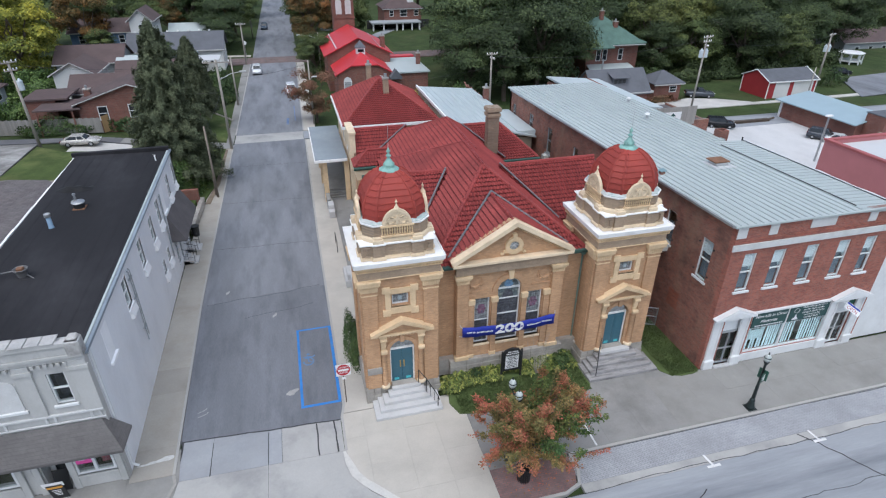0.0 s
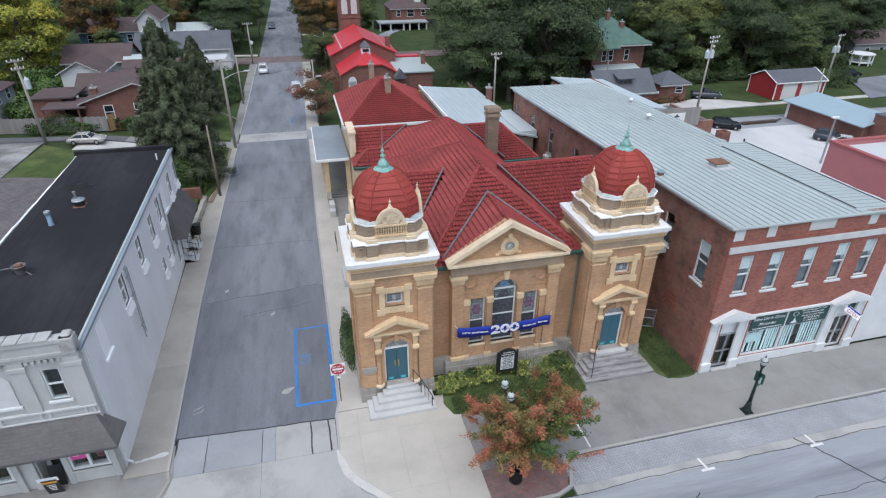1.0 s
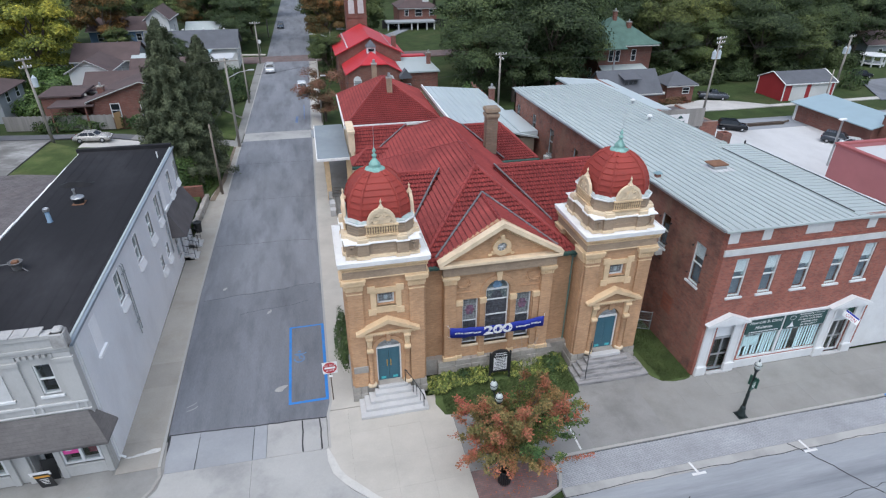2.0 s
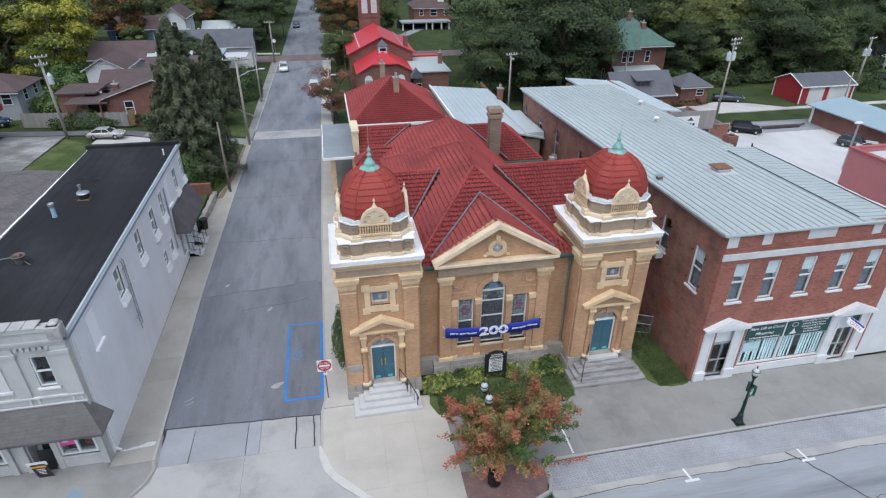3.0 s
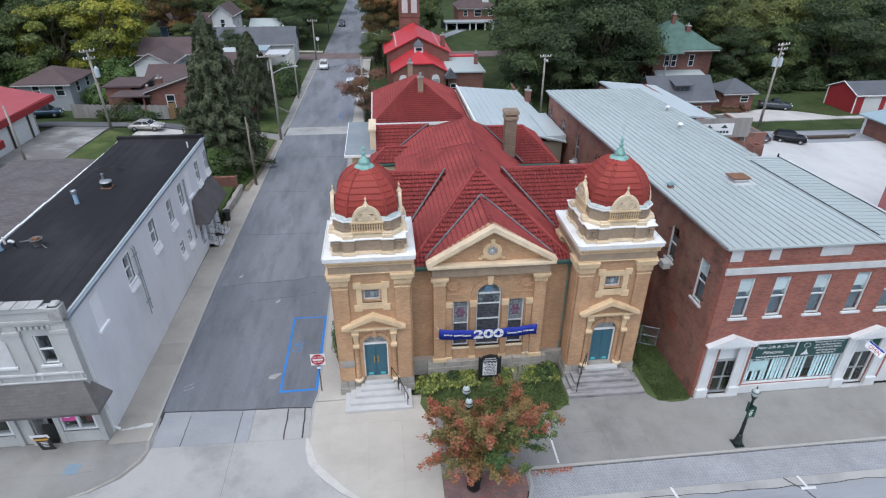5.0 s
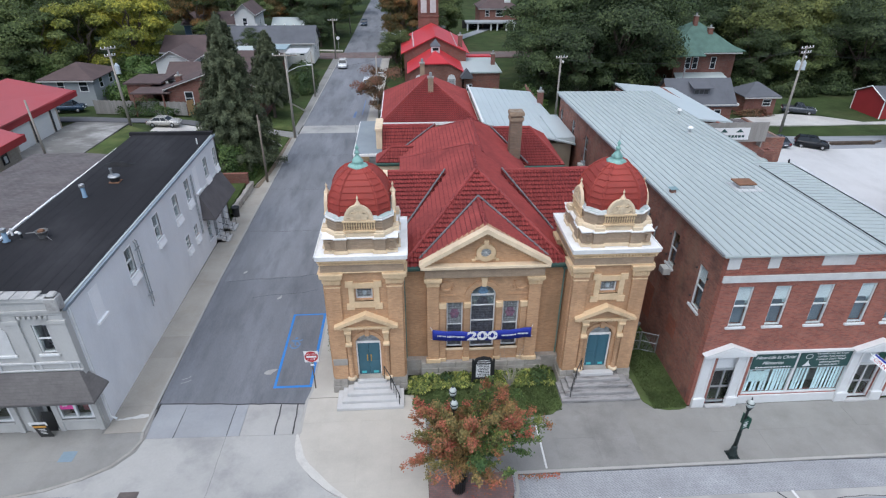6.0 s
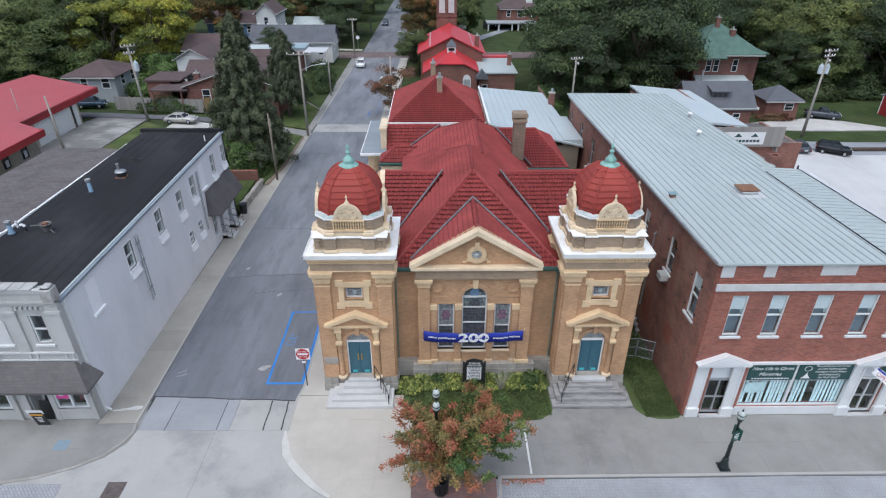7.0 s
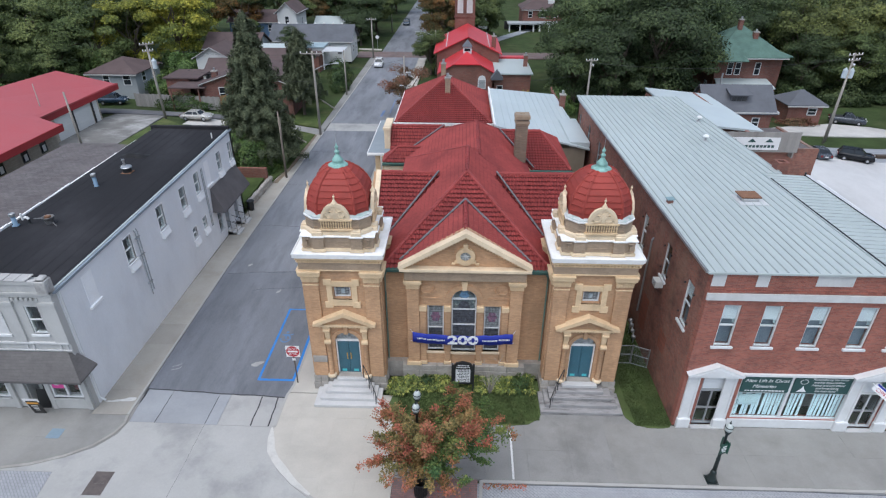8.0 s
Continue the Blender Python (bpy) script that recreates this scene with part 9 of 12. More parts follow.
def conifer(seed, height, radius, count, label, palette, low=0.08, power=0.45):
    rr = np.random.RandomState(seed)
    t = thing("conifer", (0, 0, 0), label, "tree", "dark spruces by the side street")
    bm = bmesh.new()
    limb(bm, bent((0, 0, -0.3), (0, 0, height * 0.97), rr, 0.005), height * 0.02, 0.03, 7)
    cs, ns = [], []
    whorls = 52
    for k in range(whorls):
        f = k / whorls
        z = height * (low + (0.98 - low) * f)
        reach = radius * (1 - f) ** power * rr.uniform(0.78, 1.14) + 0.12
        nb = 5 + int(7 * (1 - f))
        for b in range(nb):
            a = 2 * math.pi * (b + rr.uniform(-0.3, 0.3)) / nb + k * 0.9
            L = reach * rr.uniform(0.65, 1.12)
            tip = np.array([L * math.cos(a), L * math.sin(a), z - L * 0.06 + 0.1 * L * rr.normal()])
            root = np.array([0, 0, z])
            if k % 5 == 0:
                rod(bm, root, root + (tip - root) * 0.8, 0.035, 0.01, 4, caps=False)
            m = max(6, int(count / (whorls * 8.5) * (0.4 + L / radius * 1.6)))
            s = rr.uniform(0.18, 1.0, m) ** 0.8
            p = root + (tip - root) * s[:, None]
            side = np.array([-math.sin(a), math.cos(a), 0])
            p = p + side * (rr.normal(0, 0.26, m) * (0.4 + L * 0.34) * (1.15 - s))[:, None] + np.array([0, 0, 1]) * rr.normal(-0.06, 0.2, m)[:, None]
            cs.append(p)
            ns.append(np.tile(np.array([math.cos(a) * 0.6, math.sin(a) * 0.6, 0.7]), (m, 1)))
    part("trunk", bm, BARK, t)
    solid("crown", leaf_mesh("crown", np.concatenate(cs), np.concatenate(ns), 0.15, palette, rr, 0.26, 3), None, t)
    return t


SPRUCE = leaf_mat("spruce_needles", ((0.058, 0.07, 0.04), (0.088, 0.105, 0.058), (0.13, 0.145, 0.08)), 0.75, 0.1, 0.5)
LEAF_DARK = leaf_mat("dark_green_leaves", ((0.028, 0.042, 0.018), (0.05, 0.075, 0.028), (0.095, 0.122, 0.045)), 0.6, 0.2, 0.14)
LEAF_MID = leaf_mat("olive_green_leaves", ((0.04, 0.06, 0.02), (0.08, 0.108, 0.034), (0.155, 0.178, 0.055)), 0.6, 0.2, 0.14)
LEAF_YELLOW = leaf_mat("yellowing_leaves", ((0.1, 0.13, 0.028), (0.25, 0.26, 0.04), (0.5, 0.42, 0.05)), 0.6, 0.15, 0.16)
LEAF_OLIVE = leaf_mat("yellow_olive_leaves", ((0.05, 0.068, 0.022), (0.1, 0.12, 0.034), (0.18, 0.19, 0.05)), 0.6, 0.2, 0.16)
LEAF_ORANGE = leaf_mat("orange_brown_leaves", ((0.05, 0.06, 0.02), (0.14, 0.085, 0.028), (0.28, 0.11, 0.03)), 0.6, 0.2, 0.16)
LEAF_RED = leaf_mat("dull_red_brown_leaves", ((0.08, 0.075, 0.033), (0.17, 0.092, 0.052), (0.25, 0.085, 0.065)), 0.6, 0.12, 0.3)
LEAF_TURN = leaf_mat("turning_maple_leaves", ((0.16, 0.12, 0.045), (0.27, 0.135, 0.058), (0.37, 0.125, 0.075), (0.43, 0.11, 0.085)), 0.55, 0.05, 0.75)
LEAF_BROWN = leaf_mat("olive_brown_maple_leaves", ((0.1, 0.112, 0.038), (0.18, 0.15, 0.052), (0.31, 0.18, 0.07)), 0.55, 0.05, 0.75)
LEAF_GREEN = leaf_mat("green_maple_leaves", ((0.045, 0.1, 0.035), (0.085, 0.14, 0.04), (0.2, 0.21, 0.055)), 0.55, 0.05, 0.8)
LEAF_HOSTA = leaf_mat("variegated_hosta_leaves", ((0.06, 0.1, 0.03), (0.17, 0.21, 0.05), (0.52, 0.48, 0.13)), 0.5, 0.3, 3.0)
LEAF_IVY = leaf_mat("fresh_green_ivy_leaves", ((0.042, 0.078, 0.024), (0.09, 0.15, 0.042), (0.155, 0.215, 0.06)), 0.55, 0.15, 0.5)
LEAF_BUSH = leaf_mat("green_bush_leaves", ((0.025, 0.05, 0.018), (0.05, 0.085, 0.028), (0.09, 0.12, 0.04)), 0.6, 0.15, 0.5)

kinds = {
    "dark": [broadleaf(11, 18, 8.2, 24000, 0.185, LEAF_DARK, "tall dark green broadleaf tree", 46), broadleaf(12, 16, 7.2, 21000, 0.185, LEAF_DARK, "dense dark green broadleaf tree", 40)],
    "mid": [broadleaf(13, 16, 7.0, 21000, 0.185, LEAF_MID, "tall olive green broadleaf tree", 40), broadleaf(14, 13, 6.0, 18000, 0.18, LEAF_MID, "smaller olive green broadleaf tree", 34)],
    "yellow": [broadleaf(15, 12, 5.6, 19000, 0.17, LEAF_YELLOW, "yellowing green broadleaf tree", 34)],
    "olive": [broadleaf(17, 15, 6.4, 20000, 0.18, LEAF_OLIVE, "olive and yellow-green broadleaf tree", 38)],
    "orange": [broadleaf(16, 13, 5.6, 17000, 0.175, LEAF_ORANGE, "orange and brown autumn tree", 30)],
    "far_dark": [broadleaf(41, 17, 7.6, 6000, 0.34, LEAF_DARK, "distant dark green broadleaf tree", 34)],
    "far_mid": [broadleaf(42, 15, 7.0, 5600, 0.34, LEAF_MID, "distant olive green broadleaf tree", 32)],
    "far_orange": [broadleaf(43, 13, 6.0, 5000, 0.33, LEAF_ORANGE, "distant orange-brown autumn tree", 28)],
}
used = set()


def plant(kind, x, y, scale=1.0, which=0, turn=None):
    src = kinds[kind][which % len(kinds[kind])]
    turn = turn if turn is not None else (x * 37 + y * 19) % 360
    m = Matrix.Translation((x, y, land(x, y) - 0.2)) @ pose(0, 0, 0, 0, 0, turn)
    if src not in used:
        used.add(src)
        src.matrix_basis = m
        src.scale = (scale, scale, scale * 1.0)
        return src
    ob = copy_thing(src, m)
    ob.scale = (scale, scale, scale * (0.92 + 0.16 * ((x * 7 + y * 3) % 1)))
    return ob


# dark wall of trees behind the church block
for i, (x, y, s) in enumerate(((26.8, 84.5, 0.72), (31.5, 82, 0.85), (38.5, 86, 1.0), (44, 90, 0.9), (29.8, 96, 0.95), (35, 98, 1.15), (43, 101, 1.15), (51, 108, 1.1), (40, 112, 1.2), (37, 113, 1.0), (36, 90, 0.7))):
    plant("dark", x, y, s, i)
for i, (x, y, s, k) in enumerate(((68, 101, 1.05, "olive"), (76, 104, 1.15, "olive"), (84, 99, 0.95, "mid"), (63, 112, 1.1, "dark"), (72, 118, 1.1, "mid"), (92, 106, 1.1, "dark"), (100, 112, 1.0, "dark"), (84, 116, 1.1, "olive"), (96, 98, 0.75, "mid"),
                                  (108, 106, 0.9, "dark"), (112, 124, 1.2, "dark"), (125, 118, 1.0, "dark"), (136, 128, 1.1, "dark"), (150, 120, 1.0, "mid"), (160, 140, 1.2, "dark"), (90, 128, 1.1, "dark"), (62, 126, 1.1, "mid"), (59, 104, 0.95, "dark"), (66, 96, 0.62, "dark"), (120, 108, 1.0, "dark"), (104, 104, 0.8, "dark"), (73, 95, 0.85, "mid"), (83, 94, 0.9, "dark"), (91, 92, 0.85, "mid"))):
    plant(k, x, y, s, i)
# trees behind the houses on the rising side
for i, (x, y, s, k) in enumerate(((-37.5, 99, 1.15, "yellow"), (-43, 94, 1.05, "yellow"), (-33.5, 119, 0.95, "orange"), (-47, 99, 1.0, "mid"), (-52, 87, 0.95, "mid"), (-58, 92, 1.1, "mid"), (-60, 80, 1.0, "mid"), (-66, 98, 1.1, "dark"), (-40, 112, 1.0, "yellow"),
                                  (-53, 112, 1.1, "mid"), (-24, 143, 0.7, "orange"), (-38, 138, 1.0, "mid"), (-15, 152, 1.0, "orange"), (-13, 138, 0.8, "dark"), (-22, 160, 1.0, "mid"), (-12, 172, 1.0, "mid"), (-48, 130, 1.1, "dark"), (-62, 122, 1.1, "mid"), (-75, 105, 1.1, "mid"), (-70, 86, 1.0, "dark"), (-80, 120, 1.1, "mid"), (-12, 131, 0.55, "dark"), (-10.5, 146, 0.8, "mid"), (-49, 82, 0.72, "mid"), (-55, 77, 0.7, "mid"), (-47, 90, 0.9, "mid"), (-62, 71, 0.8, "mid"), (-30, 112, 0.5, "mid"), (-20, 106, 0.36, "dark"), (-27, 136, 0.75, "mid"), (-20, 147, 0.85, "dark"), (-34, 147, 1.0, "dark"), (-19, 152, 1.0, "mid"))):
    plant(k, x, y, s, i)
# trees along the far street
for i, (x, y, s, k) in enumerate(((5.5, 128, 1.0, "orange"), (6.5, 143, 1.05, "mid"), (8, 156, 1.0, "orange"), (8, 172, 1.1, "mid"), (13, 134, 0.85, "mid"), (16.5, 143, 0.8, "mid"), (4.8, 104, 0.5, "mid"), (42, 150, 1.0, "yellow"), (36, 118, 0.95, "mid"), (-10, 188, 1.0, "dark"), (9, 190, 1.0, "mid"), (5, 114, 0.42, "dark"), (44, 150, 0.9, "yellow"), (52, 140, 1.0, "mid"))):
    plant(k, x, y, s, i)
# far woods fill the distance
rr = np.random.RandomState(7)
for i in range(88):
    x, y = rr.uniform(-190, 230), rr.uniform(150, 300)
    if -9 < x + 0.003 * y < 8 or (20 < x < 46 and y < 185) or (abs(x + 27) < 8 and y < 165):
        continue
    if y < 175 and -60 < x < 60 and rr.rand() < 0.35:
        continue
    plant(["far_dark", "far_mid", "far_orange"][int(rr.choice(3, p=[0.45, 0.45, 0.1]))], x, y, rr.uniform(0.85, 1.3), i)

for seed, x, y, h, r, low, power in ((21, -11.6, 58.6, 15.8, 4.5, 0.1, 0.66), (22, -11.6, 77.0, 11.4, 2.9, 0.27, 0.6)):
    cf = conifer(seed, h, r, 150000, "tall dark blue-green spruce beside the street", SPRUCE, low, power)
    cf.location = (x, y, land(x, y))
small_red = broadleaf(31, 7.2, 3.6, 11000, 0.1, LEAF_RED, "small reddish street tree with purple and green leaves", 26, 0.3)
small_red.location = (3.0, 77.5, 0)


def bush(x, y, w, d, h, seed, label, palette=LEAF_BUSH, count=1500, size=0.13, name="bush", group="bushes and hedges"):
    rr = np.random.RandomState(seed)
    b = thing(name, (x, y, land(x, y)), label, "bush", group)
    e = rr.normal(0, 1, (count, 3))
    e /= np.linalg.norm(e, axis=1)[:, None]
    e[:, 2] = np.abs(e[:, 2])
    lump = 1 + 0.22 * np.sin(e[:, 0] * 5 + seed) * np.cos(e[:, 1] * 4 + seed * 2) + 0.12 * np.sin(e[:, 2] * 9 + seed)
    c = e * (rr.uniform(0.75, 1.05, count) * lump)[:, None] * np.array([w / 2, d / 2, h])
    z0 = np.array([land(x + p[0], y + p[1]) for p in c]) if abs(x) > 9 else np.zeros(count)
    c = c + np.array([x, y, 0])
    c[:, 2] += z0
    me = leaf_mesh("leaves", c, e, size, palette, rr)
    solid("leaves", me, None, b)
    bm = bmesh.new()
    for k in range(5):
        a = k * 1.25
        rod(bm, (x, y, land(x, y) - 0.05), (x + w * 0.3 * math.cos(a), y + d * 0.3 * math.sin(a), land(x, y) + h * 0.7), 0.03, 0.012, 5)
    part("stems", bm, BARK, b)


bush(-11.8, 55.6, 4.4, 4.6, 3.6, 1, "dense green ivy-clad bush behind the grey shop", LEAF_IVY, 5000, 0.12)
bush(-10.5, 57.6, 2.8, 4.0, 2.6, 21, "bright green ivy mound below the spruce", LEAF_IVY, 3500, 0.12)
bush(-14.0, 56.0, 4.0, 5.0, 4.4, 2, "tall green bush under the spruce", LEAF_IVY, 4200)
for k, (x, y, w, d, h) in enumerate(((-48, 80, 9, 5, 4.6), (-55, 76, 9, 5, 5.0), (-62, 73, 9, 5, 4.4), (-45.5, 87, 6, 5, 4.2), (-35.5, 93, 6, 4, 3.4))):
    bush(x, y, w, d, h, 60 + k, "broad green undergrowth behind the red-roofed garage", LEAF_IVY, 3200, 0.17)
bush(-20.4, 76.6, 4.2, 2.2, 1.9, 3, "dark green bush beside a brick house", count=1600)
bush(-17.6, 75.6, 3.2, 2.0, 1.5, 4, "low green bush beside an alley", count=1000)
bush(-27.5, 75.8, 8.5, 1.6, 1.9, 5, "leafy vine spilling over a board fence", count=2200)
bush(-9.4, 92.5, 3.2, 6.0, 2.6, 6, "green shrubs on a bank above the pavement", count=2600)
bush(-10.8, 99.5, 3.6, 5.0, 3.0, 7, "green shrubs before a house porch", count=2200)
bush(-12.5, 84.5, 4.0, 5.0, 4.5, 8, "dark shrubs behind the spruces", count=2600)
bush(-33.6, 91.5, 5.5, 6.0, 3.6, 22, "overgrown green shrubs between two houses", LEAF_IVY, 3200, 0.16)
bush(-34.8, 85.0, 4.5, 5.0, 2.4, 23, "green vines in a back garden", LEAF_IVY, 2200, 0.16)
bush(5.2, 108, 2.6, 5.0, 4.0, 9, "dark evergreen shrub by the red church", LEAF_DARK, 2400)
bush(18.5, 79, 6.5, 3.4, 3.0, 10, "yellow-green shrub behind the white roof", LEAF_YELLOW, 2800, 0.16)
bush(24.0, 80.0, 5.0, 4.0, 2.8, 24, "green shrubs under a tall tree", LEAF_IVY, 2200, 0.15)
bush(12.4, 83.0, 3.0, 2.0, 1.6, 11, "tan shrub beside the red church", LEAF_YELLOW, 900)
bush(57.5, 79.0, 5.4, 1.2, 0.9, 12, "low brownish hedge before a brick garage", LEAF_RED, 1200)
bush(93.5, 82.0, 4.0, 3.0, 3.4, 13, "green bush beside a utility pole", count=1500)
bush(63.0, 92.0, 5.0, 4.0, 2.6, 14, "dark green shrubs beside a brick house", count=1600)
for k, (x, y, w, d, h) in enumerate(((65, 97, 9, 5, 4.2), (73, 99, 10, 5, 5.0), (82, 97, 9, 5, 4.4), (90, 94, 8, 5, 3.6), (97, 97, 9, 6, 4.6), (106, 97, 8, 5, 4.0), (71, 91, 8, 4, 2.8), (79, 92, 8, 4, 3.0), (87, 90, 7, 4, 2.6), (69, 105, 12, 5, 6.0), (80, 106, 12, 5, 6.0), (92, 104, 12, 5, 6.0))):
    bush(x, y, w, d, h, 30 + k, "dark green undergrowth at the foot of the trees", LEAF_DARK, 3000, 0.2)
bush(98, 84, 3.0, 2.0, 1.3, 15, "low dark bush by a car park", count=700)


def street_tree():
    """The small maple at the kerb: bare lower stem, spreading boughs, part red and part green."""
    rr = np.random.RandomState(5)
    t = thing("maple_tree", (8.8, 17.05, 0), "small maple turning red and orange with a green side", "tree")
    bm = bmesh.new()
    root, fork = Vector((8.8, 17.05, 0)), Vector((8.9, 17.05, 1.3))
    limb(bm, bent(root, fork, rr, 0.02), 0.13, 0.1, 9)
    red_c, red_n, grn_c, grn_n, old_c, old_n = [], [], [], [], [], []
    for k in range(118):
        a = 2.399 * k + rr.normal(0, 0.15)
        lift = rr.uniform(0.1, 1.0) ** 0.8
        west = max(0.0, -math.cos(a))
        reach = 3.5 * (1 - 0.55 * lift ** 2.0) * rr.uniform(0.6, 1.06) * (1 + 0.14 * west)
        tip = Vector((9.3 + reach * math.cos(a), 17.05 + reach * 0.8 * math.sin(a), 1.95 + 3.5 * lift + 0.5 * west * rr.rand() + rr.normal(0, 0.15)))
        if tip.y < 16.3:
            tip.z = max(tip.z, 2.3)
        if abs(tip.x - 8.15) < 1.0 and tip.y > 16.6:
            tip.z = min(tip.z, 3.1)
        spine = bent(fork + Vector((0, 0, rr.uniform(0, 1.3) * lift)), tip, rr, 0.07, 6)
        limb(bm, spine, 0.04, 0.006, 5)
        green = tip.x > 9.6 + rr.normal(0, 0.5) and tip.z < 4.5 + rr.normal(0, 0.5)
        tinge = rr.uniform(0.4, 1.2) if not green else rr.uniform(0.9, 1.4)
        for j in range(15):
            f = rr.uniform(0.22, 1.0)
            dst_c, dst_n = (red_c, red_n) if f > tinge else (grn_c, grn_n) if green else (old_c, old_n)
            i = min(int(f * 6), 5)
            p = spine[i].lerp(spine[i + 1], f * 6 - i)
            side = Vector((rr.normal(0, 1), rr.normal(0, 1), rr.normal(0.3, 0.5))).normalized() * rr.uniform(0.1, 0.5) * (1.2 - f * 0.85)
            q = p + side
            if j % 2 == 0:
                rod(bm, p, q, 0.007, 0.004, 4, caps=False)
            m = 32
            s = rr.uniform(0.0, 1.1, m)[:, None]
            c = np.array(p) + np.array(side) * s + rr.normal(0, 0.085, (m, 3))
            dst_c.append(c)
            dst_n.append(np.tile(np.array([0.3 * math.cos(a), 0.3 * math.sin(a), 0.9]), (m, 1)))
    part("trunk", bm, BARK, t)
    solid("red_foliage", leaf_mesh("red_foliage", np.concatenate(red_c), np.concatenate(red_n), 0.047, LEAF_TURN, rr, 0.75), None, t, "orange and red leaves")
    solid("brown_foliage", leaf_mesh("brown_foliage", np.concatenate(old_c), np.concatenate(old_n), 0.047, LEAF_BROWN, rr, 0.75), None, t, "olive brown inner leaves")
    solid("green_foliage", leaf_mesh("green_foliage", np.concatenate(grn_c), np.concatenate(grn_n), 0.05, LEAF_GREEN, rr, 0.75), None, t, "green leaves")


street_tree()


def fallen_leaves():
    rr = np.random.RandomState(3)
    n = 300
    c = np.stack([rr.normal(9.3, 1.3, n), rr.normal(16.5, 0.7, n), np.full(n, 0.012)], axis=1)
    c[:150, 0], c[:150, 1] = rr.uniform(11.3, 13.4, 150), rr.normal(17.15, 0.1, 150)
    c[:150, 2] = ROAD + 0.02
    keep = (c[:, 2] < 0) | ((c[:, 0] > 7.1) & (c[:, 0] < 10.9) & (c[:, 1] > 15.5) & (c[:, 1] < 18.5))
    c = c[keep]
    me = leaf_mesh("fallen_leaves", c, np.tile(np.array([0, 0, 4.0]), (len(c), 1)), 0.05, LEAF_TURN, rr)
    tagged(solid("fallen_leaves", me, None), "fallen red and brown leaves on paving and gutter", "leaves", kind="stuff")


fallen_leaves()


def hosta(seed):
    rr = random.Random(seed)
    bm = bmesh.new()
    for k in range(30):
        a = k * 2.4 + rr.uniform(-0.2, 0.2)
        reach, rise = rr.uniform(0.1, 0.36), rr.uniform(0.2, 0.42)
        w = rr.uniform(0.045, 0.075)
        d, s = Vector((math.cos(a), math.sin(a), 0)), Vector((-math.sin(a), math.cos(a), 0))
        p = [Vector((0, 0, 0.06)) + d * reach * 0.3 + Vector((0, 0, rise * 0.7)), d * reach * 0.65 + Vector((0, 0, rise)), d * (reach + 0.09) + Vector((0, 0, rise * 0.75))]
        mid = bm.verts.new(p[1])
        vs = [bm.verts.new(p[0]), bm.verts.new(p[1] + s * w + Vector((0, 0, 0.025))), bm.verts.new(p[2]), bm.verts.new(p[1] - s * w + Vector((0, 0, 0.025)))]
        for i in range(4):
            bm.faces.new((vs[i], vs[(i + 1) % 4], mid))
        rod(bm, (0, 0, 0), p[0], 0.012, 0.008, 4, caps=False)
    return bm


first = tagged(part("hosta", hosta(1), LEAF_HOSTA), "yellow-edged hosta plant before the church wall", "plant", "hostas before the church")
first.location = (6.6, 23.0, 0.03)
rr = random.Random(12)
for k in range(124):
    x = 6.4 + (k % 31) * 0.27 + rr.uniform(-0.1, 0.1)
    y = 24.0 - 0.24 * (k // 31) + rr.uniform(-0.14, 0.14) - (0.35 if x < 7.2 else 0)
    if 9.7 < x < 11.1 and k > 61:
        continue
    if x > 14.3:
        continue
    h = copy_thing(first, Matrix.Translation((x, y, 0.03)) @ pose(0, 0, 0, 0, 0, rr.uniform(0, 360)))
    h.scale = (rr.uniform(0.62, 0.95) * (1.4 if k < 31 else 1.0),) * 3
bush(1.85, 28.6, 1.15, 4.8, 1.7, 40, "clipped dark green hedge against the church wall", count=3600, size=0.06)
bush(13.6, 23.5, 1.1, 0.9, 1.1, 21, "dark green shrub by the church steps", count=700, size=0.07)
bush(8.35, 23.75, 0.8, 0.6, 0.8, 22, "small dark green shrub before the church", count=420, size=0.06)


def bare_shrub():
    rr = np.random.RandomState(8)
    s = thing("bare_shrub", (11.9, 23.2, 0), "leafless grey shrub before the church windows", "bush")
    bm = bmesh.new()
    for k in range(22):
        a = rr.uniform(0, 2 * math.pi)
        tip = Vector((11.9 + 1.0 * math.cos(a) * rr.uniform(0.3, 1.2), 23.2 + 0.6 * math.sin(a), rr.uniform(1.2, 3.1)))
        sp = bent((11.9, 23.2, 0), tip, rr, 0.06, 4)
        limb(bm, sp, 0.014, 0.004, 4)
        for j in (2, 3):
            limb(bm, [sp[j], sp[j] + Vector((rr.normal(0, 0.25), rr.normal(0, 0.2), 0.35))], 0.006, 0.003, 3)
    part("branch", bm, mat("pale_grey_twig", (0.36, 0.33, 0.29), 0.9), s)


bare_shrub()


def grass_tufts(name, x0, x1, y0, y1, n, seed, label):
    rr = np.random.RandomState(seed)
    c = np.stack([rr.uniform(x0, x1, n), rr.uniform(y0, y1, n), np.full(n, 0.05)], axis=1)
    u = np.stack([rr.normal(0, 0.02, n), rr.normal(0, 0.02, n), np.zeros(n)], axis=1)
    tip = c + np.stack([rr.normal(0, 0.03, n), rr.normal(0, 0.03, n), rr.uniform(0.04, 0.1, n)], axis=1)
    pts = np.stack([c - u, c + u, tip], axis=1).reshape(-1, 3)
    me = bpy.data.meshes.new(name)
    me.from_pydata(pts.tolist(), [], [(3 * i, 3 * i + 1, 3 * i + 2) for i in range(n)])
    tagged(solid(name, me, TURF), label, "grass", kind="stuff")


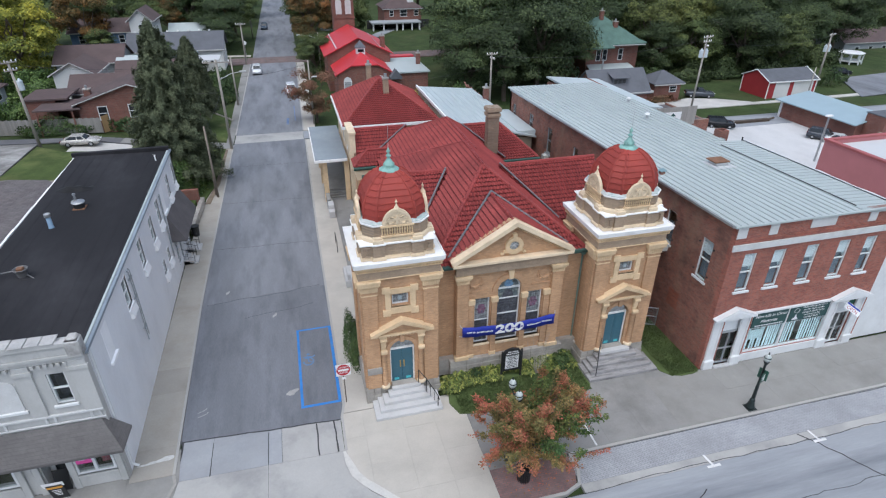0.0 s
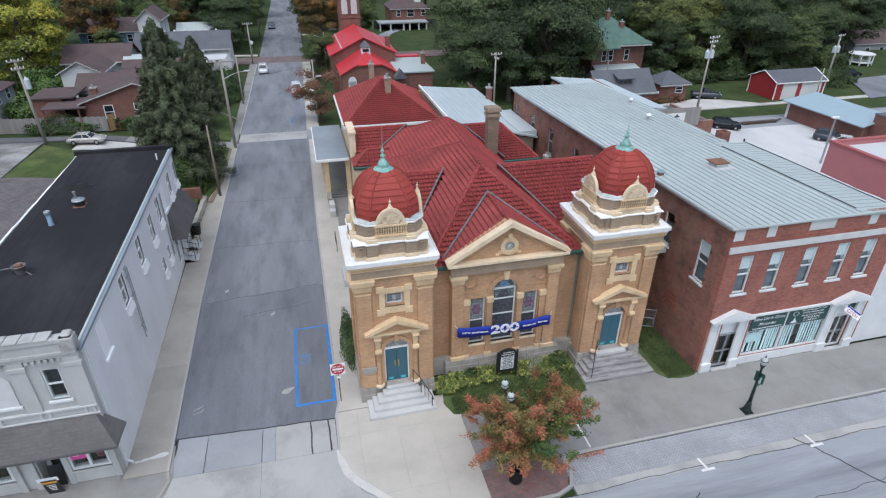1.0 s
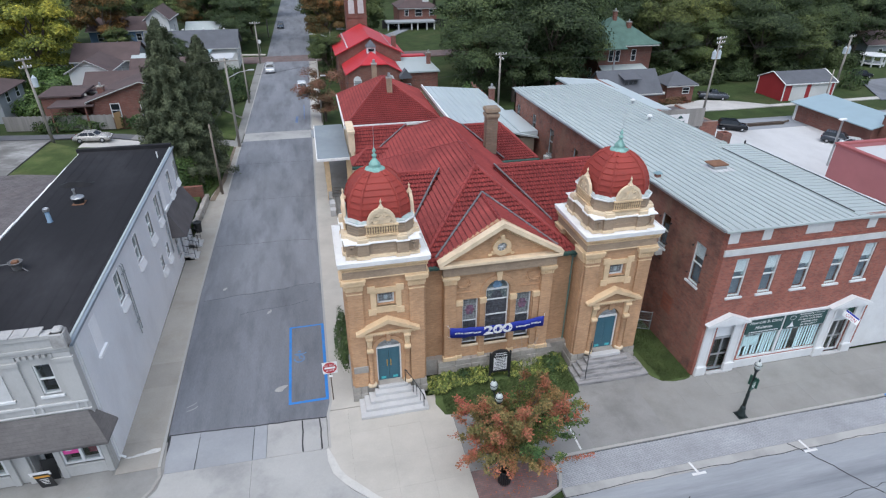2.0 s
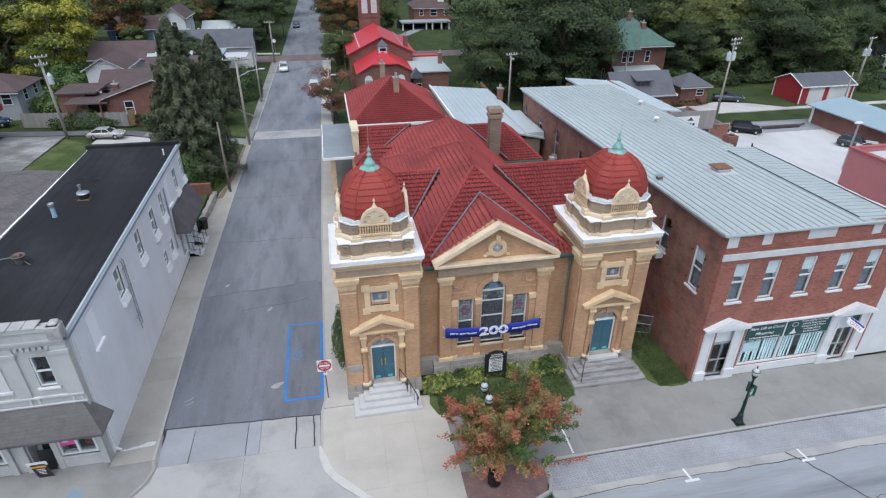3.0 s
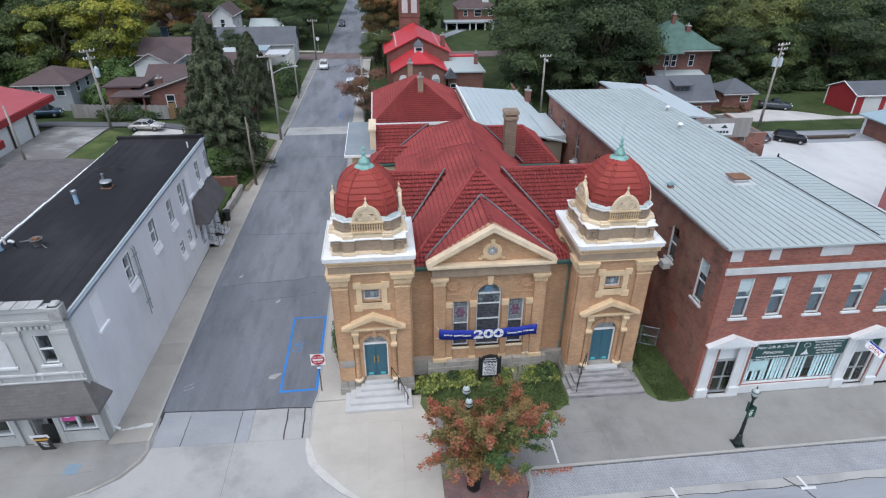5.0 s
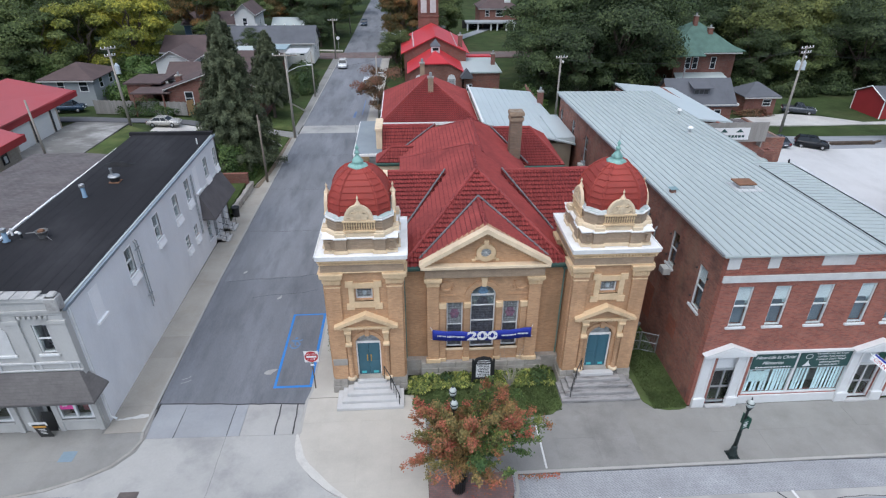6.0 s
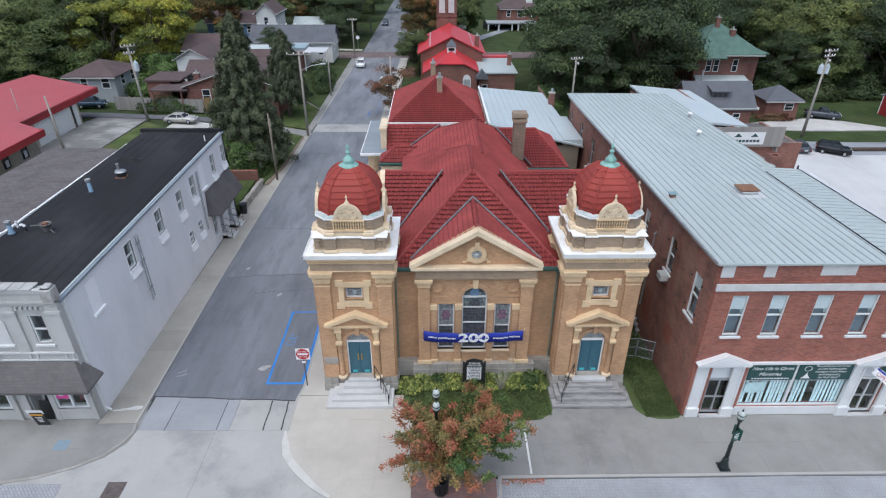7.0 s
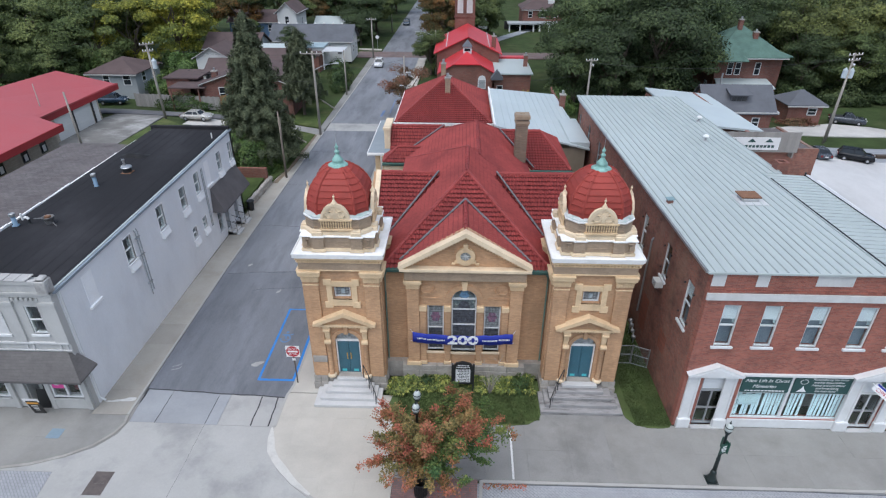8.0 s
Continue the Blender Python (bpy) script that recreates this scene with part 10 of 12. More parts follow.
grass_tufts("grass_blades", 6.8, 14.5, 21.2, 23.2, 10000, 1, "short green grass blades before the church")
grass_tufts("grass_blades", 19.4, 21.35, 22.3, 30, 7000, 2, "short green grass blades between two buildings")
grass_tufts("grass_blades", 9.6, 13.7, 20.93, 21.22, 1100, 4, "short green grass blades along the pavement edge")
grass_tufts("grass_blades", 19.5, 21.35, 21.02, 22.3, 2200, 3, "short green grass blades at the pavement edge")

# ---- buildings behind ----


def opening(parent, axis, plane, out, u, z, w, h, frame=WHITE, glass=CARGLASS):
    """A far window: a projecting frame and bars round a dark pane."""
    def bx(bm, a, b, c, d, d0, d1):
        lo, hi = sorted((plane + out * d0, plane + out * d1))
        box(bm, *((a, lo, c, b, hi, d) if axis == "x" else (lo, a, c, hi, b, d)))
    bm = bmesh.new()
    f = 0.09
    bx(bm, u - w / 2, u - w / 2 + f, z, z + h, 0.002, 0.06)
    bx(bm, u + w / 2 - f, u + w / 2, z, z + h, 0.002, 0.06)
    bx(bm, u - w / 2 + f, u + w / 2 - f, z, z + f, 0.002, 0.08)
    bx(bm, u - w / 2 + f, u + w / 2 - f, z + h - f, z + h, 0.002, 0.06)
    bx(bm, u - w / 2 + f, u + w / 2 - f, z + h / 2 - 0.04, z + h / 2 + 0.04, 0.002, 0.055)
    win = part("window", bm, frame, parent)
    bm = bmesh.new()
    bx(bm, u - w / 2 + f, u + w / 2 - f, z + f, z + h - f, 0.003, 0.02)
    part("pane", bm, glass, win)


GUTTER = mat("dulled_white_gutter", (0.48, 0.47, 0.455), 0.6, 0.1, 0.8, 9, 0.1, stain=(0.3, 0.29, 0.275), stain_scale=0.8)


def house(name, x0, y0, x1, y1, base, eave, top, form, wall_m, roof_m, label, category="house", over=0.45, windows=(), ends=None):
    """A house with a gable roof along x or y, or a hip roof. windows: (side, u, z, w, h)."""
    h = thing(name, ((x0 + x1) / 2, (y0 + y1) / 2, base), label, category)
    cx, cy = (x0 + x1) / 2, (y0 + y1) / 2
    bm = bmesh.new()
    wall(bm, "x", y0, y0 + 0.25, x0, x1, base - 0.6, eave)
    wall(bm, "x", y1, y1 - 0.25, x0, x1, base - 0.6, eave)
    wall(bm, "y", x0, x0 + 0.25, y0 + 0.25, y1 - 0.25, base - 0.6, eave)
    wall(bm, "y", x1, x1 - 0.25, y0 + 0.25, y1 - 0.25, base - 0.6, eave)
    if form == "x":
        for x in (x0, x1 - 0.25):
            prism(bm, [(y0, eave), (y1, eave), (cy, top)], x, x + 0.25, "x")
    elif form == "y":
        for y in (y0, y1 - 0.25):
            prism(bm, [(x0, eave), (x1, eave), (cx, top)], y, y + 0.25, "y")
    part("wall", bm, wall_m, h)
    o = over
    if form == "x":
        d = o * (top - eave) / ((y1 - y0) / 2)
        quads = [[(x0 - o, y0 - o, eave - d), (x1 + o, y0 - o, eave - d), (x1 + o, cy, top), (x0 - o, cy, top)], [(x0 - o, y1 + o, eave - d), (x0 - o, cy, top), (x1 + o, cy, top), (x1 + o, y1 + o, eave - d)]]
    elif form == "y":
        d = o * (top - eave) / ((x1 - x0) / 2)
        quads = [[(x0 - o, y0 - o, eave - d), (cx, y0 - o, top), (cx, y1 + o, top), (x0 - o, y1 + o, eave - d)], [(x1 + o, y0 - o, eave - d), (x1 + o, y1 + o, eave - d), (cx, y1 + o, top), (cx, y0 - o, top)]]
    else:
        w, dd = (x1 - x0) / 2, (y1 - y0) / 2
        k = min(w, dd)
        a, b = (cx - (w - k), cy - (dd - k), top), (cx + (w - k), cy + (dd - k), top)
        c = [(x0 - o, y0 - o, eave - 0.1), (x1 + o, y0 - o, eave - 0.1), (x1 + o, y1 + o, eave - 0.1), (x0 - o, y1 + o, eave - 0.1)]
        if w >= dd:
            quads = [[c[0], c[1], b, a], [c[1], c[2], b], [c[2], c[3], a, b], [c[3], c[0], a]]
        else:
            quads = [[c[0], c[1], a], [c[1], c[2], b, a], [c[2], c[3], b], [c[3], c[0], a, b]]
        quads = [[p for i, p in enumerate(q) if p != q[i - 1]] for q in quads]
    for q in quads:
        bm = bmesh.new()
        slope(bm, [(p[0], p[1], p[2] + 0.1) for p in q], 0.12)
        part("roof", bm, roof_m, h)
    bm = bmesh.new()
    e = eave - 0.25
    if form == "y":
        for x in (x0 - o, x1 + o):
            box(bm, x - 0.06, y0 - o, e - 0.02, x + 0.06, y1 + o, e + 0.14)
        for s, x in ((1, x0 - o), (-1, x1 + o)):
            prism(bm, [(x, eave - d + 0.02), (cx, top + 0.02), (cx, top + 0.14), (x, eave - d + 0.14)], y0 - o - 0.07, y0 - o - 0.01, "y")
    else:
        box(bm, x0 - o, y0 - o - 0.06, e - 0.02, x1 + o, y0 - o + 0.06, e + 0.14)
        box(bm, x0 - o, y1 + o - 0.06, e - 0.02, x1 + o, y1 + o + 0.06, e + 0.14)
    part("gutter", bm, GUTTER, h)
    for side, u, z, w, hh in windows:
        axis, plane, out = {"s": ("x", y0, -1), "n": ("x", y1, 1), "w": ("y", x0, -1), "e": ("y", x1, 1)}[side]
        opening(h, axis, plane, out, u, z, w, hh)
    return h


def plain_part(parent, name, material, *boxes, label="", bevel=0.0):
    bm = bmesh.new()
    for b in boxes:
        box(bm, *b, bevel)
    return part(name, bm, material, parent, label)


def chimney(parent, x, y, z0, z1, w=0.6, material=FARBRICK):
    c = plain_part(parent, "chimney", material, (x - w / 2, y - w / 2, z0, x + w / 2, y + w / 2, z1))
    plain_part(c, "chimney_cap", LIMESTONE, (x - w / 2 - 0.06, y - w / 2 - 0.06, z1, x + w / 2 + 0.06, y + w / 2 + 0.06, z1 + 0.12))
    bm = bmesh.new()
    lathe(bm, x, y, [(0.16, z1 + 0.12), (0.13, z1 + 0.5)], 8)
    part("chimney_pot", bm, GALV, c)


# parish annex behind the church
annex = thing("parish_annex", (8.5, 55.5, 0), "cream brick annex with a hipped red tile roof", "building")
bm = bmesh.new()
wall(bm, "x", 50.2, 50.5, 4.5, 12.6, 0, 7.4)
wall(bm, "y", 4.5, 4.8, 50.5, 60.8, 0, 7.4, [(51.5, 52.6, 4.6, 6.6), (54.2, 55.3, 4.6, 6.6), (57.0, 58.1, 4.6, 6.6)])
wall(bm, "y", 12.6, 12.3, 50.5, 60.8, 0, 7.4)
wall(bm, "x", 60.8, 60.5, 4.5, 12.6, 0, 7.4)
part("wall", bm, TERRA_PALE, annex)
for y in (52.05, 54.75, 57.55):
    opening(annex, "y", 4.6, -1, y, 4.6, 1.1, 2.0)
AP = (8.55, 56.6, 10.0)
c = [(4.15, 49.85, 7.45), (12.9, 49.85, 7.45), (12.9, 61.1, 7.45), (4.15, 61.1, 7.45)]
AQ = (8.55, 57.2, 10.0)
tiled([c[0], c[1], AP], annex)
tiled([c[1], c[2], AQ, AP], annex)
tiled([c[2], c[3], AQ], annex)
tiled([c[3], c[0], AP, AQ], annex)
for p, q in ((c[0], AP), (c[1], AP), (c[2], AQ), (c[3], AQ)):
    ridge(p, q, annex)
for b in ((4.0, 49.68, 7.2, 13.05, 49.86, 7.44), (3.98, 49.86, 7.2, 4.16, 61.2, 7.44), (12.9, 49.86, 7.2, 13.06, 61.2, 7.44)):
    plain_part(annex, "gutter", TRIM, b)
chimney(annex, 8.8, 54.3, 8.4, 10.4, 0.5, BUFF_GREY)
chimney(annex, 8.2, 61.4, 7.0, 10.3, 0.5, BUFF_GREY)

# hall with the pale metal roof
hall = thing("metal_roofed_hall", (17, 57, 0), "buff hall with a low pale metal roof", "building")
bm = bmesh.new()
wall(bm, "x", 46.9, 47.2, 13.1, 21.0, 0, 6.2)
wall(bm, "y", 21.0, 20.7, 47.2, 64.6, 0, 6.0)
wall(bm, "y", 13.1, 13.4, 47.2, 59.6, 0, 7.8)
part("wall", bm, BLOCK, hall)


def hall_z(x, y):
    return 8.25 - 0.24 * (x - 13.0) - 0.004 * (y - 47)


bm = bmesh.new()
slope(bm, [(13.0, 46.6, hall_z(13, 46.6)), (21.3, 46.6, hall_z(21.3, 46.6)), (20.8, 65.0, hall_z(20.8, 65.0)), (13.0, 59.8, hall_z(13, 59.8))], 0.14)
hr = part("metal_roof", bm, METAL_PALE, hall, "pale blue-grey metal roof")
bm = bmesh.new()
for i in range(13):
    x = 13.3 + i * 0.62
    y1 = 59.6 + (x - 13) * 0.66
    vs = [bm.verts.new(p) for p in ((x - 0.02, 46.65, hall_z(x, 46.65)), (x + 0.02, 46.65, hall_z(x, 46.65)), (x + 0.02, y1, hall_z(x, y1)), (x - 0.02, y1, hall_z(x, y1)))]
    up = [bm.verts.new(v.co + Vector((0, 0, 0.05))) for v in vs]
    bm.faces.new(up)
    for k in range(4):
        bm.faces.new((vs[k], vs[(k + 1) % 4], up[(k + 1) % 4], up[k]))
tagged(part("seam", bm, METAL_PALE, hr), kind="stuff")
plain_part(hall, "white_verge", TRIM, (12.92, 46.6, 8.1, 13.06, 59.8, 8.36))
plain_part(hall, "roof_step", METAL_PALE, (19.6, 46.9, 6.3, 21.3, 54, 6.75))
bm = bmesh.new()
for k in range(6):
    rod(bm, (20.9, 60 + k * 1.4, 5.9), (20.9, 61.2 + k * 1.4, 6.3), 0.1, seg=6)
part("parapet_stones", bm, FARBRICK, hall)
chimney(hall, 20.9, 60.0, 5.5, 7.5, 0.55)

# low white-roofed store behind the shop, with a boarded sign screen
store = thing("pale_roofed_store", (32, 61, 0), "low brick store with a pale metal roof", "building")
bm = bmesh.new()
wall(bm, "x", 52.2, 52.5, 32.6, 44.4, -1.2, 4.6)
wall(bm, "y", 38.3, 38.0, 52.5, 69, -1.2, 5.7)
wall(bm, "x", 69.0, 68.7, 32.4, 38.3, -1, 5.5)
wall(bm, "y", 32.4, 32.7, 54.4, 68.7, -1, 5.7)
wall(bm, "y", 44.4, 44.1, 52.5, 60, -1.2, 4.4)
part("wall", bm, SIDEBRICK, store)
bm = bmesh.new()
slope(bm, [(32.3, 54.3, 6.35), (39.8, 54.3, 5.65), (39.8, 69.2, 5.5), (32.3, 69.2, 6.2)], 0.2)
part("roof", bm, METAL_PALE, store, "pale metal roof")
bm = bmesh.new()
slope(bm, [(38.4, 52.3, 4.4), (44.5, 52.3, 4.4), (44.5, 60, 4.2), (38.4, 60, 4.2)], 0.2)
part("low_roof", bm, FLATROOF, store)
screen = thing("board_screen", (37.4, 51.4, 4.5), "grey weathered board screen with a painted white sign", "screen")
for k in range(24):
    x = 33.0 + k * 0.37
    b2 = bmesh.new()
    box(b2, x, 51.4, 4.5, x + 0.355, 51.46, 6.45 + 0.02 * math.sin(k * 3.3))
    part("board", b2, FENCEWOOD, screen)
bm = bmesh.new()
for x in (33.4, 37.4, 41.6):
    box(bm, x - 0.06, 51.46, 3.9, x + 0.06, 52.205, 4.58)
    box(bm, x - 0.06, 51.46, 4.58, x + 0.06, 51.6, 6.3)
part("strut", bm, FENCEWOOD, screen)
bm = bmesh.new()
box(bm, 34.4, 51.33, 4.75, 40.0, 51.38, 5.95)
sg = part("sign_board", bm, SIGNWHITE, screen, "white sign board with dark lettering")
bm = bmesh.new()
x = 35.2
while x < 39.6:
    w = 0.16 + 0.1 * abs(math.sin(x * 9))
    box(bm, x, 51.315, 4.98, x + w, 51.325, 5.22)
    x += w + 0.09
for k in range(3):
    prism(bm, [(35.4 + k * 1.6, 5.5), (36.2 + k * 1.6, 5.5), (36.0 + k * 1.6, 5.66), (35.8 + k * 1.6, 5.86), (35.6 + k * 1.6, 5.66)], 51.315, 51.325, "y")
part("sign_shapes", bm, STOREGREEN, sg)
stack = thing("brick_stack", (31.7, 36.9, 0), "square open-topped red brick stack beside the metal roof", "chimney")
bm = bmesh.new()
sx, sy, sw = 30.5, 34.3, 0.72
for b in ((sx, sy, 3.0, sx + sw, sy + 0.15, 9.8), (sx, sy + sw - 0.15, 3.0, sx + sw, sy + sw, 9.8), (sx, sy + 0.15, 3.0, sx + 0.15, sy + sw - 0.15, 9.8), (sx + sw - 0.15, sy + 0.15, 3.0, sx + sw, sy + sw - 0.15, 9.8)):
    box(bm, *b)
part("shaft", bm, FARBRICK, stack)
bm = bmesh.new()
box(bm, 30.3, 34.2, -1.2, 33.4, 39.0, 3.2)
part("foot", bm, SIDEBRICK, stack)

# red-roofed garage on the rising side
TANBLOCK = brick_mat("tan_concrete_block", (0.46, 0.4, 0.32), (0.41, 0.355, 0.285), (0.35, 0.31, 0.26), 0.4, 0.2, 0.012, grime=(0.3, 0.26, 0.21), grime_amount=0.6)
rg = thing("red_roofed_garage", (-38, 58, 2), "tan block garage with a broad red metal roof", "garage")
bm = bmesh.new()
wall(bm, "y", -32.8, -33.1, 56.2, 68.5, 1.0, 4.7, [(59.9, 63.0, 1.0, 4.35), (63.4, 66.9, 1.0, 4.35), (67.2, 68.3, 1.0, 4.35)])
wall(bm, "y", -30.4, -30.7, 40, 56.2, 1.0, 4.5, [(44.0, 45.0, 2.6, 3.9), (47.2, 48.2, 2.6, 3.9), (50.6, 51.6, 2.6, 3.9), (53.4, 54.4, 2.6, 3.9)])
wall(bm, "x", 56.2, 55.9, -45, -30.7, 1.0, 4.5)
wall(bm, "x", 68.5, 68.2, -45, -33.1, 1.0, 4.7)
part("wall", bm, TANBLOCK, rg)
bm = bmesh.new()
slope(bm, [(-32.4, 57.0, 5.2), (-33.0, 73.4, 5.0), (-40.2, 73.2, 6.6), (-41.5, 55, 6.9), (-33, 55, 5.4)], 0.15)
slope(bm, [(-29.0, 38, 4.75), (-29.2, 55.8, 4.9), (-33.0, 57.2, 5.5), (-41.5, 57, 6.9), (-42, 38, 6.8)], 0.15)
part("metal_roof", bm, METAL_RED, rg, "red metal roof")
for y0, y1, x in ((38, 55.8, -29.1), (57.0, 73.4, -32.7)):
    plain_part(rg, "fascia", BARNRED, (x - 0.1, y0, 4.3, x + 0.05, y1, 4.98))
plain_part(rg, "fascia", BARNRED, (-32.4, 55.82, 4.4, -29.1, 55.94, 5.0))
plain_part(rg, "fascia", BARNRED, (-41, 73.4, 4.35, -32.7, 73.52, 5.0))
for y0, y1 in ((59.9, 63.0), (63.4, 66.9), (67.2, 68.3)):
    d = plain_part(rg, "garage_door", SIDING, (-32.94, y0, 1.5, -32.86, y1, 4.35))
    plain_part(d, "door_rib", SIDING, *[(-32.86, y0, 1.9 + k * 0.55, -32.84, y1, 1.94 + k * 0.55) for k in range(4)])
for y in (63.2, 67.05):
    plain_part(rg, "door_post", IRON, (-32.8, y - 0.12, 1.5, -32.7, y + 0.12, 4.4))
for y in (44.5, 47.7, 51.1, 53.9):
    opening(rg, "y", -30.45, 1, y, 2.6, 1.0, 1.3, IRON)
    plain_part(rg, "window_paper", SIGNWHITE, (-30.36, y - 0.22, 2.75, -30.345, y + 0.24, 3.4), label="white sheet taped inside a window")
rg.location.x -= 2.2
low = thing("low_flat_roof", (-22, 38, 0), "grey-brown flat roofed lean-to behind the grey shop", "building")
bm = bmesh.new()
wall(bm, "x", 51.6, 51.3, -29.0, -16.3, 0, 4.1)
wall(bm, "y", -29.0, -28.7, 26, 51.3, 0, 4.1)
part("wall", bm, BLOCK, low)
bm = bmesh.new()
slope(bm, [(-29.3, 25, 4.3), (-16.25, 25, 4.6), (-16.25, 45.9, 4.6), (-20.5, 51.0, 4.4), (-23.6, 51.9, 4.35), (-28.6, 51.9, 4.3)], 0.2)
part("roof", bm, FLATROOF, low, "grey-brown felt roof")
plain_part(low, "yard_wall", BLOCK, (-16.25, 45.9, 0, -16.0, 51, 3.2))
drape("lawn", [(-28.9, 52.2), (-16.6, 52.2), (-15, 60), (-15.5, 66.4), (-24.3, 66.6), (-27.6, 69.2), (-28.1, 58.5)], 0.0, GRASS, 3, "green and tan grass behind the grey shop", "lawn")
drape("lawn", [(-14.6, 52.9), (-9.3, 52.9), (-8.55, 57), (-8.4, 63), (-8.2, 68.4), (-12.4, 70.8), (-15.0, 69.6)], 0.1, GRASS, 2, "grass bank beside the pavement under the spruce", "lawn", thick=0.4)
drape("verge", [(-9.1, 52.9), (-8.6, 52.9), (-8.1, 58), (-7.95, 68.3), (-8.2, 68.4), (-8.4, 63), (-8.55, 57)], 0.04, SOIL_PALE, 2, "bare brown earth edge between grass and pavement", "verge")
bm = bmesh.new()
box(bm, -14.4, 46.4, 0.0, -9.72, 52.6, 0.74, 0.05)
tagged(part("raised_lawn", bm, GRASS), "small raised lawn held by a stone wall", "lawn", kind="structure")
rw = thing("stone_retaining_wall", (-9.4, 48, 0), "low rough stone wall holding a grass bank", "wall")
rr = random.Random(2)
for k in range(12):
    for z in range(2):
        bm = bmesh.new()
        y = 46.9 + k * 0.5 + 0.2 * z
        box(bm, -9.7 + rr.uniform(-0.04, 0.04) + 0.02 * k, y, z * 0.36, -9.3 + rr.uniform(-0.04, 0.04) + 0.02 * k, y + 0.48, z * 0.36 + 0.34 + rr.uniform(-0.03, 0.03), 0.05)
        part("stone", bm, LIMESTONE, rw)
bm = bmesh.new()
box(bm, -12.4, 52.45, 0, -9.4, 52.8, 1.75, 0.02)
part("brick_wall", bm, FARBRICK, rw)
for k in range(13):
    bm = bmesh.new()
    ex, ey = -11.4 + k * 0.225, 68.5 - k * 0.285
    box(bm, ex, ey, 0.05, ex + 0.19, ey + 0.16, 0.27, 0.05)
    part("edging_stone", bm, LIMESTONE, rw)
drape("path", [(-19.5, 72.0), (-13.4, 73.0), (-8.0, 70.75), (-7.5, 70.6), (-7.5, 68.7), (-8.3, 68.75), (-12.4, 71.1), (-19.5, 69.7)], 0.03, WALK_GREY, 2, "short concrete path to the pavement", "path")
drape("lawn", [(-8.3, 71.2), (-13.4, 73.4), (-17, 74), (-17, 86), (-11.3, 85.6), (-8.2, 80.0)], 0.1, GRASS, 2, "mown grass bank beside the pavement", "lawn", thick=0.4)
bm = bmesh.new()
rr = random.Random(6)
for k in range(14):
    x, y = -11.4 + k * 0.25, 85.0 - k * 0.39
    box(bm, x, y, land(x, y) + 0.05, x + 0.2, y + 0.18, land(x, y) + 0.3, 0.05)
tagged(part("border_stones", bm, LIMESTONE), "row of pale border stones on a grass bank", "stones", kind="stuff")

# houses on the rising side
hs = house("brick_ranch_house", -24.8, 76.2, -12.8, 84.0, 0.8, 4.4, 6.4, "y", FARBRICK, SHINGLE_BROWN, "low red brick house with a brown shingle roof", windows=(("s", -22.2, 2.3, 1.1, 1.7), ("s", -18.8, 2.4, 1.1, 1.7)))
plain_part(hs, "carport_roof", SHINGLE_BROWN, (-29.4, 75.4, 3.9, -24.4, 80.5, 4.05))
plain_part(hs, "carport_post", FARBRICK, (-29.2, 75.5, 0.9, -29.05, 75.65, 3.9), (-25.4, 75.5, 0.9, -25.25, 75.65, 3.9))
plain_part(hs, "carport_back", FARBRICK, (-30.4, 80.2, 0.8, -24.8, 80.4, 3.9))
plain_part(hs, "side_room", FARBRICK, (-31.2, 79.0, 0.8, -28.0, 84.0, 4.4))
plain_part(hs, "side_room_roof", SHINGLE_BROWN, (-31.5, 78.7, 4.4, -26.5, 84.3, 4.6))
chimney(hs, -24.2, 79.2, 4.4, 5.4, 0.7)
hs = house("white_gabled_house", -30.6, 88.5, -25.6, 95, 2.2, 5.5, 6.9, "y", SIDING, SHINGLE_BROWN, "white clapboard house with a brown gable roof", windows=(("s", -28, 3.2, 1.0, 1.4), ("e", 90, 3.5, 1.0, 1.4)))
house("brown_roofed_house", -27.8, 84.4, -15.0, 91, 2.2, 3.9, 5.5, "x", SIDING_GREY, SHINGLE_BROWN, "house with a long brown shingle roof")
house("brown_roofed_house", -33.0, 98, -24.2, 105, 2.2, 5.2, 7.1, "x", SIDING_GREY, SHINGLE_BROWN, "house with a deep brown shingle roof")
house("brown_roofed_house", -23.5, 91.4, -14.5, 96.5, 2.2, 4.2, 5.9, "x", SIDING_GREY, SHINGLE_BROWN, "low house with a dark brown shingle roof")
house("garden_shed", -24.4, 97.6, -18.6, 100.6, 2.2, 5.2, 5.7, "x", SIDING_GREY, METAL, "shed with a low pale metal roof behind a house", "shed")
gh = house("grey_clapboard_house", -43.4, 81.2, -36.7, 88.5, 0.9, 4.6, 6.1, "h", SIDING_GREY, SHINGLE_BROWN, "grey clapboard house with a low brown hipped roof", windows=(("s", -38, 2.9, 1.2, 1.6), ("e", 83.5, 3.0, 1.1, 1.5), ("e", 86.5, 3.0, 1.1, 1.5), ("s", -41, 2.9, 1.0, 1.5)))
house("blue_house", -37.2, 121.5, -26.7, 128.5, 2.0, 6.2, 8.0, "x", SIDING_BLUE, SHINGLE_BROWN, "blue clapboard house with a brown roof", windows=(("s", -35.4, 4.2, 1.0, 1.4), ("s", -32.4, 4.2, 1.0, 1.4), ("s", -28.8, 4.2, 1.0, 1.4)))
house("white_house", -26.6, 119.6, -22.8, 127.5, 2.0, 8.2, 9.9, "y", SIDING, SHINGLE_BROWN, "white gabled house with a brown roof", windows=(("s", -24.7, 6.0, 0.9, 1.5), ("e", 124, 5.5, 0.9, 1.4)))
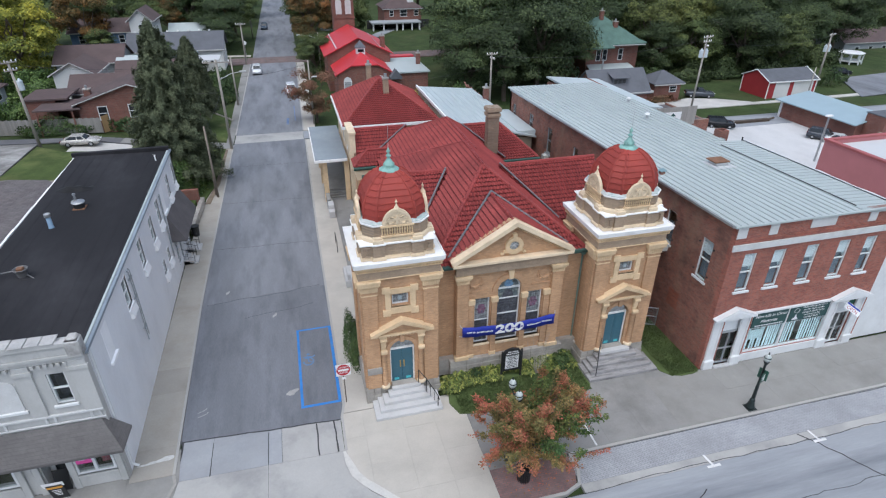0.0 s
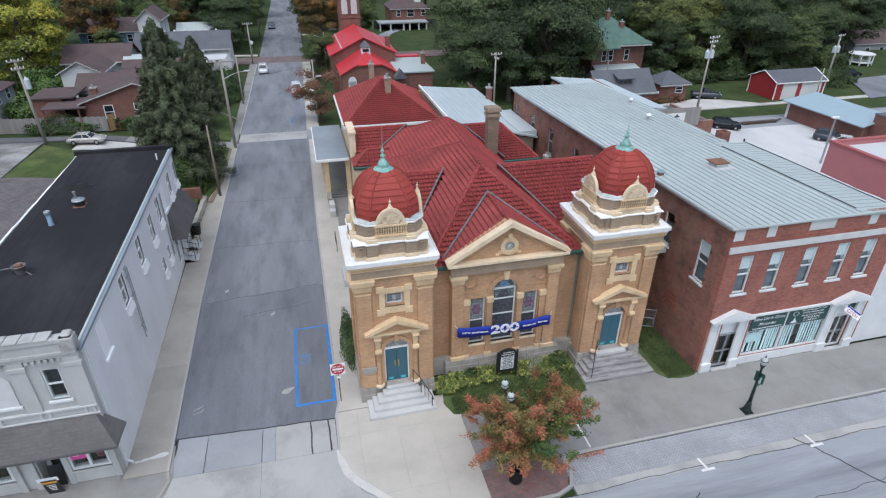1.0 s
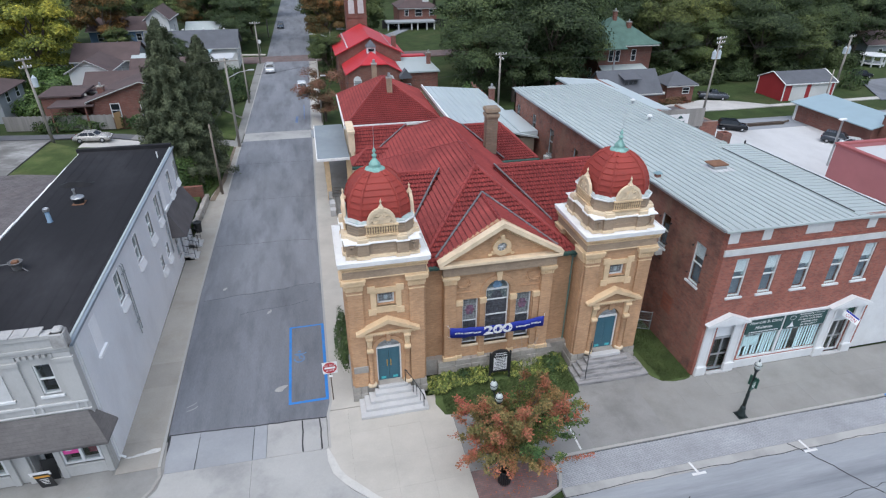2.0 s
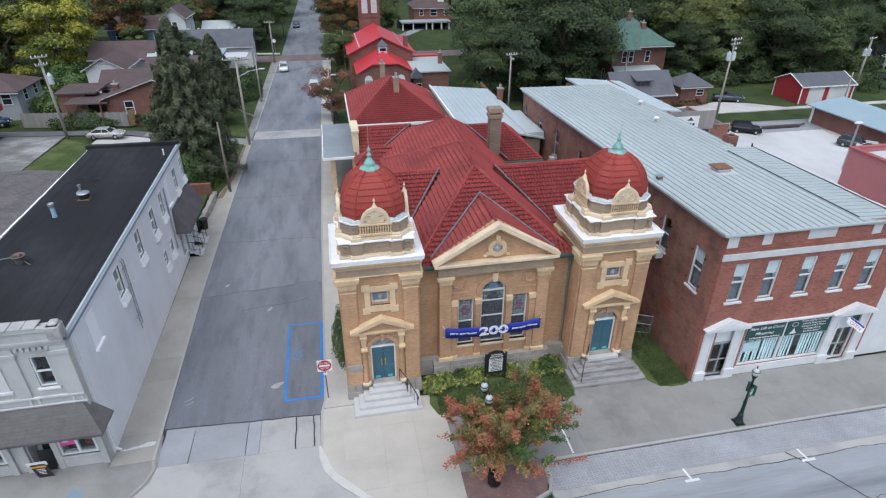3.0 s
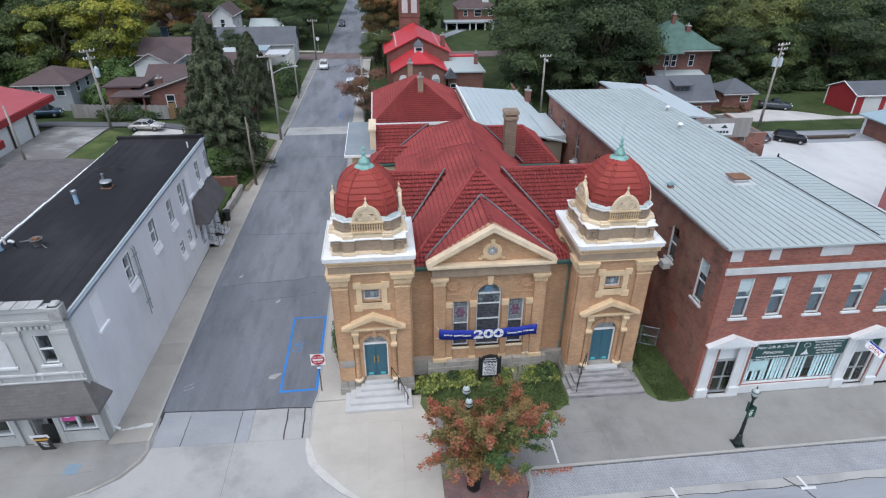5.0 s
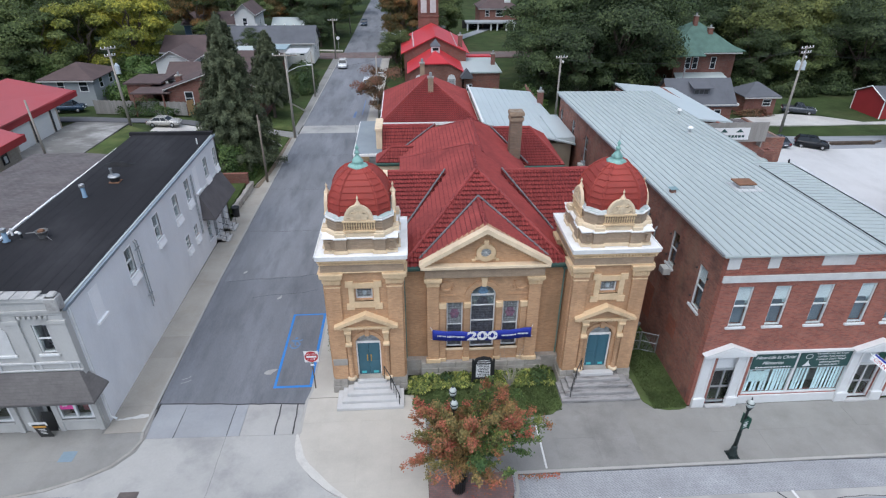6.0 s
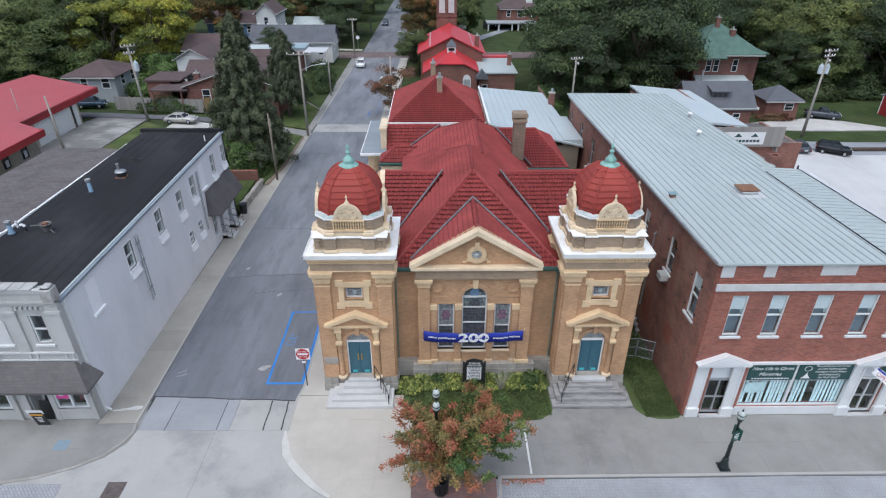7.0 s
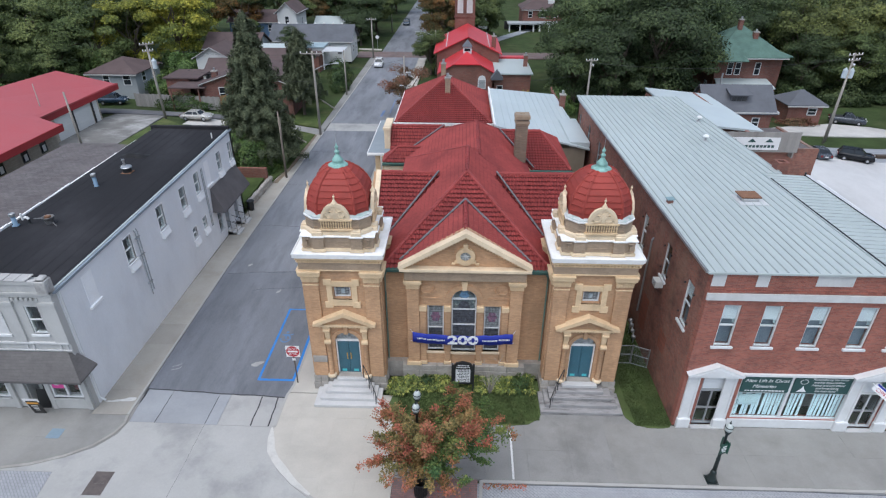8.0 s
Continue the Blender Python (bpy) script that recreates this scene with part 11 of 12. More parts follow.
pc = house("grey_roofed_house", -26, 111.5, -10.8, 118.8, 1.0, 4.2, 6.6, "x", SIDING, SHINGLE_GREY, "long white house with a dark grey roof and snow guards", windows=(("e", 114, 1.8, 1.0, 1.4), ("e", 117, 1.8, 1.0, 1.4), ("s", -13, 1.8, 1.0, 1.4)))
plain_part(pc, "snow_guard", TRIM, *[(-25.2 + k * 1.75, 115.0, 6.72, -24.9 + k * 1.75, 115.3, 6.92) for k in range(8)])
plain_part(pc, "porch_roof", METAL_WHITE, (-14.8, 104.2, 3.5, -10.9, 108.8, 3.65))
plain_part(pc, "porch_post", WHITE, (-14.7, 104.3, 0.2, -14.5, 104.5, 3.5), (-11.2, 104.3, 0.2, -11.0, 104.5, 3.5))
plain_part(pc, "side_room", SIDING, (-19.0, 106.5, 0.5, -14.9, 111.4, 3.8))
plain_part(pc, "side_room_roof", METAL_BLUE, (-19.2, 106.3, 3.8, -14.85, 111.5, 4.0))
plain_part(pc, "brown_lean_to", SHINGLE_BROWN, (-17.8, 101.8, 3.2, -14.7, 106.2, 3.4))
plain_part(pc, "lean_to_wall", FARBRICK, (-17.6, 102.0, 0.2, -14.9, 106.2, 3.2))
house("white_shed_house", -22.5, 134, -13, 140, 1.0, 4.0, 5.3, "x", SIDING, METAL, "white house with a pale metal roof")
fence = thing("board_fence", (-27, 75, 2), "weathered grey board fence beside an alley", "fence")
p, q = Vector((-35.0, 76.9, 0)), Vector((-22.4, 75.3, 0))
n = 62
for k in range(n):
    a = p.lerp(q, k / n)
    bm = bmesh.new()
    z = land(a.x, a.y)
    boxm(bm, Matrix.Translation((a.x, a.y, z - 0.05)) @ pose(0, 0, 0, 0, 0, -7.2), 0.19, 0.03, 1.8 + 0.05 * math.sin(k * 1.9))
    part("board", bm, FENCEWOOD, fence)
for k in range(9):
    bm = bmesh.new()
    a = Vector((-22.3, 75.3, 0)).lerp(Vector((-21.4, 77.0, 0)), k / 9)
    boxm(bm, Matrix.Translation((a.x, a.y, land(a.x, a.y) - 0.05)) @ pose(0, 0, 0, 0, 0, 62), 0.2, 0.03, 2.0)
    part("new_board", bm, FRESHWOOD, fence)

# red-roofed brick church up the street
rc = thing("brick_church", (11, 100, 0), "old red brick church with bright red roof and tower", "church")
bm = bmesh.new()
wall(bm, "x", 94.2, 94.6, 6.2, 16.2, -0.6, 5.4)
prism(bm, [(6.2, 5.4), (16.2, 5.4), (11.2, 7.7)], 94.2, 94.6, "y")
wall(bm, "y", 6.2, 6.6, 94.6, 108.4, -0.6, 5.4)
wall(bm, "y", 16.2, 15.8, 94.6, 108.4, -0.6, 5.4)
wall(bm, "x", 108.4, 108.0, 6.2, 16.2, -0.6, 5.4)
part("nave_wall", bm, FARBRICK, rc)
for sgn in (-1, 1):
    bm = bmesh.new()
    xe = 11.2 + sgn * 5.5
    slope(bm, [(11.2, 93.8, 7.95), (xe, 93.8, 5.35), (xe, 108.6, 5.35), (11.2, 108.6, 7.95)][:: sgn], 0.14)
    part("nave_roof", bm, METAL_BRIGHTRED, rc, "bright red metal roof")
    bm = bmesh.new()
    slope(bm, [(11.2 + sgn * 3.4, 93.9, 6.45), (11.2 + sgn * 3.55, 93.9, 6.38), (11.2 + sgn * 3.55, 108.5, 6.38), (11.2 + sgn * 3.4, 108.5, 6.45)][:: sgn], 0.05)
    part("snow_rail", bm, METAL_WHITE, rc)
bm = bmesh.new()
wall(bm, "x", 86.6, 87.0, 7.0, 14.9, -0.6, 4.0)
prism(bm, [(7.0, 4.0), (14.9, 4.0), (13.0, 5.1), (9.0, 5.1)], 86.6, 87.0, "y")
wall(bm, "y", 7.0, 7.3, 87.0, 94.2, -0.6, 4.0)
wall(bm, "y", 14.9, 14.6, 87.0, 94.2, -0.6, 4.0)
part("chancel_wall", bm, FARBRICK, rc)
for sgn in (-1, 1):
    bm = bmesh.new()
    slope(bm, [(11.0, 89.8, 6.4), (11.0 + sgn * 2.0, 86.3, 5.25), (11.0 + sgn * 4.4, 86.3, 3.9), (11.0 + sgn * 4.4, 94.2, 3.9), (11.0, 94.2, 6.4)][:: sgn], 0.14)
    part("chancel_roof", bm, METAL_BRIGHTRED, rc)
bm = bmesh.new()
slope(bm, [(11.0, 89.8, 6.4), (9.0, 86.3, 5.25), (13.0, 86.3, 5.25)], 0.14)
part("chancel_hip", bm, METAL_BRIGHTRED, rc)
bm = bmesh.new()
box(bm, 10.4, 90.2, 6.0, 11.7, 91.5, 7.0)
cup = part("cupola", bm, WHITE, rc)
bm = bmesh.new()
lathe(bm, 11.05, 90.85, [(1.1, 7.0), (1.05, 7.1), (0.05, 8.0)], 4, math.pi / 4)
part("cupola_roof", bm, SHINGLE_GREY, cup)
bm = bmesh.new()
box(bm, 10.6, 90.18, 6.4, 11.5, 90.2, 6.8)
part("louvre", bm, CARGLASS, cup)
for u, w in ((8.4, 1.2), (13.3, 1.2)):
    bm = bmesh.new()
    prism(bm, [(u - w / 2, 1.6), (u + w / 2, 1.6), (u + w / 2, 3.0), (u + w * 0.35, 3.45), (u, 3.6), (u - w * 0.35, 3.45), (u - w / 2, 3.0)], 86.54, 86.59, "y")
    w_ = part("window", bm, WHITE, rc)
    bm = bmesh.new()
    box(bm, u - w / 2 + 0.12, 86.5, 1.75, u + w / 2 - 0.12, 86.535, 2.9)
    part("pane", bm, SIDING_GREY, w_)
bm = bmesh.new()
wall(bm, "x", 108.6, 109.0, 8.9, 12.5, -0.6, 18, [(9.35, 10.4, 9.6, 12.3), (11.0, 12.05, 9.6, 12.3)])
wall(bm, "y", 8.9, 9.3, 109.0, 112.2, -0.6, 18)
wall(bm, "y", 12.5, 12.1, 109.0, 112.2, -0.6, 18)
wall(bm, "x", 112.2, 111.8, 9.3, 12.1, -0.6, 18)
tw = part("tower", bm, FARBRICK, rc)
for u in (9.87, 11.52):
    bm = bmesh.new()
    prism(bm, [(u - 0.52, 9.6), (u + 0.52, 9.6), (u + 0.52, 11.6), (u + 0.3, 12.1), (u, 12.3), (u - 0.3, 12.1), (u - 0.52, 11.6)], 108.55, 108.7, "y")
    part("louvred_window", bm, SIGNPANEL, tw)
plain_part(tw, "tower_band", FARBRICK, (8.8, 108.5, 8.9, 12.6, 108.59, 9.2))
chimney(rc, 15.4, 96.5, 5.0, 7.6, 0.7)
ra = thing("flat_roofed_annex", (18.5, 91, 0), "small brick annex with a pale flat roof", "building")
bm = bmesh.new()
wall(bm, "x", 86.4, 86.7, 15.2, 20.6, -0.6, 3.8)
wall(bm, "y", 20.6, 20.3, 86.7, 97, -0.6, 3.8)
part("wall", bm, FARBRICK, ra)
plain_part(ra, "roof", METAL, (15.0, 86.1, 3.8, 20.9, 97.2, 4.0))
plain_part(ra, "rear_roof", METAL_BRIGHTRED, (15.6, 97.4, 3.7, 20.8, 99, 4.2))
chimney(ra, 20.2, 91.5, 3.9, 5.6, 0.6)
opening(ra, "x", 86.38, -1, 16.0, 1.0, 0.9, 1.2)
bm = bmesh.new()
prism(bm, [(14.6, 3.2), (16.4, 3.2), (16.4, 3.5), (15.5, 4.6), (14.6, 3.5)], 85.2, 86.4, "y")
part("grey_dormer", bm, SHINGLE_GREY, ra)

# big porch house beyond the brick street
ph = house("porch_house", 26, 158, 36, 168, -1.2, 4.7, 7.9, "h", FARBRICK, SHINGLE_BROWN, "large brick house with a white-columned porch", windows=(("s", 31.2, 2.6, 1.9, 1.7), ("s", 34.6, 2.7, 1.2, 1.5), ("s", 28, 2.7, 1.1, 1.5)))
plain_part(ph, "porch_roof", SIDING_GREY, (22, 153.5, 1.5, 35, 158.0, 1.85))
plain_part(ph, "porch_column", WHITE, *[(x, 153.8, -1.4, x + 0.35, 154.15, 1.5) for x in (22.3, 25.0, 28.4, 30.0, 32.4, 34.4)])
# Black sheets on the wall take the place of the porch roof's shade.
plain_part(ph, "dark_porch", DARK, (27, 157.7, -1.2, 38, 157.95, 1.8), (21.4, 157.9, -1.2, 26.8, 158.1, 1.8))
plain_part(ph, "dormer", WHITE, (32.6, 159.5, 5.2, 34.2, 162, 6.7))
house("dark_gabled_house", 9.5, 158, 17, 166, -0.6, 6.5, 9, "y", SIDING_GREY, SHINGLE_GREY, "dark grey gabled house behind the tower", windows=(("s", 12, 3.5, 1, 1.4),))

# houses and sheds on the falling side
gr_ = house("grey_cottage", 42.2, 73.6, 50.8, 79.4, -0.9, 2.3, 4.9, "x", FARBRICK, SHINGLE_GREY, "brick cottage with a slate-grey roof and dormer", windows=(("s", 48.8, 0.2, 1.0, 1.2), ("e", 76.5, 0.2, 1.0, 1.3)))
bm = bmesh.new()
box(bm, 45.4, 74.6, 3.0, 47.6, 76.4, 4.1)
dm_ = part("dormer", bm, SHINGLE_GREY, gr_)
plain_part(dm_, "dormer_pane", CARGLASS, *[(45.6 + k * 0.66, 74.56, 3.3, 46.12 + k * 0.66, 74.6, 3.8) for k in range(3)])
bm = bmesh.new()
slope(bm, [(45.1, 74.1, 4.15), (47.9, 74.1, 4.15), (47.9, 76.6, 4.75), (45.1, 76.6, 4.75)], 0.1)
part("dormer_roof", bm, SHINGLE_GREY, dm_)
plain_part(gr_, "verge_board", SIDING, (51.2, 73.0, 2.0, 51.32, 76.5, 2.3))
bm = bmesh.new()
rod(bm, (44.5, 76.6, 3.5), (44.5, 76.6, 6.4), 0.12, seg=8)
part("flue", bm, GALV, gr_)
gh_ = house("green_roofed_house", 49.8, 91.4, 58.4, 100, -1.0, 5.9, 9.8, "h", FARBRICK, SHINGLE_GREEN, "square brick house with a green hipped roof", over=1.5,
            windows=(("s", 52.0, 3.0, 0.9, 1.9), ("s", 53.2, 3.0, 0.9, 1.9), ("s", 56.2, 3.0, 0.9, 1.9), ("w", 94, 3.0, 1.0, 1.8), ("w", 97.5, 3.0, 1.0, 1.8), ("w", 94, -0.2, 1.0, 1.8)))
chimney(gh_, 55.6, 93.4, 6.6, 9.0, 0.7)
chimney(gh_, 53.6, 94.9, 8.0, 10.6, 0.6)
bm = bmesh.new()
slope(bm, [(47.6, 88.6, 5.6), (53.4, 88.6, 5.6), (51.6, 91.6, 7.5), (50.2, 91.6, 7.5)], 0.14)
slope(bm, [(53.4, 88.6, 5.6), (53.4, 92.6, 6.6), (51.6, 92.8, 7.5), (51.6, 91.6, 7.5)], 0.14)
slope(bm, [(47.6, 88.6, 5.6), (50.2, 91.6, 7.5), (50.2, 93.5, 7.5), (47.6, 93.5, 5.6)], 0.14)
part("wing_roof", bm, SHINGLE_GREEN, gh_)
bm = bmesh.new()
slope(bm, [(49.4, 88.2, 1.7), (58.2, 88.2, 1.7), (58.0, 91.5, 2.5), (50.0, 91.5, 2.5)], 0.15)
part("porch_roof", bm, METAL, gh_)
plain_part(gh_, "porch_wall", FARBRICK, (50.0, 88.8, -1.2, 57.6, 91.4, 1.6))
plain_part(gh_, "bay_wing", FARBRICK, (58.4, 94, -1.2, 61.2, 98.5, 5.4))
bm = bmesh.new()
slope(bm, [(57.0, 96.0, 7.4), (62.2, 93.0, 5.5), (62.2, 99.6, 5.5), (57.0, 97.0, 7.4)], 0.15)
slope(bm, [(57.0, 96.0, 7.4), (57.0, 92.4, 5.5), (62.2, 93.0, 5.5)], 0.15)
part("bay_roof", bm, SHINGLE_GREEN, gh_)
house("brick_outbuilding", 56.3, 79.9, 61.0, 84.2, -1.2, 1.5, 3.0, "h", FARBRICK, SHINGLE_GREY, "small brick outbuilding with a hipped slate roof", "outbuilding", windows=(("s", 59.6, 0.0, 1.3, 1.0),))
barn = thing("red_garage", (80.4, 80.2, -1.2), "red metal garage with white doors and a dark roof", "garage")
bx0, bx1, by0, by1, bz, be, bt = 75.6, 85.2, 77.2, 83.2, -1.5, 1.3, 2.6
bm = bmesh.new()
wall(bm, "x", by0, by0 + 0.2, bx0, bx1, bz, be)
wall(bm, "x", by1, by1 - 0.2, bx0, bx1, bz, be)
wall(bm, "y", bx0, bx0 + 0.2, by0 + 0.2, by1 - 0.2, bz, be)
wall(bm, "y", bx1, bx1 - 0.2, by0 + 0.2, by1 - 0.2, bz, be)
for x in (bx0, bx1 - 0.2):
    prism(bm, [(by0, be), (by1, be), ((by0 + by1) / 2, bt)], x, x + 0.2, "x")
part("wall", bm, BARNRED, barn)
cy_ = (by0 + by1) / 2
for sgn, ye in ((-1, by0 - 0.3), (1, by1 + 0.3)):
    bm = bmesh.new()
    slope(bm, [(bx0 - 0.2, ye, be - 0.05), (bx1 + 0.2, ye, be - 0.05), (bx1 + 0.2, cy_, bt + 0.12), (bx0 - 0.2, cy_, bt + 0.12)], 0.1)
    part("roof", bm, SHINGLE_GREY, barn)
for x, w in ((78.4, 2.8), (82.6, 3.9)):
    plain_part(barn, "garage_door", SIDING, (x - w / 2, by0 - 0.05, bz + 0.1, x + w / 2, by0 - 0.003, 1.05))
plain_part(barn, "white_trim", TRIM, (bx0 - 0.05, by0 - 0.06, bz, bx0 + 0.12, by0 + 0.02, be), (bx1 - 0.12, by0 - 0.06, bz, bx1 + 0.05, by0 + 0.02, be), (bx0 - 0.2, by0 - 0.4, be - 0.12, bx1 + 0.2, by0 - 0.28, be + 0.04), (bx0 - 0.06, by1 - 0.1, bz, bx0 + 0.05, by1 + 0.05, be))
bm = bmesh.new()
for sgn, ye in ((-1, by0 - 0.3), (1, by1 + 0.3)):
    rod(bm, (bx0 - 0.22, ye, be), (bx0 - 0.22, cy_, bt + 0.15), 0.07, seg=6)
    rod(bm, (bx1 + 0.22, ye, be), (bx1 + 0.22, cy_, bt + 0.15), 0.07, seg=6)
part("verge_trim", bm, TRIM, barn)
bb = thing("blue_roofed_shop", (72, 62, -1.2), "brick building with a light blue metal roof", "building")
bm = bmesh.new()
wall(bm, "y", 69.6, 69.9, 55.2, 67.8, -1.6, 1.2)
wall(bm, "x", 67.8, 67.5, 69.9, 75, -1.6, 1.2)
wall(bm, "x", 55.55, 55.8, 69.9, 75, -1.6, 1.2)
part("wall", bm, FARBRICK, bb)
bm = bmesh.new()
slope(bm, [(69.0, 54.9, 1.25), (68.9, 68.4, 1.25), (74.6, 68.4, 2.1), (74.2, 55.5, 2.1)], 0.15)
part("metal_roof", bm, METAL_BLUE, bb, "light blue metal roof")
plain_part(bb, "white_corner", TRIM, (69.55, 67.5, -1.5, 69.72, 67.9, 1.2))
plain_part(bb, "side_block", FARBRICK, (71.0, 52.8, -1.6, 92, 55.5, 2.6))
plain_part(bb, "side_roof", SHINGLE_GREY, (70.9, 52.7, 2.6, 92.2, 55.6, 2.72))
plain_part(bb, "low_wall", BLOCK, (70.3, 38, -1.6, 70.6, 52.75, 0.95))
plain_part(bb, "low_roof", METAL_PALE, (70.6, 38, 0.6, 92, 52.75, 0.8))
rl = thing("red_painted_shop", (57, 35, -1.2), "dull red painted building with a white flat roof", "building")
bm = bmesh.new()
wall(bm, "y", 51.2, 51.5, 24, 43.3, -1.6, 4.5)
wall(bm, "x", 43.3, 43.0, 51.5, 66, -1.6, 4.5)
part("wall", bm, mat("dull_red_painted_wall", (0.44, 0.17, 0.175), 0.8, 0.06, 0.5, 10, 0.2), rl)
plain_part(rl, "coping", mat("faded_red_coping", (0.36, 0.1, 0.1), 0.7, 0.08, 0.6, 10, 0.15), (51.1, 24, 4.5, 51.6, 43.4, 4.7), (51.6, 42.95, 4.5, 66, 43.4, 4.7))
plain_part(rl, "roof", METAL_WHITE, (51.6, 24, 4.0, 66, 42.95, 4.15))
house("long_porch_house", 126, 110, 154, 118, -3.2, 0.2, 2.6, "x", SIDING_GREY, SHINGLE_BROWN, "long house with a brown roof and a deep porch", windows=tuple(("s", 130 + 4 * k, -2.4, 1.2, 1.6) for k in range(6)))
gz_ = thing("gazebo", (114.3, 97.5, -2), "white garden gazebo on a lawn", "gazebo")
for k in range(8):
    a = k * math.pi / 4
    plain_part(gz_, "post", WHITE, (114.3 + 2.2 * math.cos(a) - 0.1, 97.5 + 2.2 * math.sin(a) - 0.1, -1.6, 114.3 + 2.2 * math.cos(a) + 0.1, 97.5 + 2.2 * math.sin(a) + 0.1, 0.6))
bm = bmesh.new()
lathe(bm, 114.3, 97.5, [(2.4, 0.6), (2.5, 0.75), (2.3, 0.9)], 8)
lathe(bm, 114.3, 97.5, [(2.3, -0.9), (2.3, -0.7)], 8)
part("ring_beam", bm, WHITE, gz_)
bm = bmesh.new()
box(bm, 60.5, 65.9, -1.3, 66.5, 66.5, -0.9)
tagged(part("planter", bm, SOIL), "long low brown planting strip by the gravel lot", "planter")
bm = bmesh.new()
rod(bm, (66.2, 66.4, -1.2), (67.4, 66.2, -0.85), 0.15, seg=6)
tagged(part("log", bm, BARK), "short log beside the gravel lot", "log")

# ---- poles and wires ----


def utility_pole(x, y, top, arms, label, transformers=0, lamp=None, lean=0.0, r=0.15, wood=None):
    z = land(x, y)
    p = thing("utility_pole", (x, y, z), label, "utility pole", "wooden utility poles")
    bm = bmesh.new()
    rod(bm, (x, y, z - 0.2), (x + lean, y, top), r, r * 0.65, 10)
    part("pole", bm, wood or WOODPOLE, p, smooth=True)
    for dz, w, turn in arms:
        m = Matrix.Translation((x + lean, y, top - dz)) @ pose(0, 0, 0, 0, 0, turn)
        bm = bmesh.new()
        boxm(bm, m @ pose(0, -0.14, 0), w, 0.1, 0.12, 0.01)
        arm = part("cross_arm", bm, WOODPOLE, p)
        bm = bmesh.new()
        for k in (-0.46, -0.2, 0.2, 0.46):
            q = m @ Vector((k * w, -0.14, 0.12))
            lathe(bm, q.x, q.y, [(0.05, q.z), (0.07, q.z + 0.1), (0.03, q.z + 0.2)], 8)
        part("insulator", bm, SIGNWHITE, arm)
    for k in range(transformers):
        a = k * 2.2 + 0.4
        bm = bmesh.new()
        lathe(bm, x + lean * 0.8 + 0.42 * math.cos(a), y + 0.42 * math.sin(a) - 0.1, [(0.26, top - 3.0), (0.28, top - 2.95), (0.28, top - 2.05), (0.18, top - 1.95), (0.05, top - 1.75)], 12)
        part("transformer", bm, mat("pale_grey_enamel", (0.5, 0.56, 0.6), 0.45), p, "pale grey transformer can")
    if lamp:
        dx, dy, dz = lamp
        bm = bmesh.new()
        a, b = Vector((x + lean * 0.6, y, top - dz)), Vector((x + dx, y + dy, top - dz + 0.7))
        rod(bm, a, a.lerp(b, 0.5) + Vector((0, 0, 0.2)), 0.035, seg=6)
        rod(bm, a.lerp(b, 0.5) + Vector((0, 0, 0.2)), b, 0.03, seg=6)
        ar = part("lamp_arm", bm, GALV, p)
        bm = bmesh.new()
        boxm(bm, Matrix.Translation(b) @ pose(0, 0, -0.1), 0.7, 0.28, 0.16, 0.04)
        part("lamp_head", bm, GALV, ar)
    return p


utility_pole(-7.55, 68.6, 10.2, ((0.35, 2.9, 0),), "tall wooden utility pole with a crossarm and a street light", lamp=(2.6, 0.6, 2.2), r=0.17)
OLDPOLE = mat("dark_weathered_pole", (0.2, 0.17, 0.14), 0.9, 0.2, 1.5, 14, 0.4, stretch=(2, 2, 0.3))
utility_pole(-8.05, 54.4, 7.0, (), "short dark wooden pole beside the pavement", r=0.12, wood=OLDPOLE)
utility_pole(-8.3, 54.9, 6.3, (), "short dark wooden pole beside the pavement", r=0.05, lean=0.25, wood=OLDPOLE)
utility_pole(-27.4, 69.4, 10.8, ((0.2, 1.6, 40), (1.0, 1.2, 40)), "leaning wooden utility pole with a transformer", 1, r=0.17, lean=-0.25)
utility_pole(57.2, 71.6, 10.0, ((0.3, 2.2, 20), (0.9, 1.8, 20), (1.5, 1.0, 80)), "wooden utility pole with transformers", 2, r=0.16, lean=0.2)
utility_pole(57.9, 72.3, 7.4, (), "wooden stub pole beside a utility pole", r=0.08)
utility_pole(90.5, 82.0, 7.6, ((0.3, 2.2, 20),), "wooden utility pole with transformers beyond the garage", 2, r=0.2)
utility_pole(26.9, 75.5, 8.3, ((0.3, 1.6, 10), (0.9, 1.2, 100)), "wooden utility pole with crossarms before the trees", r=0.16)
utility_pole(2.55, 76.5, 8.2, (), "brown wooden pole by the far pavement", lamp=(0.6, -0.8, 2.6), r=0.13)
utility_pole(5.6, 104, 7.4, (), "wooden pole with a street light by the red church", lamp=(-3.2, 0, 1.0), r=0.13)
utility_pole(-7.5, 117.5, 7.6, ((0.4, 1.8, 0),), "wooden utility pole at the brick street corner", r=0.15)
utility_pole(-7.7, 88.4, 6.8, (), "wooden pole beside the pavement", r=0.13)
utility_pole(-7.2, 150, 9.0, ((0.4, 1.8, 0),), "wooden utility pole up the street", r=0.15)
utility_pole(-30.2, 56.3, 8.2, (), "bare wooden pole in the garage yard", r=0.14, lean=-0.2)
utility_pole(-36.5, 60.5, 8.0, (), "thin pole behind the red roof", r=0.07)
utility_pole(82.6, 75.8, 3.6, (), "short wooden pole before the red garage", r=0.12)
lp_ = thing("car_park_light", (59.6, 50.9, -1.2), "grey steel light pole in the gravel lot", "light pole")
bm = bmesh.new()
rod(bm, (59.6, 50.9, -1.3), (59.6, 50.9, 4.3), 0.13, 0.1, 8)
part("pole", bm, GALV, lp_)
bm = bmesh.new()
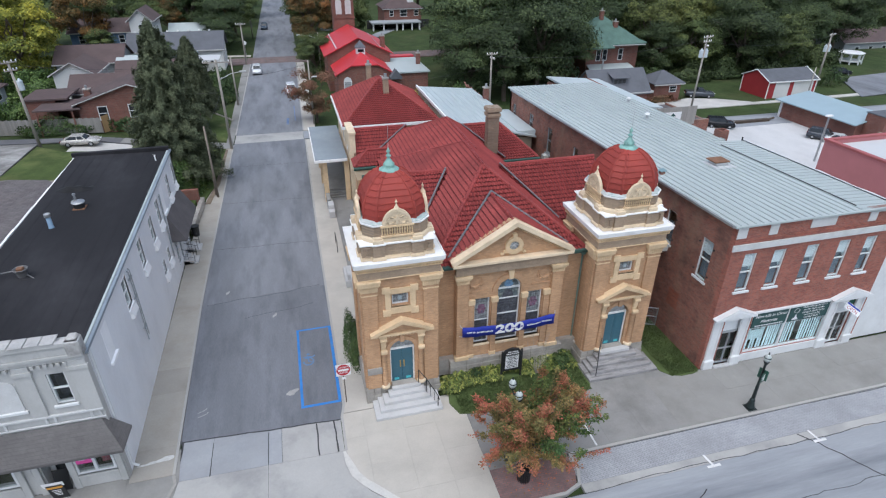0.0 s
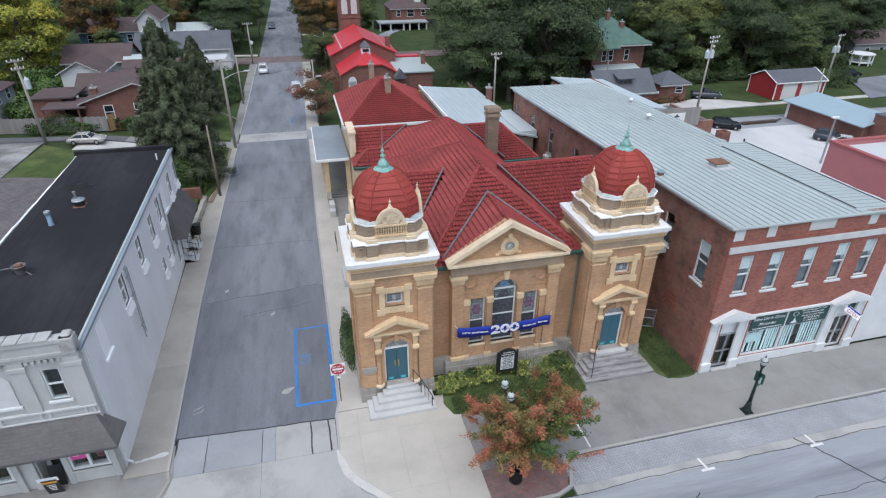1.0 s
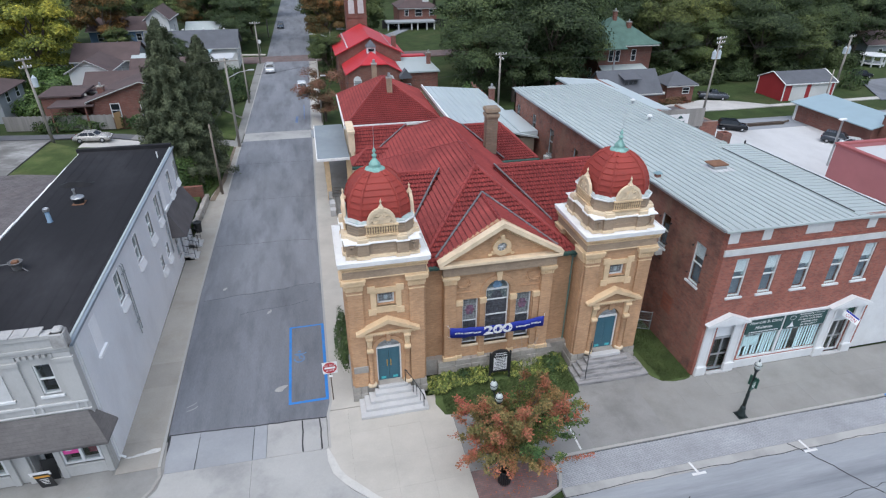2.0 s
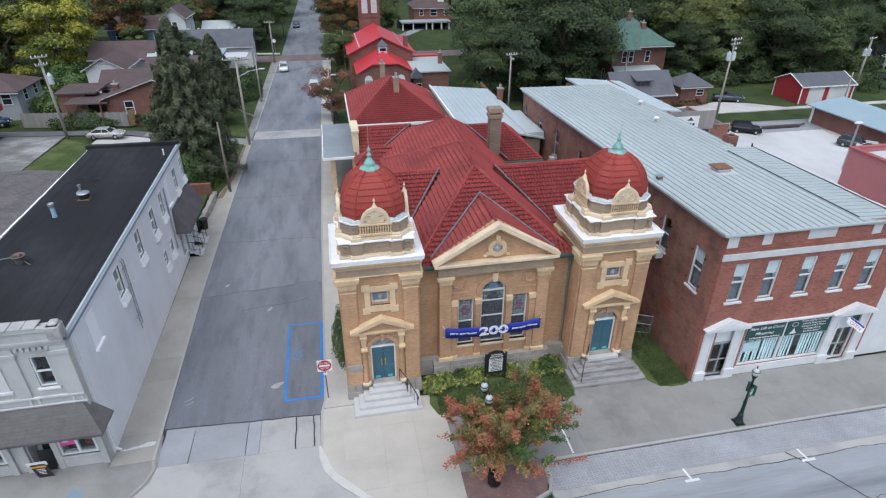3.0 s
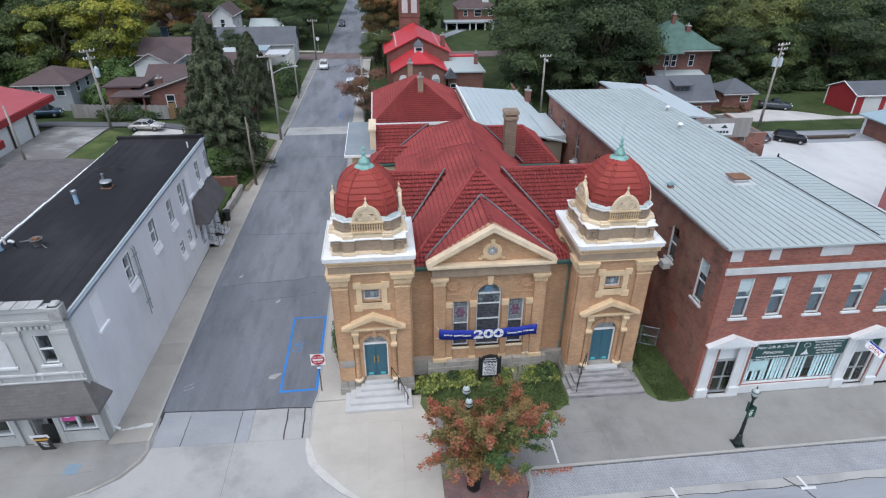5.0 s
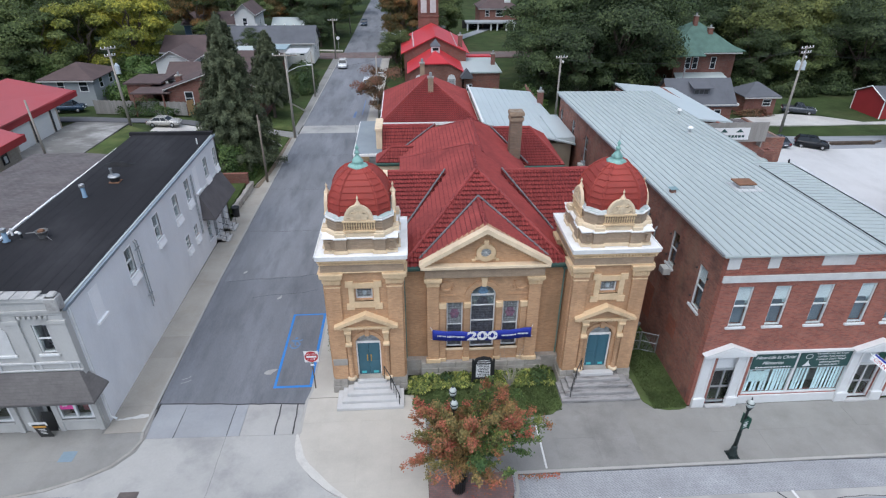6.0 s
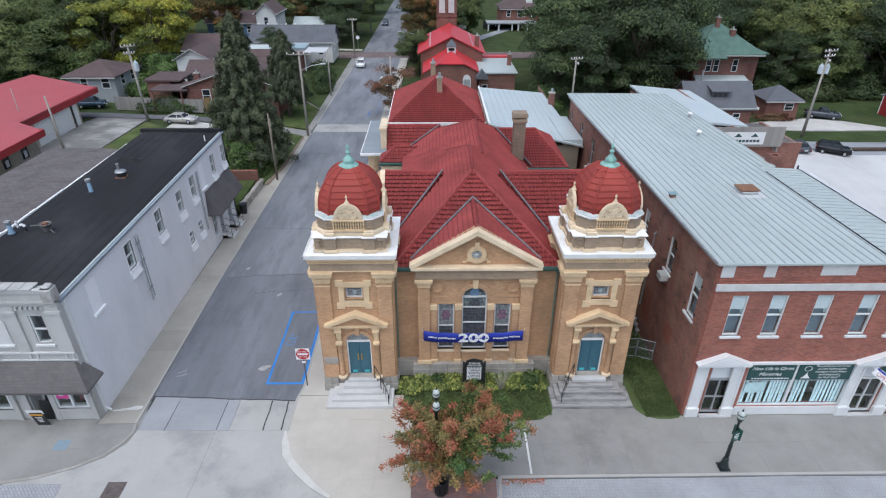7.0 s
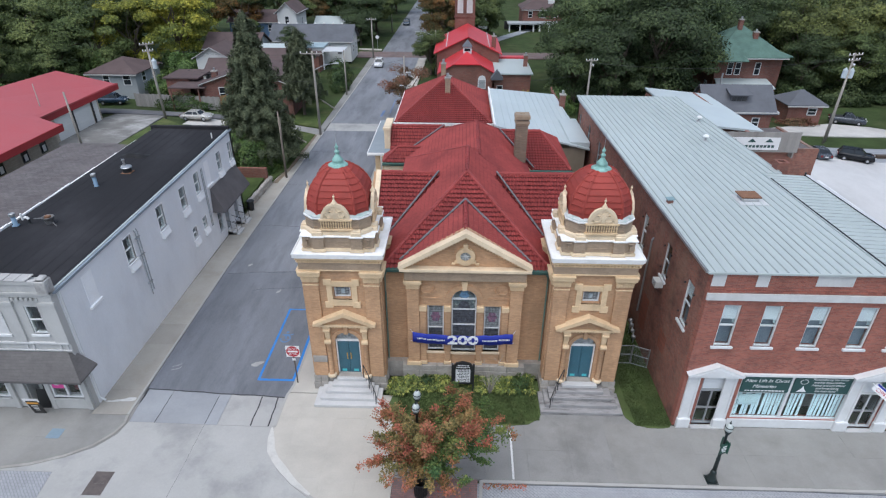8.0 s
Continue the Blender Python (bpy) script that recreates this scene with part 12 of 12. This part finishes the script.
boxm(bm, pose(59.3, 50.7, 4.25), 0.9, 0.35, 0.2, 0.04)
part("lamp_head", bm, TRIM, lp_)
cn = thing("stop_sign", (-7.9, 127.5, -0.1), "back of a white octagonal stop sign by the corner", "road sign")
bm = bmesh.new()
rod(bm, (-7.9, 127.5, -0.2), (-7.9, 127.5, 2.6), 0.04, seg=6)
part("post", bm, GALV, cn)
bm = bmesh.new()
lathe(bm, 0, 0, [(0.4, -0.01), (0.4, 0.01)], 8, math.pi / 8)
bm.transform(Matrix.Translation((-7.9, 127.45, 2.4)) @ pose(0, 0, 0, 90))
part("plate", bm, SIGNWHITE, cn)


def wire(a, b, sag, r=0.013):
    bm = bmesh.new()
    a, b = Vector(a), Vector(b)
    pts = [a.lerp(b, i / 12) - Vector((0, 0, 4 * sag * (i / 12) * (1 - i / 12))) for i in range(13)]
    for p, q in zip(pts, pts[1:]):
        rod(bm, p, q, r, seg=4, caps=False)
    bmesh.ops.remove_doubles(bm, verts=bm.verts, dist=r * 0.9)
    tagged(part("overhead_wire", bm, IRON), "thin black overhead wire between poles", "wire", "overhead wires")


wire((-7.55, 68.6, 8.2), (2.55, 76.5, 7.8), 0.4)
wire((-7.55, 68.6, 6.6), (-27.4, 69.4, 8.4), 0.5)
wire((-8.9, 68.4, 9.9), (-28, 69.4, 10.5), 0.6)
wire((-7.85, 54.4, 6.9), (-7.55, 68.6, 6.8), 0.25)
wire((-7.55, 68.6, 7.4), (-7.7, 88.4, 6.6), 0.4)
wire((26.9, 75.5, 7.8), (57.2, 71.6, 9.4), 1.0)
wire((57.2, 71.6, 9.2), (90.5, 82, 7.2), 1.0)
wire((57.2, 71.6, 7.0), (64, 76.5, -0.6), 0.0)
wire((26.9, 75.5, 5.6), (21.0, 60, 6.6), 0.3)
wire((2.55, 76.5, 5.2), (26.9, 75.5, 6.4), 0.8)

# ---- parked vehicles ----


TAIL = mat("tail_lamp_red", (0.16, 0.008, 0.008), 0.25)


def vehicle(x, y, heading, paint, form, label, category="car"):
    """A parked vehicle: lofted body, glazed cabin, four wheels and lights."""
    L, Wd, H, hood, deck = {"sedan": (4.7, 1.8, 1.42, 0.92, 0.98), "suv": (4.7, 1.9, 1.75, 1.08, 1.2), "pickup": (5.6, 1.95, 1.8, 1.15, 1.2)}[form]
    z = land(x, y) - 0.05
    if abs(x) < 8:
        z = ROAD
    v = thing("car" if form != "pickup" else "pickup_truck", (0, 0, 0), label, category, "parked vehicles")
    m = paint
    g = 0.3
    side = [(-L / 2, g + 0.12), (-L / 2 + 0.08, hood - 0.18), (-L / 2 + 0.5, hood), (-L * 0.2, hood + 0.04), (L * 0.3, hood + 0.05), (L / 2 - 0.3, deck - 0.05), (L / 2 - 0.03, deck - 0.25), (L / 2, g + 0.15), (L / 2 - 0.15, g), (-L / 2 + 0.15, g)]
    bm = bmesh.new()
    rings = []
    for w, k in ((-Wd / 2, 0.96), (-Wd / 2 + 0.12, 1.0), (Wd / 2 - 0.12, 1.0), (Wd / 2, 0.96)):
        rings.append([bm.verts.new((px * (0.985 if k < 1 else 1), w, g + (pz - g) * k)) for px, pz in side])
    for a, b in zip(rings, rings[1:]):
        for i in range(len(side)):
            j = (i + 1) % len(side)
            bm.faces.new((a[i], a[j], b[j], b[i]))
    bm.faces.new(rings[0][::-1])
    bm.faces.new(rings[-1])
    bmesh.ops.bevel(bm, geom=[e for e in bm.edges if len(e.link_faces) == 2 and e.calc_face_angle() > 0.5], offset=0.07, segments=2, affect="EDGES")
    part("body", bm, m, v, smooth=True)
    lo0, lo1 = {"sedan": (-L * 0.22, L * 0.38), "suv": (-L * 0.24, L * 0.47), "pickup": (-L * 0.2, L * 0.12)}[form]
    hi0, hi1 = {"sedan": (-L * 0.08, L * 0.22), "suv": (-L * 0.1, L * 0.4), "pickup": (-L * 0.1, L * 0.08)}[form]

    def cabin(bm, z0, z1, f0, f1, inset):
        def at(f, s):
            w = (Wd / 2 - 0.06) + (-0.2) * f
            return lo0 + (hi0 - lo0) * f + inset, lo1 + (hi1 - lo1) * f - inset, s * (w - inset)
        q = []
        for f, zz in ((f0, z0), (f1, z1)):
            for s in (-1, 1):
                a, b, w = at(f, s)
                q += [bm.verts.new((a, w, zz)), bm.verts.new((b, w, zz))]
        for idx in ((0, 1, 5, 4), (3, 2, 6, 7), (2, 0, 4, 6), (1, 3, 7, 5), (4, 5, 7, 6), (0, 2, 3, 1)):
            bm.faces.new([q[i] for i in idx])
    bm = bmesh.new()
    cabin(bm, hood, H - 0.07, 0.0, 0.9, 0.0)
    part("cabin_glass", bm, CARGLASS, v)
    bm = bmesh.new()
    cabin(bm, H - 0.09, H, 0.86, 1.0, -0.015)
    bmesh.ops.bevel(bm, geom=list(bm.edges), offset=0.035, segments=2, affect="EDGES")
    part("roof", bm, m, v)
    bm = bmesh.new()
    for s in (-1, 1):
        for f in (0.0, 0.42, 1.0):
            a0, a1 = lo0 + (lo1 - lo0) * f, hi0 + (hi1 - hi0) * f
            rod(bm, (a0, s * (Wd / 2 - 0.06), hood), (a1, s * (Wd / 2 - 0.25), H - 0.06), 0.05, seg=5)
    part("pillar", bm, m, v)
    if form == "pickup":
        bm = bmesh.new()
        box(bm, L * 0.14, -Wd / 2 + 0.12, deck - 0.12, L / 2 - 0.12, Wd / 2 - 0.12, deck + 0.005)
        part("load_bed", bm, RUBBER, v)
    for px in (-L * 0.31, L * 0.3):
        for s in (-1, 1):
            bm = bmesh.new()
            rod(bm, (px, s * (Wd / 2 - 0.2), 0.33), (px, s * (Wd / 2 + 0.02), 0.33), 0.33, seg=16)
            w = part("wheel", bm, RUBBER, v)
            bm = bmesh.new()
            rod(bm, (px, s * (Wd / 2 + 0.015), 0.33), (px, s * (Wd / 2 + 0.035), 0.33), 0.2, 0.17, 10)
            part("rim", bm, GALV, w)
    for s in (-1, 1):
        bm = bmesh.new()
        box(bm, -L / 2 - 0.01, s * (Wd / 2 - 0.3) - 0.18, hood - 0.32, -L / 2 + 0.12, s * (Wd / 2 - 0.3) + 0.18, hood - 0.16, 0.02)
        part("headlight", bm, SIGNWHITE, v)
        bm = bmesh.new()
        box(bm, L / 2 - 0.12, s * (Wd / 2 - 0.22) - 0.14, deck - 0.42, L / 2 + 0.015, s * (Wd / 2 - 0.22) + 0.14, deck - 0.14, 0.02)
        part("tail_light", bm, TAIL, v)
        bm = bmesh.new()
        box(bm, lo0 + 0.2, s * (Wd / 2 + 0.08) - 0.08, hood + 0.02, lo0 + 0.34, s * (Wd / 2 + 0.08) + 0.08, hood + 0.16, 0.02)
        part("mirror", bm, m, v)
    bm = bmesh.new()
    box(bm, L / 2 - 0.02, -0.26, deck - 0.44, L / 2 + 0.012, 0.26, deck - 0.32)
    box(bm, -L / 2 - 0.012, -0.26, g + 0.2, -L / 2 + 0.05, 0.26, g + 0.32)
    part("number_plate", bm, SIGNWHITE, v)
    v.matrix_basis = Matrix.Translation((x, y, z)) @ pose(0, 0, 0, 0, 0, heading) @ Matrix.Scale(0.82, 4)
    return v


def paint(name, c, rough=0.25):
    return mat(name, c, rough, 0.04, 1, 8, 0.0, metal=0.3)


SILVER, BLACK, WHITEC, GREYC, NAVY = paint("silver_car_paint", (0.5, 0.48, 0.45)), paint("black_car_paint", (0.012, 0.013, 0.016)), paint("white_car_paint", (0.7, 0.71, 0.72)), paint("dark_grey_car_paint", (0.07, 0.08, 0.095)), paint("navy_car_paint", (0.03, 0.055, 0.09))
vehicle(-23.1, 68.9, 176, SILVER, "sedan", "silver saloon car parked beside the alley")
vehicle(-39.0, 78.2, 186, NAVY, "suv", "dark blue car parked beside a grey house")
vehicle(57.4, 65.2, 152, BLACK, "suv", "black SUV parked on white gravel")
vehicle(53.4, 66.0, 268, GREYC, "sedan", "dark grey-blue car parked beside a brick wall")
vehicle(67.3, 57.4, 128, GREYC, "suv", "dark grey SUV parked beside a brick wall")
vehicle(68.2, 55.6, 137, WHITEC, "sedan", "white saloon car parked beside a brick wall")
vehicle(65.2, 80.4, 155, GREYC, "pickup", "dark grey pickup truck on a gravel drive", "pickup truck")
vehicle(-5.4, 110.0, 92, WHITEC, "suv", "white car parked by the kerb")
vehicle(0.1, 94.0, 92, WHITEC, "suv", "white car parked by the kerb under a red tree")
vehicle(-4.6, 163, 90, NAVY, "suv", "blue car parked far up the street")
vehicle(102, 88, 170, BLACK, "suv", "black car in a car park on the rise")
vehicle(25.5, 159.5, 80, BLACK, "sedan", "dark car under a house carport")

# ---- long mouldings and walls in their separate lengths ----


def separate_pieces(ob):
    """Give each unconnected piece of a part an object of its own beside it."""
    me = ob.data
    root = list(range(len(me.vertices)))

    def top(i):
        while root[i] != i:
            root[i] = root[root[i]]
            i = root[i]
        return i

    for e in me.edges:
        root[top(e.vertices[0])] = top(e.vertices[1])
    islands = {}
    for p in me.polygons:
        islands.setdefault(top(p.vertices[0]), []).append(p)
    if len(islands) < 2:
        return
    base = ob.name.split(".")[0]
    for k, faces in enumerate(islands.values()):
        ids = sorted({i for p in faces for i in p.vertices})
        at = {i: n for n, i in enumerate(ids)}
        piece = bpy.data.meshes.new(base)
        piece.from_pydata([me.vertices[i].co[:] for i in ids], [], [[at[i] for i in p.vertices] for p in faces])
        for m in me.materials:
            piece.materials.append(m)
        piece.polygons.foreach_set("use_smooth", [p.use_smooth for p in faces])
        if k == 0:
            first = piece
            continue
        other = new(base, piece)
        other.parent = ob.parent
        other.matrix_parent_inverse = ob.matrix_parent_inverse.copy()
        other.matrix_basis = ob.matrix_basis.copy()
    ob.data = first


LENGTHS = {"attic", "attic_base", "attic_panel", "attic_coping", "drum_pier", "gutter", "drip_edge", "side_gutter", "parapet_coping", "coping_stones", "string_course", "snow_guard",
           "porch_column", "parapet_stones", "pillar", "wall", "rear_wing_wall", "transept_wall", "white_trim", "verge_trim", "tie_cord", "shutter_pin", "strut", "fascia", "side_wall",
           "rear_wall", "roof_cable", "conduit", "carport_post", "porch_post", "door_rib", "brick_teeth", "dentil", "coping_stone", "letter_bar", "glass_motif"}
for ob in list(bpy.data.objects):
    if ob.type == "MESH" and ob.parent and ob.name.split(".")[0] in LENGTHS and len(ob.data.vertices) < 3000 and not ob.modifiers:
        separate_pieces(ob)
